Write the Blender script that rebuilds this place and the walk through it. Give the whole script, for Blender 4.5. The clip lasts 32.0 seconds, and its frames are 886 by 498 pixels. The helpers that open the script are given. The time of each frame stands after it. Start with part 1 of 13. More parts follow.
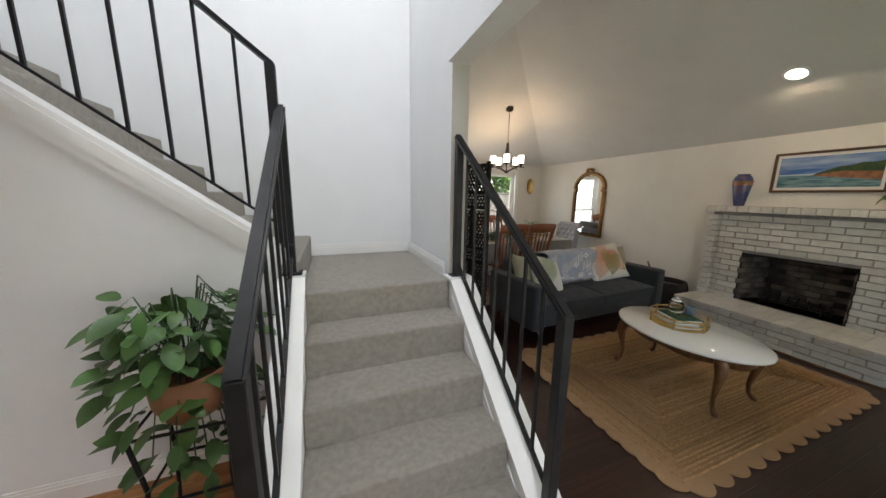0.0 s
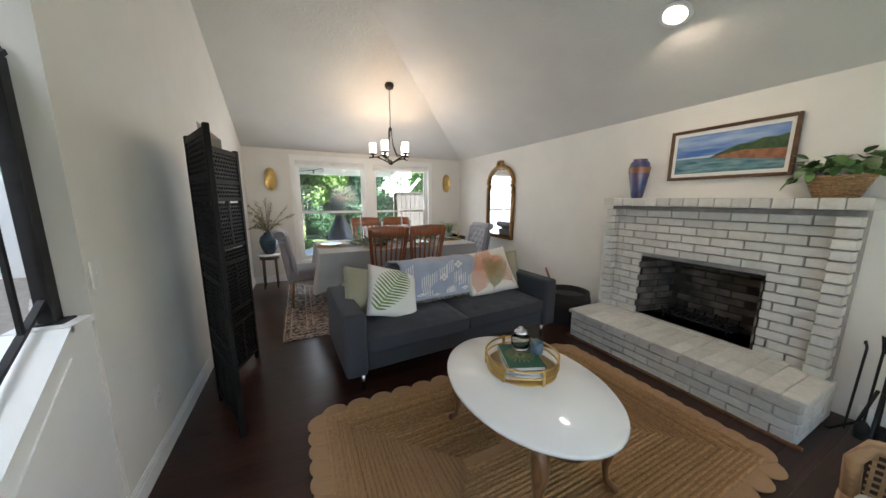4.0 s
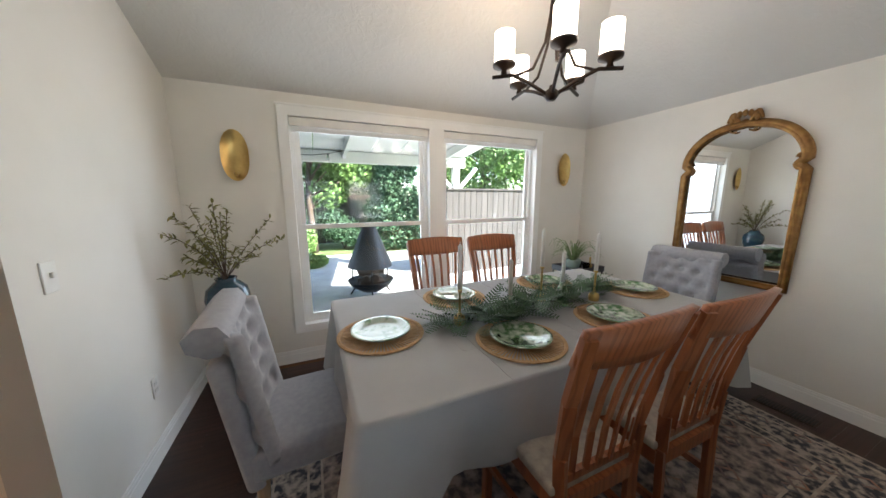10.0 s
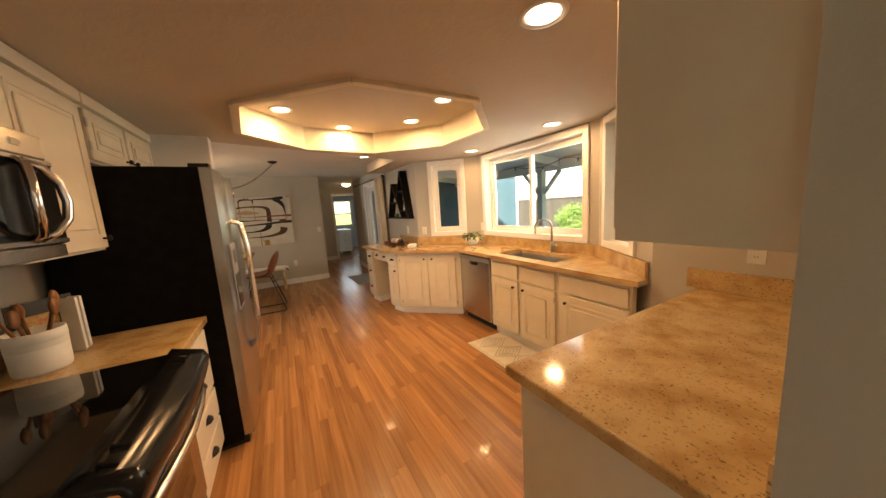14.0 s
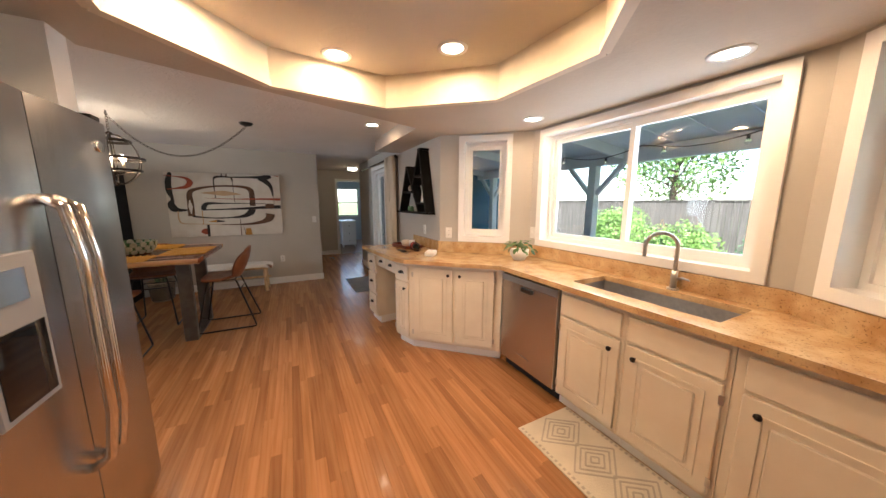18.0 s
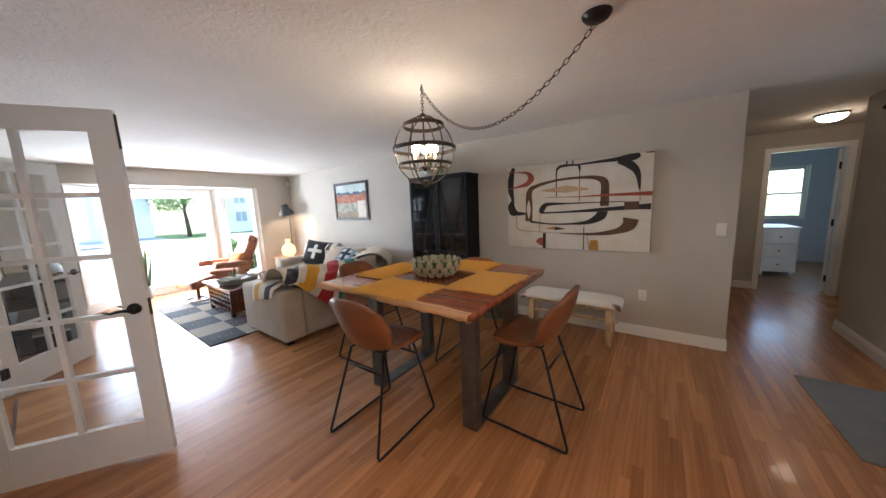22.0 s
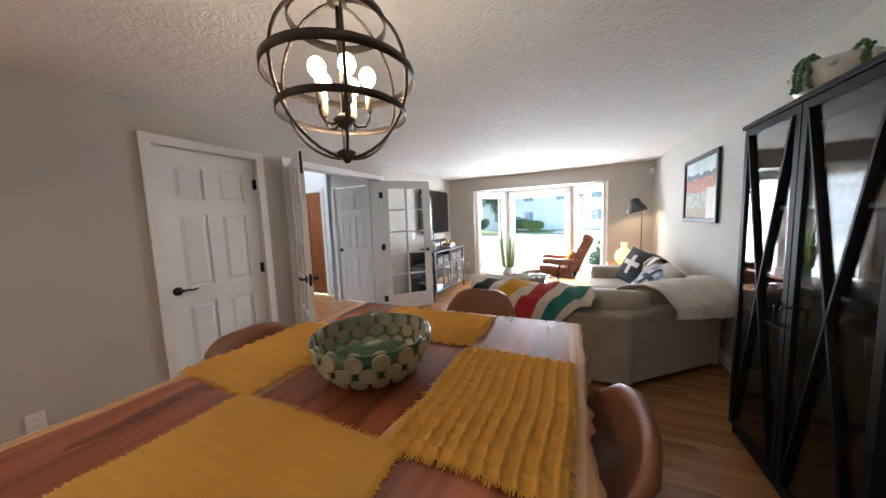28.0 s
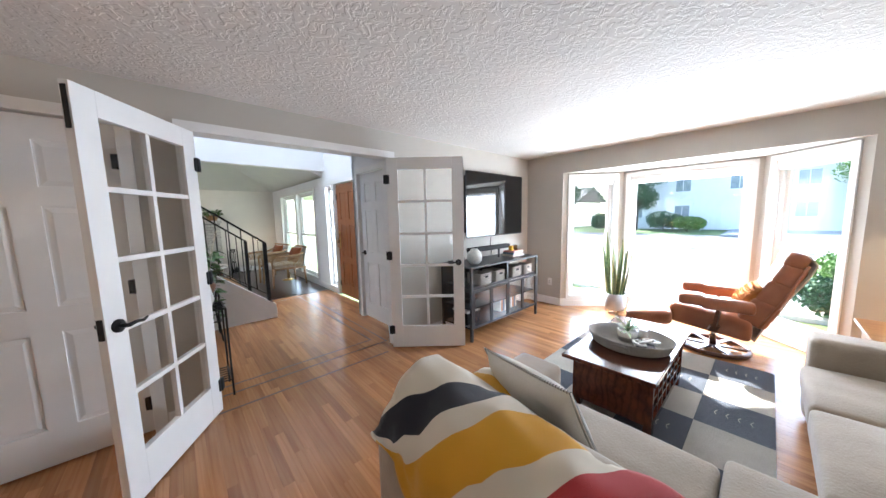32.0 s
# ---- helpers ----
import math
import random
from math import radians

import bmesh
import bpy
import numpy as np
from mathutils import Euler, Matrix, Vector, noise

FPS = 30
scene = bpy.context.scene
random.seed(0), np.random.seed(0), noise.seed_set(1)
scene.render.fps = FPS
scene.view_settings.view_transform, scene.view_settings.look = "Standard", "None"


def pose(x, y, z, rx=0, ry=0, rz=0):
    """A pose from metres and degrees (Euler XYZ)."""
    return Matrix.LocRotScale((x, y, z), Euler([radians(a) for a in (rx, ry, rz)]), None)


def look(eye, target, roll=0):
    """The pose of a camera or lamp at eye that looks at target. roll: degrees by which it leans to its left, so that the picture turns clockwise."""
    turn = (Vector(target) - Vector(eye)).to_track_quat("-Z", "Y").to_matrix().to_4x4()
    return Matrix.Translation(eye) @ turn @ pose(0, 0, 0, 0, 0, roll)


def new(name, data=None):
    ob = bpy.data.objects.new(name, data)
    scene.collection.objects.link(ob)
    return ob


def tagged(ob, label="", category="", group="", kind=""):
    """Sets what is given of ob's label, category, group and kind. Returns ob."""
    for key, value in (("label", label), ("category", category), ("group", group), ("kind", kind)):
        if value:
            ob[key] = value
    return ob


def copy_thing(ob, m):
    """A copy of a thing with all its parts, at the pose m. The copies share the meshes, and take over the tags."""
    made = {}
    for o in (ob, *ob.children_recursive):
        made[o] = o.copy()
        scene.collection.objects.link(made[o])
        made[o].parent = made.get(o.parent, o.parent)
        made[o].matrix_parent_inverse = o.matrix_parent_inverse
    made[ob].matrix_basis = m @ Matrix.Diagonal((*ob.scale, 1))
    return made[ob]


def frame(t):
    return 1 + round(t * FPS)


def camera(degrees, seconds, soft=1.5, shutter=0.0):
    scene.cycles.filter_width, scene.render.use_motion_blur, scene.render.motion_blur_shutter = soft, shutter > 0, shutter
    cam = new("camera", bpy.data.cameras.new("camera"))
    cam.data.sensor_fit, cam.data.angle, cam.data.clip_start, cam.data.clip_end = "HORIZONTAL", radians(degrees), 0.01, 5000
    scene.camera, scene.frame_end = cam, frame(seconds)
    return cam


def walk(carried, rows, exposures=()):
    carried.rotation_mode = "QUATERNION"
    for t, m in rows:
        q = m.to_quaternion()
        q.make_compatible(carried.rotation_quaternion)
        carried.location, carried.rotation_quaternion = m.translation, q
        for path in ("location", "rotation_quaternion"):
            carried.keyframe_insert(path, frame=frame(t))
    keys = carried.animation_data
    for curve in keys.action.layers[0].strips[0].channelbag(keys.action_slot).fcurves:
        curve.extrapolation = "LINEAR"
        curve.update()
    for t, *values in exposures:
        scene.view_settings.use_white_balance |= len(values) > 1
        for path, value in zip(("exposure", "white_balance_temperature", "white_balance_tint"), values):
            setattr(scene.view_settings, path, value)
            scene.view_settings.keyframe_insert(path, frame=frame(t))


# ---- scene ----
cam = camera(112.7, 32.0)
PATH = [
    (0, (-0.036, 0.443, 1.515), (0.664, 2.282, 1.158), 0.8),
    (0.5, (0.212, 0.567, 1.446), (1.18, 2.287, 1.121), 1.5),
    (1, (0.454, 0.68, 1.48), (1.566, 2.309, 1.147), 1.4),
    (1.5, (0.706, 0.732, 1.485), (1.856, 2.335, 1.152), 1.2),
    (2, (0.947, 0.751, 1.458), (2.091, 2.358, 1.13), 1.1),
    (2.5, (1.175, 0.763, 1.443), (2.268, 2.405, 1.112), 0.9),
    (4.5, (1.673, 0.722, 1.416), (2.428, 2.543, 1.084), 0.1),
    (5, (1.704, 0.857, 1.416), (2.329, 2.726, 1.077), 0.0),
    (5.5, (1.756, 1.144, 1.454), (2.217, 3.06, 1.111), -0.4),
    (6, (1.798, 1.515, 1.461), (2.124, 3.457, 1.11), -0.5),
    (6.5, (1.791, 1.935, 1.469), (2.081, 3.881, 1.109), -0.9),
    (7, (1.759, 2.359, 1.459), (2.051, 4.307, 1.112), -0.8),
    (7.5, (1.704, 2.773, 1.465), (1.997, 4.72, 1.11), -0.6),
    (8, (1.63, 3.133, 1.472), (1.967, 5.072, 1.115), -0.6),
    (8.5, (1.632, 3.413, 1.45), (2.072, 5.332, 1.094), -0.5),
    (9, (1.681, 3.581, 1.439), (2.259, 5.463, 1.091), -0.3),
    (9.5, (1.712, 3.687, 1.43), (2.425, 5.524, 1.091), -0.2),
    (10, (1.722, 3.749, 1.429), (2.511, 5.555, 1.091), -0.1),
    (10.5, (1.685, 3.808, 1.419), (2.486, 5.61, 1.084), -0.2),
    (11, (1.598, 3.905, 1.446), (2.09, 5.8, 1.083), -0.1),
    (11.5, (1.475, 3.992, 1.477), (1.221, 5.939, 1.096), -1.8),
    (12, (1.374, 4.118, 1.484), (0.401, 5.831, 1.139), -2.9),
    (12.5, (1.251, 4.256, 1.486), (-0.197, 5.6, 1.178), -3.5),
    (13, (1.071, 4.368, 1.496), (-0.566, 5.478, 1.204), -3.7),
    (13.5, (0.95, 4.454, 1.49), (-0.779, 5.42, 1.212), -3.8),
    (15.5, (0.461, 4.608, 1.463), (-1.286, 5.537, 1.172), -3.5),
    (16, (0.373, 4.591, 1.453), (-1.323, 5.608, 1.156), -3.1),
    (16.5, (0.33, 4.579, 1.44), (-1.318, 5.672, 1.137), -2.8),
    (17, (-0.041, 4.628, 1.472), (-1.714, 5.681, 1.164), 0.4),
    (17.5, (-0.178, 4.782, 1.472), (-1.859, 5.827, 1.164), 0.4),
    (18, (-0.403, 4.908, 1.464), (-2.161, 5.809, 1.151), 0.2),
    (18.5, (-0.718, 5.005, 1.477), (-2.573, 5.683, 1.16), -0.2),
    (19, (-1.058, 5.082, 1.477), (-2.993, 5.467, 1.157), -0.6),
    (19.5, (-1.393, 5.076, 1.482), (-3.365, 5.15, 1.163), -0.9),
    (20, (-1.701, 5.047, 1.485), (-3.669, 4.886, 1.17), -1.1),
    (20.5, (-1.997, 5.03, 1.46), (-3.937, 4.648, 1.159), -1.4),
    (21, (-2.255, 4.969, 1.48), (-4.121, 4.322, 1.171), -2.0),
    (21.5, (-2.509, 4.892, 1.47), (-4.263, 3.977, 1.178), -2.2),
    (22, (-2.751, 4.813, 1.449), (-4.348, 3.644, 1.17), -2.4),
    (22.5, (-2.937, 4.732, 1.435), (-4.364, 3.359, 1.167), -2.7),
    (23, (-3.08, 4.715, 1.425), (-4.329, 3.175, 1.169), -2.6),
    (23.5, (-3.179, 4.737, 1.416), (-4.249, 3.067, 1.166), -2.7),
    (24, (-3.253, 4.756, 1.405), (-4.215, 3.02, 1.16), -2.7),
    (24.5, (-3.318, 4.775, 1.407), (-4.222, 3.008, 1.157), -2.7),
    (26.5, (-4.36, 4.65, 1.415), (-4.423, 2.664, 1.186), -2.4),
    (27, (-4.684, 4.548, 1.428), (-4.405, 2.58, 1.209), -2.4),
    (27.5, (-4.975, 4.42, 1.42), (-4.428, 2.509, 1.204), -2.4),
    (28, (-5.18, 4.18, 1.413), (-4.34, 2.372, 1.216), -2.2),
    (28.5, (-5.37, 3.86, 1.42), (-4.276, 2.188, 1.236), -2.2),
    (29, (-5.401, 3.457, 1.431), (-4.149, 1.907, 1.258), -2.1),
    (29.5, (-5.444, 3.072, 1.461), (-4.141, 1.566, 1.266), -1.9),
    (30, (-5.413, 2.717, 1.452), (-4.084, 1.235, 1.256), -1.8),
    (30.5, (-5.299, 2.453, 1.471), (-3.952, 0.989, 1.258), -1.7),
    (31, (-5.234, 2.258, 1.452), (-3.852, 0.828, 1.238), -1.5),
    (31.5, (-5.167, 2.145, 1.451), (-3.726, 0.775, 1.228), -1.3),
    (32, (-5.121, 2.098, 1.435), (-3.645, 0.766, 1.213), -1.2),
]
EXPOSURES = ((0.0, 2.33, 6750, 10), (2.5, 2.7, 6450, 10), (5.0, 2.88, 5900, 10), (8.0, 2.75, 6350, 10), (10.0, 2.82, 6050, 10), (11.0, 2.85, 6300, 10), (12.6, 2.66, 8100, 10), (13.5, 2.66, 8600, 10), (16.4, 2.62, 6500, 10),
             (17.2, 2.65, 6000, 10), (20.0, 2.96, 6250, 10), (22.0, 2.95, 5850, 10), (27.0, 2.78, 6000, 10), (32.0, 2.88, 5800, 10))
walk(cam, [(t, look(eye, target, roll)) for t, eye, target, roll in PATH], EXPOSURES)

# ---------------------------------------------------------------- world and light
SUN_EL, SUN_AZ = 36.0, 132.0
world = bpy.data.worlds.new("world")
scene.world = world
world.use_nodes = True
wn = world.node_tree.nodes
sky = wn.new("ShaderNodeTexSky")
sky.sky_type = "NISHITA"
sky.sun_disc = False
sky.sun_elevation = radians(SUN_EL)
sky.sun_rotation = radians(SUN_AZ)
world.node_tree.links.new(sky.outputs["Color"], wn["Background"].inputs["Color"])
wn["Background"].inputs["Strength"].default_value = 0.14


GAIN = 0.134


def lamp(name, kind, m, power, colour=(1, 1, 1), **more):
    data = bpy.data.lights.new(name, kind)
    data.energy, data.color = power * (1 if kind == "SUN" else GAIN), colour
    if "size" in more:
        data.shape, data.size, data.size_y = "RECTANGLE", more["size"][0], more["size"][1]
    if "disk" in more:
        data.shape, data.size = "DISK", more["disk"]
    if "radius" in more:
        data.shadow_soft_size = more["radius"]
    if "angle" in more:
        data.angle = radians(more["angle"])
    if "spread" in more:
        data.spread = radians(more["spread"])
    ob = new(name, data)
    ob.matrix_world = m
    return ob


az, el = radians(SUN_AZ), radians(SUN_EL)
SUNWAY = Vector((math.sin(az) * math.cos(el), math.cos(az) * math.cos(el), math.sin(el)))
lamp("sun", "SUN", look(SUNWAY * 30, (0, 0, 0)), 5.0, (1.0, 0.95, 0.86), angle=0.6)
SKYLIT = (0.90, 0.95, 1.0)
WARM = (1.0, 0.70, 0.42)
WARMCAN, CAN_W, PEND_W = (1.0, 0.63, 0.34), 10.5, 2.0
# light of the sky in the openings of the windows
lamp("sky_light_dining", "AREA", look((2.80, 6.60, 1.2), (2.80, 0, 0.9)), 44, SKYLIT, size=(2.4, 1.7))
lamp("sky_light_living", "AREA", look((2.6, -0.24, 1.15), (2.6, 6, 0.9)), 19, SKYLIT, size=(2.4, 1.7))
lamp("sky_light_sidelight", "AREA", look((0.50, -0.24, 1.1), (0.50, 6, 1.0)), 34, SKYLIT, size=(0.35, 1.8))
lamp("sky_light_kitchen", "AREA", look((-1.70, 7.42, 1.65), (-1.70, 3, 1.1)), 24, SKYLIT, size=(1.4, 0.85))
lamp("sky_light_bay", "AREA", look((-4.34, -2.98, 1.15), (-4.34, 3, 1.0)), 200, SKYLIT, size=(1.3, 1.6))
lamp("sky_light_bay_side", "AREA", look((-3.24, -2.655, 1.05), (-3.87, -2.035, 0.95)), 24, SKYLIT, size=(0.55, 1.7))
lamp("sky_light_bay_side", "AREA", look((-5.43, -2.655, 1.05), (-4.80, -2.035, 0.95)), 20, SKYLIT, size=(0.55, 1.7))
lamp("sky_light_slider", "AREA", look((-5.9, 6.55, 1.05), (-5.9, 3, 0.9)), 3, SKYLIT, size=(1.3, 1.9))
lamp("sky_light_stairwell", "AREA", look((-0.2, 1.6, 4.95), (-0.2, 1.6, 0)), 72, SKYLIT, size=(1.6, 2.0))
lamp("sky_light_bedroom", "AREA", look((-11.9, 7.2, 1.6), (-9.5, 6.6, 1.0)), 5, SKYLIT, size=(1.2, 1.2))

# ---------------------------------------------------------------- materials


def pbr(name, a, b=None, scale=6.0, rough=0.5, metal=0.0, bump=0.0, bscale=60.0, stretch=(1, 1, 1), detail=4.0, blend=(0.35, 0.65), rvar=0.0,
        vary=0.0, spec=None, coat=0.0, sheen=0.0, trans=0.0, alpha=1.0, ior=1.45, emit=None, power=0.0, grime=0.0):
    """A surface: two colours mixed by noise, a second coarse variation, fine relief, and a change from piece to piece."""
    m = bpy.data.materials.new(name)
    m.use_nodes = True
    nt, nd = m.node_tree, m.node_tree.nodes
    ln = nt.links.new
    p = nd["Principled BSDF"]
    p.inputs["Roughness"].default_value, p.inputs["Metallic"].default_value = rough, metal
    p.inputs["IOR"].default_value, p.inputs["Transmission Weight"].default_value = ior, trans
    p.inputs["Coat Weight"].default_value, p.inputs["Sheen Weight"].default_value = coat, sheen
    p.inputs["Alpha"].default_value = alpha
    if spec is not None:
        p.inputs["Specular IOR Level"].default_value = spec
    if emit:
        p.inputs["Emission Color"].default_value, p.inputs["Emission Strength"].default_value = (*emit, 1), power
    b = b or tuple(v * 0.88 for v in a)
    co = nd.new("ShaderNodeTexCoord")
    mp = nd.new("ShaderNodeMapping")
    mp.inputs["Scale"].default_value = stretch
    ln(co.outputs["Object"], mp.inputs["Vector"])
    n1 = nd.new("ShaderNodeTexNoise")
    n1.inputs["Scale"].default_value, n1.inputs["Detail"].default_value = scale, detail
    ln(mp.outputs["Vector"], n1.inputs["Vector"])
    rp = nd.new("ShaderNodeValToRGB")
    rp.color_ramp.elements[0].position, rp.color_ramp.elements[1].position = blend
    rp.color_ramp.elements[0].color, rp.color_ramp.elements[1].color = (*a, 1), (*b, 1)
    ln(n1.outputs["Fac"], rp.inputs["Fac"])
    colour = rp.outputs["Color"]
    if vary or grime:
        hv = nd.new("ShaderNodeHueSaturation")
        if vary:
            oi, isl = nd.new("ShaderNodeObjectInfo"), nd.new("ShaderNodeNewGeometry")
            ad = nd.new("ShaderNodeMath")
            ad.operation = "ADD"
            ln(oi.outputs["Random"], ad.inputs[0]), ln(isl.outputs["Random Per Island"], ad.inputs[1])
            fr = nd.new("ShaderNodeMath")
            fr.operation = "FRACT"
            ln(ad.outputs[0], fr.inputs[0])
            mr = nd.new("ShaderNodeMapRange")
            mr.inputs["To Min"].default_value, mr.inputs["To Max"].default_value = 1 - vary, 1 + vary
            ln(fr.outputs[0], mr.inputs["Value"])
            ln(mr.outputs["Result"], hv.inputs["Value"])
            off = nd.new("ShaderNodeVectorMath")
            off.operation = "ADD"
            sc = nd.new("ShaderNodeMath")
            sc.operation = "MULTIPLY"
            sc.inputs[1].default_value = 37.0
            ln(fr.outputs[0], sc.inputs[0])
            ln(co.outputs["Object"], off.inputs[0]), ln(sc.outputs[0], off.inputs[1])
            ln(off.outputs["Vector"], mp.inputs["Vector"])
        elif grime:
            n3 = nd.new("ShaderNodeTexNoise")
            n3.inputs["Scale"].default_value, n3.inputs["Detail"].default_value = 1.3, 3.0
            ln(co.outputs["Object"], n3.inputs["Vector"])
            mr = nd.new("ShaderNodeMapRange")
            mr.inputs["From Min"].default_value, mr.inputs["From Max"].default_value = 0.3, 0.7
            mr.inputs["To Min"].default_value, mr.inputs["To Max"].default_value = 1 - grime, 1 + grime
            ln(n3.outputs["Fac"], mr.inputs["Value"])
            ln(mr.outputs["Result"], hv.inputs["Value"])
        ln(colour, hv.inputs["Color"])
        colour = hv.outputs["Color"]
    ln(colour, p.inputs["Base Color"])
    if rvar:
        rr = nd.new("ShaderNodeMapRange")
        rr.inputs["To Min"].default_value, rr.inputs["To Max"].default_value = max(rough - rvar, 0.02), min(rough + rvar, 1)
        n4 = nd.new("ShaderNodeTexNoise")
        n4.inputs["Scale"].default_value, n4.inputs["Detail"].default_value = 3.0, 6.0
        ln(off.outputs["Vector"] if vary else co.outputs["Object"], n4.inputs["Vector"])
        ln(n4.outputs["Fac"], rr.inputs["Value"])
        ln(rr.outputs["Result"], p.inputs["Roughness"])
    if bump:
        n2 = nd.new("ShaderNodeTexNoise")
        n2.inputs["Scale"].default_value, n2.inputs["Detail"].default_value = bscale, 3.0
        ln(mp.outputs["Vector"], n2.inputs["Vector"])
        bp = nd.new("ShaderNodeBump")
        bp.inputs["Strength"].default_value, bp.inputs["Distance"].default_value = bump, 0.01
        ln(n2.outputs["Fac"], bp.inputs["Height"])
        ln(bp.outputs["Normal"], p.inputs["Normal"])
    return m


def knockdown(name, a, depth):
    """Paint over hand-trowelled ceiling plaster."""
    m = pbr(name, a, tuple(v * 0.95 for v in a), 2.0, 0.85, grime=0.02)
    nt, nd = m.node_tree, m.node_tree.nodes
    co, n1, n2 = nd.new("ShaderNodeTexCoord"), nd.new("ShaderNodeTexNoise"), nd.new("ShaderNodeTexNoise")
    n1.inputs["Scale"].default_value, n1.inputs["Detail"].default_value, n1.inputs["Distortion"].default_value = 16, 2.5, 1.6
    n2.inputs["Scale"].default_value = 3
    rp = nd.new("ShaderNodeValToRGB")
    rp.color_ramp.elements[0].position, rp.color_ramp.elements[1].position = 0.46, 0.56
    bp = nd.new("ShaderNodeBump")
    bp.inputs["Strength"].default_value, bp.inputs["Distance"].default_value = depth, 0.006
    nt.links.new(co.outputs["Object"], n1.inputs["Vector"])
    nt.links.new(n1.outputs["Fac"], rp.inputs["Fac"])
    nt.links.new(rp.outputs["Color"], bp.inputs["Height"])
    nt.links.new(bp.outputs["Normal"], nd["Principled BSDF"].inputs["Normal"])
    return m


def wood(name, light, dark, rough=0.35, grain=26.0, vary=0.0, axis=0, coat=0.0, bump=0.06, ring=0.55):
    """Boards with long grain along one axis (0: x, 1: y, 2: z)."""
    st = [1.0, 1.0, 1.0]
    st[axis] = 0.07
    m = pbr(name, light, dark, grain, rough, bump=bump, bscale=grain * 3, stretch=st, detail=6, blend=(0.34, 0.72), vary=vary, coat=coat)
    nt, nd = m.node_tree, m.node_tree.nodes
    p = nd["Principled BSDF"]
    src = p.inputs["Base Color"].links[0].from_socket
    mp = [n for n in nd if n.type == "MAPPING"][0]
    wv = nd.new("ShaderNodeTexWave")
    wv.wave_type, wv.bands_direction = "BANDS", "YZX"[axis] if axis != 1 else "X"
    wv.inputs["Scale"].default_value, wv.inputs["Distortion"].default_value = grain * 0.45, 9.0
    wv.inputs["Detail"].default_value, wv.inputs["Detail Scale"].default_value = 3.0, 0.9
    nt.links.new(mp.outputs["Vector"], wv.inputs["Vector"])
    rp = nd.new("ShaderNodeValToRGB")
    rp.color_ramp.elements[0].position, rp.color_ramp.elements[1].position = 0.08, 0.45
    k = 1 - ring
    rp.color_ramp.elements[0].color, rp.color_ramp.elements[1].color = (k, k * 0.92, k * 0.84, 1), (1, 1, 1, 1)
    nt.links.new(wv.outputs["Fac"], rp.inputs["Fac"])
    mx = nd.new("ShaderNodeMix")
    mx.data_type, mx.blend_type = "RGBA", "MULTIPLY"
    mx.inputs["Factor"].default_value = 0.55
    nt.links.new(src, mx.inputs[6]), nt.links.new(rp.outputs["Color"], mx.inputs[7])
    nt.links.new(mx.outputs[2], p.inputs["Base Color"])
    return m


def granite():
    m = pbr("granite", (0.42, 0.24, 0.10), (0.60, 0.42, 0.22), 9, 0.12, detail=8, coat=0.3, blend=(0.3, 0.6))
    nt, nd = m.node_tree, m.node_tree.nodes
    p = nd["Principled BSDF"]
    src = p.inputs["Base Color"].links[0].from_socket
    co, vo = nd.new("ShaderNodeTexCoord"), nd.new("ShaderNodeTexNoise")
    vo.inputs["Scale"].default_value, vo.inputs["Detail"].default_value = 120, 4
    nt.links.new(co.outputs["Object"], vo.inputs["Vector"])
    rp = nd.new("ShaderNodeValToRGB")
    rp.color_ramp.elements[0].position, rp.color_ramp.elements[1].position = 0.30, 0.42
    rp.color_ramp.elements[0].color, rp.color_ramp.elements[1].color = (0.10, 0.05, 0.03, 1), (1, 1, 1, 1)
    nt.links.new(vo.outputs["Fac"], rp.inputs["Fac"])
    mx = nd.new("ShaderNodeMix")
    mx.data_type, mx.blend_type = "RGBA", "MULTIPLY"
    mx.inputs["Factor"].default_value = 0.62
    nt.links.new(src, mx.inputs[6]), nt.links.new(rp.outputs["Color"], mx.inputs[7])
    nt.links.new(mx.outputs[2], p.inputs["Base Color"])
    return m


def weave(name, a, b, scale, rough=0.9, bump=0.5, kind="checker"):
    """Cloth or matting with crossing threads."""
    m = pbr(name, a, b, 5, rough, blend=(0.2, 0.8), sheen=0.1)
    nt, nd = m.node_tree, m.node_tree.nodes
    p = nd["Principled BSDF"]
    co, w1, w2, mul = nd.new("ShaderNodeTexCoord"), nd.new("ShaderNodeTexWave"), nd.new("ShaderNodeTexWave"), nd.new("ShaderNodeMath")
    for w, d in ((w1, "X"), (w2, "Y")):
        w.bands_direction = d
        w.inputs["Scale"].default_value, w.inputs["Distortion"].default_value = scale, 0.6
        nt.links.new(co.outputs["Object"], w.inputs["Vector"])
    mul.operation = "MULTIPLY" if kind == "checker" else "MAXIMUM"
    nt.links.new(w1.outputs["Fac"], mul.inputs[0]), nt.links.new(w2.outputs["Fac"], mul.inputs[1])
    bp = nd.new("ShaderNodeBump")
    bp.inputs["Strength"].default_value, bp.inputs["Distance"].default_value = bump, 0.004
    nt.links.new(mul.outputs[0], bp.inputs["Height"])
    nt.links.new(bp.outputs["Normal"], p.inputs["Normal"])
    return m


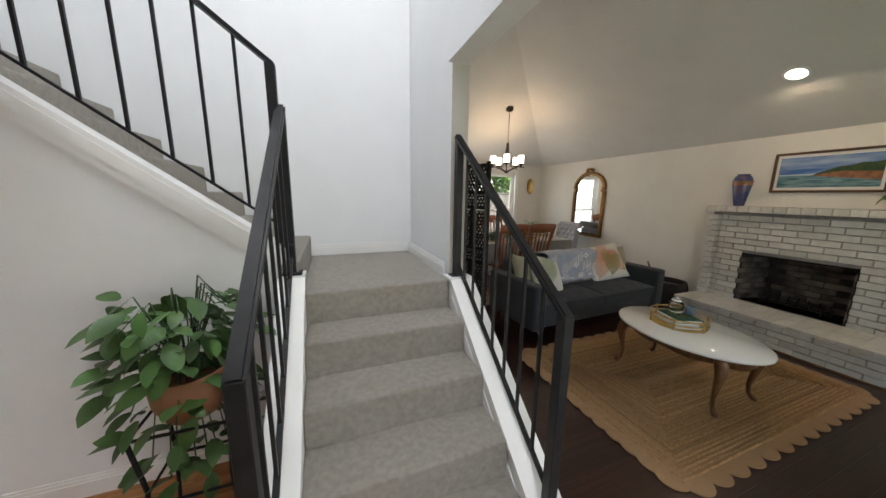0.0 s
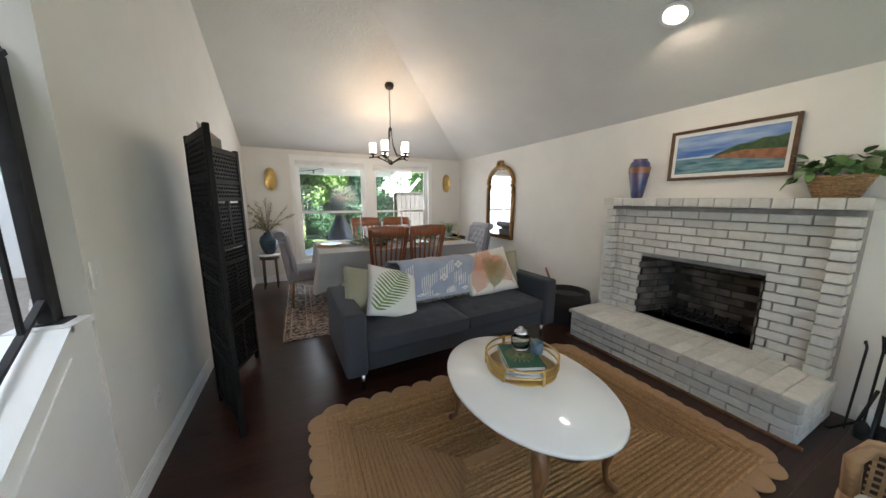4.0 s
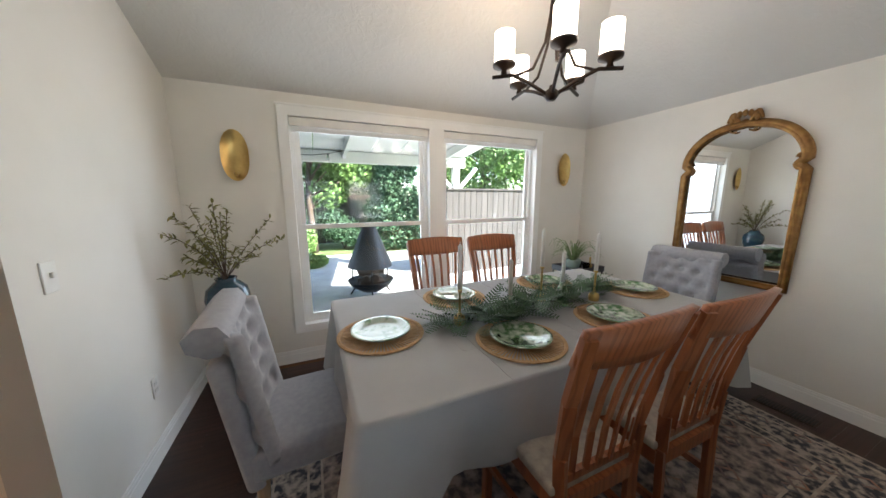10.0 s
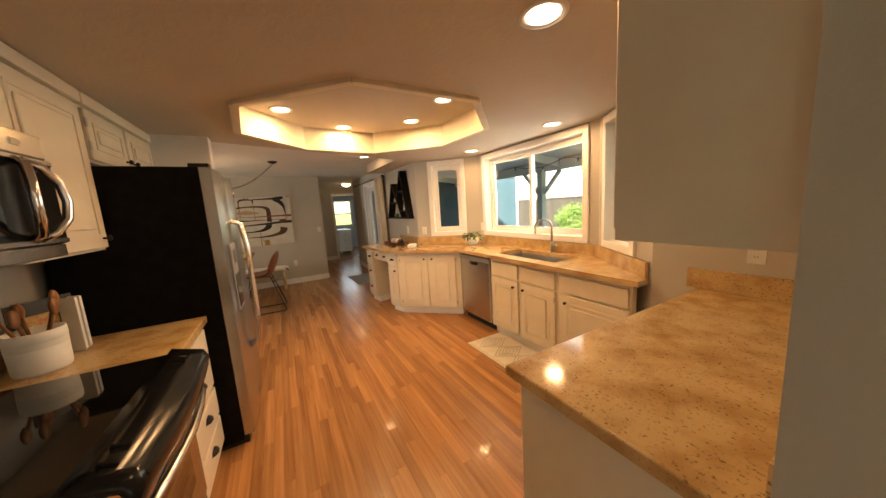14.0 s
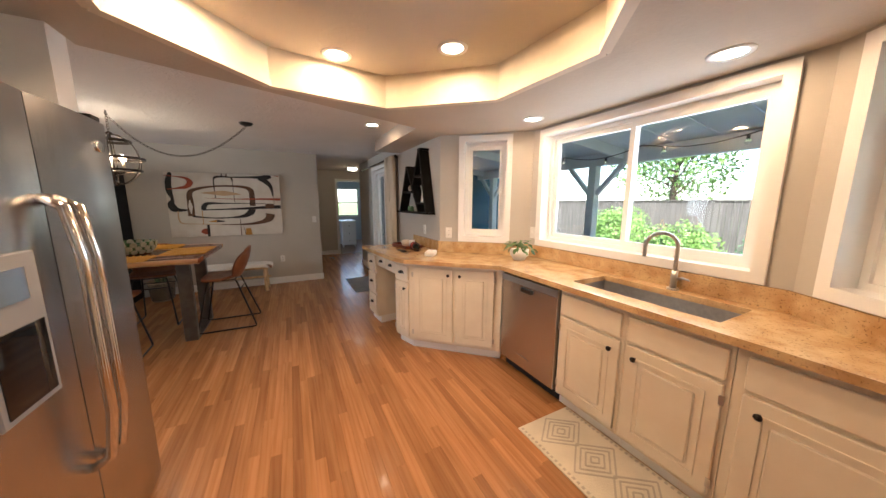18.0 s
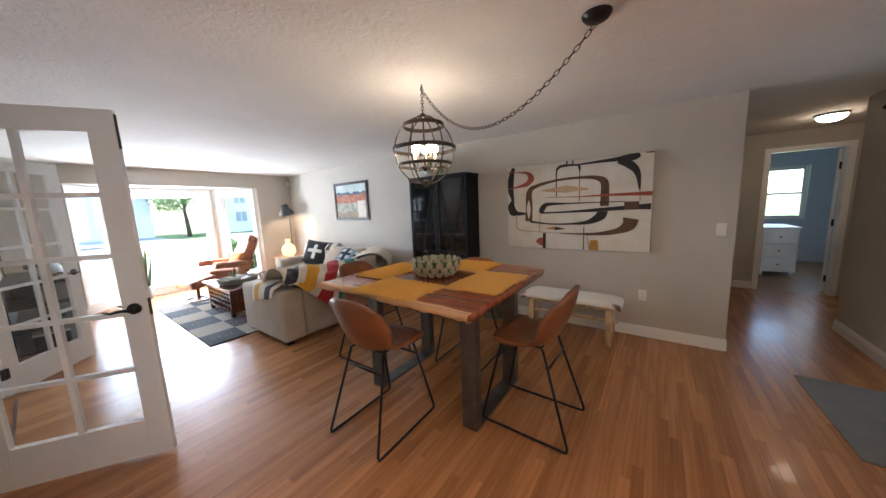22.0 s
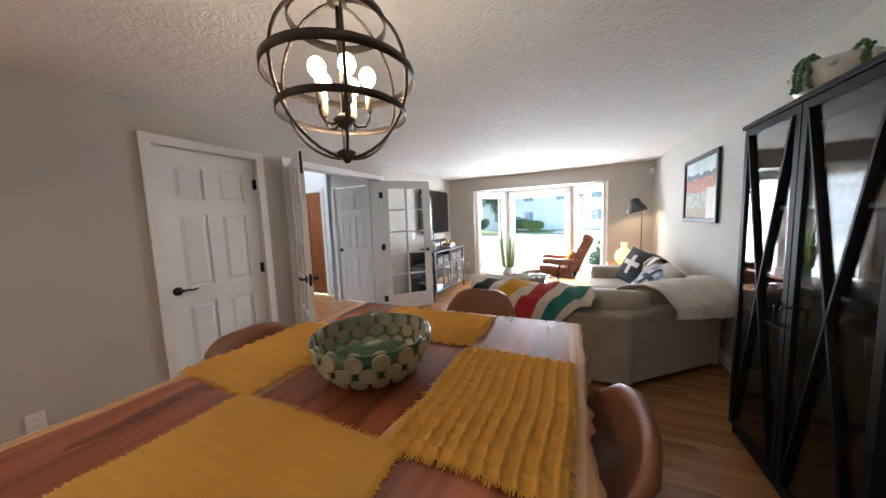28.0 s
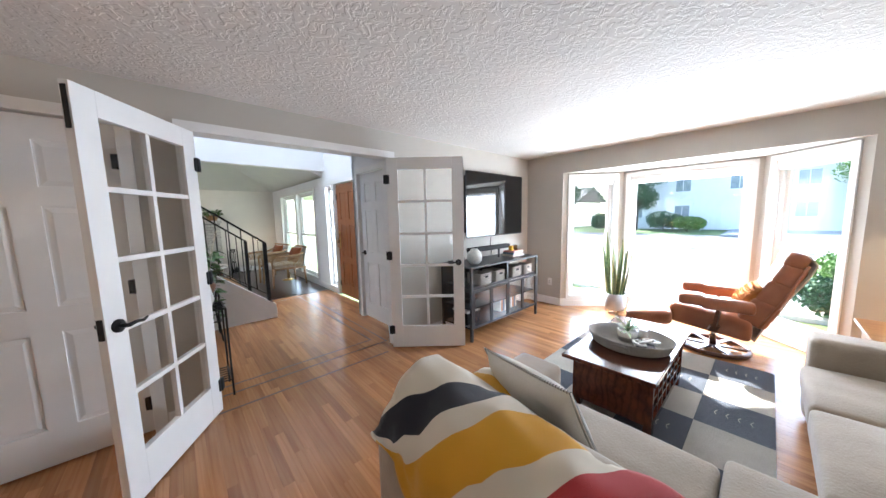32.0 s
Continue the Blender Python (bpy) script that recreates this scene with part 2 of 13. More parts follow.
def glass(name, tint=(1, 1, 1), rough=0.0):
    """Thin clear pane: mostly clear, with a mirror gloss that grows at a slant."""
    m = bpy.data.materials.new(name)
    m.use_nodes = True
    nt, nd = m.node_tree, m.node_tree.nodes
    nd.remove(nd["Principled BSDF"])
    tr = nd.new("ShaderNodeBsdfTransparent")
    tr.inputs["Color"].default_value = (*tint, 1)
    gl = nd.new("ShaderNodeBsdfGlossy")
    gl.inputs["Roughness"].default_value = rough
    mx, fr, po, ad = nd.new("ShaderNodeMixShader"), nd.new("ShaderNodeLayerWeight"), nd.new("ShaderNodeMath"), nd.new("ShaderNodeMath")
    fr.inputs["Blend"].default_value = 0.5
    po.operation, ad.operation = "POWER", "MULTIPLY_ADD"
    po.inputs[1].default_value, ad.inputs[1].default_value, ad.inputs[2].default_value = 5.0, 0.9, 0.035
    nt.links.new(fr.outputs["Facing"], po.inputs[0])
    nt.links.new(po.outputs[0], ad.inputs[0])
    nt.links.new(ad.outputs[0], mx.inputs["Fac"])
    nt.links.new(tr.outputs[0], mx.inputs[1]), nt.links.new(gl.outputs[0], mx.inputs[2])
    nt.links.new(mx.outputs[0], nd["Material Output"].inputs["Surface"])
    return m


def glow(name, colour, power):
    return pbr(name, colour, colour, rough=0.6, emit=colour, power=power)


def stripes(name, colours, stops, axis="Y", scale=1.0, rough=0.9, bump=0.15, bscale=400):
    """Plain woven cloth whose colour changes in bands along one of its own axes, 0 to 1."""
    m = pbr(name, colours[0], colours[0], 5, rough, bump=bump, bscale=bscale, sheen=0.2)
    nt, nd = m.node_tree, m.node_tree.nodes
    co, sp, rp, mu = nd.new("ShaderNodeTexCoord"), nd.new("ShaderNodeSeparateXYZ"), nd.new("ShaderNodeValToRGB"), nd.new("ShaderNodeMath")
    mu.operation = "MULTIPLY"
    mu.inputs[1].default_value = scale
    nt.links.new(co.outputs["UV"], sp.inputs[0])
    nt.links.new(sp.outputs[axis], mu.inputs[0])
    nt.links.new(mu.outputs[0], rp.inputs["Fac"])
    rp.color_ramp.interpolation = "CONSTANT"
    e = rp.color_ramp.elements
    e[0].position, e[0].color = 0, (*colours[0], 1)
    e[1].position, e[1].color = stops[0], (*colours[1], 1)
    for s, c in zip(stops[1:], colours[2:]):
        k = e.new(s)
        k.color = (*c, 1)
    nt.links.new(rp.outputs["Color"], nd["Principled BSDF"].inputs["Base Color"])
    return m


P_LIVING = pbr("paint_warm_white", (0.74, 0.72, 0.68), (0.71, 0.69, 0.65), 3, 0.75, bump=0.05, bscale=220, grime=0.015)
P_WHITE = pbr("paint_white", (0.80, 0.81, 0.82), (0.78, 0.79, 0.80), 3, 0.7, bump=0.05, bscale=220, grime=0.015)
P_GREIGE = pbr("paint_greige", (0.50, 0.475, 0.43), (0.48, 0.455, 0.41), 3, 0.75, bump=0.06, bscale=220, grime=0.015)
P_TRIM = pbr("paint_trim", (0.82, 0.82, 0.81), (0.79, 0.79, 0.78), 5, 0.4, bump=0.02, bscale=90)
P_SIDING = pbr("siding_teal", (0.055, 0.115, 0.155), (0.045, 0.095, 0.13), 5, 0.6, bump=0.1, bscale=80)
C_FAMILY = knockdown("ceiling_knockdown", (0.76, 0.75, 0.73), 0.40)
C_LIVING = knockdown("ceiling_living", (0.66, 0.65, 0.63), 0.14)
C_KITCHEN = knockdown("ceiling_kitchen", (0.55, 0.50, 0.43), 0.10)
CAB = pbr("cabinet_cream", (0.74, 0.68, 0.57), (0.70, 0.63, 0.52), 7, 0.38, bump=0.03, bscale=60, grime=0.02)
GRANITE = granite()
OAK = wood("oak_floor", (0.44, 0.215, 0.092), (0.31, 0.140, 0.055), 0.27, 24, vary=0.22, coat=0.12, ring=0.12)
DARKWOOD = wood("walnut_floor", (0.034, 0.012, 0.008), (0.016, 0.006, 0.0045), 0.28, 18, vary=0.25, coat=0.1)
BLACK = pbr("black_iron", (0.012, 0.012, 0.013), (0.018, 0.018, 0.019), 20, 0.42, bump=0.04, bscale=120, spec=0.28)
BLACKWOOD = pbr("black_carved_wood", (0.0055, 0.0052, 0.005), (0.010, 0.0095, 0.009), 14, 0.55, bump=0.25, bscale=70, spec=0.16)
STEEL = pbr("stainless", (0.55, 0.54, 0.53), (0.50, 0.49, 0.48), 40, 0.26, 1.0, stretch=(1, 1, 0.03), bump=0.03, bscale=200)
CHROME = pbr("chrome", (0.75, 0.75, 0.76), rough=0.12, metal=1.0)
NICKEL = pbr("brushed_nickel", (0.55, 0.53, 0.50), rough=0.28, metal=1.0)
BRASS = pbr("brass", (0.62, 0.44, 0.17), (0.50, 0.34, 0.12), 14, 0.28, 1.0, bump=0.05, bscale=60)
BRONZE = pbr("dark_bronze", (0.055, 0.038, 0.028), (0.035, 0.025, 0.02), 14, 0.4, 0.7)
GLASS = glass("window_glass", (0.97, 0.98, 0.98))
MIRROR = pbr("mirror", (0.86, 0.88, 0.88), (0.86, 0.88, 0.88), rough=0.01, metal=1.0)
BLACKGLASS = pbr("black_glass", (0.006, 0.006, 0.007), rough=0.04, coat=0.6)
BLACKGLOSS = pbr("black_gloss", (0.008, 0.008, 0.009), (0.012, 0.012, 0.013), 12, 0.16, spec=0.3)
MATTBLACK = pbr("matt_black", (0.006, 0.006, 0.0065), (0.010, 0.010, 0.0105), 16, 0.7, bump=0.08, bscale=180, spec=0.08)
# Far house panes: reflected sky and haze are put into the colour.
PALEGLASS = pbr("sky_pale_glass", (0.30, 0.34, 0.37), (0.22, 0.26, 0.29), 3, 0.08, coat=0.5)
CARPET = pbr("carpet", (0.37, 0.34, 0.30), (0.30, 0.275, 0.24), 34, 0.98, bump=0.9, bscale=260, grime=0.06, sheen=0.15)
LEAF = pbr("leaf", (0.055, 0.13, 0.035), (0.09, 0.17, 0.05), 16, 0.42, bump=0.15, bscale=40, vary=0.3)
LEAF2 = pbr("leaf_dark", (0.03, 0.075, 0.028), (0.055, 0.11, 0.04), 18, 0.5, vary=0.3)
PLATE = pbr("plastic_white", (0.78, 0.77, 0.74), rough=0.35)
CANLIGHT = glow("lamp_disc", (1.0, 0.86, 0.66), 1.8)
PENDBULB = glow("pendant_bulb", (1.0, 0.80, 0.55), 3.2)

# ---------------------------------------------------------------- mesh helpers
X, Y, Z = Vector((1, 0, 0)), Vector((0, 1, 0)), Vector((0, 0, 1))


def box(bm, x0, y0, z0, x1, y1, z1, bevel=0.0, seg=2, m=None):
    fresh = bmesh.new() if bevel else bm
    mat4 = Matrix.Translation(((x0 + x1) / 2, (y0 + y1) / 2, (z0 + z1) / 2)) @ Matrix.Diagonal((abs(x1 - x0), abs(y1 - y0), abs(z1 - z0), 1))
    if m is not None:
        mat4 = m @ mat4
    bmesh.ops.create_cube(fresh, size=1, matrix=mat4)
    if bevel:
        bmesh.ops.bevel(fresh, geom=list(fresh.edges), offset=bevel, segments=seg, profile=0.6, affect="EDGES")
        merge(bm, fresh)
    return bm


def merge(bm, other, m=None):
    """Adds the mesh other to bm and frees it."""
    if m is not None:
        other.transform(m)
    made = {}
    for v in other.verts:
        made[v] = bm.verts.new(v.co)
    lay, uv = other.loops.layers.uv.active, None
    if lay:
        uv = bm.loops.layers.uv.verify()
    for f in other.faces:
        try:
            g = bm.faces.new([made[v] for v in f.verts])
            g.smooth, g.material_index = f.smooth, f.material_index
            if lay:
                for a, b in zip(f.loops, g.loops):
                    b[uv].uv = a[lay].uv
        except ValueError:
            pass
    other.free()
    return bm


def cube(x0, y0, z0, x1, y1, z1, bevel=0.0, seg=2, m=None):
    return box(bmesh.new(), x0, y0, z0, x1, y1, z1, bevel, seg, m)


def rod(bm, a, b, r, r2=None, n=10, caps=True):
    """A round bar from a to b."""
    a, b = Vector(a), Vector(b)
    r2 = r if r2 is None else r2
    q = (b - a).to_track_quat("Z", "Y").to_matrix()
    ra, rb = [], []
    for k in range(n):
        d = q @ Vector((math.cos(2 * math.pi * k / n), math.sin(2 * math.pi * k / n), 0))
        ra.append(bm.verts.new(a + d * r)), rb.append(bm.verts.new(b + d * r2))
    for k in range(n):
        f = bm.faces.new((ra[k], ra[(k + 1) % n], rb[(k + 1) % n], rb[k]))
        f.smooth = True
    if caps:
        bm.faces.new(ra[::-1]), bm.faces.new(rb)
    return bm


def bar(bm, a, b, w, h):
    """A square bar from a to b, w wide and h high."""
    a, b = Vector(a), Vector(b)
    d = (b - a).normalized()
    side = d.cross(Z)
    side = side.normalized() if side.length > 1e-4 else X
    up = side.cross(d).normalized()
    ends = [[bm.verts.new(p + side * sx * w / 2 + up * sz * h / 2) for sx, sz in ((-1, -1), (1, -1), (1, 1), (-1, 1))] for p in (a, b)]
    for k in range(4):
        bm.faces.new((ends[0][k], ends[0][(k + 1) % 4], ends[1][(k + 1) % 4], ends[1][k]))
    bm.faces.new(ends[0][::-1]), bm.faces.new(ends[1])
    return bm


def tube(bm, pts, r, n=8, closed=False, taper=None):
    """A round bar along a bent line."""
    pts = [Vector(p) for p in pts]
    rings, last = [], None
    for k, p in enumerate(pts):
        a = pts[k - 1] if k or closed else p
        b = pts[(k + 1) % len(pts)] if k < len(pts) - 1 or closed else p
        d = (b - a).normalized()
        side = last - d * last.dot(d) if last is not None else d.orthogonal()
        side.normalize()
        last = side
        up = d.cross(side)
        rad = r if taper is None else taper[k] if isinstance(taper, (list, tuple)) else r + (taper - r) * k / (len(pts) - 1)
        rings.append([bm.verts.new(p + (side * math.cos(2 * math.pi * j / n) + up * math.sin(2 * math.pi * j / n)) * rad) for j in range(n)])
    for k in range(len(pts) if closed else len(pts) - 1):
        a, b = rings[k], rings[(k + 1) % len(pts)]
        for j in range(n):
            f = bm.faces.new((a[j], a[(j + 1) % n], b[(j + 1) % n], b[j]))
            f.smooth = True
    if not closed:
        bm.faces.new(rings[0][::-1]), bm.faces.new(rings[-1])
    return bm


def lathe(bm, prof, n=28, at=(0, 0, 0), sx=1.0, sy=1.0):
    """A turned body: prof is radius and height from the bottom up."""
    at, rings = Vector(at), []
    for r, z in prof:
        if r < 1e-5:
            rings.append([bm.verts.new(at + Vector((0, 0, z)))])
        else:
            rings.append([bm.verts.new(at + Vector((r * sx * math.cos(2 * math.pi * k / n), r * sy * math.sin(2 * math.pi * k / n), z))) for k in range(n)])
    for a, b in zip(rings, rings[1:]):
        for k in range(n):
            j = (k + 1) % n
            if len(a) == 1 and len(b) == 1:
                continue
            if len(a) == 1:
                f = bm.faces.new((a[0], b[j], b[k]))
            elif len(b) == 1:
                f = bm.faces.new((a[k], a[j], b[0]))
            else:
                f = bm.faces.new((a[k], a[j], b[j], b[k]))
            f.smooth = True
    return bm


def slab(bm, pts, z0, z1, bevel=0.0):
    """A flat body with the outline pts, anticlockwise."""
    lo, hi = [bm.verts.new((x, y, z0)) for x, y in pts], [bm.verts.new((x, y, z1)) for x, y in pts]
    bm.faces.new(lo[::-1]), bm.faces.new(hi)
    for k in range(len(pts)):
        j = (k + 1) % len(pts)
        bm.faces.new((lo[k], lo[j], hi[j], hi[k]))
    if bevel:
        bm.normal_update()
        es = [e for e in bm.edges if all(abs(v.co.z - z1) < 1e-5 for v in e.verts)]
        bmesh.ops.bevel(bm, geom=es, offset=bevel, segments=3, profile=0.5, affect="EDGES")
    return bm


def sheet(bm, grid, wrap=False, smooth=True, uv=True):
    """A surface through rows of points."""
    vs = [[bm.verts.new(p) for p in row] for row in grid]
    lay = bm.loops.layers.uv.verify() if uv else None
    nr, nc = len(vs), len(vs[0])
    for i in range(nr - 1):
        for j in range(nc if wrap else nc - 1):
            k = (j + 1) % nc
            f = bm.faces.new((vs[i][j], vs[i][k], vs[i + 1][k], vs[i + 1][j]))
            f.smooth = smooth
            if uv:
                for lp, (a, b) in zip(f.loops, ((i, j), (i, j + 1), (i + 1, j + 1), (i + 1, j))):
                    lp[lay].uv = (b / max(nc - 1, 1), a / (nr - 1))
    return bm


def thicken(bm, d):
    """Gives a surface a back, d behind it."""
    bm.normal_update()
    vs, es, fs = list(bm.verts), [e for e in bm.edges if e.is_boundary], list(bm.faces)
    back = {v: bm.verts.new(v.co - v.normal * d) for v in vs}
    lay = bm.loops.layers.uv.active
    for f in fs:
        g = bm.faces.new([back[v] for v in reversed(f.verts)])
        g.smooth = f.smooth
        if lay:
            for a, b in zip(reversed(list(f.loops)), g.loops):
                b[lay].uv = a[lay].uv
    for e in es:
        lp = e.link_loops[0]
        a, b = lp.vert, lp.link_loop_next.vert
        g = bm.faces.new((b, a, back[a], back[b]))
        g.smooth = True
        if lay:
            src = lp[lay].uv
            for q in g.loops:
                q[lay].uv = src
    return bm


def smooth(bm):
    for f in bm.faces:
        f.smooth = True
    return bm


def sphere(bm, at, r, sx=1, sy=1, sz=1, u=14, v=9):
    fresh = bmesh.new()
    bmesh.ops.create_uvsphere(fresh, u_segments=u, v_segments=v, radius=r)
    fresh.transform(Matrix.Translation(at) @ Matrix.Diagonal((sx, sy, sz, 1)))
    return merge(bm, smooth(fresh))


def mesh_of(name, bm, *mats):
    bm.normal_update()
    me = bpy.data.meshes.new(name)
    bm.to_mesh(me)
    bm.free()
    for m in mats:
        me.materials.append(m)
    return me


def part(name, bm, material, parent=None, label="", m=None):
    """Links a bmesh as one mesh object under a thing or a part."""
    mats = material if isinstance(material, (list, tuple)) else [material]
    ob = new(name, mesh_of(name, bm, *mats) if isinstance(bm, bmesh.types.BMesh) else bm)
    if parent is not None:
        ob.parent = parent
    if m is not None:
        ob.matrix_local = m
    if label:
        ob["label"] = label
    return ob


def thing(name, m, label, category, group=""):
    """An empty at the base of a thing, which carries its parts."""
    ob = new(name)
    ob.empty_display_size = 0.1
    ob.matrix_world = m if isinstance(m, Matrix) else Matrix.Translation(m)
    return tagged(ob, label, category, group)


def single(name, bm, material, label, category, m=None, group=""):
    """A thing that is one mesh."""
    ob = part(name, bm, material)
    if m is not None:
        ob.matrix_world = m if isinstance(m, Matrix) else Matrix.Translation(m)
    return tagged(ob, label, category, group)


def fixed(name, bm, material, label, category="", parent=None):
    """A piece of the setting."""
    ob = part(name, bm, material, parent)
    return tagged(ob, label, category or name.split("_")[0], kind="structure")


def along(p0, p1, z=0.0):
    """A frame whose x runs from p0 to p1 on the floor, with y to its left."""
    d = Vector((p1[0] - p0[0], p1[1] - p0[1], 0))
    return Matrix.Translation((p0[0], p0[1], z)) @ Matrix.Rotation(math.atan2(d.y, d.x), 4, "Z"), d.length


def wall(name, p0, p1, thick, z0, z1, holes, m_in, m_out, label, jamb=None, ends=(0.0, 0.0)):
    """A wall from p0 to p1 with its room on the right of that way. holes: from, to, bottom, top along it."""
    m, length = along(p0, p1)
    cuts = sorted({-ends[0], length + ends[1], *(v for h in holes for v in h[:2])})
    bm = bmesh.new()
    for a, b in zip(cuts, cuts[1:]):
        lv = [z0]
        for h in sorted((h for h in holes if h[0] < (a + b) / 2 < h[1]), key=lambda h: h[2]):
            lv += [h[2], h[3]]
        lv.append(z1)
        for c, d in zip(lv[::2], lv[1::2]):
            if d - c > 1e-4:
                box(bm, a, 0, c, b, thick, d)
    bmesh.ops.remove_doubles(bm, verts=bm.verts, dist=1e-5)
    bm.normal_update()
    for f in bm.faces:
        f.material_index = 0 if f.normal.y < -0.5 else 1 if f.normal.y > 0.5 else 2
    bm.transform(m)
    return fixed(name, bm, [m_in, m_out, jamb or m_in], label, "wall")


def baseboard(p0, p1, h=0.10, holes=(), label="white moulded baseboard along the wall"):
    """Skirting in front of the wall from p0 to p1, on its right side."""
    m, length = along(p0, p1)
    cuts = [0.0] + [v for h in sorted(holes) for v in h] + [length]
    bm = bmesh.new()
    for a, b in zip(cuts[::2], cuts[1::2]):
        if b - a > 0.01:
            box(bm, a, -0.013, 0.001, b, 0.0, h * 0.72)
            box(bm, a, -0.009, h * 0.72, b, 0.0, h * 0.88)
            box(bm, a, -0.006, h * 0.88, b, 0.0, h)
    bm.transform(m)
    return fixed("baseboard", bm, P_TRIM, label, "baseboard")


def casing(p0, p1, a, b, z0, z1, w=0.065, d=0.018, sill=False, legs=True, side=1, material=None):
    """The moulded frame round an opening from a to b on the wall p0 to p1; side -1 lays it on the wall's far face."""
    m, _ = along(p0, p1)
    s = -1 if side > 0 else 1
    bm = bmesh.new()

    def stick(x0, zz0, x1, zz1):
        box(bm, x0, 0, zz0, x1, s * d, zz1)
    stick(a - w, z0 if legs else z0 - w, a, z1 + w), stick(b, z0 if legs else z0 - w, b + w, z1 + w), stick(a, z1, b, z1 + w)
    if not legs:
        stick(a, z0 - w, b, z0)
    if sill:
        box(bm, a - w - 0.02, 0, z0 - 0.03, b + w + 0.02, s * 0.045, z0)
    bm.transform(m)
    return fixed("trim", bm, material or P_TRIM, "white painted moulded casing round an opening", "trim")

# ---------------------------------------------------------------- the large structure
KC, FC, TRAY = 2.165, 2.315, 2.37


def flat(name, pts, z0, z1, material, label, category="", holes=()):
    """A level plate with an outline and holes; the holes' sides stay open."""
    bm = bmesh.new()
    edges = []
    for loop in (pts, *holes):
        vs = [bm.verts.new((x, y, z0)) for x, y in loop]
        edges += [bm.edges.new((vs[k], vs[(k + 1) % len(vs)])) for k in range(len(vs))]
    bmesh.ops.triangle_fill(bm, use_beauty=True, edges=edges)
    out = bmesh.ops.extrude_face_region(bm, geom=list(bm.faces))
    for v in out["geom"]:
        if isinstance(v, bmesh.types.BMVert):
            v.co.z = z1
    bmesh.ops.recalc_face_normals(bm, faces=list(bm.faces))
    return fixed(name, bm, material, label, category)


# walls of the living and dining room
E_IN, N_IN, S_IN = 4.80, 6.48, -0.12
EAVE, SLOPE = 2.24, 0.475
wall("wall_living_east", (E_IN, N_IN), (E_IN, S_IN), 0.15, 0, 3.9, ((N_IN - 2.45, N_IN - 1.59, 0.295, 0.865),), P_LIVING, P_SIDING, "warm white painted plaster wall with the fireplace", ends=(0.15, 0.15))
wall("wall_dining_north", (0.85, N_IN), (E_IN, N_IN), 0.15, 0, 3.9, ((0.74, 1.92, 0.34, 2.07), (2.07, 3.20, 0.34, 2.07)), P_LIVING, P_SIDING,
     "warm white wall with a pair of tall windows", P_TRIM)
wall("wall_stair_side", (0.85, 2.33), (0.85, N_IN), 0.12, 0, 5.0, ((1.82, 2.75, 0, 2.095),), P_LIVING, P_WHITE, "white plaster wall with a doorway to the kitchen", P_GREIGE, ends=(0, 0.30))
wall("wall_header_entry", (0.85, S_IN), (0.85, 2.33), 0.15, 2.34, 5.0, (), P_LIVING, P_WHITE, "white plaster header over the wide opening")
wall("wall_south", (E_IN, S_IN), (-1.05, S_IN), 0.15, 0, 5.0, ((0.88, 2.10, 0.16, 2.02), (2.26, 3.42, 0.16, 2.02), (4.12, 4.45, 0.12, 2.04), (4.52, 5.40, 0, 2.05)),
     P_WHITE, P_SIDING, "white wall with the front door and tall windows", P_TRIM)
# entry and stair
wall("wall_stair_north", (-2.27, 3.38), (0.725, 3.38), 0.04, 0, 5.0, (), P_WHITE, P_GREIGE, "white painted wall behind the stair landing")
wall("wall_entry_closet", (-1.05, 0.15), (-2.27, 0.15), 0.10, 0, 2.34, ((0.16, 0.88, 0, 2.04),), P_WHITE, P_WHITE, "white wall of the entry closet", P_TRIM)
wall("wall_entry_side", (-1.05, S_IN - 0.15), (-1.05, 0.25), 0.10, 0, 5.0, (), P_WHITE, P_WHITE, "narrow white wall beside the front door", ends=(0, -0.1))
wall("wall_upper_landing", (-1.05, 0.15), (-2.27, 0.15), 0.10, 2.345, 5.0, (), P_WHITE, P_WHITE, "white wall over the entry")
# family room: its wall to the entry, west wall, bay wall
XF, XW, YB = -2.40, -6.39, -2.27
wall("wall_family_east", (XF, 4.09), (XF, YB), 0.13, 0, 5.0, ((1.01, 1.77, 0, 2.04), (2.105, 3.705, 0, 2.05)), P_GREIGE, P_WHITE, "greige painted wall with a closet door and french doors", P_TRIM, ends=(0, 0.15))
wall("wall_family_west", (XW, YB), (XW, 5.38), 0.15, 0, FC + 0.1, (), P_GREIGE, P_GREIGE, "greige painted wall of the dining nook", ends=(0.15, 0))
wall("wall_family_south", (XF, YB), (XW, YB), 0.15, 0, FC + 0.1, ((0.60, 3.27, 0, 2.035),), P_GREIGE, P_SIDING, "greige painted wall round the bay window")
wall("wall_bay_side", (-3.00, YB - 0.0), (-3.62, -2.90), 0.12, 0, 2.10, ((0.13, 0.76, 0.17, 1.96),), P_GREIGE, P_SIDING, "angled bay wall with a tall window", P_TRIM)
wall("wall_bay_front", (-3.62, -2.90), (-5.04, -2.90), 0.12, 0, 2.10, ((0.09, 1.33, 0.17, 1.96),), P_GREIGE, P_SIDING, "bay wall with a wide picture window", P_TRIM)
wall("wall_bay_far", (-5.04, -2.90), (-5.67, -2.27), 0.12, 0, 2.10, ((0.13, 0.76, 0.17, 1.96),), P_GREIGE, P_SIDING, "angled bay wall with a tall window", P_TRIM)
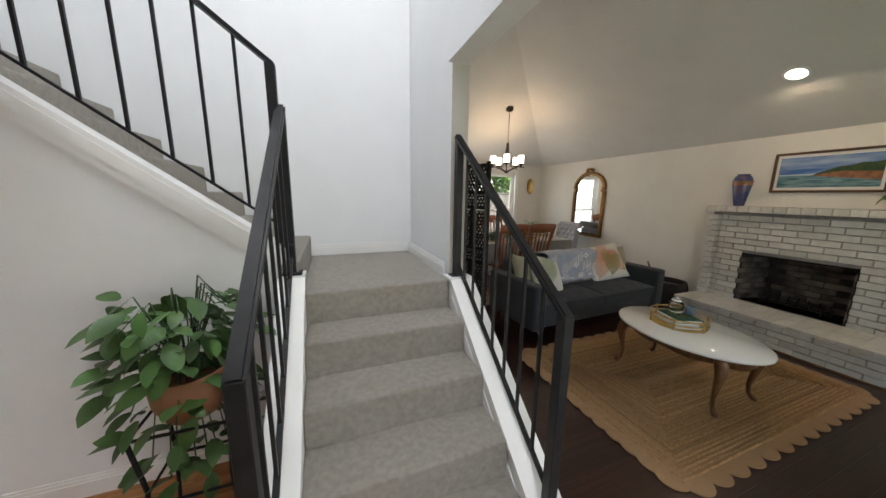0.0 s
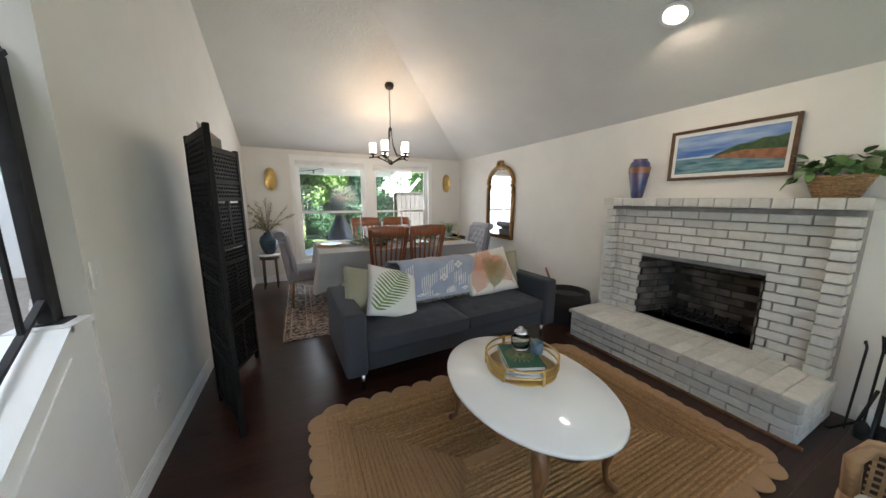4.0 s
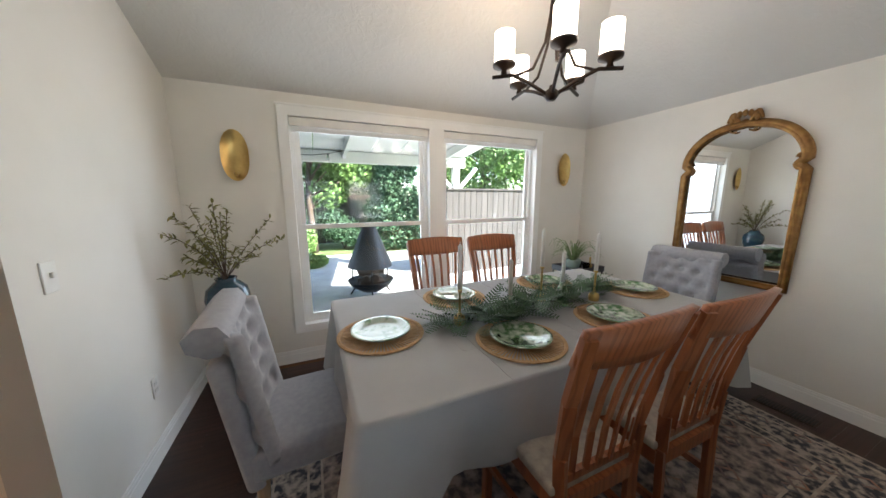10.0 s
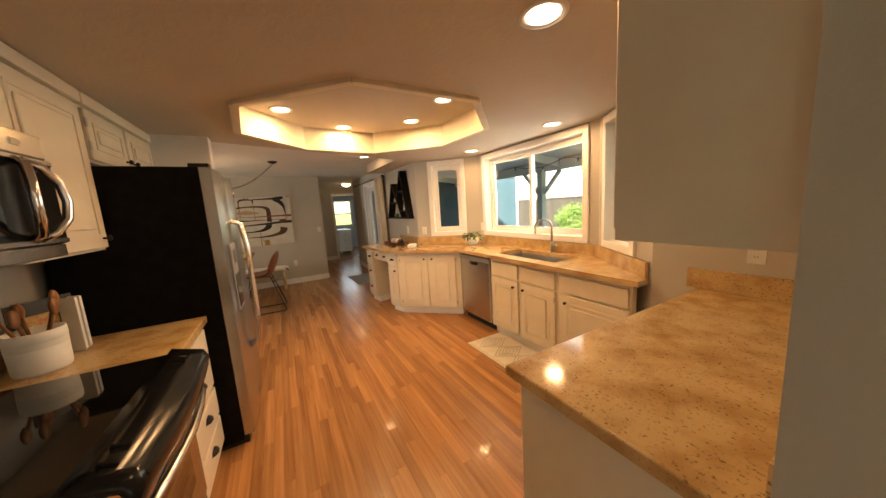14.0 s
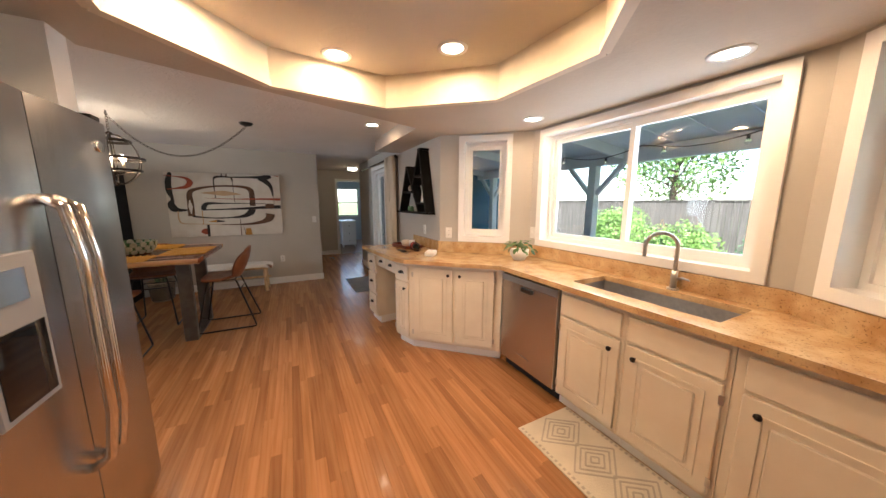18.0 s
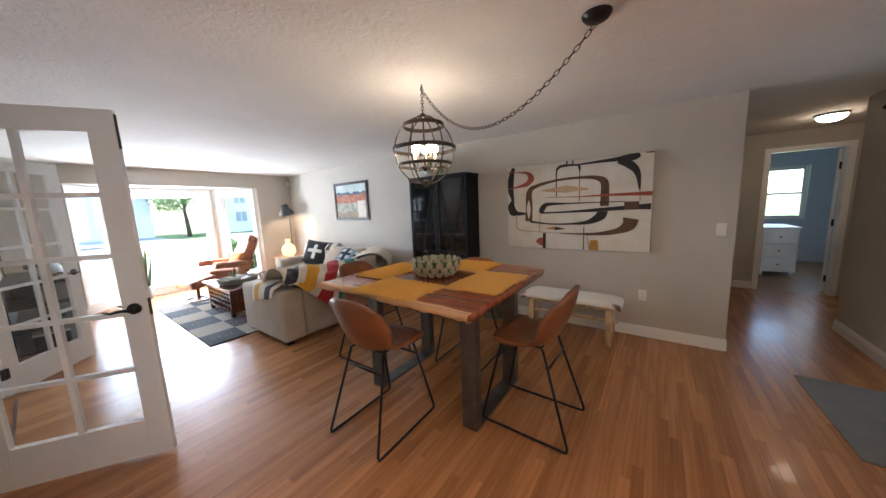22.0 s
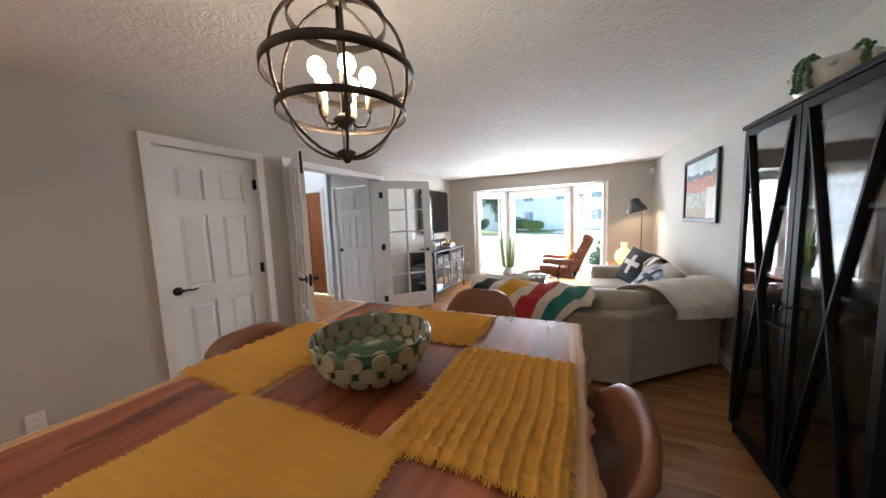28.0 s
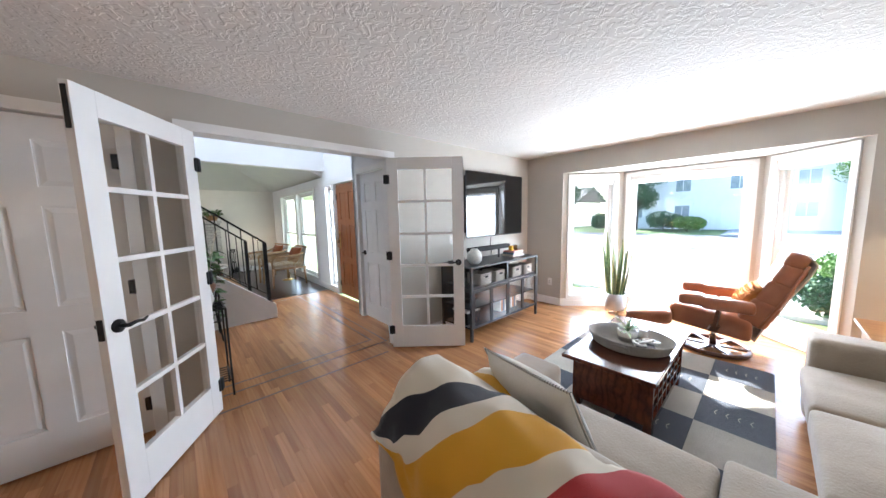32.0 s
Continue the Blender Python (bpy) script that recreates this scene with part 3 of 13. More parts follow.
# hall to the bedroom
YN = 6.38
wall("wall_hall_south", (XW - 0.15, 5.38), (-9.15, 5.38), 0.12, 0, FC + 0.1, (), P_GREIGE, P_GREIGE, "greige painted hall wall")
wall("wall_hall_end", (-9.15, 5.26), (-9.15, 7.40), 0.12, 0, FC + 0.1, ((0.84, 1.54, 0, 2.03),), P_GREIGE, P_WHITE, "greige painted wall with the bedroom doorway", P_TRIM)
wall("wall_hall_turn", (-7.55, 7.40), (-7.55, YN), 0.12, 0, FC + 0.1, (), P_GREIGE, P_SIDING, "greige painted hall wall")
wall("wall_hall_back", (-9.15, 7.40), (-7.55, 7.40), 0.12, 0, FC + 0.1, (), P_GREIGE, P_SIDING, "greige painted hall wall")
wall("wall_patio_door", (-7.55, YN), (-3.35, YN), 0.15, 0, FC + 0.1, ((1.28, 2.52, 0, 2.05),), P_GREIGE, P_SIDING, "greige painted wall with the sliding patio door", P_TRIM, ends=(-0.12, 0))
# kitchen bay
KB = [(-3.35, YN), (-2.72, 7.11), (-0.87, 7.11), (-0.17, 6.61), (0.73, 6.61)]
wall("wall_kitchen_angle", KB[0], KB[1], 0.15, 0, FC, ((0.27, 0.70, 1.10, 2.085),), P_GREIGE, P_SIDING, "greige painted angled wall with a narrow window", P_TRIM, ends=(0, 0.05))
wall("wall_kitchen_north", KB[1], KB[2], 0.15, 0, FC, ((0.16, 1.69, 1.10, 2.085),), P_GREIGE, P_SIDING, "greige painted wall with the sink window", P_TRIM, ends=(0.05, 0.05))
wall("wall_kitchen_angle_east", KB[2], KB[3], 0.15, 0, FC, ((0.17, 0.60, 1.10, 2.085),), P_GREIGE, P_SIDING, "greige painted angled wall with a narrow window", P_TRIM, ends=(0.05, 0))
wall("wall_kitchen_east", KB[3], KB[4], 0.12, 0, FC, (), P_GREIGE, P_SIDING, "greige painted wall behind the peninsula")
# bedroom beyond the hall
P_BLUE = pbr("paint_pale_blue", (0.60, 0.66, 0.74), (0.58, 0.64, 0.72), 3, 0.75)
for nm, a, b, hl in (("wall_bedroom_west", (-12.2, 5.0), (-12.2, 8.6), ((1.3, 2.3, 0.9, 2.0),)), ("wall_bedroom_north", (-12.2, 8.6), (-9.27, 8.6), ()),
                     ("wall_bedroom_south", (-9.27, 5.0), (-12.2, 5.0), ()), ("wall_bedroom_east", (-9.27, 8.6), (-9.27, 7.4), ())):
    wall(nm, a, b, 0.1, 0, 2.4, hl, P_BLUE, P_SIDING, "pale blue bedroom wall", P_TRIM)
flat("ceiling_bedroom", [(-12.2, 5.0), (-9.27, 5.0), (-9.27, 8.6), (-12.2, 8.6)], 2.4, 2.5, P_WHITE, "white bedroom ceiling", "ceiling")

# ceilings
RIDGE = (N_IN - S_IN) / 2
zr = EAVE + SLOPE * RIDGE
bm = bmesh.new()
NE, SE, NW, SW = (E_IN, N_IN, EAVE), (E_IN, S_IN, EAVE), (0.85, N_IN, EAVE), (0.85, S_IN, EAVE)
A, B = (E_IN - RIDGE, S_IN + RIDGE, zr), (0.85, S_IN + RIDGE, zr)
for loop in ((NE, SE, A), (SE, SW, B, A), (NW, NE, A, B)):
    lo = [bm.verts.new(p) for p in loop]
    hi = [bm.verts.new((p[0], p[1], p[2] + 0.12)) for p in loop]
    bm.faces.new(lo), bm.faces.new(hi[::-1])
    for k in range(len(lo)):
        j = (k + 1) % len(lo)
        bm.faces.new((lo[j], lo[k], hi[k], hi[j]))
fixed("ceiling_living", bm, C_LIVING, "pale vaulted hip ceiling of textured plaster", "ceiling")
TRAYLINE = [(-2.03, 4.32), (-2.575, 4.845), (-2.665, 5.59), (-2.13, 6.21), (-1.39, 6.25), (-0.83, 5.74), (-0.81, 4.94), (-1.35, 4.37)]
KLINE = [(0.73, 3.42), (0.73, 6.61), (-0.17, 6.61), (-0.87, 7.11), (-2.72, 7.11), (-3.35, YN), (-4.66, YN), (-4.66, 6.02), (-3.17, 6.04), (-2.47, 4.09), (-2.27, 4.09), (-2.27, 3.42)]
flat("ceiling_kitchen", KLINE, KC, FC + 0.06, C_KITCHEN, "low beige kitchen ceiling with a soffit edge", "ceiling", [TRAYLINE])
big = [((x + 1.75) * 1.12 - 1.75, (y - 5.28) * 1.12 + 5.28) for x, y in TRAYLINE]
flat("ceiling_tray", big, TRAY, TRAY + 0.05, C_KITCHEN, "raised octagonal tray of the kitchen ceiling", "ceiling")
bm = bmesh.new()
for k, (x, y) in enumerate(TRAYLINE):
    x2, y2 = TRAYLINE[(k + 1) % 8]
    bar(bm, (x, y, KC - 0.004), (x2, y2, KC - 0.004), 0.05, 0.035)
    u, v, u2, v2 = [c + (a - c) * 0.994 for a, c in ((x, -1.75), (y, 5.28), (x2, -1.75), (y2, 5.28))]
    q = [bm.verts.new(p) for p in ((u, v, KC), (u2, v2, KC), (u2, v2, TRAY), (u, v, TRAY))]
    bm.faces.new(q)
fixed("trim", bm, pbr("tray_cream", (0.74, 0.67, 0.55), rough=0.6), "cream moulding round the ceiling tray", "trim")
flat("ceiling_family", [(XW, YB), (XF, YB), (XF, 4.09), (-2.47, 4.09), (-3.17, 6.04), (-3.17, YN), (-7.55, YN), (-7.55, 7.4), (-9.15, 7.4), (-9.15, 5.38), (XW, 5.38)], FC, FC + 0.1, C_FAMILY,
     "white knockdown-textured ceiling of the family room and nook", "ceiling")
flat("ceiling_bay", [(-3.00, YB - 0.004), (-3.62, -2.90), (-5.04, -2.90), (-5.67, YB - 0.004)][::-1], 2.031, 2.10, P_GREIGE, "greige soffit of the bay window", "ceiling")
flat("ceiling_entry", [(-2.27, 0.15), (-1.02, 0.15), (-1.02, 2.20), (-2.27, 2.20)], FC, FC + 0.25, P_WHITE, "white low ceiling of the entry", "ceiling")
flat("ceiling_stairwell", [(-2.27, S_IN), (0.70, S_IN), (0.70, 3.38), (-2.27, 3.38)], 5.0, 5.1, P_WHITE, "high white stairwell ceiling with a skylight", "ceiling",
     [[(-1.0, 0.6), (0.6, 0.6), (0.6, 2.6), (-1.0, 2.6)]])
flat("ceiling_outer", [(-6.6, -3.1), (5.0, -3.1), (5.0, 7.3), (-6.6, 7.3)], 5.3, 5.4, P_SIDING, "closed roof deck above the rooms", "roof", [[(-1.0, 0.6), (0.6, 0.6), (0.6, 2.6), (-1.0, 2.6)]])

# ground and sub-floors
GROUND = pbr("lawn", (0.09, 0.15, 0.04), (0.16, 0.21, 0.07), 3, 0.95, bump=0.5, bscale=40, grime=0.3)
flat("ground", [(-400, -400), (400, -400), (400, 400), (-400, 400)], -0.30, -0.22, GROUND, "sunlit lawn round the house", "ground")
P_SUB = pbr("floor_joint", (0.15, 0.075, 0.036), rough=0.8)
F_DARK = flat("floor_living", [(0.775, S_IN), (E_IN, S_IN), (E_IN, N_IN), (0.775, N_IN)], -0.2, -0.008, P_SUB, "dark walnut plank floor of the living and dining room", "floor")
F_OAK = flat("floor_family", [(-9.15, 5.38), (XW, 5.38), (XW, YB), (-5.67, YB), (-5.04, -2.90), (-3.62, -2.90), (-3.00, YB), (XF, YB), (XF, S_IN), (0.775, S_IN), (0.775, 7.2), (-3.2, 7.2), (-3.4, YN), (-7.55, YN), (-7.55, 7.40), (-9.15, 7.40)],
             -0.2, -0.008, P_SUB, "honey oak strip floor of the kitchen and family room", "floor")
flat("floor_bedroom", [(-12.2, 5.0), (-9.15, 5.0), (-9.15, 8.6), (-12.2, 8.6)], -0.2, 0.0, wood("bedroom_floor", (0.30, 0.17, 0.08), (0.22, 0.12, 0.05)), "wood floor of the bedroom", "floor")
bm = bmesh.new()
box(bm, 0.755, 4.0, -0.004, 0.80, 5.07, 0.006)
fixed("trim", bm, OAK, "oak threshold strip in the kitchen doorway", "threshold")


# ---------------------------------------------------------------- windows and doors
def window(name, p0, p1, a, b, z0, z1, style, label, blind=False, deep=0.05, material=None):
    """A window in the opening a to b of the wall p0 to p1."""
    m, _ = along(p0, p1)
    fr = material or P_TRIM
    w = thing(name, m, label, "window")
    w["kind"] = "structure"
    bm = bmesh.new()
    t, y0, y1 = 0.032, deep, deep + 0.06
    box(bm, a, y0, z0, a + t, y1, z1), box(bm, b - t, y0, z0, b, y1, z1), box(bm, a + t, y0, z1 - t, b - t, y1, z1), box(bm, a + t, y0, z0, b - t, y1, z0 + t)
    part("window_frame", bm, fr, w)

    def sash(x0, x1, zz0, zz1, y, s=0.038):
        q = bmesh.new()
        box(q, x0, y, zz0, x0 + s, y + 0.026, zz1), box(q, x1 - s, y, zz0, x1, y + 0.026, zz1)
        box(q, x0 + s, y, zz1 - s, x1 - s, y + 0.026, zz1), box(q, x0 + s, y, zz0, x1 - s, y + 0.026, zz0 + s)
        sh = part("sash", q, fr, w)
        pn = part("pane", cube(x0 + s, y + 0.010, zz0 + s, x1 - s, y + 0.014, zz1 - s), GLASS, sh, "clear glass pane")
        pn.visible_shadow = False
    xa, xb, za, zb = a + t, b - t, z0 + t, z1 - t
    if style == "hung":
        mid = za + (zb - za) * 0.49
        sash(xa, xb, mid - 0.02, zb, y0 + 0.030), sash(xa, xb, za, mid + 0.02, y0 + 0.002)
    elif style == "slide":
        mid = (xa + xb) / 2
        sash(xa, mid + 0.02, za, zb, y0 + 0.030), sash(mid - 0.02, xb, za, zb, y0 + 0.002)
    else:
        sash(xa, xb, za, zb, y0 + 0.015)
    if blind:
        q = cube(a + 0.004, y0 - 0.05, z1 - 0.07, b - 0.004, y0 - 0.004, z1 - 0.004, 0.004)
        for k in range(3):
            box(q, a + 0.012, y0 - 0.045, z1 - 0.085 - 0.012 * k, b - 0.012, y0 - 0.012, z1 - 0.077 - 0.012 * k)
        part("blind", q, pbr("blind_white", (0.80, 0.79, 0.76), rough=0.6), w, "raised white blind under the head")
    return w


DN = ((0.85, N_IN), (E_IN, N_IN))
for k, (a, b) in enumerate(((0.74, 1.92), (2.07, 3.20))):
    window(f"window_{k + 1}", *DN, a, b, 0.34, 2.07, "hung", "tall white double-hung window over the patio", True)
bm = bmesh.new()
for x0, z0, x1, z1 in ((0.665, 0.27, 0.74, 2.145), (1.92, 0.34, 2.07, 2.07), (3.20, 0.27, 3.275, 2.145), (0.74, 2.07, 3.20, 2.145), (0.74, 0.27, 3.20, 0.34)):
    box(bm, x0, -0.018, z0, x1, 0, z1)
box(bm, 0.655, -0.028, 2.145, 3.285, 0, 2.16)
bm.transform(along(*DN)[0])
fixed("trim", bm, P_TRIM, "white moulded casing round the pair of windows", "trim")
SW_ = ((E_IN, S_IN), (-1.05, S_IN))
for k, (a, b, z0, z1, st) in enumerate(((0.88, 2.10, 0.16, 2.02, "hung"), (2.26, 3.42, 0.16, 2.02, "hung"), (4.12, 4.45, 0.12, 2.04, "fixed"))):
    window(f"window_{k + 3}", *SW_, a, b, z0, z1, st, "tall narrow sidelight beside the front door" if st == "fixed" else "tall white double-hung window in the living room")
    casing(*SW_, a, b, z0, z1, legs=False)
for k, (p0, p1, a, b, st) in enumerate((((-3.00, YB), (-3.62, -2.90), 0.13, 0.76, "fixed"), ((-3.62, -2.90), (-5.04, -2.90), 0.09, 1.33, "fixed"), ((-5.04, -2.90), (-5.67, YB), 0.13, 0.76, "hung"))):
    window(f"window_{k + 6}", p0, p1, a, b, 0.17, 1.96, st, "tall white bay window with a raised blind", True)
    casing(p0, p1, a, b, 0.17, 1.96, 0.05, legs=False)
for k, (p0, p1, a, b, st) in enumerate(((KB[0], KB[1], 0.27, 0.70, "fixed"), (KB[1], KB[2], 0.16, 1.69, "slide"), (KB[2], KB[3], 0.17, 0.60, "fixed"))):
    window(f"window_{k + 9}", p0, p1, a, b, 1.10, 2.085, st, "white kitchen window with a wide moulded casing", deep=0.08)
    casing(p0, p1, a, b, 1.10, 2.085, 0.06, 0.022, legs=False)
window("window_12", (-12.2, 5.0), (-12.2, 8.6), 1.3, 2.3, 0.9, 2.0, "hung", "bright bedroom window")
casing((XF, YB), (XW, YB), 0.60, 3.27, 0.0, 2.035, 0.012, 0.006, material=P_GREIGE)


def six_panel(bm_body, w, h, t=0.036, arch=False):
    """A six-panel door leaf: w along x from 0, t along y, standing on z 0; the panels are sunk with raised fields."""
    st, mid = 0.115 * w / 0.76 + 0.01, w / 2
    rows = ((0.22, 0.80), (0.95, 1.53), (1.64, 1.90)) if not arch else ((0.20, 0.62), (0.72, 1.30), (1.40, 1.88))
    xs = ((st, mid - 0.055), (mid + 0.055, w - st))
    xc = sorted({0.0, w, *(v for p in xs for v in p)})
    zc = sorted({0.0, h, *(v * h / 2.03 for p in rows for v in p)})
    pan = [(a, b, c * h / 2.03, d * h / 2.03) for a, b in xs for c, d in rows]
    for a, b in zip(xc, xc[1:]):
        for c, d in zip(zc, zc[1:]):
            hole = any(p[0] <= (a + b) / 2 <= p[1] and p[2] <= (c + d) / 2 <= p[3] for p in pan)
            if not hole:
                box(bm_body, a, 0, c, b, t, d)
    bmesh.ops.remove_doubles(bm_body, verts=bm_body.verts, dist=1e-5)
    fields = []
    for a, b, c, d in pan:
        q = bmesh.new()
        box(q, a, 0.012, c, b, t - 0.012, d)
        for y0, y1 in ((0.012, 0.004), (t - 0.012, t - 0.004)):
            e = 0.035
            lo = [q.verts.new(p) for p in ((a + 0.008, y0, c + 0.008), (b - 0.008, y0, c + 0.008), (b - 0.008, y0, d - 0.008), (a + 0.008, y0, d - 0.008))]
            hi = [q.verts.new(p) for p in ((a + e, y1, c + e), (b - e, y1, c + e), (b - e, y1, d - e), (a + e, y1, d - e))]
            q.faces.new(hi)
            for k in range(4):
                q.faces.new((lo[k], lo[(k + 1) % 4], hi[(k + 1) % 4], hi[k]))
        bmesh.ops.recalc_face_normals(q, faces=list(q.faces))
        fields.append(q)
    return fields


def lever(parent, x, y, z, way, out, material=BLACK):
    """A lever handle at x on a leaf's face; way: the lever's direction along x, out: its side along y."""
    bm = bmesh.new()
    rod(bm, (x, y, z), (x, y + out * 0.012, z), 0.032, n=18)
    rod(bm, (x, y + out * 0.01, z), (x, y + out * 0.05, z), 0.010)
    tube(bm, [(x, y + out * 0.05, z), (x + way * 0.04, y + out * 0.052, z + 0.006), (x + way * 0.085, y + out * 0.05, z - 0.004), (x + way * 0.115, y + out * 0.046, z + 0.006)], 0.010, taper=0.006)
    return part("door_handle", smooth(bm), material, parent, "black lever handle")


def hinges(parent, x, y, h):
    for z in (0.20, h / 2, h - 0.22):
        bm = bmesh.new()
        rod(bm, (x, y, z - 0.048), (x, y, z + 0.048), 0.009)
        box(bm, x - 0.03, y - 0.003, z - 0.045, x + 0.03, y + 0.003, z + 0.045)
        part("hinge", bm, BLACK, parent, "black hinge")


P_DOOR = pbr("door_white", (0.80, 0.80, 0.79), (0.77, 0.77, 0.76), 5, 0.38, bump=0.02, bscale=90)


def panel_door(name, m, w, h, label, material=P_DOOR, arch=False, handle=True, hinge_far=True):
    d = thing(name, m, label, "door")
    d["kind"] = "structure"
    bm = bmesh.new()
    fields = six_panel(bm, w, h, arch=arch)
    part("leaf", bm, material, d)
    for q in fields:
        part("panel", q, material, d)
    hx = 0.06 if hinge_far else w - 0.06
    if handle:
        lever(d, hx, 0.0, 0.93, 1 if hinge_far else -1, -1)
    hinges(d, w if hinge_far else 0, -0.002, h)
    return d


def facing(p0, p1, a, inset=0.03):
    return along(p0, p1)[0] @ Matrix.Translation((a, inset, 0.012))


WF = ((XF, 4.09), (XF, YB))
panel_door("door_1", facing(*WF, 1.015), 0.75, 2.02, "white six-panel closet door, closed, with a black lever")
casing(*WF, 1.01, 1.77, 0, 2.04), casing(*WF, 2.105, 3.705, 0, 2.05)
WC = ((-1.05, 0.15), (-2.27, 0.15))
panel_door("door_2", facing(*WC, 0.165), 0.71, 2.02, "white six-panel entry closet door, closed, with a black knob")
casing(*WC, 0.16, 0.88, 0, 2.04)
DOORWOOD = wood("door_oak", (0.36, 0.13, 0.045), (0.26, 0.085, 0.03), 0.3, 22, axis=2, coat=0.3)
fd = panel_door("door_3", facing(*SW_, 4.525), 0.87, 2.03, "varnished red-brown wooden front door with carved panels", DOORWOOD, True, handle=False, hinge_far=False)
bm = bmesh.new()
box(bm, 0.055, -0.008, 0.86, 0.095, 0, 1.10, 0.003), rod(bm, (0.075, 0, 0.90), (0.075, -0.05, 0.90), 0.008), tube(bm, [(0.075, -0.05, 0.90), (0.075, -0.055, 1.0), (0.075, -0.01, 1.06)], 0.008)
rod(bm, (0.075, 0, 1.16), (0.075, -0.02, 1.16), 0.027, n=16)
part("door_handle", bm, BRASS, fd, "brass handle set with a deadbolt")
casing(*SW_, 4.52, 5.40, 0, 2.05)


def french_leaf(name, hinge, tip, label, flip):
    """A glazed leaf of two by five panes from its hinge line to its free edge."""
    m, w = along(hinge, tip)
    d = thing(name, m @ Matrix.Translation((0, 0, 0.012)), label, "door")
    d["kind"] = "structure"
    h, t = 2.03, 0.036
    sx, top, bot, mu = 0.115, 0.12, 0.235, 0.026
    for x0, x1 in ((0, sx), (w - sx, w)):
        part("stile", cube(x0, -t / 2, 0, x1, t / 2, h, 0.003), P_DOOR, d)
    part("rail", cube(sx, -t / 2, 0, w - sx, t / 2, bot, 0.003), P_DOOR, d), part("rail", cube(sx, -t / 2, h - top, w - sx, t / 2, h, 0.003), P_DOOR, d)
    gw, gh = (w - 2 * sx - mu) / 2, (h - top - bot - 4 * mu) / 5
    part("muntin", cube(sx + gw, -t / 2 + 0.004, bot, sx + gw + mu, t / 2 - 0.004, h - top), P_DOOR, d)
    for k in range(4):
        z = bot + (k + 1) * gh + k * mu
        for x0 in (sx, sx + gw + mu):
            part("muntin", cube(x0, -t / 2 + 0.004, z, x0 + gw, t / 2 - 0.004, z + mu), P_DOOR, d)
    pane = mesh_of("pane", cube(0, -0.002, 0, gw, 0.002, gh), GLASS)
    for k in range(5):
        for x0 in (sx, sx + gw + mu):
            p = part("pane", pane, None, d, m=Matrix.Translation((x0, 0, bot + k * (gh + mu))))
            p.visible_shadow = False
    for s in (-1, 1):
        lever(d, w - 0.06, s * t / 2, 0.93, -1, s)
    part("latch", cube(w - 0.004, -0.012, 0.88, w + 0.004, 0.012, 0.98), BLACK, d, "black latch plate")
    part("flush_bolt", cube(w - 0.004, -0.010, h - 0.20, w + 0.003, 0.010, h - 0.02), BLACK, d, "black flush bolt")
    hinges(d, 0, flip * (t / 2 + 0.006), h)
    return d


french_leaf("door_4", (-2.415, 1.965), (-3.085, 2.395), "white french door leaf, standing open, with ten panes", 1)
french_leaf("door_5", (-2.415, 0.425), (-2.945, -0.165), "white french door leaf, standing open, with ten panes", -1)
HE = ((-9.15, 5.26), (-9.15, 7.40))
casing(*HE, 0.84, 1.54, 0, 2.03)
panel_door("door_6", along((-9.30, 6.80), (-9.75, 7.25))[0] @ Matrix.Translation((0, 0, 0.012)), 0.68, 2.0, "white six-panel bedroom door, standing open", hinge_far=False)
# sliding patio door
m, _ = along((-7.55, YN), (-3.35, YN))
sd = thing("door_7", m, "white-framed sliding glass patio door", "door")
sd["kind"] = "structure"
bm = bmesh.new()
for x0, z0, x1, z1 in ((1.28, 0, 1.34, 2.05), (2.46, 0, 2.52, 2.05), (1.34, 1.99, 2.46, 2.05), (1.34, 0, 2.46, 0.04)):
    box(bm, x0, 0.03, z0, x1, 0.12, z1)
part("door_frame", bm, P_TRIM, sd)
for x0, x1, y in ((1.34, 1.93, 0.08), (1.87, 2.46, 0.04)):
    bm = bmesh.new()
    box(bm, x0, y, 0.04, x0 + 0.06, y + 0.03, 1.99), box(bm, x1 - 0.06, y, 0.04, x1, y + 0.03, 1.99), box(bm, x0 + 0.06, y, 1.93, x1 - 0.06, y + 0.03, 1.99), box(bm, x0 + 0.06, y, 0.04, x1 - 0.06, y + 0.03, 0.12)
    lf = part("sliding_leaf", bm, P_TRIM, sd)
    pn = part("pane", cube(x0 + 0.06, y + 0.012, 0.12, x1 - 0.06, y + 0.016, 1.93), GLASS, lf)
    pn.visible_shadow = False
part("door_handle", cube(2.40, 0.0, 0.95, 2.425, 0.04, 1.15, 0.004), P_TRIM, sd)
casing((-7.55, YN), (-3.35, YN), 1.28, 2.52, 0, 2.05)

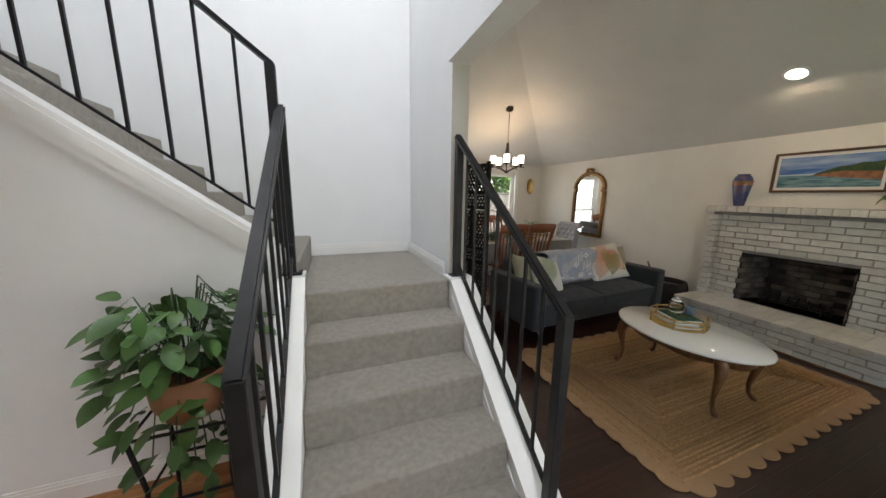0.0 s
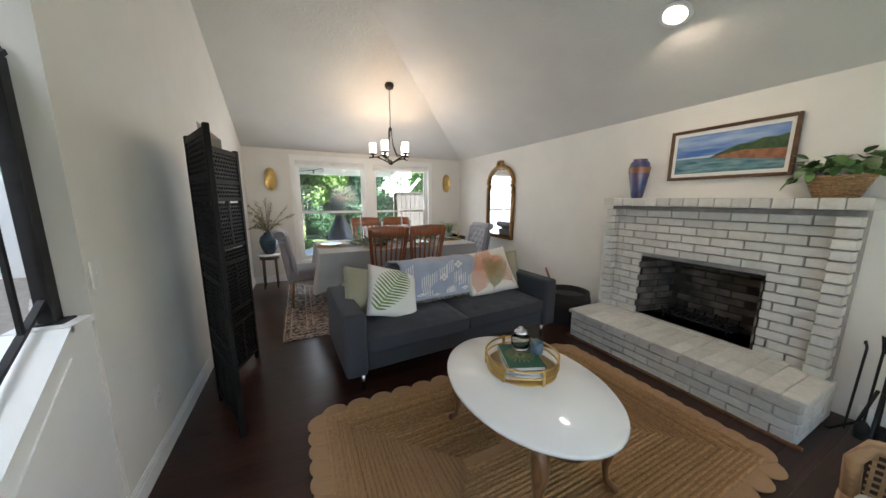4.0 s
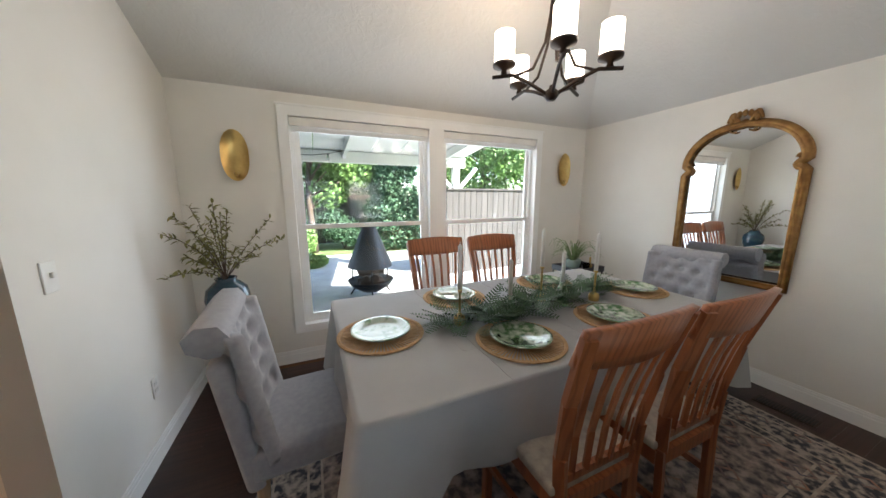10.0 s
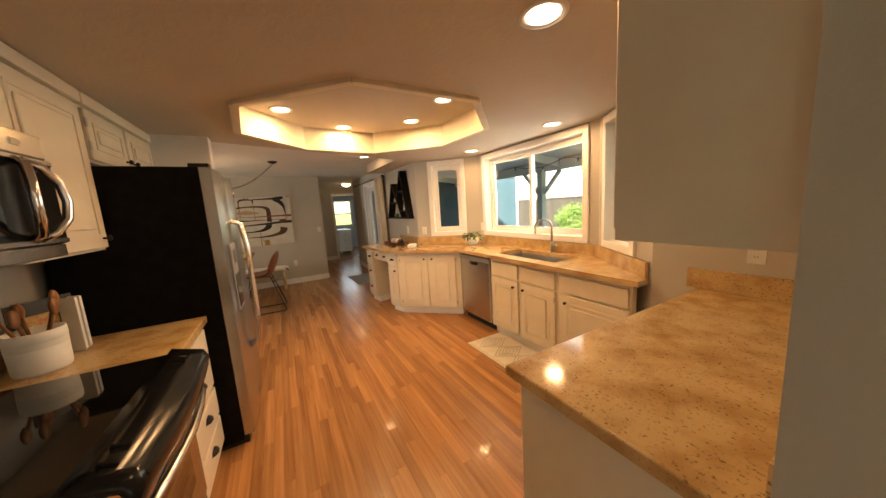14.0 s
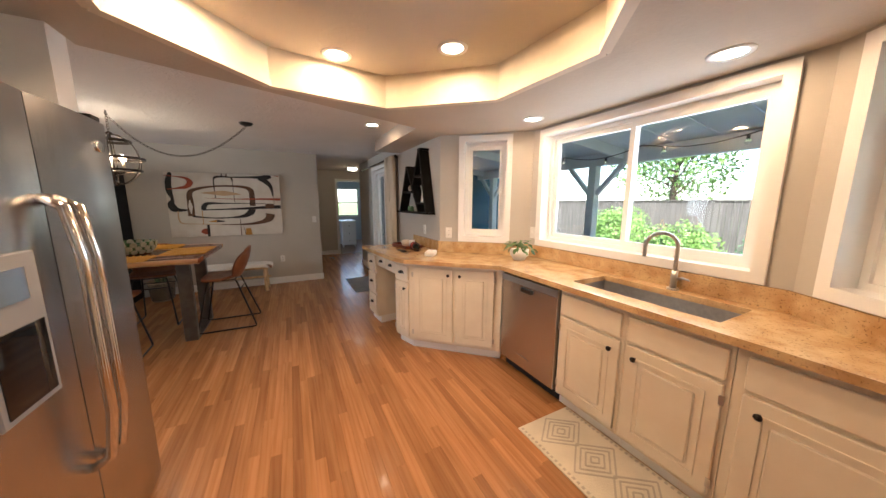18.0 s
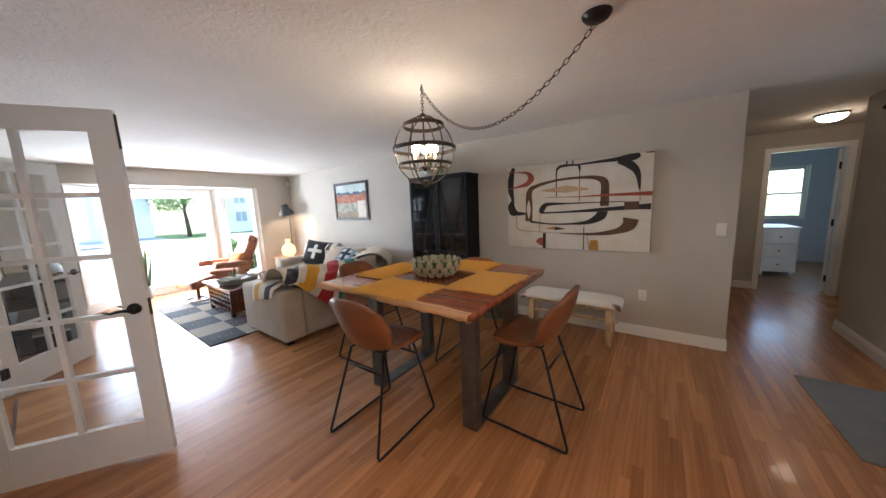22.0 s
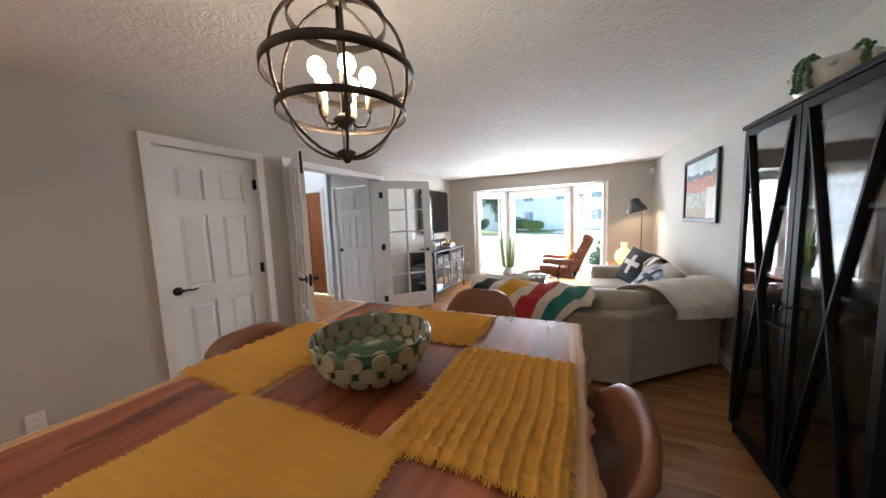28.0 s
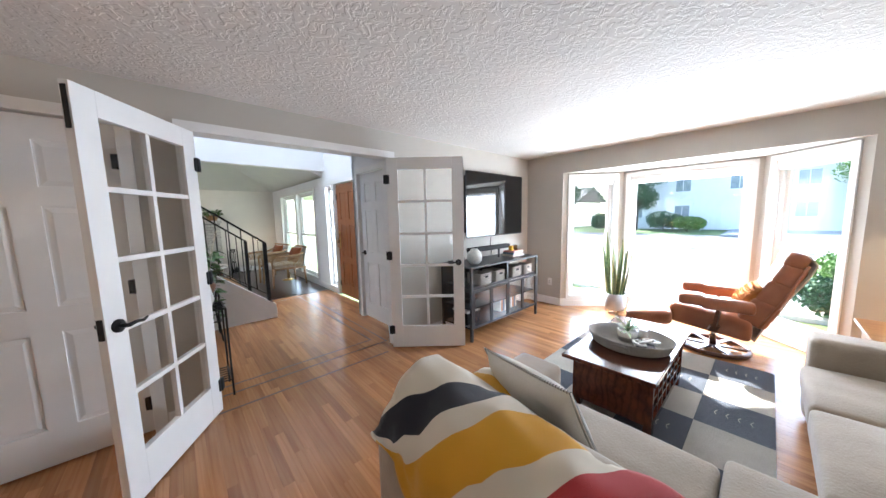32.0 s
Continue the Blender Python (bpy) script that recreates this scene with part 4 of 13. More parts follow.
# skirting
for p0, p1, hl in (((E_IN, N_IN), (E_IN, 3.0), ()), ((E_IN, 1.1), (E_IN, S_IN), ()), ((0.85, N_IN), (E_IN, N_IN), ()), ((0.85, 2.33), (0.85, 4.15), ()), ((0.85, 5.08), (0.85, N_IN), ()),
                   ((E_IN, S_IN), (0.42, S_IN), ()), ((XF, 4.09), (XF, 3.145), ()), ((XF, 2.25), (XF, 2.06), ()), ((XF, 0.32), (XF, YB), ()), ((XW, YB), (XW, 5.38), ()),
                   ((XF, YB), (-3.0, YB), ()), ((-5.67, YB), (XW, YB), ()), ((-3.00, YB), (-3.62, -2.90), ()), ((-3.62, -2.90), (-5.04, -2.90), ()), ((-5.04, -2.90), (-5.67, YB), ()),
                   ((XW - 0.15, 5.38), (-9.15, 5.38), ()), ((-9.15, 5.38), (-9.15, 6.03), ()), ((-7.55, YN), (-6.34, YN), ()), ((XW, 5.38), (XW - 0.15, 5.38), ()), ((-2.40, 4.09), (-2.27, 4.09), ())):
    baseboard(p0, p1, 0.115, hl)

# ---------------------------------------------------------------- staircase
RISE, RUN, LAND = 0.19, 0.26, 0.95
stairs = thing("staircase", (0.23, 1.2, 0), "grey-beige carpeted staircase with a landing and white stringers", "staircase")
stairs["kind"] = "structure"
inv = Matrix.Translation((-0.23, -1.2, 0))


def in_stairs(name, bm, material, label=""):
    bm.transform(inv)
    return part(name, bm, material, stairs, label)


for k in range(4):
    in_stairs("step", cube(-0.20, 1.20 + RUN * k, 0, 0.70, 1.22 + RUN * (k + 1), RISE * (k + 1), 0.018, 3), CARPET, "carpeted step with a rounded nose")
in_stairs("landing", cube(-0.22, 2.24, 0.6, 0.698, 3.378, LAND, 0.018, 3), CARPET, "carpeted landing")
for k in range(8):
    x = -0.22 - 0.245 * k
    in_stairs("step", cube(max(x - 0.265, -2.26), 2.245, LAND - 0.25 + RISE * k, x, 3.378, LAND + RISE * (k + 1), 0.018, 3), CARPET, "carpeted step with a rounded nose")


def curb(x0, x1, near, low, high):
    """A sloping stringer from its foot (y, z) to its level top at z high."""
    bm = bmesh.new()
    prof = [(near, 0.0), (near, low - 0.04), (near + 0.04, low), (2.20, high), (2.33, high), (2.33, 0.0)]
    a, b = [bm.verts.new((x0, y, z)) for y, z in prof], [bm.verts.new((x1, y, z)) for y, z in prof]
    bm.faces.new(a), bm.faces.new(b[::-1])
    for k in range(6):
        j = (k + 1) % 6
        bm.faces.new((a[j], a[k], b[k], b[j]))
    bmesh.ops.recalc_face_normals(bm, faces=list(bm.faces))
    in_stairs("stringer", bm, P_TRIM, "white painted stringer")
    cap = bmesh.new()
    bar(cap, ((x0 + x1) / 2, near + 0.01, low - 0.015), ((x0 + x1) / 2, 2.21, high + 0.015), x1 - x0 + 0.024, 0.024)
    box(cap, x0 - 0.012, 2.195, high, x1 + 0.012, 2.328, high + 0.024)
    for xa, xb in ((x0 - 0.006, x0), (x1, x1 + 0.006)):
        bar(cap, ((xa + xb) / 2, near + 0.03, low - 0.14), ((xa + xb) / 2, 2.20, high - 0.11), 0.006, 0.05)
    in_stairs("cap", cap, P_TRIM, "white moulded cap")


curb(-0.31, -0.20, 1.09, 0.20, 1.04), curb(0.70, 0.84, 1.15, 0.13, 0.945)
# closed side of the upper flight with its sloping trim
bm = bmesh.new()
prof = [(-0.31, 0.0), (-0.31, 1.20), (-2.26, 2.68), (-2.26, 0.0)]
a, b = [bm.verts.new((x, 2.235, z)) for x, z in prof], [bm.verts.new((x, 2.31, z)) for x, z in prof]
bm.faces.new(a), bm.faces.new(b[::-1])
for k in range(4):
    bm.faces.new((a[(k + 1) % 4], a[k], b[k], b[(k + 1) % 4]))
bmesh.ops.recalc_face_normals(bm, faces=list(bm.faces))
in_stairs("side_wall", bm, P_WHITE, "white plaster wall under the upper flight")
bm = bmesh.new()
for dz, w, h in ((0.02, 0.11, 0.03), (-0.02, 0.035, 0.05), (-0.07, 0.022, 0.05)):
    bar(bm, (-0.30, 2.27 - (0.045 if w < 0.1 else 0), 1.20 + dz), (-2.26, 2.27 - (0.045 if w < 0.1 else 0), 2.685 + dz), w, h)
in_stairs("trim", bm, P_TRIM, "white sloping moulding")
baseboard((-2.26, 2.235), (-0.31, 2.235), 0.115)
baseboard((0.70, 3.38), (0.70, 2.33), 0.1).location.z = LAND
baseboard((-0.22, 3.38), (0.70, 3.38), 0.1).location.z = LAND


def railing(name, a0, a1, height, count, label):
    """A black iron rail between two newels whose feet are a0 and a1."""
    a0, a1 = Vector(a0), Vector(a1)
    r = thing(name, Matrix.Translation(a0), label, "railing")
    mv = Matrix.Translation(-a0)
    up = Vector((0, 0, height))

    def add(nm, bm, lb=""):
        bm.transform(mv)
        part(nm, bm, BLACK, r, lb)
    for p in (a0, a1):
        bm = bmesh.new()
        box(bm, p.x - 0.023, p.y - 0.023, p.z - 0.01, p.x + 0.023, p.y + 0.023, p.z + height, 0.003, 1)
        add("newel", bm)
        add("foot_plate", cube(p.x - 0.05, p.y - 0.04, p.z - 0.012, p.x + 0.05, p.y + 0.04, p.z + 0.004, 0.003, 1), "black bolted foot plate")
    d = (a1 - a0).normalized()
    bm = bmesh.new()
    bar(bm, a0 + up - d * 0.02, a1 + up + d * 0.03, 0.048, 0.016)
    bar(bm, a0 + up - d * 0.02 + Vector((0, 0, 0.012)), a1 + up + d * 0.03 + Vector((0, 0, 0.012)), 0.030, 0.012)
    add("handrail", bm, "flat black handrail")
    bm = bmesh.new()
    bar(bm, a0 + Vector((0, 0, 0.10)), a1 + Vector((0, 0, 0.10)), 0.022, 0.012)
    add("bottom_rail", bm)
    for k in range(1, count):
        p = a0 + (a1 - a0) * k / count
        bm = bmesh.new()
        bar(bm, p + Vector((0, 0, 0.10)), p + up, 0.013, 0.013)
        add("baluster", bm)
    return r


railing("stair_railing", (-0.255, 1.17, 0.245), (-0.255, 2.26, 1.075), 0.86, 8, "black wrought-iron stair railing on a white stringer")
railing("stair_railing", (0.765, 1.25, 0.182), (0.765, 2.275, 0.972), 0.90, 8, "black wrought-iron stair railing beside the living room")
railing("stair_railing", (-0.285, 2.27, 1.235), (-2.20, 2.27, 2.69), 0.92, 13, "black wrought-iron railing of the upper flight")

# ---------------------------------------------------------------- foliage helpers


def leaf_mesh(name, length, width, material, fold=0.18, droop=0.25, tip=1.0):
    """A pointed leaf along x with a folded midrib."""
    bm = bmesh.new()
    rows = []
    for i in range(6):
        u = i / 5
        w = width / 2 * (math.sin(math.pi * min(u * 0.9 + 0.06, 1)) ** 0.8) * (1 - 0.25 * u) if i < 5 else 0.001
        x, z = length * u, -droop * length * u * u
        rows.append([(x, -w, z + fold * w), (x, 0, z), (x, w, z + fold * w)])
    sheet(bm, rows)
    return mesh_of(name, bm, material)


def spray(bm, mesh, places):
    """Adds a copy of a mesh at each pose."""
    for m in places:
        fresh = bmesh.new()
        fresh.from_mesh(mesh)
        merge(bm, fresh, m)
    return bm


def turned(at, yaw, pitch, roll=0, s=1.0):
    return Matrix.Translation(at) @ Matrix.Rotation(radians(yaw), 4, "Z") @ Matrix.Rotation(radians(-pitch), 4, "Y") @ Matrix.Rotation(radians(roll), 4, "X") @ Matrix.Scale(s, 4)


# plant by the stair
rnd = random.Random(5)
pl = thing("potted_plant", (-0.65, 1.93, 0), "leafy green plant trailing over a black metal stand", "plant")
bm = bmesh.new()
for x, y in ((-0.17, -0.14), (0.17, -0.14), (0.17, 0.14), (-0.17, 0.14)):
    tube(bm, [(x, y, 0), (x * 0.85, y * 0.85, 0.3), (x, y, 0.56)], 0.009)
for z in (0.25, 0.56):
    tube(bm, [(-0.17, -0.14, z), (0.17, -0.14, z), (0.17, 0.14, z), (-0.17, 0.14, z)], 0.008, closed=True)
part("stand", bm, BLACK, pl, "black metal plant stand")
bm = bmesh.new()
lathe(bm, [(0, 0.56), (0.10, 0.56), (0.135, 0.64), (0.145, 0.76), (0.13, 0.76), (0.12, 0.70), (0, 0.70)])
part("pot", bm, pbr("terracotta_brown", (0.30, 0.14, 0.07), rough=0.7, bump=0.1), pl, "brown woven pot")
lm = leaf_mesh("leaf", 0.115, 0.075, LEAF)
bm, st = bmesh.new(), bmesh.new()
for k in range(240):
    a, h = rnd.uniform(0, 360), rnd.random()
    r = 0.05 + 0.22 * rnd.random() ** 0.7
    z = 0.30 + 0.80 * h if r > 0.17 else 0.72 + 0.38 * h
    r *= 1.0 if z > 0.5 else 0.8
    p = Vector((r * math.cos(radians(a)), 0.62 * r * math.sin(radians(a)), z))
    spray(bm, lm, [turned(p, a + rnd.uniform(-50, 50), rnd.uniform(-55, 25), rnd.uniform(-30, 30), rnd.uniform(0.7, 1.15))])
    if k % 4 == 0:
        tube(st, [(0, 0, 0.72), (p.x * 0.6, p.y * 0.6, max(z, 0.7) + 0.08), p], 0.003, 5)
part("leaves", bm, LEAF, pl), part("stems", st, LEAF2, pl)

# ---------------------------------------------------------------- kitchen cabinets
KNOB = pbr("knob_bronze", (0.02, 0.017, 0.015), rough=0.35, metal=0.6)


def raised_front(parent, name, x0, z0, x1, z1, y=0.0, knob=None, cup=False, hinge=None):
    """A cabinet door or drawer front with a raised field, its face towards -y."""
    bm = cube(x0, y - 0.019, z0, x1, y, z1, 0.004, 1)
    if z1 - z0 > 0.2:
        e = 0.058
        for sx0, sz0, sx1, sz1 in ((x0 + e, z0 + e, x0 + e + 0.012, z1 - e), (x1 - e - 0.012, z0 + e, x1 - e, z1 - e), (x0 + e + 0.012, z1 - e - 0.012, x1 - e - 0.012, z1 - e), (x0 + e + 0.012, z0 + e, x1 - e - 0.012, z0 + e + 0.012)):
            box(bm, sx0, y - 0.024, sz0, sx1, y - 0.018, sz1)
        box(bm, x0 + e + 0.034, y - 0.027, z0 + e + 0.034, x1 - e - 0.034, y - 0.018, z1 - e - 0.034, 0.007, 1)
    d = part(name, bm, CAB, parent)
    if knob:
        kb = bmesh.new()
        if cup:
            q = bmesh.new()
            bmesh.ops.create_uvsphere(q, u_segments=16, v_segments=8, radius=1)
            bmesh.ops.delete(q, geom=[v for v in q.verts if v.co.z < -0.05], context="VERTS")
            q.transform(Matrix.Translation((knob[0], y - 0.019, knob[1] - 0.012)) @ Matrix.Diagonal((0.042, 0.026, 0.026, 1)))
            merge(kb, smooth(q))
            rod(kb, (knob[0] - 0.045, y - 0.018, knob[1] - 0.012), (knob[0] + 0.045, y - 0.018, knob[1] - 0.012), 0.004)
        else:
            rod(kb, (knob[0], y - 0.019, knob[1]), (knob[0], y - 0.036, knob[1]), 0.006)
            sphere(kb, (knob[0], y - 0.042, knob[1]), 0.015, 1, 0.7, 1)
        part("handle" if cup else "knob", kb, KNOB, d, "dark bronze cup pull" if cup else "dark bronze knob")
    if hinge:
        for z in (z0 + 0.07, z1 - 0.07):
            part("hinge", cube(hinge - 0.010, y - 0.022, z - 0.022, hinge + 0.010, y - 0.016, z + 0.022), NICKEL, d)
    return d


def base_cabinet(m, w, label, fronts, depth=0.56, h=0.88, z0=0.09, name="base_cabinet", toe=True, sunk=0.0):
    """A floor unit, w along x, its face at y 0 and its body towards +y. fronts: kind, x0, z0, x1, z1, knob."""
    c = thing(name, m, label, "cabinet", "kitchen units")
    part("body", cube(0.001, 0.0, z0, w - 0.001, depth, sunk or h, 0.002, 1), CAB, c)
    if sunk:
        part("face_frame", cube(0.001, 0.0, sunk, w - 0.001, 0.045, h), CAB, c)
    if toe:
        part("toe_kick", cube(0.002, 0.05, 0, w - 0.002, depth, z0), P_TRIM, c)
    for kind, a, b, x1, z1, kn, *hg in fronts:
        raised_front(c, kind, a, b, x1, z1, 0.0, kn, kind == "drawer", hg[0] if hg else None)
    return c


# sink run: x of the world runs with the units, faces to the south
KY = 6.55
SINKRUN = along((-2.42, KY), (-0.26, KY))[0]


def at_sink(x):
    return Matrix.Translation((x, KY, 0))


base_cabinet(at_sink(-1.79), 0.46, "cream painted base cabinet under the sink, with raised panels", (("drawer_front", 0.02, 0.70, 0.44, 0.845, None), ("cabinet_door", 0.02, 0.12, 0.44, 0.68, (0.39, 0.62), 0.02)), sunk=0.715)
base_cabinet(at_sink(-1.33), 0.46, "cream painted base cabinet under the sink, with raised panels", (("drawer_front", 0.02, 0.70, 0.44, 0.845, None), ("cabinet_door", 0.02, 0.12, 0.44, 0.68, (0.07, 0.62), 0.44)), sunk=0.715)
base_cabinet(at_sink(-0.87), 0.62, "cream painted base cabinet with a wide raised-panel door", (("drawer_front", 0.04, 0.70, 0.60, 0.845, None), ("cabinet_door", 0.04, 0.12, 0.60, 0.68, (0.10, 0.62), 0.60)), depth=0.05)
# dishwasher
dw = thing("dishwasher", (-2.42, KY, 0), "stainless steel dishwasher under the granite counter", "dishwasher")
part("body", cube(0.01, 0.02, 0.09, 0.62, 0.54, 0.87), BLACK, dw)
part("door", cube(0.012, -0.022, 0.10, 0.618, 0.018, 0.86, 0.006), STEEL, dw, "brushed stainless door")
part("control_strip", cube(0.014, -0.026, 0.805, 0.616, -0.020, 0.855, 0.002, 1), pbr("steel_grey", (0.42, 0.44, 0.48), rough=0.3, metal=0.9), dw)
bm = cube(0.255, -0.040, 0.755, 0.375, -0.020, 0.79, 0.006)
part("handle", bm, BLACKGLASS, dw, "dark recessed handle")
part("badge", cube(0.22, -0.026, 0.185, 0.36, -0.021, 0.205), CHROME, dw)
part("toe_kick", cube(0.012, 0.05, 0, 0.618, 0.54, 0.09), BLACK, dw)
# angled corner unit and the desk
ma, la = along((-3.05, 5.90), (-2.44, KY))
base_cabinet(ma, la, "cream painted angled corner cabinet with two raised-panel doors", (("cabinet_door", 0.04, 0.12, la / 2 - 0.01, 0.845, (la / 2 - 0.05, 0.79), 0.035), ("cabinet_door", la / 2 + 0.02, 0.12, la - 0.07, 0.845, (la / 2 + 0.06, 0.79), la - 0.065)), depth=0.45)
vent = thing("floor_vent", ma @ Matrix.Translation((la * 0.62, 0.045, 0.045)), "white louvred vent in the toe kick", "vent")
part("frame", cube(-0.13, -0.006, -0.028, 0.13, 0, 0.028), P_TRIM, vent)
for k in range(12):
    part("slat", cube(-0.11 + k * 0.019, -0.012, -0.02, -0.103 + k * 0.019, -0.006, 0.02), P_TRIM, vent)
md, ld = along((-3.27, 5.83), (-3.05, 5.90))
base_cabinet(md, ld, "narrow cream cabinet with a drawer and a door", (("drawer", 0.012, 0.70, ld - 0.01, 0.845, (ld / 2, 0.78)), ("cabinet_door", 0.012, 0.12, ld - 0.01, 0.68, (ld - 0.05, 0.62), 0.014)), depth=0.45)
mk, lk = along((-4.06, 5.74), (-3.27, 5.83))
desk = thing("built_in_desk", mk, "cream built-in desk with drawers over a knee space", "desk", "kitchen units")
part("body", cube(0.0, 0.0, 0.09, 0.26, 0.55, 0.86), CAB, desk), part("toe_kick", cube(0.0, 0.04, 0, 0.26, 0.55, 0.09), P_TRIM, desk)
part("apron", cube(0.26, 0.02, 0.72, lk, 0.52, 0.86), CAB, desk)
part("back_panel", cube(0.26, 0.50, 0.0, lk, 0.52, 0.72), CAB, desk)
part("baseboard", cube(0.27, 0.47, 0.0, lk - 0.01, 0.50, 0.10), P_TRIM, desk)
for z0, z1 in ((0.12, 0.36), (0.38, 0.62), (0.64, 0.84)):
    raised_front(desk, "drawer", 0.012, z0, 0.25, z1, 0, (0.13, (z0 + z1) / 2 + 0.02), True)
for x0, x1 in ((0.275, 0.52), (0.535, lk - 0.012)):
    raised_front(desk, "drawer", x0, 0.735, x1, 0.845, 0.02, ((x0 + x1) / 2, 0.80), True)

# granite tops
top = [(-4.10, 5.67), (-3.24, 5.76), (-3.02, 5.83), (-2.40, 6.49), (-0.19, 6.49), (-0.19, 6.62), (-0.875, 7.105), (-2.715, 7.105), (-3.345, 6.375), (-4.10, 6.375)]
SX0, SX1, SY0, SY1 = -1.775, -0.965, 6.63, 6.99
bm = bmesh.new()
edges = []
for loop in (top, [(SX0, SY0), (SX1, SY0), (SX1, SY1), (SX0, SY1)]):
    vs = [bm.verts.new((x, y, 0.885)) for x, y in loop]
    edges += [bm.edges.new((vs[k], vs[(k + 1) % len(vs)])) for k in range(len(vs))]
bmesh.ops.triangle_fill(bm, use_beauty=True, edges=edges)
ex = bmesh.ops.extrude_face_region(bm, geom=list(bm.faces))
for v in ex["geom"]:
    if isinstance(v, bmesh.types.BMVert):
        v.co.z = 0.922
bmesh.ops.recalc_face_normals(bm, faces=list(bm.faces))
single("granite_countertop", bm, GRANITE, "polished golden-brown granite countertop along the windows", "countertop")
bm = bmesh.new()
for p0, p1 in (((-4.10, 6.375), (-3.34, 6.375)), ((-3.34, 6.375), (-2.715, 7.10)), ((-2.715, 7.10), (-0.875, 7.10)), ((-0.875, 7.10), (-0.19, 6.612))):
    mm, ll = along(p0, p1)
    box(bm, 0.0, -0.022, 0.923, ll, -0.002, 1.035, m=mm)
single("granite_backsplash", bm, GRANITE, "low granite backsplash along the window wall", "backsplash")
sink = thing("kitchen_sink", ((SX0 + SX1) / 2, (SY0 + SY1) / 2, 0.72), "stainless undermount sink set in the granite", "sink")
bm = bmesh.new()
w, d = (SX1 - SX0) / 2 + 0.01, (SY1 - SY0) / 2 + 0.01
for x0, y0, z0, x1, y1, z1 in ((-w, -d, 0, w, d, 0.006), (-w, -d, 0.006, -w + 0.008, d, 0.164), (w - 0.008, -d, 0.006, w, d, 0.164), (-w + 0.008, -d, 0.006, w - 0.008, -d + 0.008, 0.164), (-w + 0.008, d - 0.008, 0.006, w - 0.008, d, 0.164)):
    box(bm, x0, y0, z0, x1, y1, z1)
part("basin", bm, pbr("sink_steel", (0.42, 0.42, 0.42), (0.36, 0.36, 0.36), 40, 0.42, 0.85), sink)
bm = bmesh.new()
rod(bm, (0.1, 0, 0.006), (0.1, 0, 0.012), 0.045, n=20)
part("drain", bm, CHROME, sink)
fa = thing("kitchen_faucet", (-1.35, 7.035, 0.922), "brushed nickel gooseneck faucet behind the sink", "faucet")
bm = bmesh.new()
rod(bm, (0, 0, 0), (0, 0, 0.012), 0.032, n=18), rod(bm, (0, 0, 0.012), (0, 0, 0.12), 0.019)
part("base", smooth(bm), NICKEL, fa)
bm = bmesh.new()
tube(bm, [(0, 0, 0.12), (0, 0, 0.27)] + [(-0.085 * (1 - math.cos(a)) * 0.8, -0.085 * (1 - math.cos(a)) * 0.6, 0.27 + 0.085 * math.sin(a)) for a in [math.pi * k / 10 for k in range(1, 11)]] + [(-0.136, -0.102, 0.20)], 0.012, 10)
part("spout", bm, NICKEL, fa)
bm = bmesh.new()
tube(bm, [(0.015, 0, 0.07), (0.05, -0.01, 0.085), (0.09, -0.02, 0.08)], 0.009, taper=0.006)
part("lever", bm, NICKEL, fa)

# peninsula along the east wall
pen = thing("peninsula_cabinet", (0.13, 5.19, 0), "plain cream peninsula cabinet with a panelled end", "cabinet", "kitchen units")
part("body", cube(0, 0, 0.09, 0.598, 1.415, 0.882), CAB, pen), part("end_panel", cube(-0.004, -0.012, 0.0, 0.598, 0, 0.882), CAB, pen), part("toe_kick", cube(0.04, 0.01, 0, 0.598, 1.415, 0.09), P_TRIM, pen)
part("baseboard", cube(0.0, -0.024, 0, 0.598, -0.012, 0.10), P_TRIM, pen)
bm = slab(bmesh.new(), [(0.083, 5.15), (0.728, 5.15), (0.728, 6.608), (0.083, 6.608)], 0.884, 0.922, 0.006)
single("granite_peninsula_top", bm, GRANITE, "thick polished golden-brown granite peninsula top", "countertop")
bm = cube(0.03, 6.588, 0.923, 0.706, 6.608, 1.035)
box(bm, 0.707, 5.17, 0.923, 0.728, 6.608, 1.035)
single("granite_backsplash", bm, GRANITE, "low granite backsplash behind the peninsula", "backsplash")
up = thing("wall_cabinet", (0.47, 5.13, 1.39), "cream painted wall cabinet hung over the peninsula", "cabinet", "kitchen units")
part("body", cube(0, 0, 0, 0.258, 1.475, KC - 1.391), CAB, up)
for k in range(3):
    dd = part("cabinet_door", cube(-0.018, 0.02 + k * 0.48, 0.02, 0, 0.48 + k * 0.48, 0.75, 0.004, 1), CAB, up)

# stove side, faces to the north
SF = 4.03


def at_stove(x):
    return Matrix.Translation((x, SF, 0)) @ Matrix.Rotation(math.pi, 4, "Z")


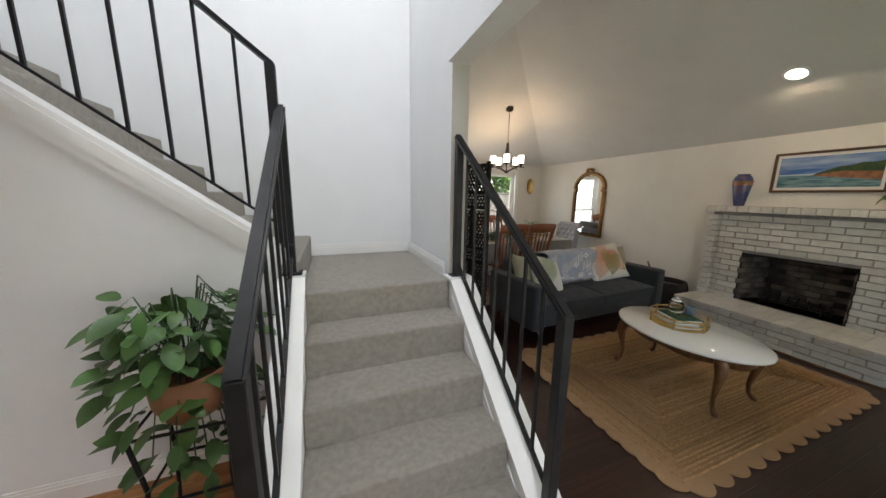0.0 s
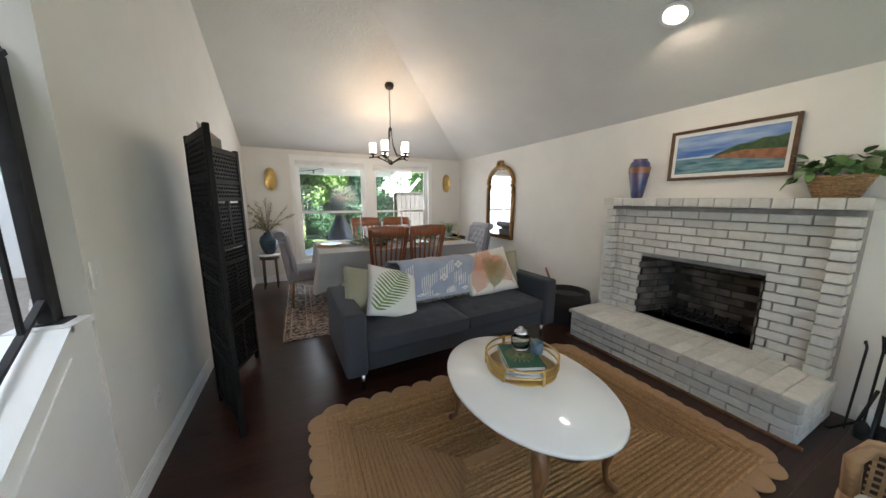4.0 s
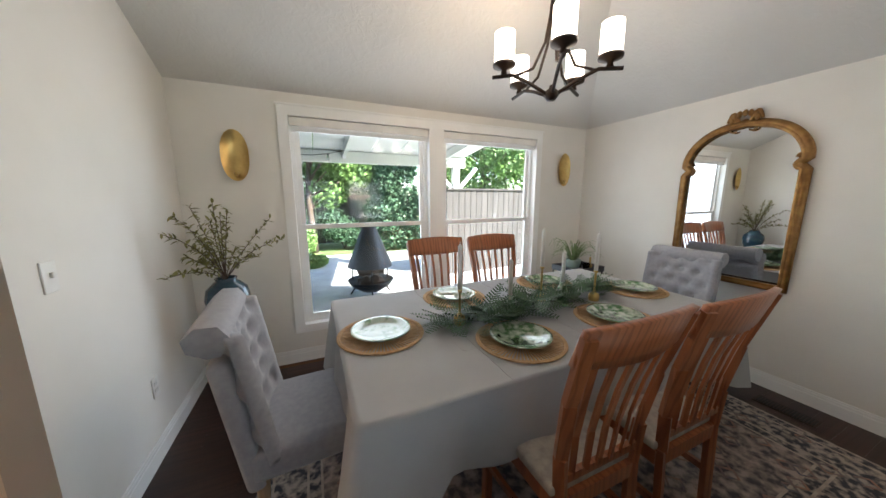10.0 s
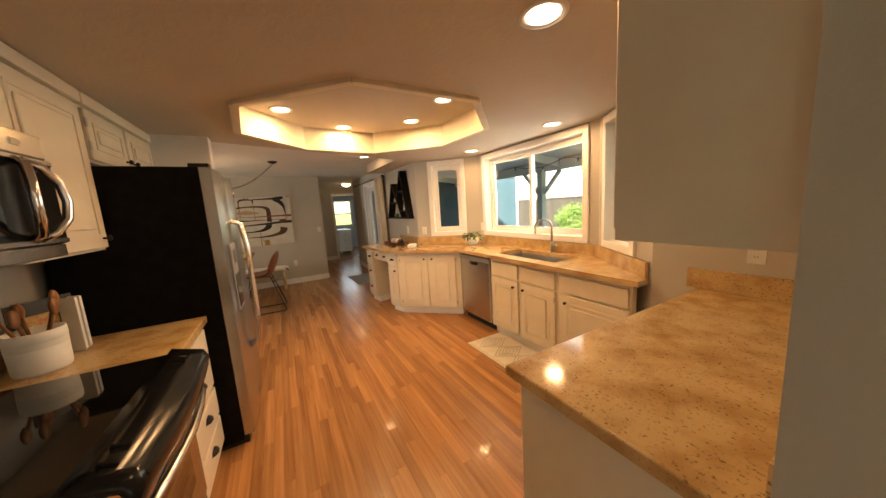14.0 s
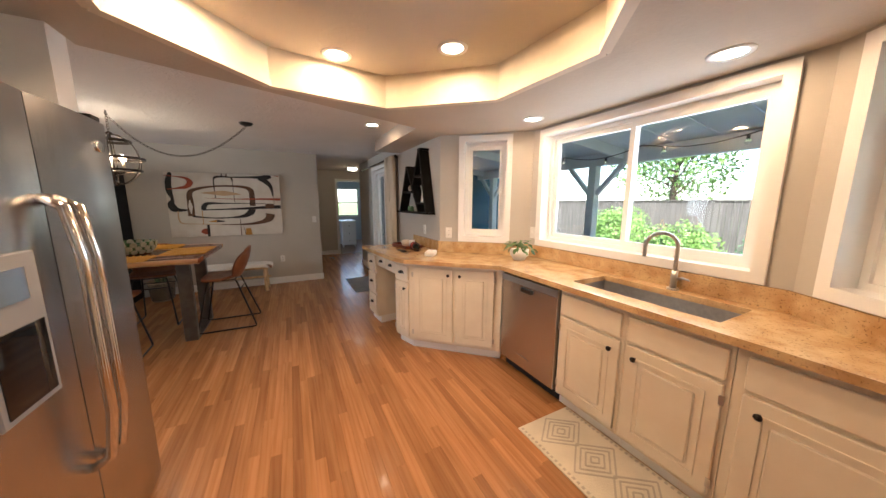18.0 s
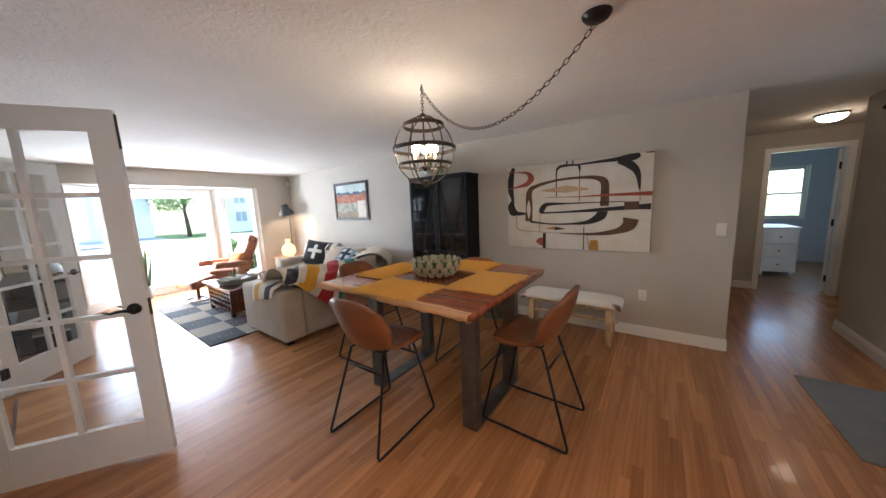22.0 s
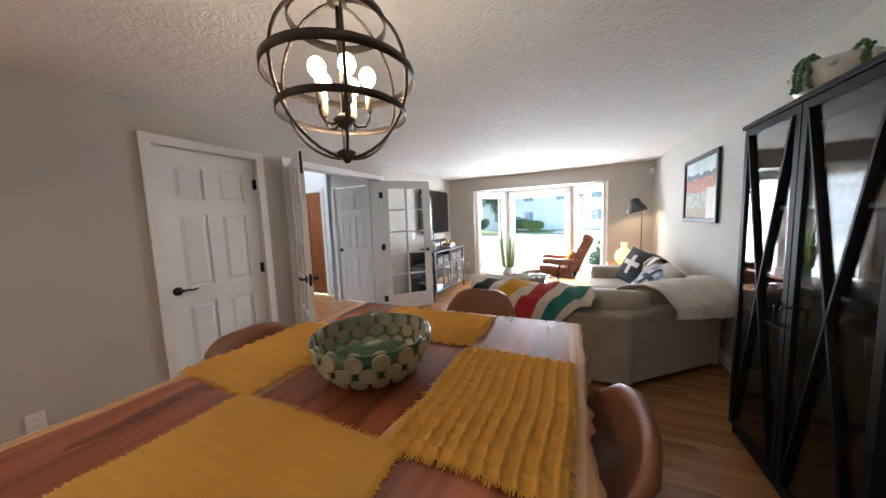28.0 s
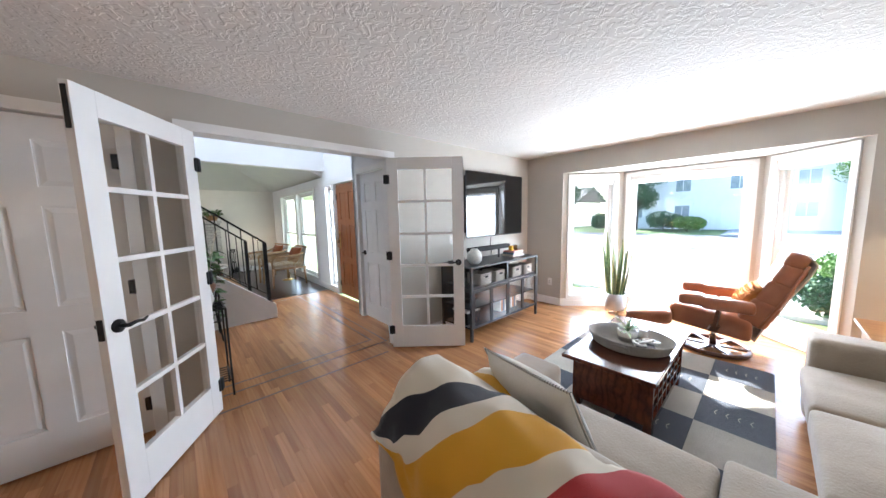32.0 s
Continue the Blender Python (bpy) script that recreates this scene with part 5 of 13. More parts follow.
base_cabinet(at_stove(0.725), 0.735, "cream base cabinet beside the range", (("drawer", 0.02, 0.70, 0.69, 0.845, (0.35, 0.78)), ("cabinet_door", 0.02, 0.12, 0.69, 0.68, (0.62, 0.62))), depth=0.605)
base_cabinet(at_stove(-0.80), 0.56, "cream drawer cabinet with dark cup pulls", tuple(("drawer", 0.02, a, 0.54, b, (0.28, (a + b) / 2 + 0.03)) for a, b in ((0.12, 0.29), (0.31, 0.48), (0.50, 0.67), (0.69, 0.85))), depth=0.605)
for x0, x1 in ((-0.01, 0.725), (-1.36, -0.80)):
    single("granite_countertop", slab(bmesh.new(), [(x0, 3.422), (x1, 3.422), (x1, 4.066), (x0, 4.066)], 0.884, 0.922, 0.006), GRANITE, "polished golden-brown granite countertop beside the range", "countertop")
    single("granite_backsplash", cube(x0, 3.422, 0.923, x1, 3.442, 1.035), GRANITE, "low granite backsplash behind the range counter", "backsplash")
rg = thing("kitchen_range", at_stove(-0.02), "black glass-top range with a stainless front", "range")
part("body", cube(0.004, 0.0, 0.03, 0.772, 0.60, 0.89), BLACK, rg)
part("cooktop", cube(0.0, -0.01, 0.89, 0.776, 0.60, 0.93, 0.006), BLACKGLASS, rg, "black glass cooktop")
bm = bmesh.new()
xs = [0.776 * k / 12 for k in range(13)]
bow = [0.022 * math.sin(math.pi * x / 0.776) for x in xs]
sheet(bm, [[(x, -0.095 - w, z) for x, w in zip(xs, bow)] if y is None else [(x, y - w * k, z) for x, w in zip(xs, bow)] for y, z, k in ((None, 0.835, 1), (-0.112, 0.85, 1), (-0.118, 0.88, 1), (-0.108, 0.902, 1), (-0.06, 0.915, 0.5), (-0.012, 0.931, 0))])
thicken(bm, -0.02)
part("control_panel", bm, BLACKGLOSS, rg, "sloping black control panel")
for x in (0.07, 0.135, 0.64, 0.705):
    bm = bmesh.new()
    lathe(bm, [(0, 0.020), (0.012, 0.020), (0.019, 0.016), (0.022, 0.004), (0.024, -0.004), (0, -0.004)], 18)
    box(bm, -0.004, -0.019, 0.018, 0.004, 0.019, 0.027)
    bm.transform(Matrix.Translation((x, -0.066, 0.917)) @ Matrix.Rotation(radians(17), 4, "X"))
    part("knob", bm, BLACKGLOSS, rg, "black dial")
for k in range(14):
    x, y = 0.21 + (k % 7) * 0.052, -0.084 + (k // 7) * 0.034
    part("mark", cube(x, y, 0.9095 + (k // 7) * 0.010, x + 0.022, y + 0.005, 0.9115 + (k // 7) * 0.0112), P_TRIM, rg)
part("oven_door", cube(0.01, -0.045, 0.25, 0.766, 0.0, 0.84, 0.008), STEEL, rg, "stainless oven door")
part("oven_window", cube(0.14, -0.050, 0.40, 0.636, -0.044, 0.66), BLACKGLASS, rg)
bm = bmesh.new()
tube(bm, [(0.05, -0.04, 0.765), (0.06, -0.085, 0.768), (0.10, -0.112, 0.77), (0.24, -0.132, 0.772), (0.39, -0.14, 0.773), (0.54, -0.132, 0.772), (0.68, -0.112, 0.77), (0.72, -0.085, 0.768), (0.73, -0.04, 0.765)], 0.015, 10)
part("handle", bm, STEEL, rg, "stainless bar handle")
part("drawer", cube(0.01, -0.04, 0.05, 0.766, 0.0, 0.235, 0.008), STEEL, rg)
mw = thing("microwave", at_stove(-0.02) @ Matrix.Translation((0, 0.23, 1.39)), "stainless microwave over the range with a curved handle", "microwave")
part("body", cube(0.0, 0.02, 0, 0.776, 0.36, 0.42), BLACK, mw)
part("front", cube(0.0, -0.03, 0.045, 0.776, 0.02, 0.34, 0.012), BLACKGLOSS, mw, "black glass front"), part("window", cube(0.05, -0.034, 0.085, 0.50, -0.028, 0.30, 0.002, 1), BLACKGLASS, mw, "dark glass window")
for z in (0.050, 0.318):
    part("trim_strip", cube(0.01, -0.036, z, 0.766, -0.0305, z + 0.016, 0.002, 1), STEEL, mw)
part("vent_grille", cube(0.0, -0.02, 0.34, 0.776, 0.02, 0.42, 0.006), STEEL, mw), part("base", cube(0.0, -0.02, 0.0, 0.776, 0.02, 0.045, 0.004), STEEL, mw)
for x, d in ((0.595, -1), (0.625, 1)):
    bm = bmesh.new()
    tube(bm, [(x, -0.03, 0.065), (x + d * 0.02, -0.062, 0.085), (x + d * 0.052, -0.08, 0.13), (x + d * 0.062, -0.085, 0.19), (x + d * 0.052, -0.08, 0.25), (x + d * 0.02, -0.062, 0.30), (x, -0.03, 0.32)], 0.013, 10)
    part("handle", bm, CHROME, mw, "curved chrome handle")
part("badge", cube(0.62, -0.024, 0.37, 0.66, -0.018, 0.39), CHROME, mw)
for x0, w, z0, lab in ((-0.02, 0.776, 1.815, "short cream wall cabinet over the microwave"), (-0.80, 0.56, 1.37, "cream wall cabinet with a raised panel"), (-1.38, 0.92, 1.82, "short cream wall cabinet over the fridge"), (0.70, 0.71, 1.37, "cream wall cabinet beside the range")):
    uc = thing("wall_cabinet", at_stove(x0) @ Matrix.Translation((0, 0.32, z0)), lab, "cabinet", "kitchen units")
    hh = 2.10 - z0
    part("body", cube(0.001, 0, 0, w - 0.001, 0.285, hh), CAB, uc)
    half = w / 2 if w > 0.6 else w
    for k in range(2 if w > 0.6 else 1):
        raised_front(uc, "cabinet_door", 0.012 + k * half, 0.012, half * (k + 1) - 0.012, hh - 0.012, 0, (0.05 + k * half if k else half - 0.05, 0.06), False, 0.012 if k == 0 else w - 0.012)
    part("crown", cube(-0.004, -0.03, hh, w + 0.004, 0.285, hh + 0.06, 0.008), CAB, uc)
# refrigerator
fr = thing("refrigerator", at_stove(-1.39) @ Matrix.Translation((0, -0.167, 0)) @ Matrix.Diagonal((1, 1, 1.017, 1)), "stainless side-by-side refrigerator with black sides", "refrigerator")
part("body", cube(0.0, 0.055, 0.03, 0.905, 0.72, 1.77, 0.006), MATTBLACK, fr, "matt black body")
for a, b, in ((0.0, 0.45), (0.455, 0.905)):
    bm = bmesh.new()
    n = 10
    prof = [(a + (b - a) * k / n, -0.012 * math.sin(math.pi * k / n) - 0.006) for k in range(n + 1)]
    sheet(bm, [[(x, y, 0.06) for x, y in prof], [(x, y, 1.765) for x, y in prof]], uv=False)
    sheet(bm, [[(x, 0.052, 1.765) for x, y in prof], [(x, 0.052, 0.06) for x, y in prof]], uv=False)
    sheet(bm, [[(x, y, 1.765) for x, y in prof], [(x, 0.052, 1.765) for x, y in prof]], uv=False, smooth=False)
    sheet(bm, [[(a, 0.052, 0.06), (a, -0.006, 0.06)], [(a, 0.052, 1.765), (a, -0.006, 1.765)]], uv=False, smooth=False)
    sheet(bm, [[(b, -0.006, 0.06), (b, 0.052, 0.06)], [(b, -0.006, 1.765), (b, 0.052, 1.765)]], uv=False, smooth=False)
    part("door", bm, STEEL, fr, "brushed stainless door")
for x in (0.415, 0.49):
    bm = bmesh.new()
    tube(bm, [(x, -0.01, 0.50), (x, -0.065, 0.53), (x, -0.085, 0.70), (x, -0.085, 1.25), (x, -0.065, 1.42), (x, -0.01, 1.45)], 0.016, 10)
    part("handle", bm, CHROME, fr, "curved chrome handle")
part("dispenser", cube(0.115, -0.024, 0.86, 0.335, -0.012, 1.30, 0.004, 1), pbr("grey_plastic", (0.22, 0.22, 0.23), rough=0.4), fr, "grey ice and water dispenser")
part("dispenser_recess", cube(0.135, -0.027, 0.88, 0.315, -0.023, 1.10), BLACKGLASS, fr), part("dispenser_panel", cube(0.17, -0.028, 1.17, 0.28, -0.023, 1.26), CHROME, fr)
bm = bmesh.new()
rod(bm, (0.81, -0.012, 1.66), (0.81, -0.022, 1.66), 0.022, n=18)
part("badge", bm, CHROME, fr)
for x in (0.04, 0.86):
    part("hinge_cap", cube(x - 0.035, 0.0, 1.77, x + 0.035, 0.10, 1.79, 0.004), BLACK, fr)
part("toe_grille", cube(0.01, 0.03, 0.0, 0.895, 0.6, 0.055), BLACK, fr)

# things on the counters
ck = thing("utensil_crock", (-0.97, 3.60, 0.922), "white ribbed crock holding wooden spoons", "crock")
bm = bmesh.new()
lathe(bm, [(0, 0), (0.075, 0), (0.08, 0.01), (0.082, 0.10)] + [(0.084 if k % 2 else 0.081, 0.10 + 0.006 * k) for k in range(6)] + [(0.083, 0.17), (0.077, 0.17), (0.074, 0.02), (0, 0.02)])
part("crock", bm, PLATE, ck)
wd = wood("utensil_wood", (0.30, 0.13, 0.05), (0.20, 0.08, 0.03), axis=2)
for k in range(5):
    a = k * 1.3
    bm = bmesh.new()
    e = Vector((0.075 * math.cos(a), 0.075 * math.sin(a), 0.22 + 0.02 * (k % 3)))
    tube(bm, [(0, 0, 0.03), e * 0.8, e], 0.006, 6)
    sphere(bm, e + Vector((0.006 * math.cos(a), 0.006 * math.sin(a), 0.02)), 0.03, 0.8, 0.4, 1.2)
    part("spoon", bm, wd, ck, "wooden spoon")
for k, (x, c, lab) in enumerate(((-1.04, (0.03, 0.03, 0.03), "dark cookbook leaning against the wall"), (-1.10, (0.62, 0.58, 0.50), "pale cookbook standing on the counter"), (-1.135, (0.70, 0.68, 0.64), "white cookbook standing on the counter"))):
    bk = thing("cookbook", Matrix.Translation((x - 0.06, 3.56, 0.923)) @ Matrix.Rotation(radians(-28 if k == 0 else -8), 4, "Z"), lab, "book", "cookbooks")
    cm = pbr("book_cover", c, rough=0.4)
    part("pages", cube(-0.105 if k == 0 else -0.012, -0.008, 0.004, 0.105 if k == 0 else 0.012, 0.012, 0.262) if k == 0 else cube(-0.010, -0.10, 0.004, 0.010, 0.095, 0.25), PLATE, bk)
    part("cover", cube(-0.11, 0.012, 0, 0.11, 0.016, 0.27) if k == 0 else cube(0.010, -0.105, 0, 0.013, 0.10, 0.255), cm, bk)
    if k == 0:
        part("picture", cube(-0.05, 0.0163, 0.13, 0.06, 0.017, 0.21), pbr("food_photo", (0.35, 0.08, 0.04), (0.42, 0.35, 0.12), 40, 0.4), bk)
        part("barcode", cube(0.02, 0.0163, 0.02, 0.07, 0.017, 0.045), PLATE, bk)
wp = thing("kitchen_plant", (-2.55, 6.83, 0.923), "small green trailing plant in a white bowl", "plant")
bm = bmesh.new()
lathe(bm, [(0, 0), (0.05, 0), (0.085, 0.05), (0.09, 0.10), (0.08, 0.10), (0.07, 0.04), (0, 0.03)])
part("pot", bm, PLATE, wp)
bm = bmesh.new()
lm2 = leaf_mesh("leaf", 0.055, 0.035, LEAF)
for k in range(60):
    a, r = rnd.uniform(0, 360), rnd.uniform(0.02, 0.13)
    spray(bm, lm2, [turned((r * math.cos(radians(a)), r * math.sin(radians(a)), 0.15 - 0.9 * max(r - 0.07, 0) + rnd.uniform(-0.02, 0.03)), a, rnd.uniform(-50, 30), rnd.uniform(-30, 30))])
part("leaves", bm, LEAF, wp)
tr = thing("serving_tray", Matrix.Translation((-3.80, 6.15, 0.923)) @ Matrix.Rotation(radians(6), 4, "Z"), "red-brown wooden tray with candles and a cup", "tray")
bm = cube(-0.20, -0.11, 0, 0.20, 0.11, 0.012, 0.004)
for x0, y0, x1, y1 in ((-0.20, -0.11, 0.20, -0.10), (-0.20, 0.10, 0.20, 0.11), (-0.20, -0.10, -0.19, 0.10), (0.19, -0.10, 0.20, 0.10)):
    box(bm, x0, y0, 0.012, x1, y1, 0.035)
part("tray", bm, wood("tray_red", (0.20, 0.05, 0.03), (0.12, 0.03, 0.02)), tr)
bm = bmesh.new()
lathe(bm, [(0, 0), (0.05, 0), (0.06, 0.03), (0.055, 0.06), (0.04, 0.07), (0, 0.07)], at=(-0.02, 0.0, 0.013))
single("jar", bm, pbr("stoneware", (0.62, 0.52, 0.42), rough=0.3), "small brown and cream ceramic jar", "jar", tr.matrix_world.copy())
bm = bmesh.new()
lathe(bm, [(0, 0), (0.036, 0), (0.036, 0.075), (0.03, 0.075), (0, 0.06)], at=(0.10, 0.02, 0.013))
single("candle", bm, PLATE, "white pillar candle on the tray", "candle", tr.matrix_world.copy())
bt = thing("wine_bottle", Matrix.Translation((-3.46, 6.13, 0.97)) @ Matrix.Rotation(radians(80), 4, "Z") @ Matrix.Rotation(radians(90), 4, "X"), "dark wine bottle lying on a wire rest", "bottle")
bm = bmesh.new()
lathe(bm, [(0, -0.15), (0.036, -0.15), (0.037, 0.03), (0.03, 0.06), (0.014, 0.085), (0.013, 0.14), (0, 0.14)])
part("bottle", bm, pbr("bottle_glass", (0.012, 0.014, 0.01), rough=0.06), bt)
bm = bmesh.new()
lathe(bm, [(0.0375, -0.11), (0.0378, 0.0)])
part("label", bm, pbr("wine_label", (0.45, 0.08, 0.07), rough=0.6), bt)
bm = bmesh.new()
for z in (-0.09, 0.0):
    tube(bm, [(0.045 * math.cos(a), 0.045 * math.sin(a), z) for a in [2 * math.pi * k / 16 for k in range(16)]], 0.003, 6, True)
part("wire_rest", bm, BLACK, bt)
bm = bmesh.new()
for k in range(3):
    tube(bm, [(-0.10, 0.02 * k, 0.006), (0.0, 0.02 * k + 0.01, 0.008), (0.10, 0.02 * k, 0.006)], 0.006, 6)
single("bottle_opener", bm, BLACK, "black corkscrew lying on the counter", "tool", (-3.50, 5.96, 0.923))
single("butter_dish", cube(-0.09, -0.05, 0, 0.09, 0.05, 0.045, 0.012, 3), PLATE, "white ceramic butter dish", "dish", Matrix.Translation((-3.14, 6.17, 0.923)) @ Matrix.Rotation(radians(-35), 4, "Z"))
# sink mat
bm = cube(-0.39, -0.225, 0, 0.39, 0.225, 0.009, 0.004)
kmat = single("kitchen_mat", bm, pbr("mat_cream", (0.62, 0.57, 0.48), rough=0.9, bump=0.3, bscale=120), "cream patterned mat in front of the sink", "mat", (-1.32, 6.36, 0.001))
bm = bmesh.new()
for cx in (-0.24, 0.0, 0.24):
    for s in (0.17, 0.125, 0.08, 0.035):
        pts = [(cx - s * 0.75, 0), (cx, -s), (cx + s * 0.75, 0), (cx, s)]
        for k in range(4):
            bar(bm, (*pts[k], 0.0095), (*pts[(k + 1) % 4], 0.0095), 0.010, 0.002)
for y in (-0.205, 0.205):
    for k in range(26):
        box(bm, -0.375 + k * 0.03, y - 0.008, 0.009, -0.36 + k * 0.03, y + 0.008, 0.0105)
part("pattern", bm, pbr("mat_grey", (0.42, 0.39, 0.34), rough=0.9), kmat)

# letter-shaped shelf on the desk wall
AS = Matrix.Translation((-3.93, YN - 0.004, 1.335))
sh = thing("wall_shelf", AS, "black wooden wall shelf of two joined peaks", "shelf")


def plank_xz(bm, a, b, w, d=0.115):
    a, b = Vector((a[0], 0, a[1])), Vector((b[0], 0, b[1]))
    t = (b - a).normalized()
    n = Vector((-t.z, 0, t.x)) * w / 2
    vs = [bm.verts.new(p + Vector((0, y, 0))) for y in (0, -d) for p in (a - n, a + n, b + n, b - n)]
    for f in ((0, 1, 2, 3), (7, 6, 5, 4), (0, 4, 5, 1), (1, 5, 6, 2), (2, 6, 7, 3), (3, 7, 4, 0)):
        bm.faces.new([vs[k] for k in f])
    bmesh.ops.recalc_face_normals(bm, faces=list(bm.faces))
    return bm


for nm, a, b in (("base", (-0.55, 0), (0.47, 0)), ("side", (-0.43, 0.012), (-0.165, 0.56)), ("side", (-0.145, 0.56), (0.225, 0.012)), ("side", (0.245, 0.72), (0.05, 0.34)), ("side", (0.265, 0.72), (0.44, 0.012)),
                 ("cap", (-0.19, 0.568), (-0.12, 0.568)), ("cap", (0.215, 0.73), (0.30, 0.73)), ("shelf", (-0.29, 0.257), (-0.01, 0.257)), ("shelf", (0.11, 0.433), (0.345, 0.433)), ("shelf", (0.175, 0.115), (0.405, 0.115))):
    part(nm, plank_xz(bmesh.new(), a, b, 0.022 if nm in ("base", "shelf", "cap") else 0.034), BLACKWOOD, sh)
bm = cube(-0.075, -0.01, 0, 0.075, 0, 0.24, 0.002, 1)
box(bm, -0.06, -0.012, 0.015, 0.06, -0.0095, 0.225)
pf = single("photo_frame", bm, P_TRIM, "small white picture frame leaning in the shelf", "picture frame", AS @ Matrix.Translation((0.255, -0.05, 0.128)) @ Matrix.Rotation(radians(-8), 4, "X"))
part("print", cube(-0.035, -0.0135, 0.06, 0.035, -0.0125, 0.17), pbr("print_orange", (0.55, 0.22, 0.10), (0.15, 0.25, 0.2), 12, 0.5), pf)
for x, z, s in ((0.25, 0.445, 0.034), (-0.15, 0.269, 0.036)):
    bm = bmesh.new()
    lathe(bm, [(0, 0), (s * 0.8, 0), (s, s * 0.5), (s, s * 1.4), (s * 0.6, s * 2), (0, s * 2.1)], 18)
    single("jar", bm, pbr("jar_brown", (0.20, 0.12, 0.07), (0.45, 0.38, 0.3), 20, 0.3), "small brown jar on the wall shelf", "jar", AS @ Matrix.Translation((x, -0.055, z)))
for x in (-0.20, -0.13):
    bm = bmesh.new()
    lathe(bm, [(0, 0), (0.026, 0), (0.028, 0.05), (0.02, 0.065), (0, 0.07)], 16)
    single("candle_jar", bm, pbr("green_glass", (0.12, 0.22, 0.12), rough=0.1), "small green glass jar on the wall shelf", "jar", AS @ Matrix.Translation((x, -0.055, 0.0115)))

# ---------------------------------------------------------------- soft furnishing helpers


class Cushion:
    """A stuffed square cushion standing on its lower edge, its face towards -y."""

    def __init__(self, w, h, t, pinch=0.05):
        self.w, self.h, self.t, self.pinch = w, h, t, pinch

    def at(self, u, v, side=-1, lift=0.0):
        a, b = 2 * u - 1, 2 * v - 1
        k = 1 - self.pinch * (1 - abs(a) ** 2) * abs(b) ** 3
        j = 1 - self.pinch * (1 - abs(b) ** 2) * abs(a) ** 3
        d = self.t / 2 * ((1 - abs(a) ** 2.6) * (1 - abs(b) ** 2.6)) ** 0.55
        return Vector((a * self.w / 2 * j, side * (d + lift), self.h / 2 + b * self.h / 2 * k))

    def mesh(self, n=14):
        bm = bmesh.new()
        for s in (-1, 1):
            rows = [[self.at(j / n, i / n, s) for j in range(n + 1)] for i in range(n + 1)]
            sheet(bm, rows if s < 0 else [r[::-1] for r in rows])
        bmesh.ops.remove_doubles(bm, verts=bm.verts, dist=1e-4)
        return bm

    def stroke(self, bm, a, b, w0, w1=None, bend=0.0, n=6, lift=0.0015):
        """A tapering printed stroke from a to b on the face, in cushion units."""
        w1 = w0 if w1 is None else w1
        a, b = Vector(a), Vector(b)
        d = b - a
        nrm = Vector((-d.y, d.x)).normalized()
        rows = []
        for k in range(n + 1):
            u = k / n
            c = a + d * u + nrm * bend * math.sin(math.pi * u)
            w = w0 + (w1 - w0) * u
            if w1 < w0 * 0.3:
                w = w0 * (0.35 + 0.65 * math.sin(math.pi * min(u * 0.75 + 0.25, 1)))
            pts = [c - nrm * w / 2, c, c + nrm * w / 2]
            rows.append([self.at(min(max(p.x, 0.01), 0.99), min(max(p.y, 0.01), 0.99), -1, lift) for p in pts])
        sheet(bm, rows)

    def ribbon(self, r=0.004):
        pts = [self.at(x, y, -1) for x, y in [(k / 12, 0) for k in range(12)] + [(1, k / 12) for k in range(12)] + [(1 - k / 12, 1) for k in range(12)] + [(0, 1 - k / 12) for k in range(12)]]
        return tube(bmesh.new(), pts, r, 6, True)


def pillow(name, m, w, h, t, material, label, group="cushions", piping=None):
    c = Cushion(w, h, t)
    p = thing(name, m, label, "pillow", group)
    part("cover", c.mesh(), material, p)
    if piping:
        part("piping", c.ribbon(), piping, p)
    return p, c


def lean(x, y, z, yaw, back=20, roll=0):
    """A cushion's pose: yaw turns its face from south, back tips its top backwards."""
    return Matrix.Translation((x, y, z)) @ Matrix.Rotation(radians(yaw), 4, "Z") @ Matrix.Rotation(radians(-back), 4, "X") @ Matrix.Rotation(radians(roll), 4, "Y")


def soft_box(x0, y0, z0, x1, y1, z1, r=0.03, crown=0.0, n=10, m=None):
    """An upholstered block with rounded edges and a crowned top."""
    bm = cube(x0, y0, z0, x1, y1, z1, r, 4)
    if crown:
        bmesh.ops.subdivide_edges(bm, edges=[e for e in bm.edges if e.calc_length() > 0.15], cuts=n, use_grid_fill=True)
        for v in bm.verts:
            if v.co.z > (z0 + z1) / 2:
                u, w = (v.co.x - x0) / (x1 - x0), (v.co.y - y0) / (y1 - y0)
                v.co.z += crown * max(math.sin(math.pi * min(max(u, 0), 1)) * math.sin(math.pi * min(max(w, 0), 1)), 0) ** 0.6
    smooth(bm)
    if m is not None:
        bm.transform(m)
    return bm


CHARCOAL = weave("charcoal_cloth", (0.026, 0.030, 0.037), (0.038, 0.043, 0.052), 260, bump=0.35)
OLIVE = weave("olive_cloth", (0.34, 0.32, 0.23), (0.30, 0.28, 0.19), 300, bump=0.3)
WHITECLOTH = weave("white_cloth", (0.74, 0.72, 0.66), (0.70, 0.68, 0.62), 300, bump=0.25)

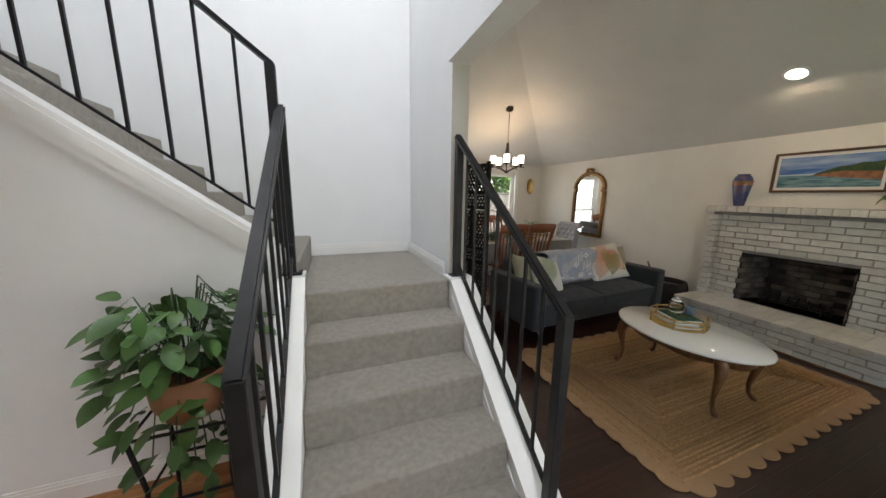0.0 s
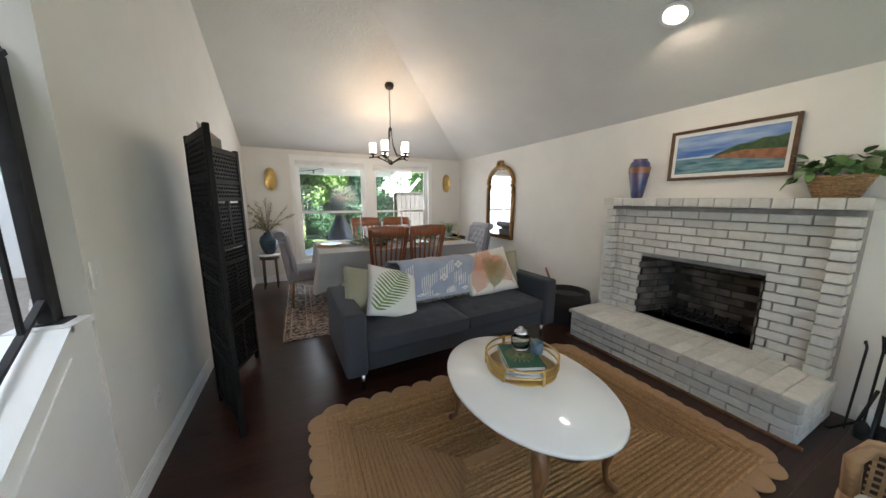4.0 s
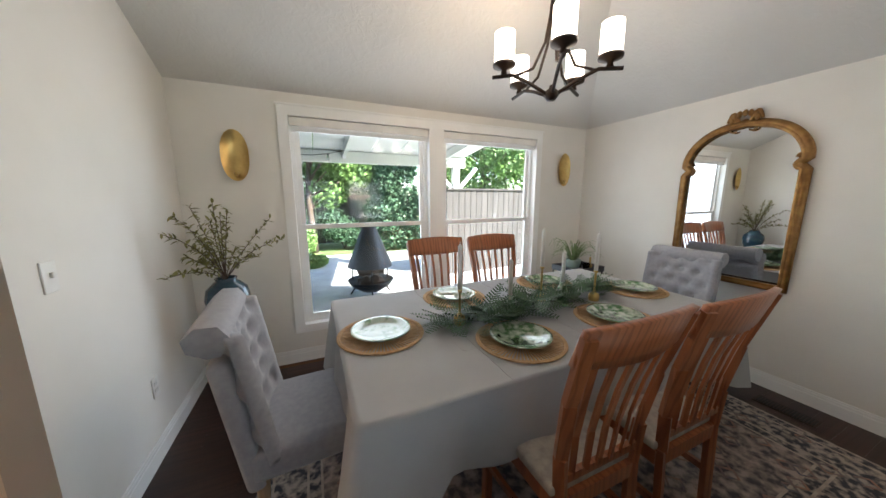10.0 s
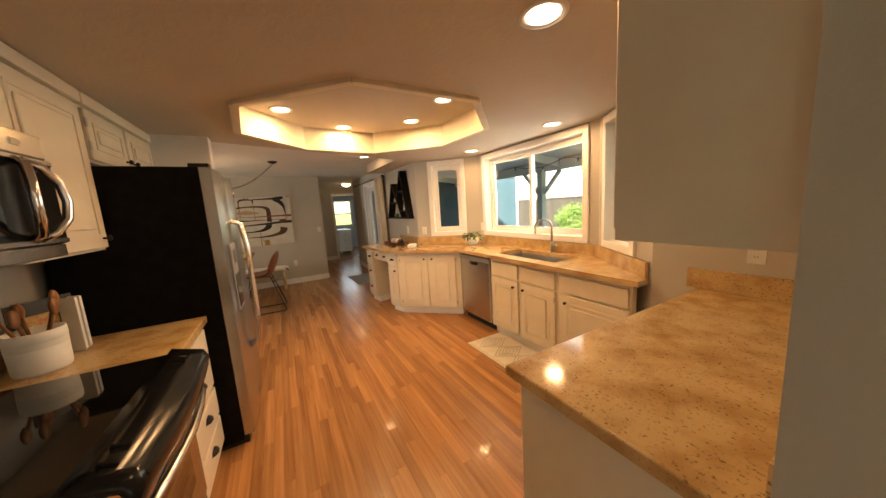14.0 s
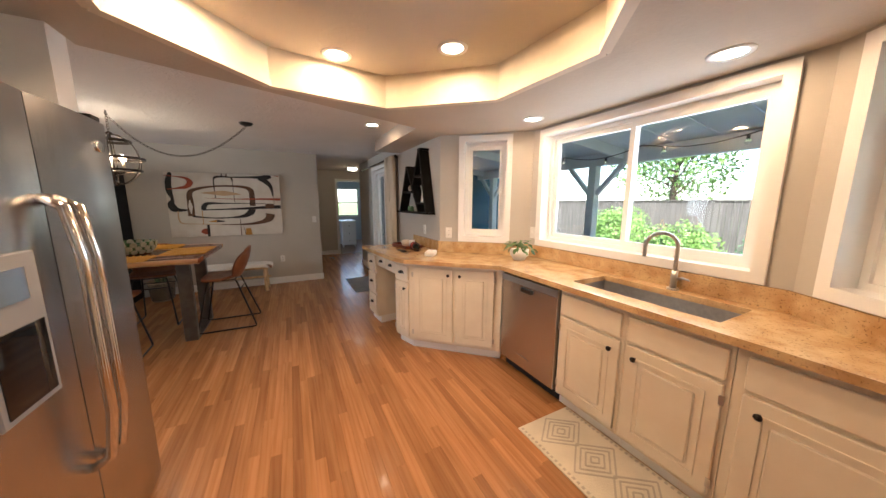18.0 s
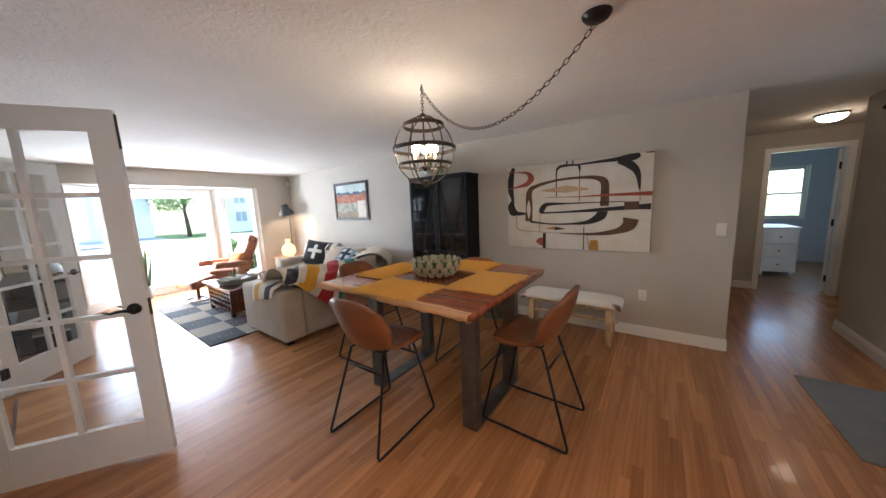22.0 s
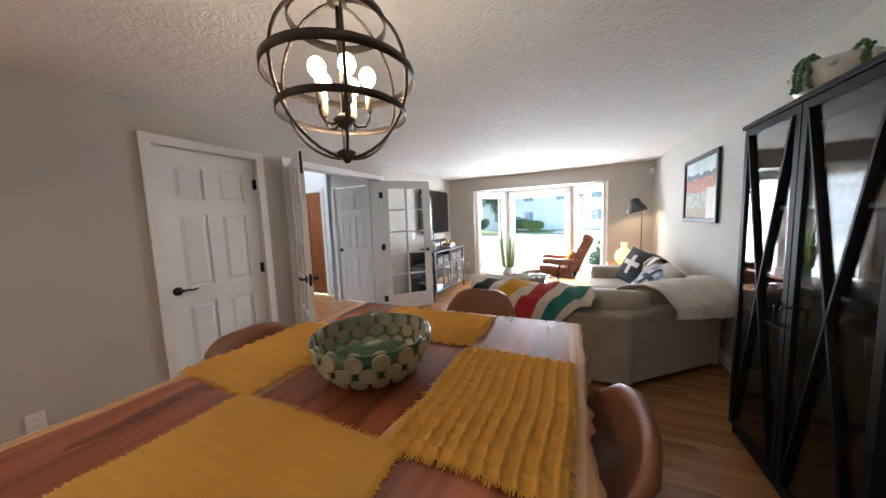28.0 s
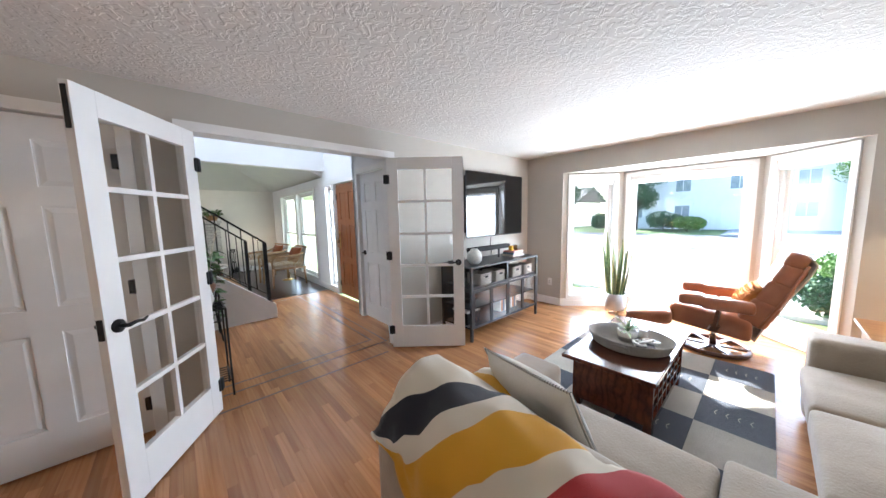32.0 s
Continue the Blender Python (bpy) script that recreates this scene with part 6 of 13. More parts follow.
# ---------------------------------------------------------------- living room sofa
SOFA = Matrix.Translation((2.87, 3.22, 0)) @ Matrix.Rotation(radians(3.2), 4, "Z")
sofa = thing("sofa", SOFA, "charcoal tufted two-cushion sofa with chrome legs", "sofa")
part("base", soft_box(-0.90, -0.38, 0.15, 0.90, 0.40, 0.30, 0.02), CHARCOAL, sofa)
for s in (-1, 1):
    part("arm", soft_box(s * 1.06 - (0.16 if s > 0 else 0), -0.42, 0.14, s * 1.06 + (0.16 if s < 0 else 0), 0.42, 0.62, 0.035), CHARCOAL, sofa)
part("backrest", soft_box(-0.90, 0.22, 0.28, 0.90, 0.42, 0.76, 0.05), CHARCOAL, sofa)
for s in (-1, 1):
    part("back_cushion", soft_box(s * 0.45 - 0.44, 0.10, 0.42, s * 0.45 + 0.44, 0.26, 0.78, 0.06, m=Matrix.Rotation(radians(-5), 4, "X")), CHARCOAL, sofa)
    bm = bmesh.new()
    n, mrow = 28, 18
    x0, x1, y0, y1 = s * 0.45 - 0.445, s * 0.45 + 0.445, -0.40, 0.16
    tuf = [(x0 + (x1 - x0) * (i + 0.5) / 4, y0 + (y1 - y0) * (j + 0.5) / 3) for i in range(4) for j in range(3)]

    def seat_z(x, y):
        u, v = (x - x0) / (x1 - x0), (y - y0) / (y1 - y0)
        z = 0.405 + 0.045 * (max(math.sin(math.pi * u), 0) * max(math.sin(math.pi * v), 0)) ** 0.4
        return z - sum(0.020 * math.exp(-((x - a) ** 2 + (y - b) ** 2) / 0.0011) for a, b in tuf)
    rows = [[(x0 + (x1 - x0) * i / n, y0 + (y1 - y0) * j / mrow, seat_z(x0 + (x1 - x0) * i / n, y0 + (y1 - y0) * j / mrow)) for i in range(n + 1)] for j in range(mrow + 1)]
    rim = lambda q, z: [(min(max(a, x0), x1), min(max(b, y0), y1), z) for a, b, c in q]
    sheet(bm, rows)
    for edge, flip in ((rows[0], 1), (rows[-1], 0), ([r[0] for r in rows], 0), ([r[-1] for r in rows], 1)):
        low = [(a, b, 0.30) for a, b, c in edge]
        sheet(bm, [low, edge] if flip else [edge, low])
    part("seat_cushion", bm, CHARCOAL, sofa, "tufted seat cushion")
    for a, b in tuf:
        bt_ = bmesh.new()
        sphere(bt_, (a, b, seat_z(a, b) + 0.003), 0.011, 1, 1, 0.5, 8, 5)
        part("button", bt_, CHARCOAL, sofa)
for x in (-0.93, 0.93):
    for y in (-0.36, 0.36):
        bm = bmesh.new()
        rod(bm, (x, y, 0.0), (x, y, 0.15), 0.014, 0.017, 12)
        part("leg", bm, CHROME, sofa, "chrome leg")


def on_sofa(x, y, z, yaw, back, roll=0):
    return SOFA @ lean(x, y, z, yaw, back, roll)


pillow("throw_pillow", on_sofa(-0.78, -0.04, 0.44, 24, 30, 18), 0.46, 0.44, 0.16, OLIVE, "olive cloth throw pillow leaning on the sofa arm")
fern, fc = pillow("throw_pillow", on_sofa(-0.62, -0.17, 0.44, 12, 36, 20), 0.47, 0.47, 0.15, WHITECLOTH, "white throw pillow printed with a green fern")
bm = bmesh.new()
fc.stroke(bm, (0.16, 0.10), (0.70, 0.93), 0.014)
for k in range(15):
    u = k / 15
    c = Vector((0.16 + 0.54 * u, 0.10 + 0.83 * u))
    ln = 0.34 * math.sin(math.pi * (u * 0.78 + 0.16))
    fc.stroke(bm, c, c + Vector((-0.55, 0.60)).normalized() * ln, 0.034, 0.004), fc.stroke(bm, c, c + Vector((0.98, -0.02)).normalized() * ln, 0.034, 0.004)
part("fern_print", bm, pbr("fern_green", (0.16, 0.24, 0.05), (0.10, 0.17, 0.03), 20, 0.9), fern, "printed green fern")
palm, pc = pillow("throw_pillow", on_sofa(0.54, -0.08, 0.445, -12, 32, -8), 0.58, 0.50, 0.15, WHITECLOTH, "white throw pillow printed with coral and olive palm leaves")
for cols, base, ang, mn, nm in (((0.62, 0.24, 0.13), (0.05, 0.55), 25, 12, "coral_print"), ((0.60, 0.27, 0.17), (0.10, 0.04), 62, 12, "coral_print"), ((0.66, 0.34, 0.22), (0.92, 0.72), 190, 11, "coral_print"), ((0.58, 0.22, 0.12), (0.92, 0.12), 120, 9, "coral_print"), ((0.24, 0.22, 0.07), (0.45, 0.05), 72, 14, "olive_print")):
    bm = bmesh.new()
    d = Vector((math.cos(radians(ang)), math.sin(radians(ang))))
    q = Vector((-d.y, d.x))
    pc.stroke(bm, base, Vector(base) + d * 0.62, 0.012, lift=0.002 if nm == "olive_print" else 0.0012)
    for k in range(mn):
        c = Vector(base) + d * (0.08 + 0.54 * k / mn)
        ln = 0.40 * math.sin(math.pi * (k / mn * 0.7 + 0.2))
        for s in (-1, 1):
            pc.stroke(bm, c, c + (d * 0.75 + q * s * 0.7).normalized() * ln, 0.019, 0.003, lift=0.0022 if nm == "olive_print" else 0.0013)
    part(nm, bm, pbr(nm, cols, tuple(v * 0.8 for v in cols), 20, 0.9), palm)
pillow("throw_pillow", on_sofa(0.765, 0.06, 0.44, -26, 26, -6), 0.44, 0.42, 0.15, OLIVE, "olive cloth throw pillow behind the palm print")
# throw over the back of the sofa
THROW = weave("throw_grey", (0.30, 0.33, 0.42), (0.36, 0.39, 0.48), 320, bump=0.2)
rt = random.Random(3)


def throw_at(u, v, lift=0.0):
    """u across, v from the seat up over the back."""
    x = -0.50 + 0.82 * u + 0.04 * math.sin(3 * v)
    path = [(0.005, 0.475), (0.03, 0.50), (0.05, 0.56), (0.07, 0.68), (0.09, 0.80), (0.17, 0.82), (0.30, 0.79), (0.435, 0.775), (0.45, 0.66), (0.455, 0.50)]
    s = v * (len(path) - 1)
    k = min(int(s), len(path) - 2)
    f = s - k
    y, z = (path[k][j] * (1 - f) + path[k + 1][j] * f for j in (0, 1))
    w = 0.010 * math.sin(11 * u + 5 * v) + 0.006 * math.sin(23 * u - 3 * v)
    return Vector((x, y - 0.012 - abs(w) * (1 if v < 0.55 else -1) - (lift if v < 0.5 else -lift * 0), z + 0.012 + abs(w) * 0.4 + lift))


th = thing("throw_blanket", SOFA, "grey-blue throw with white motifs draped over the sofa", "blanket")
part("cloth", thicken(sheet(bmesh.new(), [[throw_at(j / 24, i / 30) for j in range(25)] for i in range(31)]), -0.006), THROW, th)
bm = bmesh.new()
for k in range(13):
    u, v = rt.uniform(0.05, 0.9), rt.uniform(0.04, 0.36)
    for j in range(4):
        uu = u + 0.028 * j
        if uu < 0.97:
            rows = [[throw_at(uu + 0.010 * a, v + 0.10 * b + 0.01 * j, 0.011) for a in (0, 1)] for b in (0, 0.5, 1)]
            sheet(bm, rows)
for u, v in ((0.25, 0.12), (0.55, 0.30), (0.85, 0.14), (0.45, 0.08), (0.75, 0.40)):
    for a, b in ((0, 1), (1, 0), (0, -1), (-1, 0)):
        sheet(bm, [[throw_at(u + 0.03 * a + 0.018 * p, v + 0.020 * b + 0.012 * q, 0.012) for p in (-1, 1)] for q in (-1, 1)])
part("motifs", bm, WHITECLOTH, th, "white woven motifs")
bm = bmesh.new()
for k in range(40):
    p = throw_at(k / 39, 0.0)
    tube(bm, [p, p + Vector((rt.uniform(-0.01, 0.01), -0.03, -0.004)), p + Vector((rt.uniform(-0.02, 0.02), -0.045, -0.010))], 0.002, 4)
part("fringe", bm, WHITECLOTH, th)

# ---------------------------------------------------------------- jute rug
JUTE = weave("jute", (0.36, 0.205, 0.095), (0.43, 0.26, 0.13), 180, bump=0.6)
JUTE2 = weave("jute_edge", (0.25, 0.15, 0.07), (0.30, 0.18, 0.085), 180, bump=0.6)
RX0, RX1, RY0, RY1 = 1.66, 3.86, 1.22, 2.62
JUTEBRAID = pbr("jute_braid", (0.46, 0.29, 0.14), (0.33, 0.19, 0.085), 55, 0.95, bump=0.9, bscale=150, vary=0.22)
rug = thing("jute_rug", ((RX0 + RX1) / 2, (RY0 + RY1) / 2, 0.001), "natural jute rug with a scalloped edge", "rug")
hw, hh = (RX1 - RX0) / 2, (RY1 - RY0) / 2
part("field", cube(-hw, -hh, 0, hw, hh, 0.007), JUTE, rug)
bm = bmesh.new()
k = 0
while hh - 0.012 - k * 0.024 > 0.02:
    a, b = hw - 0.012 - k * 0.024, hh - 0.012 - k * 0.024
    braid = tube(bmesh.new(), [(-a, -b, 0.008), (a, -b, 0.008), (a, b, 0.008), (-a, b, 0.008)], 0.0095 + 0.0015 * (k % 3 == 0), 6, True)
    part("braid", braid, JUTEBRAID, rug)
    k += 1
n1, n2 = 14, 13
disc = mesh_of("scallop", lathe(lathe(bmesh.new(), [(0, 0.002), (0.082, 0.002), (0.084, 0.008), (0.076, 0.011), (0.05, 0.009), (0, 0.009)], 18), [(0.074, 0.011), (0.082, 0.0135), (0.086, 0.008)], 18), JUTE)
for k in range(n1):
    for s in (-1, 1):
        part("scallop", disc, None, rug, m=Matrix.Translation((-hw + (k + 0.5) * 2 * hw / n1, s * (hh + 0.008), 0)))
for k in range(n2):
    for s in (-1, 1):
        part("scallop", disc, None, rug, m=Matrix.Translation((s * (hw + 0.008), -hh + (k + 0.5) * 2 * hh / n2, 0)))

# ---------------------------------------------------------------- oval coffee table
MARBLE = pbr("marble_white", (0.78, 0.78, 0.77), (0.60, 0.61, 0.62), 2.2, 0.10, detail=9, blend=(0.56, 0.72), coat=0.4)
WALNUT = wood("carved_walnut", (0.20, 0.10, 0.045), (0.12, 0.055, 0.022), 0.35, 24, axis=2)
CT = (2.66, 1.86, 0.012)
ct = thing("oval_coffee_table", CT, "oval white marble coffee table on carved walnut cabriole legs", "coffee table")
bm = bmesh.new()
lathe(bm, [(0, 0.425), (0.97, 0.425), (1.0, 0.430), (1.0, 0.442), (0.985, 0.448), (0, 0.448)], 56, sx=0.395, sy=0.525)
part("marble_top", bm, MARBLE, ct, "polished white marble top with grey veins")
bm = bmesh.new()
rings = []
for z, g in ((0.425, 0.0), (0.385, 0.006), (0.355, -0.004)):
    rings.append([(0.28 * (1 + g) * math.cos(a), 0.45 * (1 + g) * math.sin(a), z - (0.018 * abs(math.sin(4 * a)) if z < 0.36 else 0)) for a in [2 * math.pi * k / 64 for k in range(64)]])
sheet(bm, rings[::-1], wrap=True, uv=False)
part("apron", thicken(bm, 0.018), WALNUT, ct, "scalloped walnut apron")
for sx in (-1, 1):
    for sy in (-1, 1):
        bm = bmesh.new()
        o = Vector((sx * 0.215, sy * 0.34, 0))
        d = Vector((sx * 0.55, sy * 0.83, 0))
        tube(bm, [o + d * a + Vector((0, 0, z)) for a, z in ((0.0, 0.42), (0.03, 0.37), (0.045, 0.31), (0.03, 0.22), (0.012, 0.12), (0.02, 0.05), (0.055, 0.015), (0.065, 0.0))], 0.03, 10, taper=[0.034, 0.040, 0.036, 0.024, 0.016, 0.014, 0.022, 0.018])
        part("leg", bm, WALNUT, ct, "carved cabriole leg")
TT = Vector(CT) + Vector((0.06, 0.10, 0.449))
tr = thing("decor_tray", Matrix.Translation(TT), "round brass gallery tray holding books and a jar", "tray")
bm = bmesh.new()
lathe(bm, [(0, 0), (0.20, 0), (0.20, 0.006), (0, 0.006)], 40)
part("base", bm, BRASS, tr)
bm = bmesh.new()
for z in (0.045, 0.085):
    tube(bm, [(0.205 * math.cos(a), 0.205 * math.sin(a), z) for a in [2 * math.pi * k / 40 for k in range(40)]], 0.006, 8, True)
part("rail", bm, BRASS, tr, "brass gallery rail")
for k in range(6):
    a = math.pi * k / 3 + 0.4
    part("post", cube(-0.009, -0.006, 0, 0.009, 0.006, 0.095, 0.002, 1), BRASS, tr, m=Matrix.Translation((0.205 * math.cos(a), 0.205 * math.sin(a), 0)) @ Matrix.Rotation(a + math.pi / 2, 4, "Z"))
zz = 0.007
for w, d, h, c, yaw, lab in ((0.27, 0.20, 0.026, (0.55, 0.60, 0.70), 20, "pale blue hardback lying flat"), (0.25, 0.19, 0.022, (0.72, 0.72, 0.70), 12, "white hardback lying flat"), (0.26, 0.20, 0.024, (0.02, 0.09, 0.05), 28, "dark green hardback with a gold starburst")):
    bk = thing("book", Matrix.Translation(TT + Vector((-0.02, -0.01, zz))) @ Matrix.Rotation(radians(yaw + 40), 4, "Z"), lab, "book", "books on the tray")
    part("pages", cube(-w / 2 + 0.004, -d / 2 + 0.004, 0.003, w / 2 - 0.004, d / 2 - 0.004, h - 0.003), PLATE, bk)
    cm = pbr("book_cloth", c, rough=0.5)
    part("cover", cube(-w / 2, -d / 2, h - 0.003, w / 2, d / 2, h, 0.001, 1), cm, bk), part("cover", cube(-w / 2, -d / 2, 0, w / 2, d / 2, 0.003, 0.001, 1), cm, bk)
    part("spine", cube(-w / 2, -d / 2 - 0.002, 0, w / 2, -d / 2 + 0.002, h), cm, bk)
    if c[1] == 0.09:
        bm = bmesh.new()
        for k in range(18):
            a = 2 * math.pi * k / 18
            bar(bm, (0.015 * math.cos(a), 0.015 * math.sin(a), h + 0.0006), (0.085 * math.cos(a), 0.085 * math.sin(a), h + 0.0006), 0.003, 0.001)
        part("starburst", bm, BRASS, bk)
    zz += h + 0.0005
JAR = pbr("clear_glass", (0.9, 0.93, 0.93), rough=0.02, trans=1.0, ior=1.3)
bm = bmesh.new()
lathe(bm, [(0, 0.0), (0.045, 0.0), (0.055, 0.02), (0.055, 0.075), (0.035, 0.095), (0.032, 0.095), (0.050, 0.072), (0.050, 0.02), (0, 0.008)], 24)
jr = single("glass_jar", bm, JAR, "round clear glass jar with a silver lid", "jar", TT + Vector((0.03, 0.05, zz)))
bm = bmesh.new()
lathe(bm, [(0, 0.096), (0.040, 0.096), (0.042, 0.105), (0.03, 0.118), (0.014, 0.122), (0.016, 0.135), (0, 0.138)], 24)
part("lid", bm, CHROME, jr, "silver lid")
bm = bmesh.new()
lathe(bm, [(0, 0), (0.032, 0), (0.035, 0.01), (0.035, 0.065), (0.031, 0.065), (0.030, 0.02), (0, 0.015)], 22)
single("candle_cup", bm, pbr("slate_blue", (0.10, 0.15, 0.20), rough=0.35), "slate blue candle cup on the books", "candle", TT + Vector((0.085, -0.03, zz)))

# ---------------------------------------------------------------- fireplace
BRICKPAINT = pbr("painted_brick", (0.56, 0.55, 0.52), (0.50, 0.49, 0.46), 22, 0.62, bump=0.35, bscale=55, vary=0.09)
MORTAR = pbr("grey_mortar", (0.30, 0.29, 0.28), (0.24, 0.235, 0.23), 30, 0.9, bump=0.5, bscale=90)
SOOT = pbr("soot_brick", (0.055, 0.050, 0.045), (0.025, 0.023, 0.021), 12, 0.95, bump=0.4, bscale=50, grime=0.3)
FX, FY0, FY1 = 4.655, 1.22, 2.82
OY0, OY1, OZ0, OZ1 = 1.59, 2.45, 0.295, 0.865
fp = thing("fireplace", (FX, (FY0 + FY1) / 2, 0), "painted brick fireplace with a raised hearth and dark firebox", "fireplace")
fm = Matrix.Translation((-FX, -(FY0 + FY1) / 2, 0))


def fpart(name, bm, material, label=""):
    bm.transform(fm)
    return part(name, bm, material, fp, label)


bm = bmesh.new()
for y0, y1, z0, z1 in ((FY0, OY0, 0, 1.36), (OY1, FY1, 0, 1.36), (OY0, OY1, OZ1, 1.36), (OY0, OY1, 0, OZ0)):
    box(bm, FX + 0.008, y0, z0, E_IN - 0.002, y1, z1)
core = fpart("core", bm, MORTAR, "grey mortar bed")
bm = bmesh.new()
box(bm, 4.13 + 0.008, FY0 - 0.02, 0.012, FX + 0.008, FY1 - 0.03, 0.262)
fpart("hearth_core", bm, MORTAR)
fpart("floor_trim", cube(4.10, FY0 - 0.06, 0.0, 4.13, FY1 + 0.01, 0.018, 0.004), WALNUT)
# firebox lining
bm = bmesh.new()
y0, y1, z0, z1, d = OY0, OY1, OZ0, OZ1, 0.40
for loop in (((FX, y0, z0), (FX, y0, z1), (FX + d, y0 + 0.09, z1), (FX + d, y0 + 0.09, z0)), ((FX, y1, z1), (FX, y1, z0), (FX + d, y1 - 0.09, z0), (FX + d, y1 - 0.09, z1)),
             ((FX + d, y0 + 0.09, z0), (FX + d, y0 + 0.09, z1), (FX + d, y1 - 0.09, z1), (FX + d, y1 - 0.09, z0)), ((FX, y0, z0), (FX + d, y0 + 0.09, z0), (FX + d, y1 - 0.09, z0), (FX, y1, z0)),
             ((FX, y0, z1), (FX, y1, z1), (FX + d, y1 - 0.09, z1), (FX + d, y0 + 0.09, z1))):
    bm.faces.new([bm.verts.new(p) for p in loop])
fpart("firebox", bm, SOOT, "sooty firebox lining")
FIREBRICK = pbr("sooty_firebrick", (0.16, 0.14, 0.12), (0.05, 0.045, 0.04), 5, 0.95, bump=0.4, bscale=60, vary=0.25)
fb_mesh = mesh_of("firebrick", cube(-0.006, -0.098, -0.029, 0.006, 0.098, 0.029, 0.003, 1), FIREBRICK)
for j in range(int((z1 - z0) / 0.066)):
    for k in range(-1, 6):
        yy = y0 + 0.20 + 0.204 * k + (0.102 if j % 2 else 0)
        if y0 + 0.19 < yy < y1 - 0.19:
            part("firebrick", fb_mesh, None, fp, m=fm @ Matrix.Translation((FX + d - 0.006, yy, z0 + 0.034 + 0.066 * j)))
        for s, yb in ((1, y0), (-1, y1)):
            if k in (0, 1):
                xx = 0.10 + 0.204 * k - (0.05 if j % 2 else 0)
                part("firebrick", fb_mesh, None, fp, m=fm @ Matrix.Translation((FX + xx, yb + s * (0.09 * xx / d + 0.006), z0 + 0.034 + 0.066 * j)) @ Matrix.Rotation(radians(90 + s * 12.7), 4, "Z"))
FRAMEB = bmesh.new()
for a, b, c, e in ((OY0 - 0.012, OY0 + 0.004, OZ0, OZ1 + 0.012), (OY1 - 0.004, OY1 + 0.012, OZ0, OZ1 + 0.012), (OY0, OY1, OZ1 - 0.004, OZ1 + 0.012)):
    box(FRAMEB, FX - 0.004, a, c, FX + 0.012, b, e)
fpart("firebox_frame", FRAMEB, BLACK)
gr = bmesh.new()
for k in range(7):
    y = 1.78 + k * 0.08
    tube(gr, [(FX + 0.06, y, OZ0 + 0.11), (FX + 0.09, y, OZ0 + 0.06), (FX + 0.30, y, OZ0 + 0.06), (FX + 0.32, y, OZ0 + 0.10)], 0.008, 6)
rod(gr, (FX + 0.10, 1.74, OZ0 + 0.052), (FX + 0.10, 2.30, OZ0 + 0.052), 0.008), rod(gr, (FX + 0.28, 1.74, OZ0 + 0.052), (FX + 0.28, 2.30, OZ0 + 0.052), 0.008)
for y in (1.78, 2.26):
    for xx in (0.10, 0.28):
        rod(gr, (FX + xx, y, OZ0 + 0.0), (FX + xx, y, OZ0 + 0.05), 0.008)
single("fire_grate", gr, BLACK, "black iron fire grate in the firebox", "grate")
# mantel bricks on edge, face bricks, pilasters and hearth
rb = random.Random(11)
BL, BH, JT = 0.196, 0.060, 0.010


def brick_mesh(lx, ly, lz):
    return mesh_of("brick", cube(-lx / 2, -ly / 2, -lz / 2, lx / 2, ly / 2, lz / 2, 0.004, 1), BRICKPAINT)


cache = {}


def brick(parent, x, y, z, lx, ly, lz):
    key = (round(lx, 2), round(ly, 2), round(lz, 3))
    if key not in cache:
        cache[key] = brick_mesh(*key)
    j = rb.uniform(-0.0015, 0.0015)
    return part("brick", cache[key], None, parent, m=fm @ Matrix.Translation((x + j, y, z)) @ Matrix.Rotation(rb.uniform(-0.006, 0.006), 4, "Z"))


row, z = 0, 0.005
while z + BH < 1.37:
    zc = z + BH / 2
    y = FY0 + 0.10 - (0.0 if row % 2 else (BL + JT) / 2)
    segs = []
    while y < FY1 - 0.10:
        a, b = max(y, FY0 + 0.10), min(y + BL, FY1 - 0.10)
        if b - a > 0.03:
            segs.append((a, b))
        y += BL + JT
    for a, b in segs:
        if z < OZ1 and z + BH > OZ0 - 0.02:
            parts_ = [(a, min(b, OY0 - 0.012)), (max(a, OY1 + 0.012), b)]
        elif z < 0.27:
            parts_ = []
        else:
            parts_ = [(a, b)]
        for p, q in parts_:
            if q - p > 0.025:
                brick(fp, FX, (p + q) / 2, zc, 0.04, q - p, BH)
    for yp in (FY0 + 0.045, FY1 - 0.045):
        if z > 0.27:
            ln = 0.09 if row % 2 else 0.096
            brick(fp, FX - 0.03, yp, zc, 0.10, ln, BH)
    row += 1
    z += BH + JT
nb = 16
for k in range(nb):
    y = FY0 - 0.04 + (k + 0.5) * (FY1 - FY0 + 0.08) / nb
    brick(fp, FX + 0.02, y, 1.402, 0.24, (FY1 - FY0 + 0.08) / nb - 0.008, 0.072)
fpart("mantel_bed", cube(FX - 0.085, FY0 - 0.03, 1.372, E_IN - 0.002, FY1 + 0.03, 1.43), MORTAR)
for r in range(4):
    zc = 0.012 + r * 0.0645 + 0.0275
    y = FY0 - 0.02 - (0.0 if r % 2 else 0.10)
    while y < FY1 - 0.03:
        a, b = max(y, FY0 - 0.02), min(y + BL, FY1 - 0.03)
        if b - a > 0.03:
            brick(fp, 4.13, (a + b) / 2, zc, 0.03, b - a, 0.056)
        y += BL + JT
    for k in range(3):
        for yy in (FY0 - 0.02, FY1 - 0.03):
            brick(fp, 4.13 + 0.09 + k * 0.19, yy, zc, 0.176, 0.03, 0.056)
ny = 16
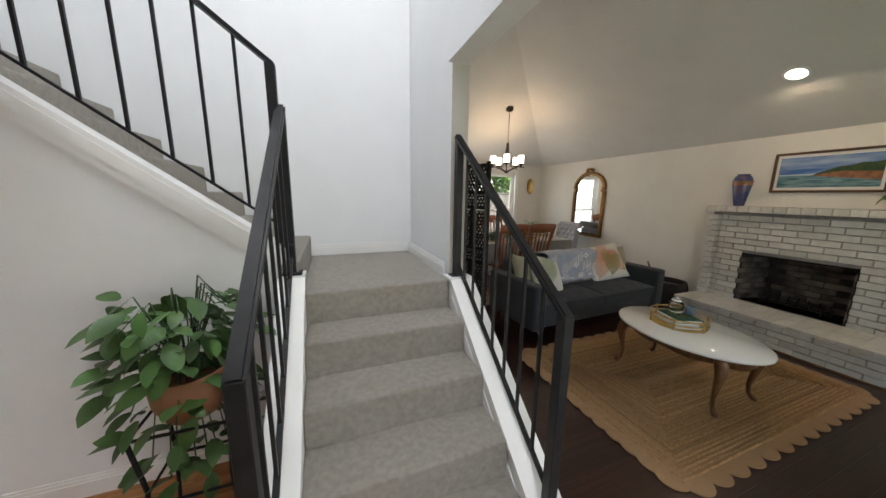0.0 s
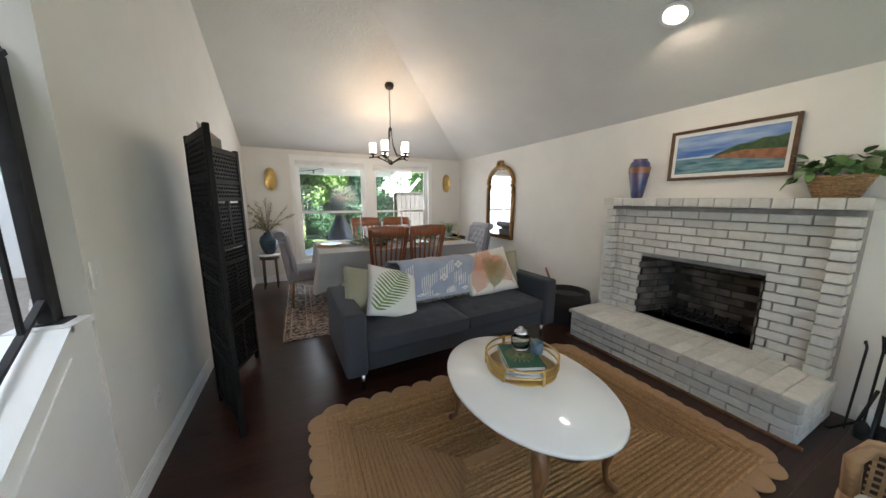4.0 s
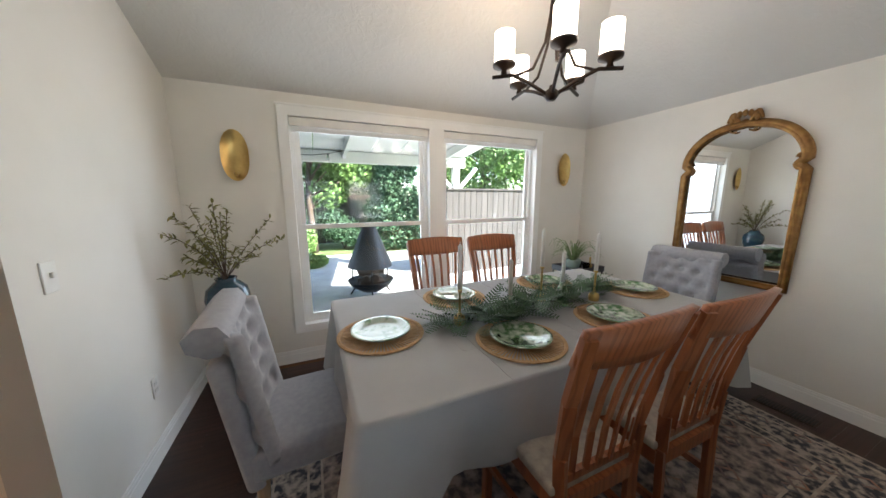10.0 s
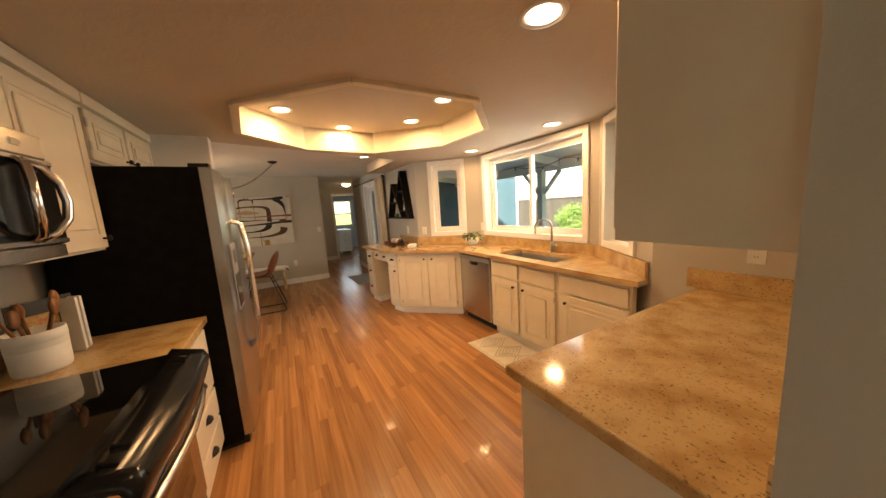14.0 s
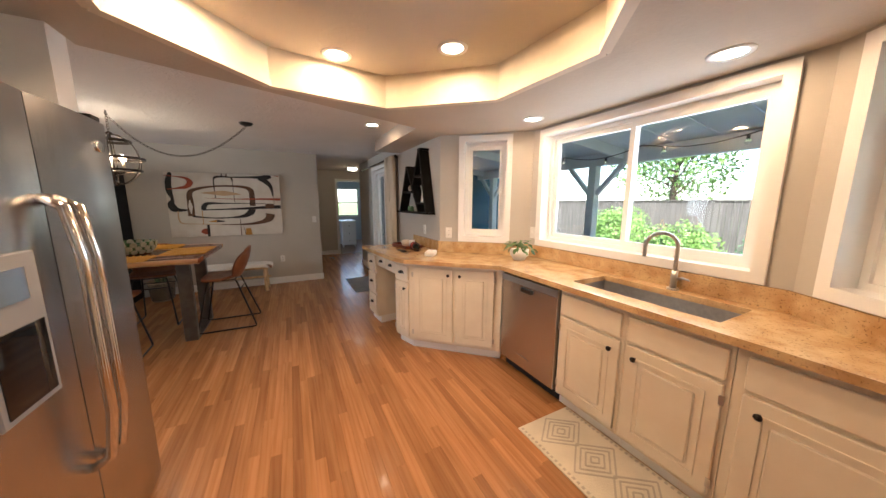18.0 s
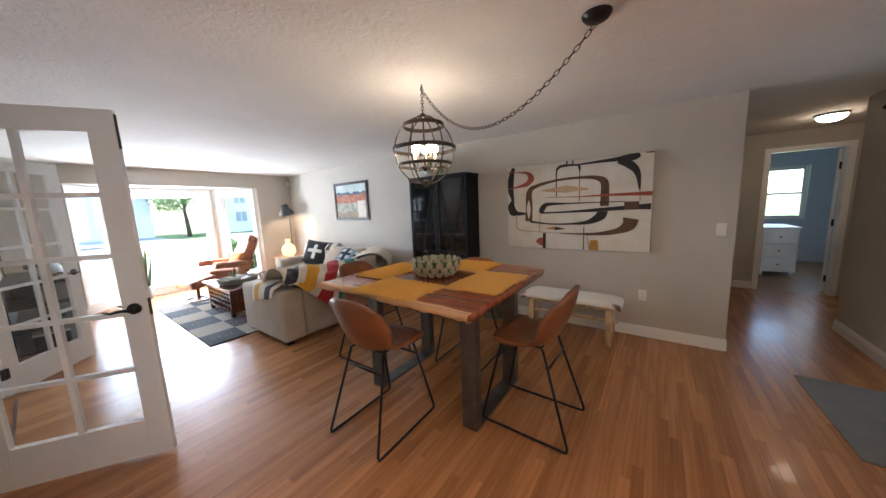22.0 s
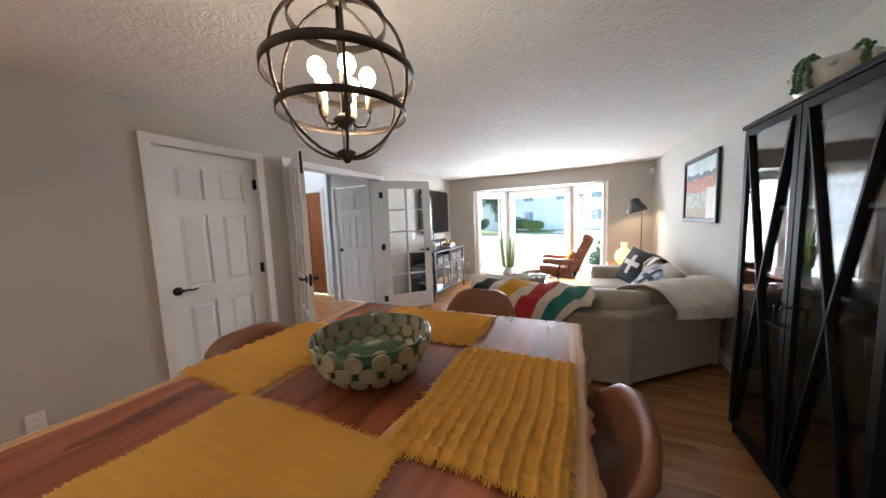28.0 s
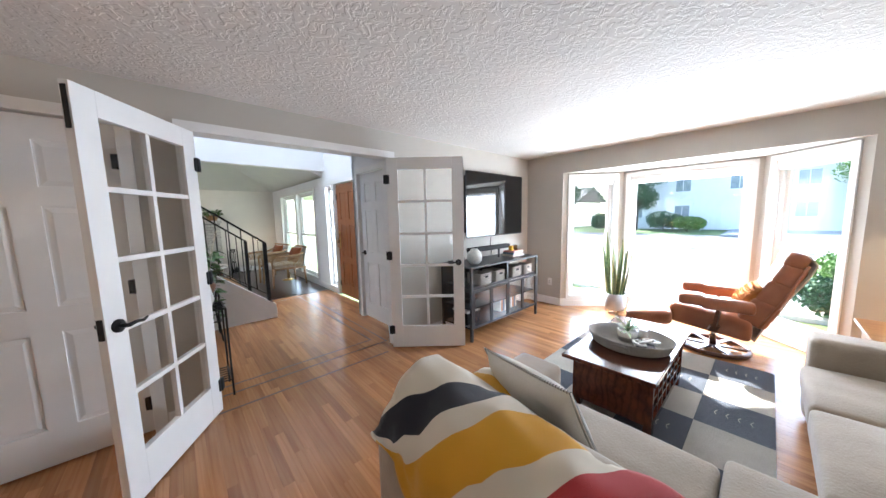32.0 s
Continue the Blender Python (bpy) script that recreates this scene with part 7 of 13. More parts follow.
for k in range(ny):
    yc = FY0 - 0.045 + (k + 0.5) * (FY1 - FY0 + 0.04) / ny
    for xc, lx in ((4.215, 0.225), (4.45, 0.225), (4.625, 0.105)):
        if xc < 4.6 or FY0 + 0.1 < yc < FY1 - 0.1:
            brick(fp, xc, yc, 0.276, lx, (FY1 - FY0 + 0.04) / ny - 0.007, 0.034)

# over the mantel
pf = thing("seascape_painting", (E_IN - 0.004, 1.985, 1.60), "framed seascape painting of a wooded headland", "painting")
PW, PH = 0.40, 0.43
FRW = wood("frame_walnut", (0.13, 0.07, 0.035), (0.08, 0.042, 0.02), 0.35, 30, axis=1)
for a, b, c, d in ((-PW, -PW + 0.025, 0, PH), (PW - 0.025, PW, 0, PH), (-PW + 0.025, PW - 0.025, 0, 0.025), (-PW + 0.025, PW - 0.025, PH - 0.025, PH)):
    part("frame", cube(-0.03, a, c, 0, b, d, 0.004, 1), FRW, pf)
part("mat_board", cube(-0.012, -PW + 0.025, 0.025, -0.002, PW - 0.025, PH - 0.025), PLATE, pf, "white mat")


def picture_shape(parent, name, pts, x, material):
    """A flat painted shape on a picture that hangs on an east wall; pts are along y and z."""
    bm = bmesh.new()
    f = bm.faces.new([bm.verts.new((x, y, z)) for y, z in pts])
    bm.normal_update()
    if f.normal.x > 0:
        f.normal_flip()
    return part(name, bm, material, parent)


def paint(name, a, b=None, s=8):
    return pbr(name, a, b, s, 0.45, bump=0.05, bscale=200, detail=6)


a, c, d = PW - 0.05, 0.055, PH - 0.055
picture_shape(pf, "sky", [(a, 0.18), (-a, 0.18), (-a, d), (a, d)], -0.0125, pbr("painted_sky", (0.05, 0.14, 0.42), (0.45, 0.55, 0.66), 5, 0.45, stretch=(1, 0.4, 2.2), blend=(0.4, 0.75)))
picture_shape(pf, "sea", [(a, c), (-a, c), (-a, 0.185), (a, 0.185)], -0.0128, pbr("painted_sea", (0.03, 0.12, 0.17), (0.20, 0.33, 0.36), 14, 0.4, stretch=(1, 0.5, 3)))
picture_shape(pf, "haze", [(a, 0.18), (a * 0.1, 0.18), (a * 0.1, 0.20), (a, 0.195)], -0.0130, paint("painted_haze", (0.45, 0.55, 0.62)))
hd = [(0.10, 0.18), (-a, 0.13), (-a, 0.30), (-0.29, 0.285), (-0.22, 0.29), (-0.16, 0.265), (-0.08, 0.26), (-0.02, 0.235), (0.04, 0.21)]
picture_shape(pf, "headland", hd, -0.0132, paint("painted_trees", (0.02, 0.06, 0.03), (0.06, 0.10, 0.03), 30))
picture_shape(pf, "cliff", [(0.10, 0.175), (-a, 0.12), (-a, 0.20), (-0.24, 0.205), (-0.12, 0.215), (0.0, 0.20)], -0.0135, paint("painted_cliff", (0.36, 0.15, 0.07), (0.20, 0.09, 0.05), 24))
vs = thing("ceramic_vase", (4.69, 2.60, 1.438), "tall blue glazed ceramic vase on the mantel", "vase")
bm = bmesh.new()
lathe(bm, [(0, 0), (0.045, 0), (0.052, 0.01), (0.066, 0.10), (0.090, 0.24), (0.094, 0.30), (0.080, 0.35), (0.058, 0.365), (0.066, 0.38), (0.060, 0.38), (0.05, 0.365), (0, 0.33)], 32)
part("body", bm, pbr("blue_glaze", (0.02, 0.05, 0.16), (0.10, 0.06, 0.10), 9, 0.12, coat=0.6), vs)
bm = bmesh.new()
lathe(bm, [(0.0915, 0.245), (0.0955, 0.30)], 32)
part("band", bm, pbr("bronze_glaze", (0.22, 0.10, 0.05), rough=0.2), vs)
bp = thing("basket_plant", (4.70, 1.36, 1.438), "trailing green plant in a woven basket on the mantel", "plant")
WICKER = pbr("wicker", (0.36, 0.22, 0.11), (0.24, 0.14, 0.06), 60, 0.8, bump=0.8, bscale=120)
bm = bmesh.new()
for k in range(9):
    r = 0.075 + 0.005 * k
    tube(bm, [(r * math.cos(a), 1.2 * r * math.sin(a), 0.008 + 0.0155 * k) for a in [2 * math.pi * j / 24 for j in range(24)]], 0.0085, 6, True)
part("basket", bm, WICKER, bp, "woven basket")
bm = bmesh.new()
lathe(bm, [(0, 0.10), (0.10, 0.12)], 20)
part("soil", bm, SOOT, bp)
bm, lm3, r9 = bmesh.new(), leaf_mesh("leaf", 0.085, 0.062, LEAF), random.Random(8)
for k in range(90):
    a, h = r9.uniform(0, 360), r9.random()
    y, x = (0.07 + 0.14 * h) * math.sin(radians(a)), (0.04 + 0.06 * h) * math.cos(radians(a))
    z = 0.16 + 0.11 * r9.random() - 0.16 * max(abs(y) - 0.12, 0) * 4
    spray(bm, lm3, [turned((x, y, max(z, 0.0)), a + r9.uniform(-40, 40), r9.uniform(-50, 40), r9.uniform(-40, 40), r9.uniform(0.7, 1.1))])
part("leaves", bm, LEAF, bp)
# basket with a stick, and the fire tools
kb = thing("log_basket", (4.42, 3.12, 0.001), "dark woven log basket beside the hearth", "basket")
DW = pbr("dark_wicker", (0.035, 0.028, 0.024), (0.02, 0.016, 0.014), 60, 0.7, bump=0.8, bscale=110)
bm = bmesh.new()
for k in range(15):
    r = 0.205 + 0.035 * math.sin(math.pi * k / 14 * 0.8)
    tube(bm, [((r + 0.004 * math.sin(9 * a + k)) * math.cos(a), (r + 0.004 * math.sin(9 * a + k)) * math.sin(a), 0.012 + 0.0245 * k) for a in [2 * math.pi * j / 30 for j in range(30)]], 0.0135, 6, True)
part("weave", bm, DW, kb)
bm = bmesh.new()
lathe(bm, [(0, 0.01), (0.2, 0.01), (0.205, 0.30), (0.19, 0.30), (0.0, 0.24)], 24)
part("lining", bm, CHARCOAL, kb, "dark cloth inside")
bm = bmesh.new()
tube(bm, [(-0.05, 0.05, 0.20), (-0.14, 0.12, 0.42), (-0.20, 0.17, 0.62)], 0.013, 8)
single("wooden_stick", bm, wd, "wooden handle standing in the log basket", "stick", (4.42, 3.12, 0.001))
ft = thing("fire_tools", (4.52, 1.00, 0.0), "black iron fireplace tool set on a stand", "tool set")
bm = bmesh.new()
for s in (-1, 1):
    tube(bm, [(0, s * 0.02, 0.35), (0, s * 0.06, 0.12), (0, s * 0.15, 0.012), (0, s * 0.17, 0.008)], 0.008)
    tube(bm, [(s * 0.02, 0, 0.35), (s * 0.06, 0, 0.12), (s * 0.13, 0, 0.012)], 0.008)
rod(bm, (0, 0, 0.10), (0, 0, 0.62), 0.010)
for k in range(8):
    a = 2 * math.pi * k / 8
    tube(bm, [(0, 0, 0.63), (0.05 * math.cos(a), 0.05 * math.sin(a), 0.67), (0.035 * math.cos(a), 0.035 * math.sin(a), 0.58)], 0.006)
part("stand", bm, BLACK, ft)
for s, nm in ((-0.10, "poker"), (-0.04, "shovel"), (0.04, "brush"), (0.10, "tongs")):
    bm = bmesh.new()
    tube(bm, [(0.0, s, 0.60), (0.0, s, 0.62), (0.0, s * 0.9, 0.58), (0.0, s * 1.0, 0.05)], 0.006)
    if nm == "shovel":
        box(bm, -0.004, s - 0.04, 0.03, 0.004, s + 0.04, 0.15)
    if nm == "brush":
        lathe(bm, [(0.01, 0.14), (0.03, 0.11), (0.026, 0.03), (0, 0.03)], 10, at=(0, s, 0))
    part(nm, bm, BLACK, ft)

# ---------------------------------------------------------------- cane armchairs, side table and lamp
ASH = wood("ash_wood", (0.50, 0.32, 0.18), (0.40, 0.24, 0.12), 0.45, 26, axis=1)
CANE = weave("cane", (0.50, 0.34, 0.19), (0.40, 0.26, 0.13), 120, bump=0.9)
BOUCLE = pbr("cream_cloth", (0.68, 0.65, 0.60), (0.62, 0.59, 0.54), 60, 0.95, bump=0.4, bscale=260)
RUST = weave("rust_cloth", (0.32, 0.095, 0.03), (0.26, 0.07, 0.02), 260, bump=0.3)


def cane_chair():
    c = thing("cane_armchair", Matrix.Identity(4), "ash wood armchair with cane sides and a cream seat", "armchair", "cane armchairs")
    for s in (-1, 1):
        x = s * 0.31
        for y0, y1, ztop in ((-0.33, -0.30, 0.42), (0.30, 0.36, 0.40)):
            bm = bmesh.new()
            tube(bm, [(x + s * 0.02, y0 * 1.06, 0.0), (x, y0, ztop)], 0.016, 8, taper=0.026)
            part("leg", bm, ASH, c)
        bm = bmesh.new()
        tube(bm, [(x, -0.33, 0.40), (x, -0.34, 0.55), (x, -0.31, 0.62), (x, -0.20, 0.645), (x, 0.20, 0.655), (x, 0.30, 0.70)], 0.022, 8)
        part("arm_frame", bm, ASH, c)
        bm = bmesh.new()
        rod(bm, (x, -0.31, 0.385), (x, 0.33, 0.375), 0.02)
        part("side_rail", bm, ASH, c)
        bm = bmesh.new()
        for k in range(24):
            y = -0.30 + k * 0.025
            bar(bm, (x - 0.003, y, 0.39), (x - 0.003, y, 0.645), 0.003, 0.009)
        for k in range(10):
            bar(bm, (x + 0.003, -0.31, 0.40 + k * 0.025), (x + 0.003, 0.29, 0.40 + k * 0.025), 0.003, 0.009)
        tagged(part("cane_side", bm, CANE, c, "woven cane side panel"), kind="stuff")
    bm = bmesh.new()
    rows = []
    for z, y in ((0.40, 0.31), (0.60, 0.35), (0.80, 0.40)):
        rows.append([(0.31 * math.sin(t), y + 0.05 * math.cos(t) - 0.05, z) for t in [-math.pi / 2 + math.pi * k / 14 for k in range(15)]])
    sheet(bm, rows)
    part("backrest", thicken(bm, 0.03), BOUCLE, c, "curved cream backrest")
    bm = bmesh.new()
    tube(bm, [(0.325 * math.sin(t), 0.41 + 0.05 * math.cos(t) - 0.05, 0.81) for t in [-math.pi / 2 + math.pi * k / 14 for k in range(15)]], 0.02, 8)
    part("top_rail", bm, ASH, c)
    part("seat", soft_box(-0.285, -0.33, 0.36, 0.285, 0.30, 0.47, 0.04, 0.02), BOUCLE, c, "cream seat cushion")
    return c


ch = cane_chair()
poses = (pose(3.04, 0.50, 0, rz=194), pose(2.09, 0.36, 0, rz=184))
ch.matrix_world = poses[0]
copy_thing(ch, poses[1])
for m, yw in zip(poses, (0, 10)):
    pillow("throw_pillow", m @ lean(0.04, 0.14, 0.475, yw, 24), 0.40, 0.36, 0.13, RUST, "rust cloth throw pillow on a cane armchair")
st = thing("glass_side_table", (4.32, 0.55, 0), "round glass side table on a slim black frame", "side table")
bm = bmesh.new()
lathe(bm, [(0, 0.54), (0.25, 0.54), (0.252, 0.545), (0.25, 0.55), (0, 0.55)], 36)
part("glass_top", bm, pbr("table_glass", (0.55, 0.72, 0.68), rough=0.03, trans=0.85, ior=1.3), st, "greenish glass top")
bm = bmesh.new()
for k in range(3):
    a = 2 * math.pi * k / 3
    tube(bm, [(0.19 * math.cos(a), 0.19 * math.sin(a), 0), (0.10 * math.cos(a), 0.10 * math.sin(a), 0.28), (0.19 * math.cos(a), 0.19 * math.sin(a), 0.54)], 0.008)
part("frame", bm, BLACK, st)
for k in range(2):
    single("book", cube(-0.10, -0.07, 0, 0.10, 0.07, 0.02, 0.002, 1), PLATE if k else pbr("book_grey", (0.45, 0.44, 0.42), rough=0.6), "pale book stacked on the glass table", "book", Matrix.Translation((4.27, 0.60, 0.551 + 0.0205 * k)) @ Matrix.Rotation(0.4 * k, 4, "Z"), "books on the side table")
tl = thing("table_lamp", (4.40, 0.44, 0.551), "small dark gooseneck table lamp, lit", "lamp")
bm = bmesh.new()
lathe(bm, [(0, 0), (0.065, 0), (0.065, 0.012), (0.012, 0.02), (0.008, 0.03)], 22), tube(bm, [(0, 0, 0.02), (0, 0, 0.34), (-0.02, 0, 0.40), (-0.07, 0.02, 0.41)], 0.007)
part("stem", bm, BRONZE, tl)
bm = bmesh.new()
lathe(bm, [(0.045, 0.0), (0.03, 0.05), (0.02, 0.055), (0, 0.055)], 18, at=(-0.08, 0.025, 0.36))
part("shade", bm, BRONZE, tl)
BULB = glow("bulb_warm", (1.0, 0.78, 0.5), 3)
bm = bmesh.new()
sphere(bm, (-0.08, 0.025, 0.365), 0.025)
part("bulb", bm, BULB, tl)
lamp("lamp_light", "POINT", Matrix.Translation((4.32, 0.465, 0.88)), 5, WARM, radius=0.03)
bm = bmesh.new()
lathe(bm, [(0, 0), (0.05, 0), (0.08, 0.03), (0.085, 0.06), (0.078, 0.06), (0.06, 0.02), (0, 0.015)], 24)

mt = thing("marble_table", (2.55, 0.20, 0), "small round marble side table between the armchairs", "side table")
part("top", lathe(bmesh.new(), [(0, 0.47), (0.17, 0.47), (0.175, 0.475), (0.175, 0.49), (0.17, 0.495), (0, 0.495)], 32), pbr("white_marble", (0.74, 0.74, 0.74), (0.42, 0.43, 0.45), 5, 0.18, detail=8, blend=(0.5, 0.75), coat=0.3), mt, "white veined marble top")
part("stem", rod(bmesh.new(), (0, 0, 0.02), (0, 0, 0.469), 0.014), BRASS, mt)
part("foot", lathe(bmesh.new(), [(0, 0), (0.13, 0), (0.13, 0.008), (0.02, 0.02), (0, 0.02)], 28), BRASS, mt)

# ---------------------------------------------------------------- folding screen
SCR = [(1.22, 2.66), (1.01, 3.15), (1.185, 3.72)]
sc = thing("folding_screen", (*SCR[1], 0), "black carved wooden folding screen with lattice panels", "folding screen")


def lattice(bm, x0, z0, x1, z1, step=0.034):
    """Pierced fretwork of small hexagon rings between two edges."""
    r = step * 0.56
    j, z = 0, z0 + step * 0.25
    while z < z1 + step * 0.05:
        x = x0 + step * (0.5 if j % 2 else 0.0) + step * 0.1
        while x < x1 + step * 0.2:
            pin = [(x + r * math.cos(a), 0, z + r * math.sin(a)) for a in [math.pi / 6 + math.pi * k / 3 for k in range(6)]]
            out = [(x + r * 0.60 * math.cos(a), 0, z + r * 0.60 * math.sin(a)) for a in [math.pi / 6 + math.pi * k / 3 for k in range(6)]]
            rims = []
            for y, fl in ((-0.008, False), (0.008, True)):
                a = [bm.verts.new((p[0], y, p[2])) for p in pin]
                b = [bm.verts.new((p[0], y, p[2])) for p in out]
                for k in range(6):
                    q = (a[k], a[(k + 1) % 6], b[(k + 1) % 6], b[k])
                    bm.faces.new(q[::-1] if fl else q)
                rims.append(b)
            for k in range(6):
                bm.faces.new((rims[0][k], rims[0][(k + 1) % 6], rims[1][(k + 1) % 6], rims[1][k]))
            x += step
        z += step * 0.87
        j += 1


for k in range(2):
    m, w = along(SCR[k], SCR[k + 1])
    m = Matrix.Translation(-Vector((*SCR[1], 0))) @ m
    pnl = part("panel", cube(0.0, -0.014, 0.0, 0.035, 0.014, 1.80, 0.003, 1), BLACKWOOD, sc, "carved lattice panel", m=m)
    part("stile", cube(w - 0.04, -0.014, 0, w - 0.004, 0.014, 1.80, 0.003, 1), BLACKWOOD, pnl)
    levels = (0.10, 0.42, 0.54, 0.92, 1.04, 1.40, 1.45, 1.56, 1.60, 1.77)
    for z0, z1 in ((0.07, 0.10), (0.42, 0.45), (0.54, 0.57), (0.92, 0.95), (1.04, 1.07), (1.40, 1.43), (1.53, 1.56), (1.75, 1.785)):
        part("rail", cube(0.035, -0.011, z0, w - 0.04, 0.011, z1), BLACKWOOD, pnl)
    third = (w - 0.075) / 3
    for z0, z1 in ((0.10, 0.42), (0.57, 0.92), (1.07, 1.40)):
        for j in (1, 2):
            x = 0.035 + third * j
            part("mullion", cube(x - 0.016, -0.010, z0, x + 0.016, 0.010, z1), BLACKWOOD, pnl)
        for j in range(3):
            bm = bmesh.new()
            lattice(bm, 0.035 + third * j + 0.012, z0, 0.035 + third * (j + 1) - 0.012, z1)
            tagged(part("fretwork", bm, BLACKWOOD, pnl, "pierced fretwork"), kind="stuff")
    for z0, z1 in ((0.45, 0.54), (0.95, 1.04), (1.43, 1.53), (1.56, 1.75)):
        bm = bmesh.new()
        lattice(bm, 0.035, z0, w - 0.04, z1)
        tagged(part("fretwork", bm, BLACKWOOD, pnl, "pierced fretwork"), kind="stuff")

# ---------------------------------------------------------------- dining set
TX0, TX1, TY0, TY1, TZ = 1.80, 4.02, 4.56, 5.74, 0.765
CHERRY = wood("cherry_wood", (0.34, 0.115, 0.045), (0.24, 0.075, 0.028), 0.32, 24, axis=2, coat=0.25)
dt = thing("dining_table", ((TX0 + TX1) / 2, (TY0 + TY1) / 2, 0), "cherry wood dining table under a long cloth", "table")
hx, hy = (TX1 - TX0) / 2, (TY1 - TY0) / 2
part("tabletop", cube(-hx + 0.01, -hy + 0.01, TZ - 0.035, hx - 0.01, hy - 0.01, TZ - 0.006, 0.006), CHERRY, dt)
part("apron", cube(-hx + 0.15, -hy + 0.15, TZ - 0.12, hx - 0.15, hy - 0.15, TZ - 0.036), CHERRY, dt)
for sx in (-1, 1):
    for sy in (-1, 1):
        part("leg", cube(sx * (hx - 0.20) - 0.045, sy * (hy - 0.18) - 0.045, 0.012, sx * (hx - 0.20) + 0.045, sy * (hy - 0.18) + 0.045, TZ - 0.036, 0.006), CHERRY, dt)
LINEN = weave("linen_cloth", (0.34, 0.34, 0.345), (0.38, 0.38, 0.385), 420, bump=0.12)
rc = random.Random(4)


def rounded(hx, hy, r, n=8):
    pts = []
    for cx, cy, a0 in ((hx - r, hy - r, 0), (-hx + r, hy - r, 90), (-hx + r, -hy + r, 180), (hx - r, -hy + r, 270)):
        pts += [(cx + r * math.cos(radians(a0 + 90 * k / n)), cy + r * math.sin(radians(a0 + 90 * k / n))) for k in range(n + 1)]
    out = []
    for k, p in enumerate(pts):
        q = pts[(k + 1) % len(pts)]
        d = math.hypot(q[0] - p[0], q[1] - p[1])
        m_ = max(1, int(d / 0.05))
        out += [(p[0] + (q[0] - p[0]) * j / m_, p[1] + (q[1] - p[1]) * j / m_) for j in range(m_)]
    return out


edge = rounded(hx + 0.006, hy + 0.006, 0.03)
cl = thing("tablecloth", ((TX0 + TX1) / 2, (TY0 + TY1) / 2, 0), "grey linen tablecloth hanging in soft folds", "tablecloth")
bm = bmesh.new()
lev = [(0.0, 0.55), (0.0, 0.985), (0.0, 1.0), (0.012, 1.004), (0.06, 1.01), (0.14, 1.015), (0.22, 1.02), (0.30, 1.025), (0.335, 1.027)]
rows, s = [], 0.0
arc = [0.0]
for k in range(len(edge)):
    q = edge[(k + 1) % len(edge)]
    arc.append(arc[-1] + math.hypot(q[0] - edge[k][0], q[1] - edge[k][1]))
for drop, g in lev:
    row = []
    for k, (x, y) in enumerate(edge):
        f = drop / 0.335
        corner = max(0.0, 1 - 3.2 * math.hypot(abs(x) - hx, abs(y) - hy))
        wv = (0.030 * math.sin(arc[k] * 9.5) + 0.014 * math.sin(arc[k] * 21 + 1)) * f + 0.10 * corner * f
        nx, ny = (x / hx) ** 9, (y / hy) ** 9
        nl = math.hypot(nx, ny) or 1
        d_ = drop * (1 + 0.42 * corner + 0.05 * math.sin(arc[k] * 4.0))
        if g < 1:
            row.append((x * g, y * g, TZ))
        else:
            row.append((x + nx / nl * (0.006 + wv), y + ny / nl * (0.006 + wv), TZ - d_))
    rows.append(row)
sheet(bm, rows[::-1], wrap=True)
part("cloth", bm, LINEN, cl)
part("cloth_top", slab(bmesh.new(), [(x * 0.56, y * 0.56) for x, y in edge], TZ - 0.004, TZ + 0.0005), LINEN, cl)
bm = bmesh.new()
for x in (-0.55, 0.0, 0.55):
    bar(bm, (x, -hy, TZ + 0.0008), (x, hy, TZ + 0.0008), 0.006, 0.002)
bar(bm, (-hx, 0.0, TZ + 0.0008), (hx, 0.0, TZ + 0.0008), 0.006, 0.002)
part("fold_crease", bm, LINEN, cl)

SEATFAB = pbr("seat_fabric", (0.46, 0.42, 0.37), (0.33, 0.30, 0.27), 30, 0.95, bump=0.3, bscale=200)


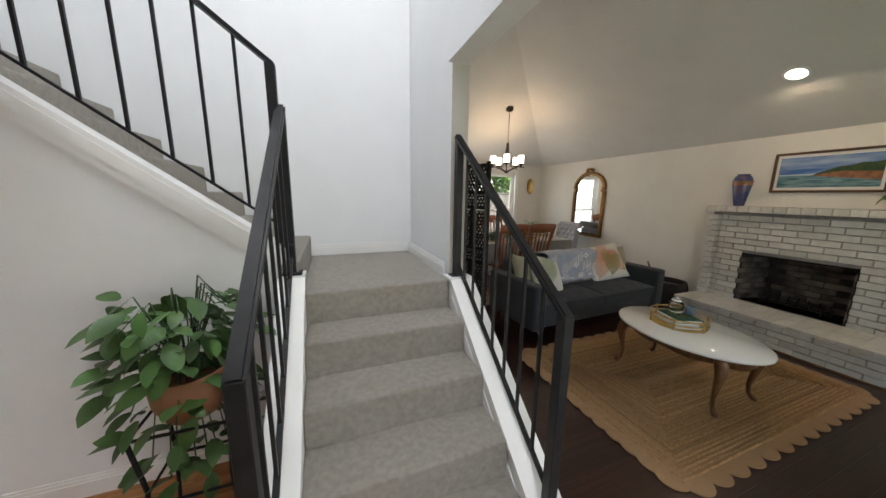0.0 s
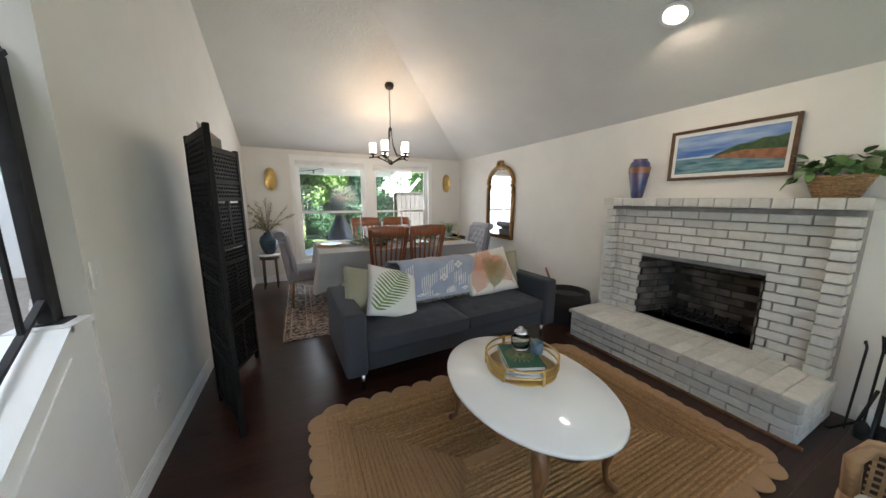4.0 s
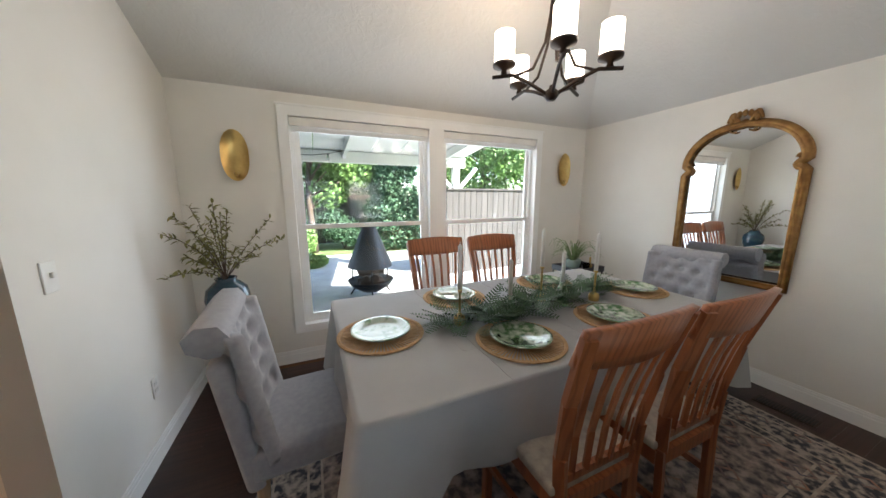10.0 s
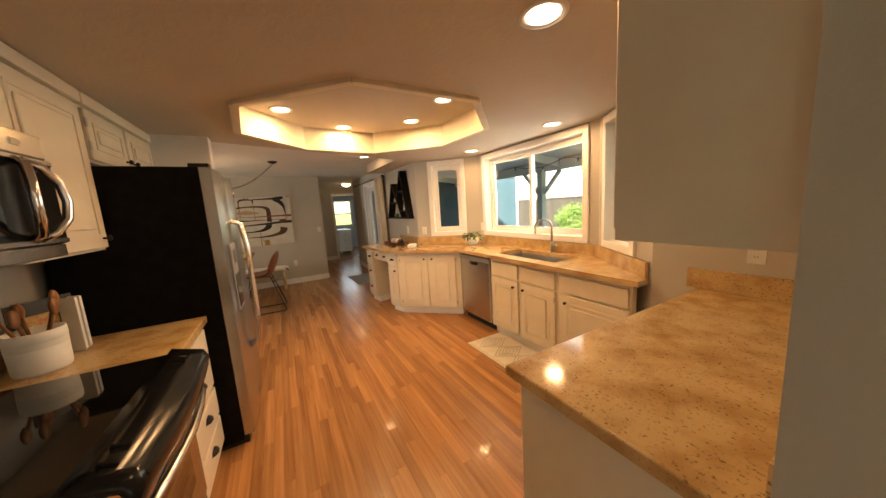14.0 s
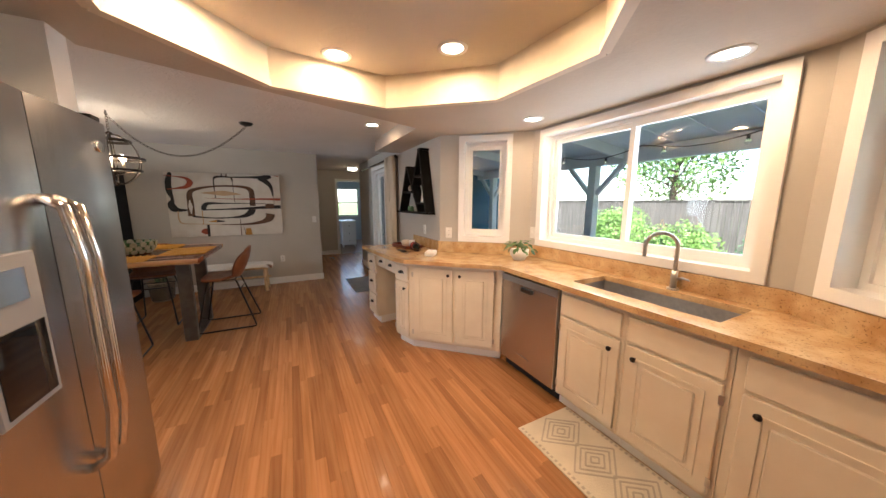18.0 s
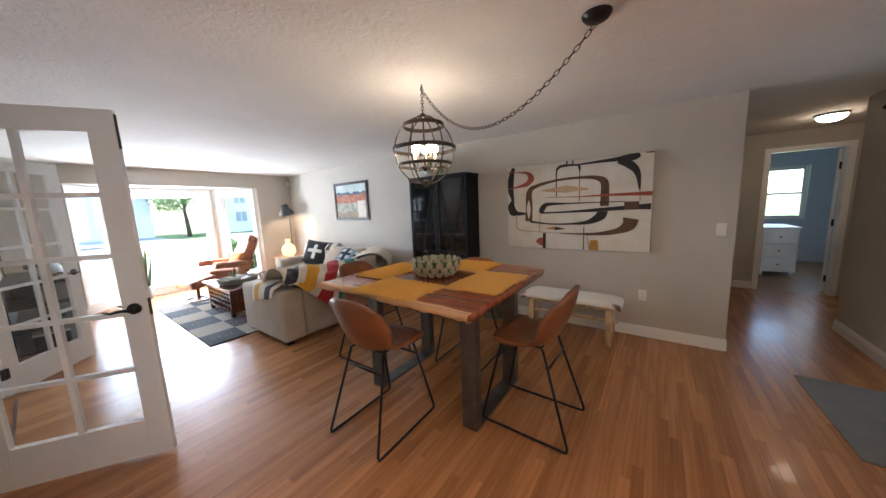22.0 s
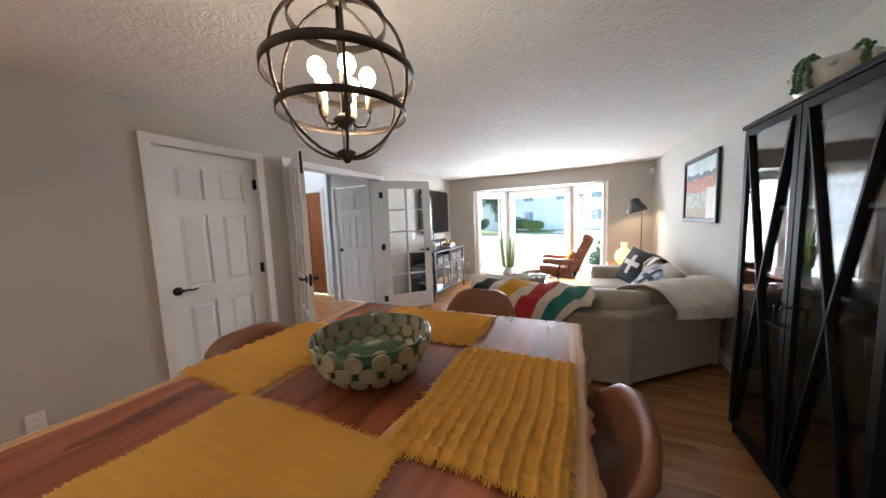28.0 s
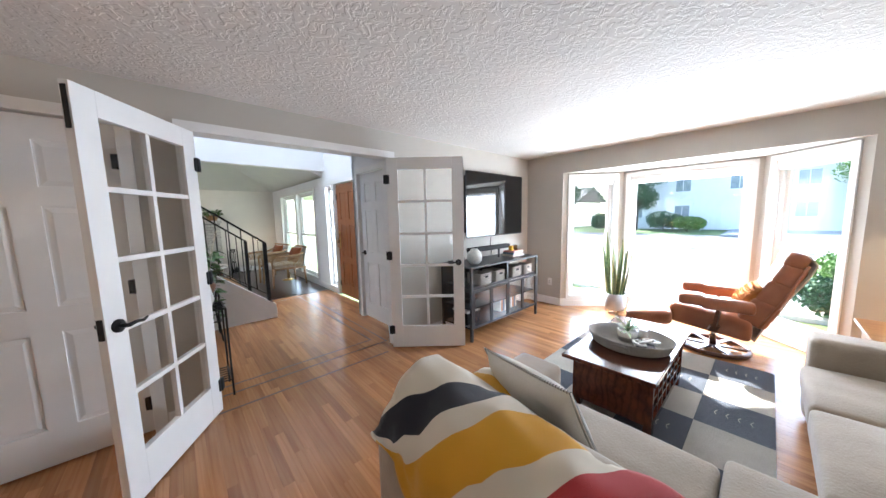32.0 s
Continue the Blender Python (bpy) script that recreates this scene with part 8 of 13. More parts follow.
def slat_chair():
    """A dining chair that faces +y, its back at -y."""
    c = thing("slat_back_chair", Matrix.Identity(4), "cherry wood slat-back dining chair with a padded seat", "chair", "wooden chairs round the dining table")
    for s in (-1, 1):
        bm = bmesh.new()
        pts = [(s * 0.175, -0.215, 0.0), (s * 0.180, -0.195, 0.44), (s * 0.195, -0.20, 0.60), (s * 0.215, -0.235, 0.82), (s * 0.235, -0.30, 1.06)]
        for a, b in zip(pts, pts[1:]):
            bar(bm, a, b, 0.040, 0.026)
        part("back_post", bm, CHERRY, c)
        part("leg", cube(s * 0.20 - 0.019, 0.19, 0, s * 0.20 + 0.019, 0.228, 0.43, 0.004, 1), CHERRY, c)
        bm = bmesh.new()
        bar(bm, (s * 0.185, -0.19, 0.20), (s * 0.20, 0.20, 0.20), 0.018, 0.03)
        part("stretcher", bm, CHERRY, c)
        part("seat_rail", cube(s * 0.195 - 0.012, -0.19, 0.375, s * 0.195 + 0.012, 0.21, 0.435), CHERRY, c)
    for y in (-0.195, 0.209):
        part("seat_rail", cube(-0.18, y - 0.012, 0.375, 0.18, y + 0.012, 0.435), CHERRY, c)
    part("seat", soft_box(-0.215, -0.19, 0.436, 0.215, 0.235, 0.475, 0.015, 0.018), SEATFAB, c, "mottled beige padded seat")
    n = 10
    rows = []
    for z, yy in ((0.955, -0.268), (0.985, -0.278), (1.075, -0.306)):
        rows.append([(-0.25 + 0.5 * k / n, yy - 0.035 * math.sin(math.pi * k / n), z + (0.014 * math.sin(math.pi * k / n) if z > 1 else -0.012 * math.sin(math.pi * k / n) if z < 0.96 else 0)) for k in range(n + 1)])
    part("top_rail", thicken(sheet(bmesh.new(), rows), 0.022), CHERRY, c, "curved top rail")
    part("lower_rail", cube(-0.185, -0.212, 0.50, 0.185, -0.192, 0.53), CHERRY, c)
    for k in range(6):
        x = -0.145 + 0.058 * k
        bm = bmesh.new()
        dy = -0.012 * math.sin(math.pi * (k + 0.5) / 6)
        pts = [(x, -0.20 + dy, 0.52), (x * 1.08, -0.215 + dy, 0.68), (x * 1.16, -0.245 + dy, 0.83), (x * 1.25, -0.275 + dy * 2, 0.97)]
        for a, b in zip(pts, pts[1:]):
            bar(bm, a, b, 0.021, 0.010)
        part("slat", bm, CHERRY, c)
    return c


sc_ = slat_chair()
sc_.matrix_world = Matrix.Translation((2.59, 4.55, 0.010))
copy_thing(sc_, Matrix.Translation((3.10, 4.53, 0.010)))
copy_thing(sc_, Matrix.Translation((2.66, 5.76, 0.010)) @ Matrix.Rotation(math.pi, 4, "Z"))
copy_thing(sc_, Matrix.Translation((3.22, 5.76, 0.010)) @ Matrix.Rotation(math.pi, 4, "Z"))
TUFT = pbr("grey_tufted", (0.33, 0.33, 0.36), (0.29, 0.29, 0.32), 40, 0.9, bump=0.25, bscale=300, sheen=0.2)
PALEWOOD = wood("pale_leg", (0.42, 0.30, 0.19), (0.34, 0.23, 0.13), 0.5, axis=2)


def tufted_chair():
    """An upholstered chair that faces +y, with a rolled top."""
    c = thing("tufted_chair", Matrix.Identity(4), "grey button-tufted dining chair with a rolled back and pale legs", "chair", "upholstered chairs round the dining table")
    n, mm = 24, 30
    but = [(-0.18 + 0.12 * i + (0.06 if j % 2 else 0), 0.56 + 0.095 * j) for j in range(5) for i in range(4 - (j % 2))]

    def at(x, z):
        y = -0.20 - 0.16 * max(z - 0.45, 0) - 0.05 * (x / 0.24) ** 2 * -1
        dep = sum(math.exp(-((x - a) ** 2 + (z - b) ** 2) / 0.0009) for a, b in but)
        return (x, y + 0.03 - 0.035 * dep, z)
    rows = [[at(-0.24 + 0.48 * i / n, 0.44 + 0.52 * j / mm) for i in range(n + 1)] for j in range(mm + 1)]
    part("back_front", thicken(sheet(bmesh.new(), [r[::-1] for r in rows]), 0.05), TUFT, c, "button-tufted back")
    bm = bmesh.new()
    prof = [(-0.27, 0.90), (-0.24, 0.96), (-0.27, 1.005), (-0.33, 1.01), (-0.37, 0.975), (-0.36, 0.93), (-0.31, 0.90)]
    sheet(bm, [[(-0.245 + 0.49 * i / 8, y, z) for y, z in prof] for i in range(9)], wrap=True, uv=False)
    for x in (-0.245, 0.245):
        bm.faces.new([bm.verts.new((x, y, z)) for y, z in (prof if x > 0 else prof[::-1])])
    part("roll", bm, TUFT, c, "rolled top")
    part("back_shell", soft_box(-0.24, -0.255, 0.38, 0.24, -0.185, 0.93, 0.03, m=Matrix.Translation((0, 0.055, -0.02)) @ Matrix.Rotation(radians(8), 4, "X")), TUFT, c)
    part("seat", soft_box(-0.245, -0.24, 0.36, 0.245, 0.27, 0.49, 0.035, 0.02), TUFT, c)
    for a, b in but:
        p = at(a, b)
        bm = bmesh.new()
        sphere(bm, (p[0], p[1] + 0.004, p[2]), 0.010, 1, 0.5, 1, 8, 5)
        part("button", bm, TUFT, c)
    for k in range(14):
        for yy, xx in ((0.272, -0.235 + 0.47 * k / 13),):
            bm = bmesh.new()
            sphere(bm, (xx, yy, 0.372), 0.006, 1, 0.5, 1, 6, 4)
            part("nail_head", bm, BRONZE, c)
    for sx in (-1, 1):
        for y in (-0.20, 0.23):
            bm = bmesh.new()
            tube(bm, [(sx * 0.215, y * 1.08, 0), (sx * 0.21, y, 0.36)], 0.016, 8, taper=0.024)
            part("leg", bm, PALEWOOD, c, "pale wooden leg")
    return c


tc = tufted_chair()
tc.matrix_world = Matrix.Translation((1.66, 5.14, 0.010)) @ Matrix.Rotation(radians(-86), 4, "Z")
copy_thing(tc, Matrix.Translation((4.21, 5.12, 0.010)) @ Matrix.Rotation(radians(92), 4, "Z"))

# table settings
RATTAN = pbr("rattan", (0.52, 0.35, 0.19), (0.40, 0.25, 0.12), 40, 0.8, bump=0.5, bscale=120)
GREENGLAZE = pbr("green_mottled_glaze", (0.055, 0.13, 0.05), (0.36, 0.42, 0.33), 30, 0.10, detail=8, blend=(0.42, 0.62), coat=0.6)
PALEGLAZE = pbr("pale_green_glaze", (0.42, 0.50, 0.42), (0.14, 0.24, 0.13), 26, 0.10, detail=8, blend=(0.50, 0.72), coat=0.6)
for k, (x, y, g) in enumerate(((1.99, 5.13, 1), (2.58, 4.80, 0), (3.23, 4.80, 0), (3.84, 5.10, 0), (3.36, 5.50, 0), (2.56, 5.48, 1))):
    cg = thing("charger", Matrix.Translation((x, y, TZ + 0.001)) @ Matrix.Diagonal((1.2, 1.2, 1, 1)), "round natural rattan charger on the cloth", "placemat", "table settings")
    bm = bmesh.new()
    for r in (0.07, 0.165, 0.172):
        tube(bm, [(r * math.cos(a), r * math.sin(a), 0.005) for a in [2 * math.pi * j / 40 for j in range(40)]], 0.0045, 6, True)
    part("rim", bm, RATTAN, cg)
    bm = bmesh.new()
    for j in range(72):
        a = 2 * math.pi * j / 72
        bar(bm, (0.04 * math.cos(a), 0.04 * math.sin(a), 0.005), (0.168 * math.cos(a), 0.168 * math.sin(a), 0.005), 0.0055, 0.004)
    part("spokes", bm, RATTAN, cg)
    bm = bmesh.new()
    lathe(bm, [(0, 0.001), (0.075, 0.001), (0.085, 0.006), (0.12, 0.018), (0.128, 0.019), (0.128, 0.022), (0.118, 0.022), (0.088, 0.011), (0.078, 0.008), (0, 0.007)], 40)
    single("plate", bm, PALEGLAZE if g else GREENGLAZE, "pale green glazed plate" if g else "dark green mottled glazed plate", "plate", Matrix.Translation((x, y, TZ + 0.011)) @ Matrix.Scale(1.13, 4), "table settings")
for x, y, h in ((2.40, 5.08, 0.19), (3.05, 5.19, 0.23), (3.38, 5.06, 0.20)):
    cs = thing("candlestick", (x, y, TZ + 0.001), "slim brass candlestick with a white taper", "candlestick", "candles on the table")
    bm = bmesh.new()
    lathe(bm, [(0, 0), (0.032, 0), (0.034, 0.02), (0.030, 0.045), (0.012, 0.055), (0.007, 0.07), (0.006, h - 0.02), (0.012, h - 0.012), (0.014, h), (0.010, h), (0, h - 0.01)], 20)
    part("stick", bm, BRASS, cs)
    bm = bmesh.new()
    lathe(bm, [(0, h - 0.01), (0.0125, h - 0.01), (0.011, h + 0.23), (0.003, h + 0.245), (0, h + 0.246)], 14), rod(bm, (0, 0, h + 0.246), (0, 0, h + 0.256), 0.001, n=5)
    part("candle", bm, PLATE, cs, "white taper candle")
for x, y in ((2.70, 5.05), (3.17, 5.13)):
    cs = thing("candle_holder", (x, y, TZ + 0.001), "green mottled ceramic candle holder with a white taper", "candlestick", "candles on the table")
    bm = bmesh.new()
    lathe(bm, [(0, 0), (0.045, 0), (0.047, 0.008), (0.02, 0.016), (0.028, 0.05), (0.034, 0.075), (0.026, 0.10), (0.013, 0.115), (0.017, 0.13), (0.011, 0.13), (0, 0.12)], 24)
    part("holder", bm, GREENGLAZE, cs)
    bm = bmesh.new()
    lathe(bm, [(0, 0.12), (0.0125, 0.12), (0.011, 0.32), (0.003, 0.335), (0, 0.336)], 14)
    part("candle", bm, PLATE, cs)
gl = thing("fern_garland", (2.95, 5.10, TZ + 0.001), "green fern garland along the middle of the table", "garland")
bm, r7 = bmesh.new(), random.Random(21)
frond = bmesh.new()
for k in range(9):
    u = k / 9
    ln = 0.05 * (1 - 0.75 * u)
    for s in (-1, 1):
        sheet(frond, [[(0.16 * u, 0, 0), (0.16 * u + 0.010, 0, 0.001)], [(0.16 * u + ln * 0.5, s * ln * 0.9, 0.006), (0.16 * u + ln * 0.5 + 0.007, s * ln * 0.9, 0.006)]])
frond = mesh_of("frond", frond, LEAF2)
pl_ = []
for k in range(230):
    x = r7.uniform(-0.66, 0.66)
    pl_.append(turned((x, 0.06 * math.sin(4 * x) + r7.uniform(-0.09, 0.09), r7.uniform(0.006, 0.075)), r7.choice((0, 180)) + r7.uniform(-75, 75), r7.uniform(-12, 30), r7.uniform(-30, 30), r7.uniform(0.7, 1.2)))
tagged(part("fronds", spray(bm, frond, pl_), LEAF2, gl), kind="stuff")

# dining rug
RUGP = pbr("worn_oriental", (0.035, 0.037, 0.048), (0.34, 0.29, 0.25), 30, 0.97, detail=9, blend=(0.42, 0.60), bump=0.5, bscale=200)
RUGQ = pbr("worn_oriental_field", (0.055, 0.050, 0.058), (0.36, 0.29, 0.25), 19, 0.97, detail=10, blend=(0.38, 0.62), bump=0.5, bscale=200)
DX0, DX1, DY0, DY1 = 1.37, 4.42, 3.90, 6.18
dr = thing("oriental_rug", ((DX0 + DX1) / 2, (DY0 + DY1) / 2, 0.001), "worn grey and rust oriental rug under the dining table", "rug")
a, b = (DX1 - DX0) / 2, (DY1 - DY0) / 2
part("field", cube(-a + 0.30, -b + 0.30, 0, a - 0.30, b - 0.30, 0.0085), RUGQ, dr)
for x0, y0, x1, y1 in ((-a, -b, a, -b + 0.30), (-a, b - 0.30, a, b), (-a, -b + 0.30, -a + 0.30, b - 0.30), (a - 0.30, -b + 0.30, a, b - 0.30)):
    part("border", cube(x0, y0, 0, x1, y1, 0.008), RUGP, dr)
bm = bmesh.new()
for e in (0.012, 0.075, 0.235, 0.30):
    for p, q in (((-a + e, -b + e), (a - e, -b + e)), ((a - e, -b + e), (a - e, b - e)), ((a - e, b - e), (-a + e, b - e)), ((-a + e, b - e), (-a + e, -b + e))):
        bar(bm, (*p, 0.0085), (*q, 0.0085), 0.012, 0.002)
part("guard_stripes", bm, pbr("rug_cream", (0.42, 0.36, 0.30), (0.30, 0.25, 0.21), 20, 0.97), dr)
bm, r6 = bmesh.new(), random.Random(2)
for k in range(150):
    x, y = r6.uniform(-a + 0.10, a - 0.10), r6.uniform(-b + 0.10, b - 0.10)
    s = r6.uniform(0.018, 0.05)
    for j in range(2):
        bar(bm, (x - s, y, 0.0088), (x, y + s * (1 if j else -1), 0.0088), 0.010, 0.0016), bar(bm, (x, y + s * (1 if j else -1), 0.0088), (x + s, y, 0.0088), 0.010, 0.0016)
tagged(part("woven_figures", bm, pbr("rug_rust", (0.30, 0.17, 0.12), (0.10, 0.10, 0.12), 14, 0.97), dr), kind="stuff")

# ---------------------------------------------------------------- mirror, sconces, chandelier
GILT = pbr("old_gilt", (0.34, 0.19, 0.065), (0.20, 0.10, 0.035), 18, 0.34, 0.75, bump=0.12, bscale=60)
mr = thing("gilt_mirror", (E_IN - 0.004, 5.00, 0.77), "arched gilt-framed mirror with a carved crest", "mirror")


def arch_line(w, h, n=20):
    """Half outline of the mirror from the bottom middle up to the crest."""
    pts = [(0, 0), (w, 0), (w, h * 0.66)]
    pts += [(w * (1 - 0.10 * math.sin(math.pi * k / 6)), h * (0.66 + 0.06 * k / 6)) for k in range(1, 7)]
    pts += [(w * (1.0 - 0.30 * (1 - math.cos(math.pi / 2 * k / n)) - 0.70 * (k / n) ** 1.6 + 0.0), h * (0.72 + 0.22 * math.sin(math.pi / 2 * (k / n) ** 0.9))) for k in range(1, n)]
    return pts + [(0, h * 0.945)]


half = arch_line(0.36, 1.29)
loop = half + [(-y, z) for y, z in half[-2:0:-1]]
bm = bmesh.new()
f = bm.faces.new([bm.verts.new((-0.012, y * 0.93, 0.045 + z * 0.94)) for y, z in loop])
bm.normal_update()
if f.normal.x > 0:
    f.normal_flip()
part("mirror_glass", bm, MIRROR, mr)
for r, x in ((0.030, -0.018), (0.016, -0.036)):
    bm = bmesh.new()
    s = 1.0 if r > 0.02 else 0.955
    tube(bm, [(x, y * s, z * (1.0 if s == 1 else 0.965) + (0.0 if s == 1 else 0.025)) for y, z in loop[1:]], r, 8, True)
    part("frame", bm, GILT, mr, "moulded gilt frame")
bm = bmesh.new()
for s in (-1, 1):
    tube(bm, [(-0.03, s * (0.04 + 0.06 * t) * 1.0, 1.225 + 0.07 * math.sin(3.0 * t)) for t in [k / 10 for k in range(11)]], 0.020, 8, taper=0.010)
    tube(bm, [(-0.035, s * (0.055 - 0.028 * math.cos(a)), 1.185 + 0.028 * math.sin(a)) for a in [k * 0.5 for k in range(12)]], 0.012, 6, taper=0.006)
    tube(bm, [(-0.035, s * (0.345 - 0.03 * math.cos(a) * (1 - a / 9)), 0.93 + 0.035 * math.sin(a) * (1 - a / 9)) for a in [k * 0.5 for k in range(13)]], 0.016, 6, taper=0.006)
for k in range(7):
    a = math.pi * (k + 0.5) / 7
    sphere(bm, (-0.04, 0.075 * math.cos(a), 1.235 + 0.055 * math.sin(a)), 0.024, 0.6, 0.75, 1.1, 8, 6)
part("crest", bm, GILT, mr, "carved shell crest")
part("backing", slab(bmesh.new(), [(y * 0.95, 0.03 + z * 0.95) for y, z in loop], -0.006, 0.0), BLACK, mr, m=Matrix(((0, 0, 1, 0), (1, 0, 0, 0), (0, 1, 0, 0), (0, 0, 0, 1))) @ Matrix.Translation((0, 0, -0.003)))
for x, z in ((1.22, 1.745), (4.45, 1.755)):
    sn = thing("wall_sconce", (x, N_IN, z), "hammered brass oval sconce on the wall", "sconce", "wall sconces")
    bm = bmesh.new()
    rows = []
    for i in range(9):
        u = i / 8
        rows.append([(0.090 * u * math.cos(a), -0.035 * u ** 2.2 - 0.006, 0.185 * u * (abs(math.sin(a)) ** 0.85) * (1 if math.sin(a) >= 0 else -1)) for a in [2 * math.pi * k / 28 for k in range(28)]])
    rows[0] = [(0.0005 * math.cos(a), -0.006, 0.0005 * math.sin(a)) for a in [2 * math.pi * k / 28 for k in range(28)]]
    sheet(bm, rows[::-1], wrap=True)
    part("dish", bm, BRASS, sn)
    bm = bmesh.new()
    rod(bm, (0, -0.01, -0.12), (0, -0.05, -0.13), 0.006), rod(bm, (0, -0.05, -0.145), (0, -0.05, -0.12), 0.016)
    sphere(bm, (0, -0.05, -0.15), 0.010)
    part("cup", bm, BRASS, sn)
CHX, CHY, CHZ = 2.837, 4.965, 1.925
chn = thing("chandelier", (CHX, CHY, CHZ), "dark bronze five-arm chandelier with white glass shades, lit", "chandelier")
ctop = EAVE + SLOPE * (N_IN - CHY) - CHZ
bm = bmesh.new()
lathe(bm, [(0.012, ctop - 0.055), (0.05, ctop - 0.045), (0.062, ctop - 0.015), (0.062, ctop + 0.02), (0, ctop + 0.02)], 24)
part("canopy", bm, BRONZE, chn)
bm = bmesh.new()
z, k = 0.50, 0
while z < ctop - 0.05:
    r = [(0.008 * math.cos(a), 0, z + 0.014 * math.sin(a)) if k % 2 else (0, 0.008 * math.cos(a), z + 0.014 * math.sin(a)) for a in [2 * math.pi * j / 10 for j in range(10)]]
    tube(bm, r, 0.0022, 5, True)
    z += 0.022
    k += 1
part("chain", bm, BRONZE, chn)
bm = bmesh.new()
lathe(bm, [(0, -0.02), (0.02, -0.02), (0.035, 0.0), (0.035, 0.02), (0.014, 0.035), (0.01, 0.05)], 18)
part("hub", bm, BRONZE, chn)
bm = bmesh.new()
lathe(bm, [(0.01, 0.44), (0.026, 0.45), (0.026, 0.47), (0.012, 0.48), (0.008, 0.50), (0, 0.50)], 18)
part("top_hub", bm, BRONZE, chn)
SHADE = glow("shade_glass", (1.0, 0.88, 0.72), 1.0)
for k in range(5):
    a = 2 * math.pi * k / 5 + 0.35
    c, s = math.cos(a), math.sin(a)
    bm = bmesh.new()
    tube(bm, [(0.028 * c, 0.028 * s, 0.01), (0.12 * c, 0.12 * s, 0.055), (0.20 * c, 0.20 * s, 0.085), (0.30 * c, 0.30 * s, 0.07)], 0.009, 8)
    tube(bm, [(0.018 * c, 0.018 * s, 0.46), (0.025 * c, 0.025 * s, 0.36), (0.045 * c, 0.045 * s, 0.24), (0.10 * c, 0.10 * s, 0.12), (0.19 * c, 0.19 * s, 0.082)], 0.007, 8)
    arm = part("arm", bm, BRONZE, chn)
    bm = bmesh.new()
    lathe(bm, [(0, 0.085), (0.016, 0.085), (0.012, 0.105), (0.052, 0.12), (0.054, 0.132), (0, 0.132)], 20, at=(0.245 * c, 0.245 * s, 0))
    part("cup", bm, BRONZE, arm)
    bm = bmesh.new()
    lathe(bm, [(0.044, 0.132), (0.047, 0.135), (0.047, 0.265), (0.043, 0.265), (0.043, 0.14)], 24, at=(0.245 * c, 0.245 * s, 0))
    sh_ = part("shade", bm, SHADE, arm, "white glass shade, lit")
    sh_.visible_shadow = False
    lamp("chandelier_light", "POINT", Matrix.Translation((CHX + 0.245 * c, CHY + 0.245 * s, CHZ + 0.21)), 4.5, (1.0, 0.72, 0.46), radius=0.04)
rc_ = thing("recessed_light", (3.95, 2.03, EAVE + SLOPE * (E_IN - 3.95) - 0.012), "round recessed ceiling light, lit", "ceiling light", "recessed lights")
rc_.matrix_world = rc_.matrix_world @ Matrix.Rotation(math.atan(SLOPE), 4, "Y")
bm = bmesh.new()
lathe(bm, [(0.07, 0.0), (0.095, -0.004), (0.10, 0.006), (0.07, 0.014)], 30)
part("trim_ring", bm, P_TRIM, rc_)
bm = bmesh.new()
lathe(bm, [(0, 0.004), (0.07, 0.004)], 30)
part("lens", bm, CANLIGHT, rc_)
lamp("can_light_living", "AREA", Matrix.Translation((3.93, 2.03, EAVE + SLOPE * (E_IN - 3.95) - 0.06)), 9, (1.0, 0.78, 0.55), disk=0.13)

# corners of the dining room
bt2 = thing("marble_side_table", (1.13, 6.15, 0), "small round side table with a white marble top", "side table")
bm = bmesh.new()
lathe(bm, [(0, 0.525), (0.155, 0.525), (0.16, 0.53), (0.16, 0.545), (0.155, 0.55), (0, 0.55)], 32)
part("marble_top", bm, MARBLE, bt2)
DKW = wood("dark_table_wood", (0.09, 0.045, 0.025), (0.05, 0.026, 0.015), 0.4, axis=2)
bm = bmesh.new()
lathe(bm, [(0.13, 0.47), (0.14, 0.47), (0.14, 0.525), (0.13, 0.525), (0.13, 0.47)], 30)
part("apron", bm, DKW, bt2)
for k in range(4):
    a = math.pi / 4 + math.pi / 2 * k
    bm = bmesh.new()
    rod(bm, (0.13 * math.cos(a), 0.13 * math.sin(a), 0), (0.12 * math.cos(a), 0.12 * math.sin(a), 0.52), 0.010, 0.016)
    part("leg", bm, DKW, bt2)
bv = thing("vase_of_branches", (1.14, 6.15, 0.551), "dark blue ceramic vase holding leafy branches", "vase")
bm = bmesh.new()
lathe(bm, [(0, 0), (0.07, 0), (0.085, 0.02), (0.12, 0.12), (0.135, 0.20), (0.12, 0.27), (0.075, 0.315), (0.06, 0.325), (0.066, 0.345), (0.058, 0.345), (0.05, 0.32), (0, 0.30)], 34)
part("vase", bm, pbr("teal_glaze", (0.012, 0.035, 0.065), (0.03, 0.07, 0.09), 7, 0.16, stretch=(1, 1, 4), coat=0.5), bv)
lv, r5 = bmesh.new(), random.Random(17)
sm = leaf_mesh("small_leaf", 0.035, 0.013, LEAF)
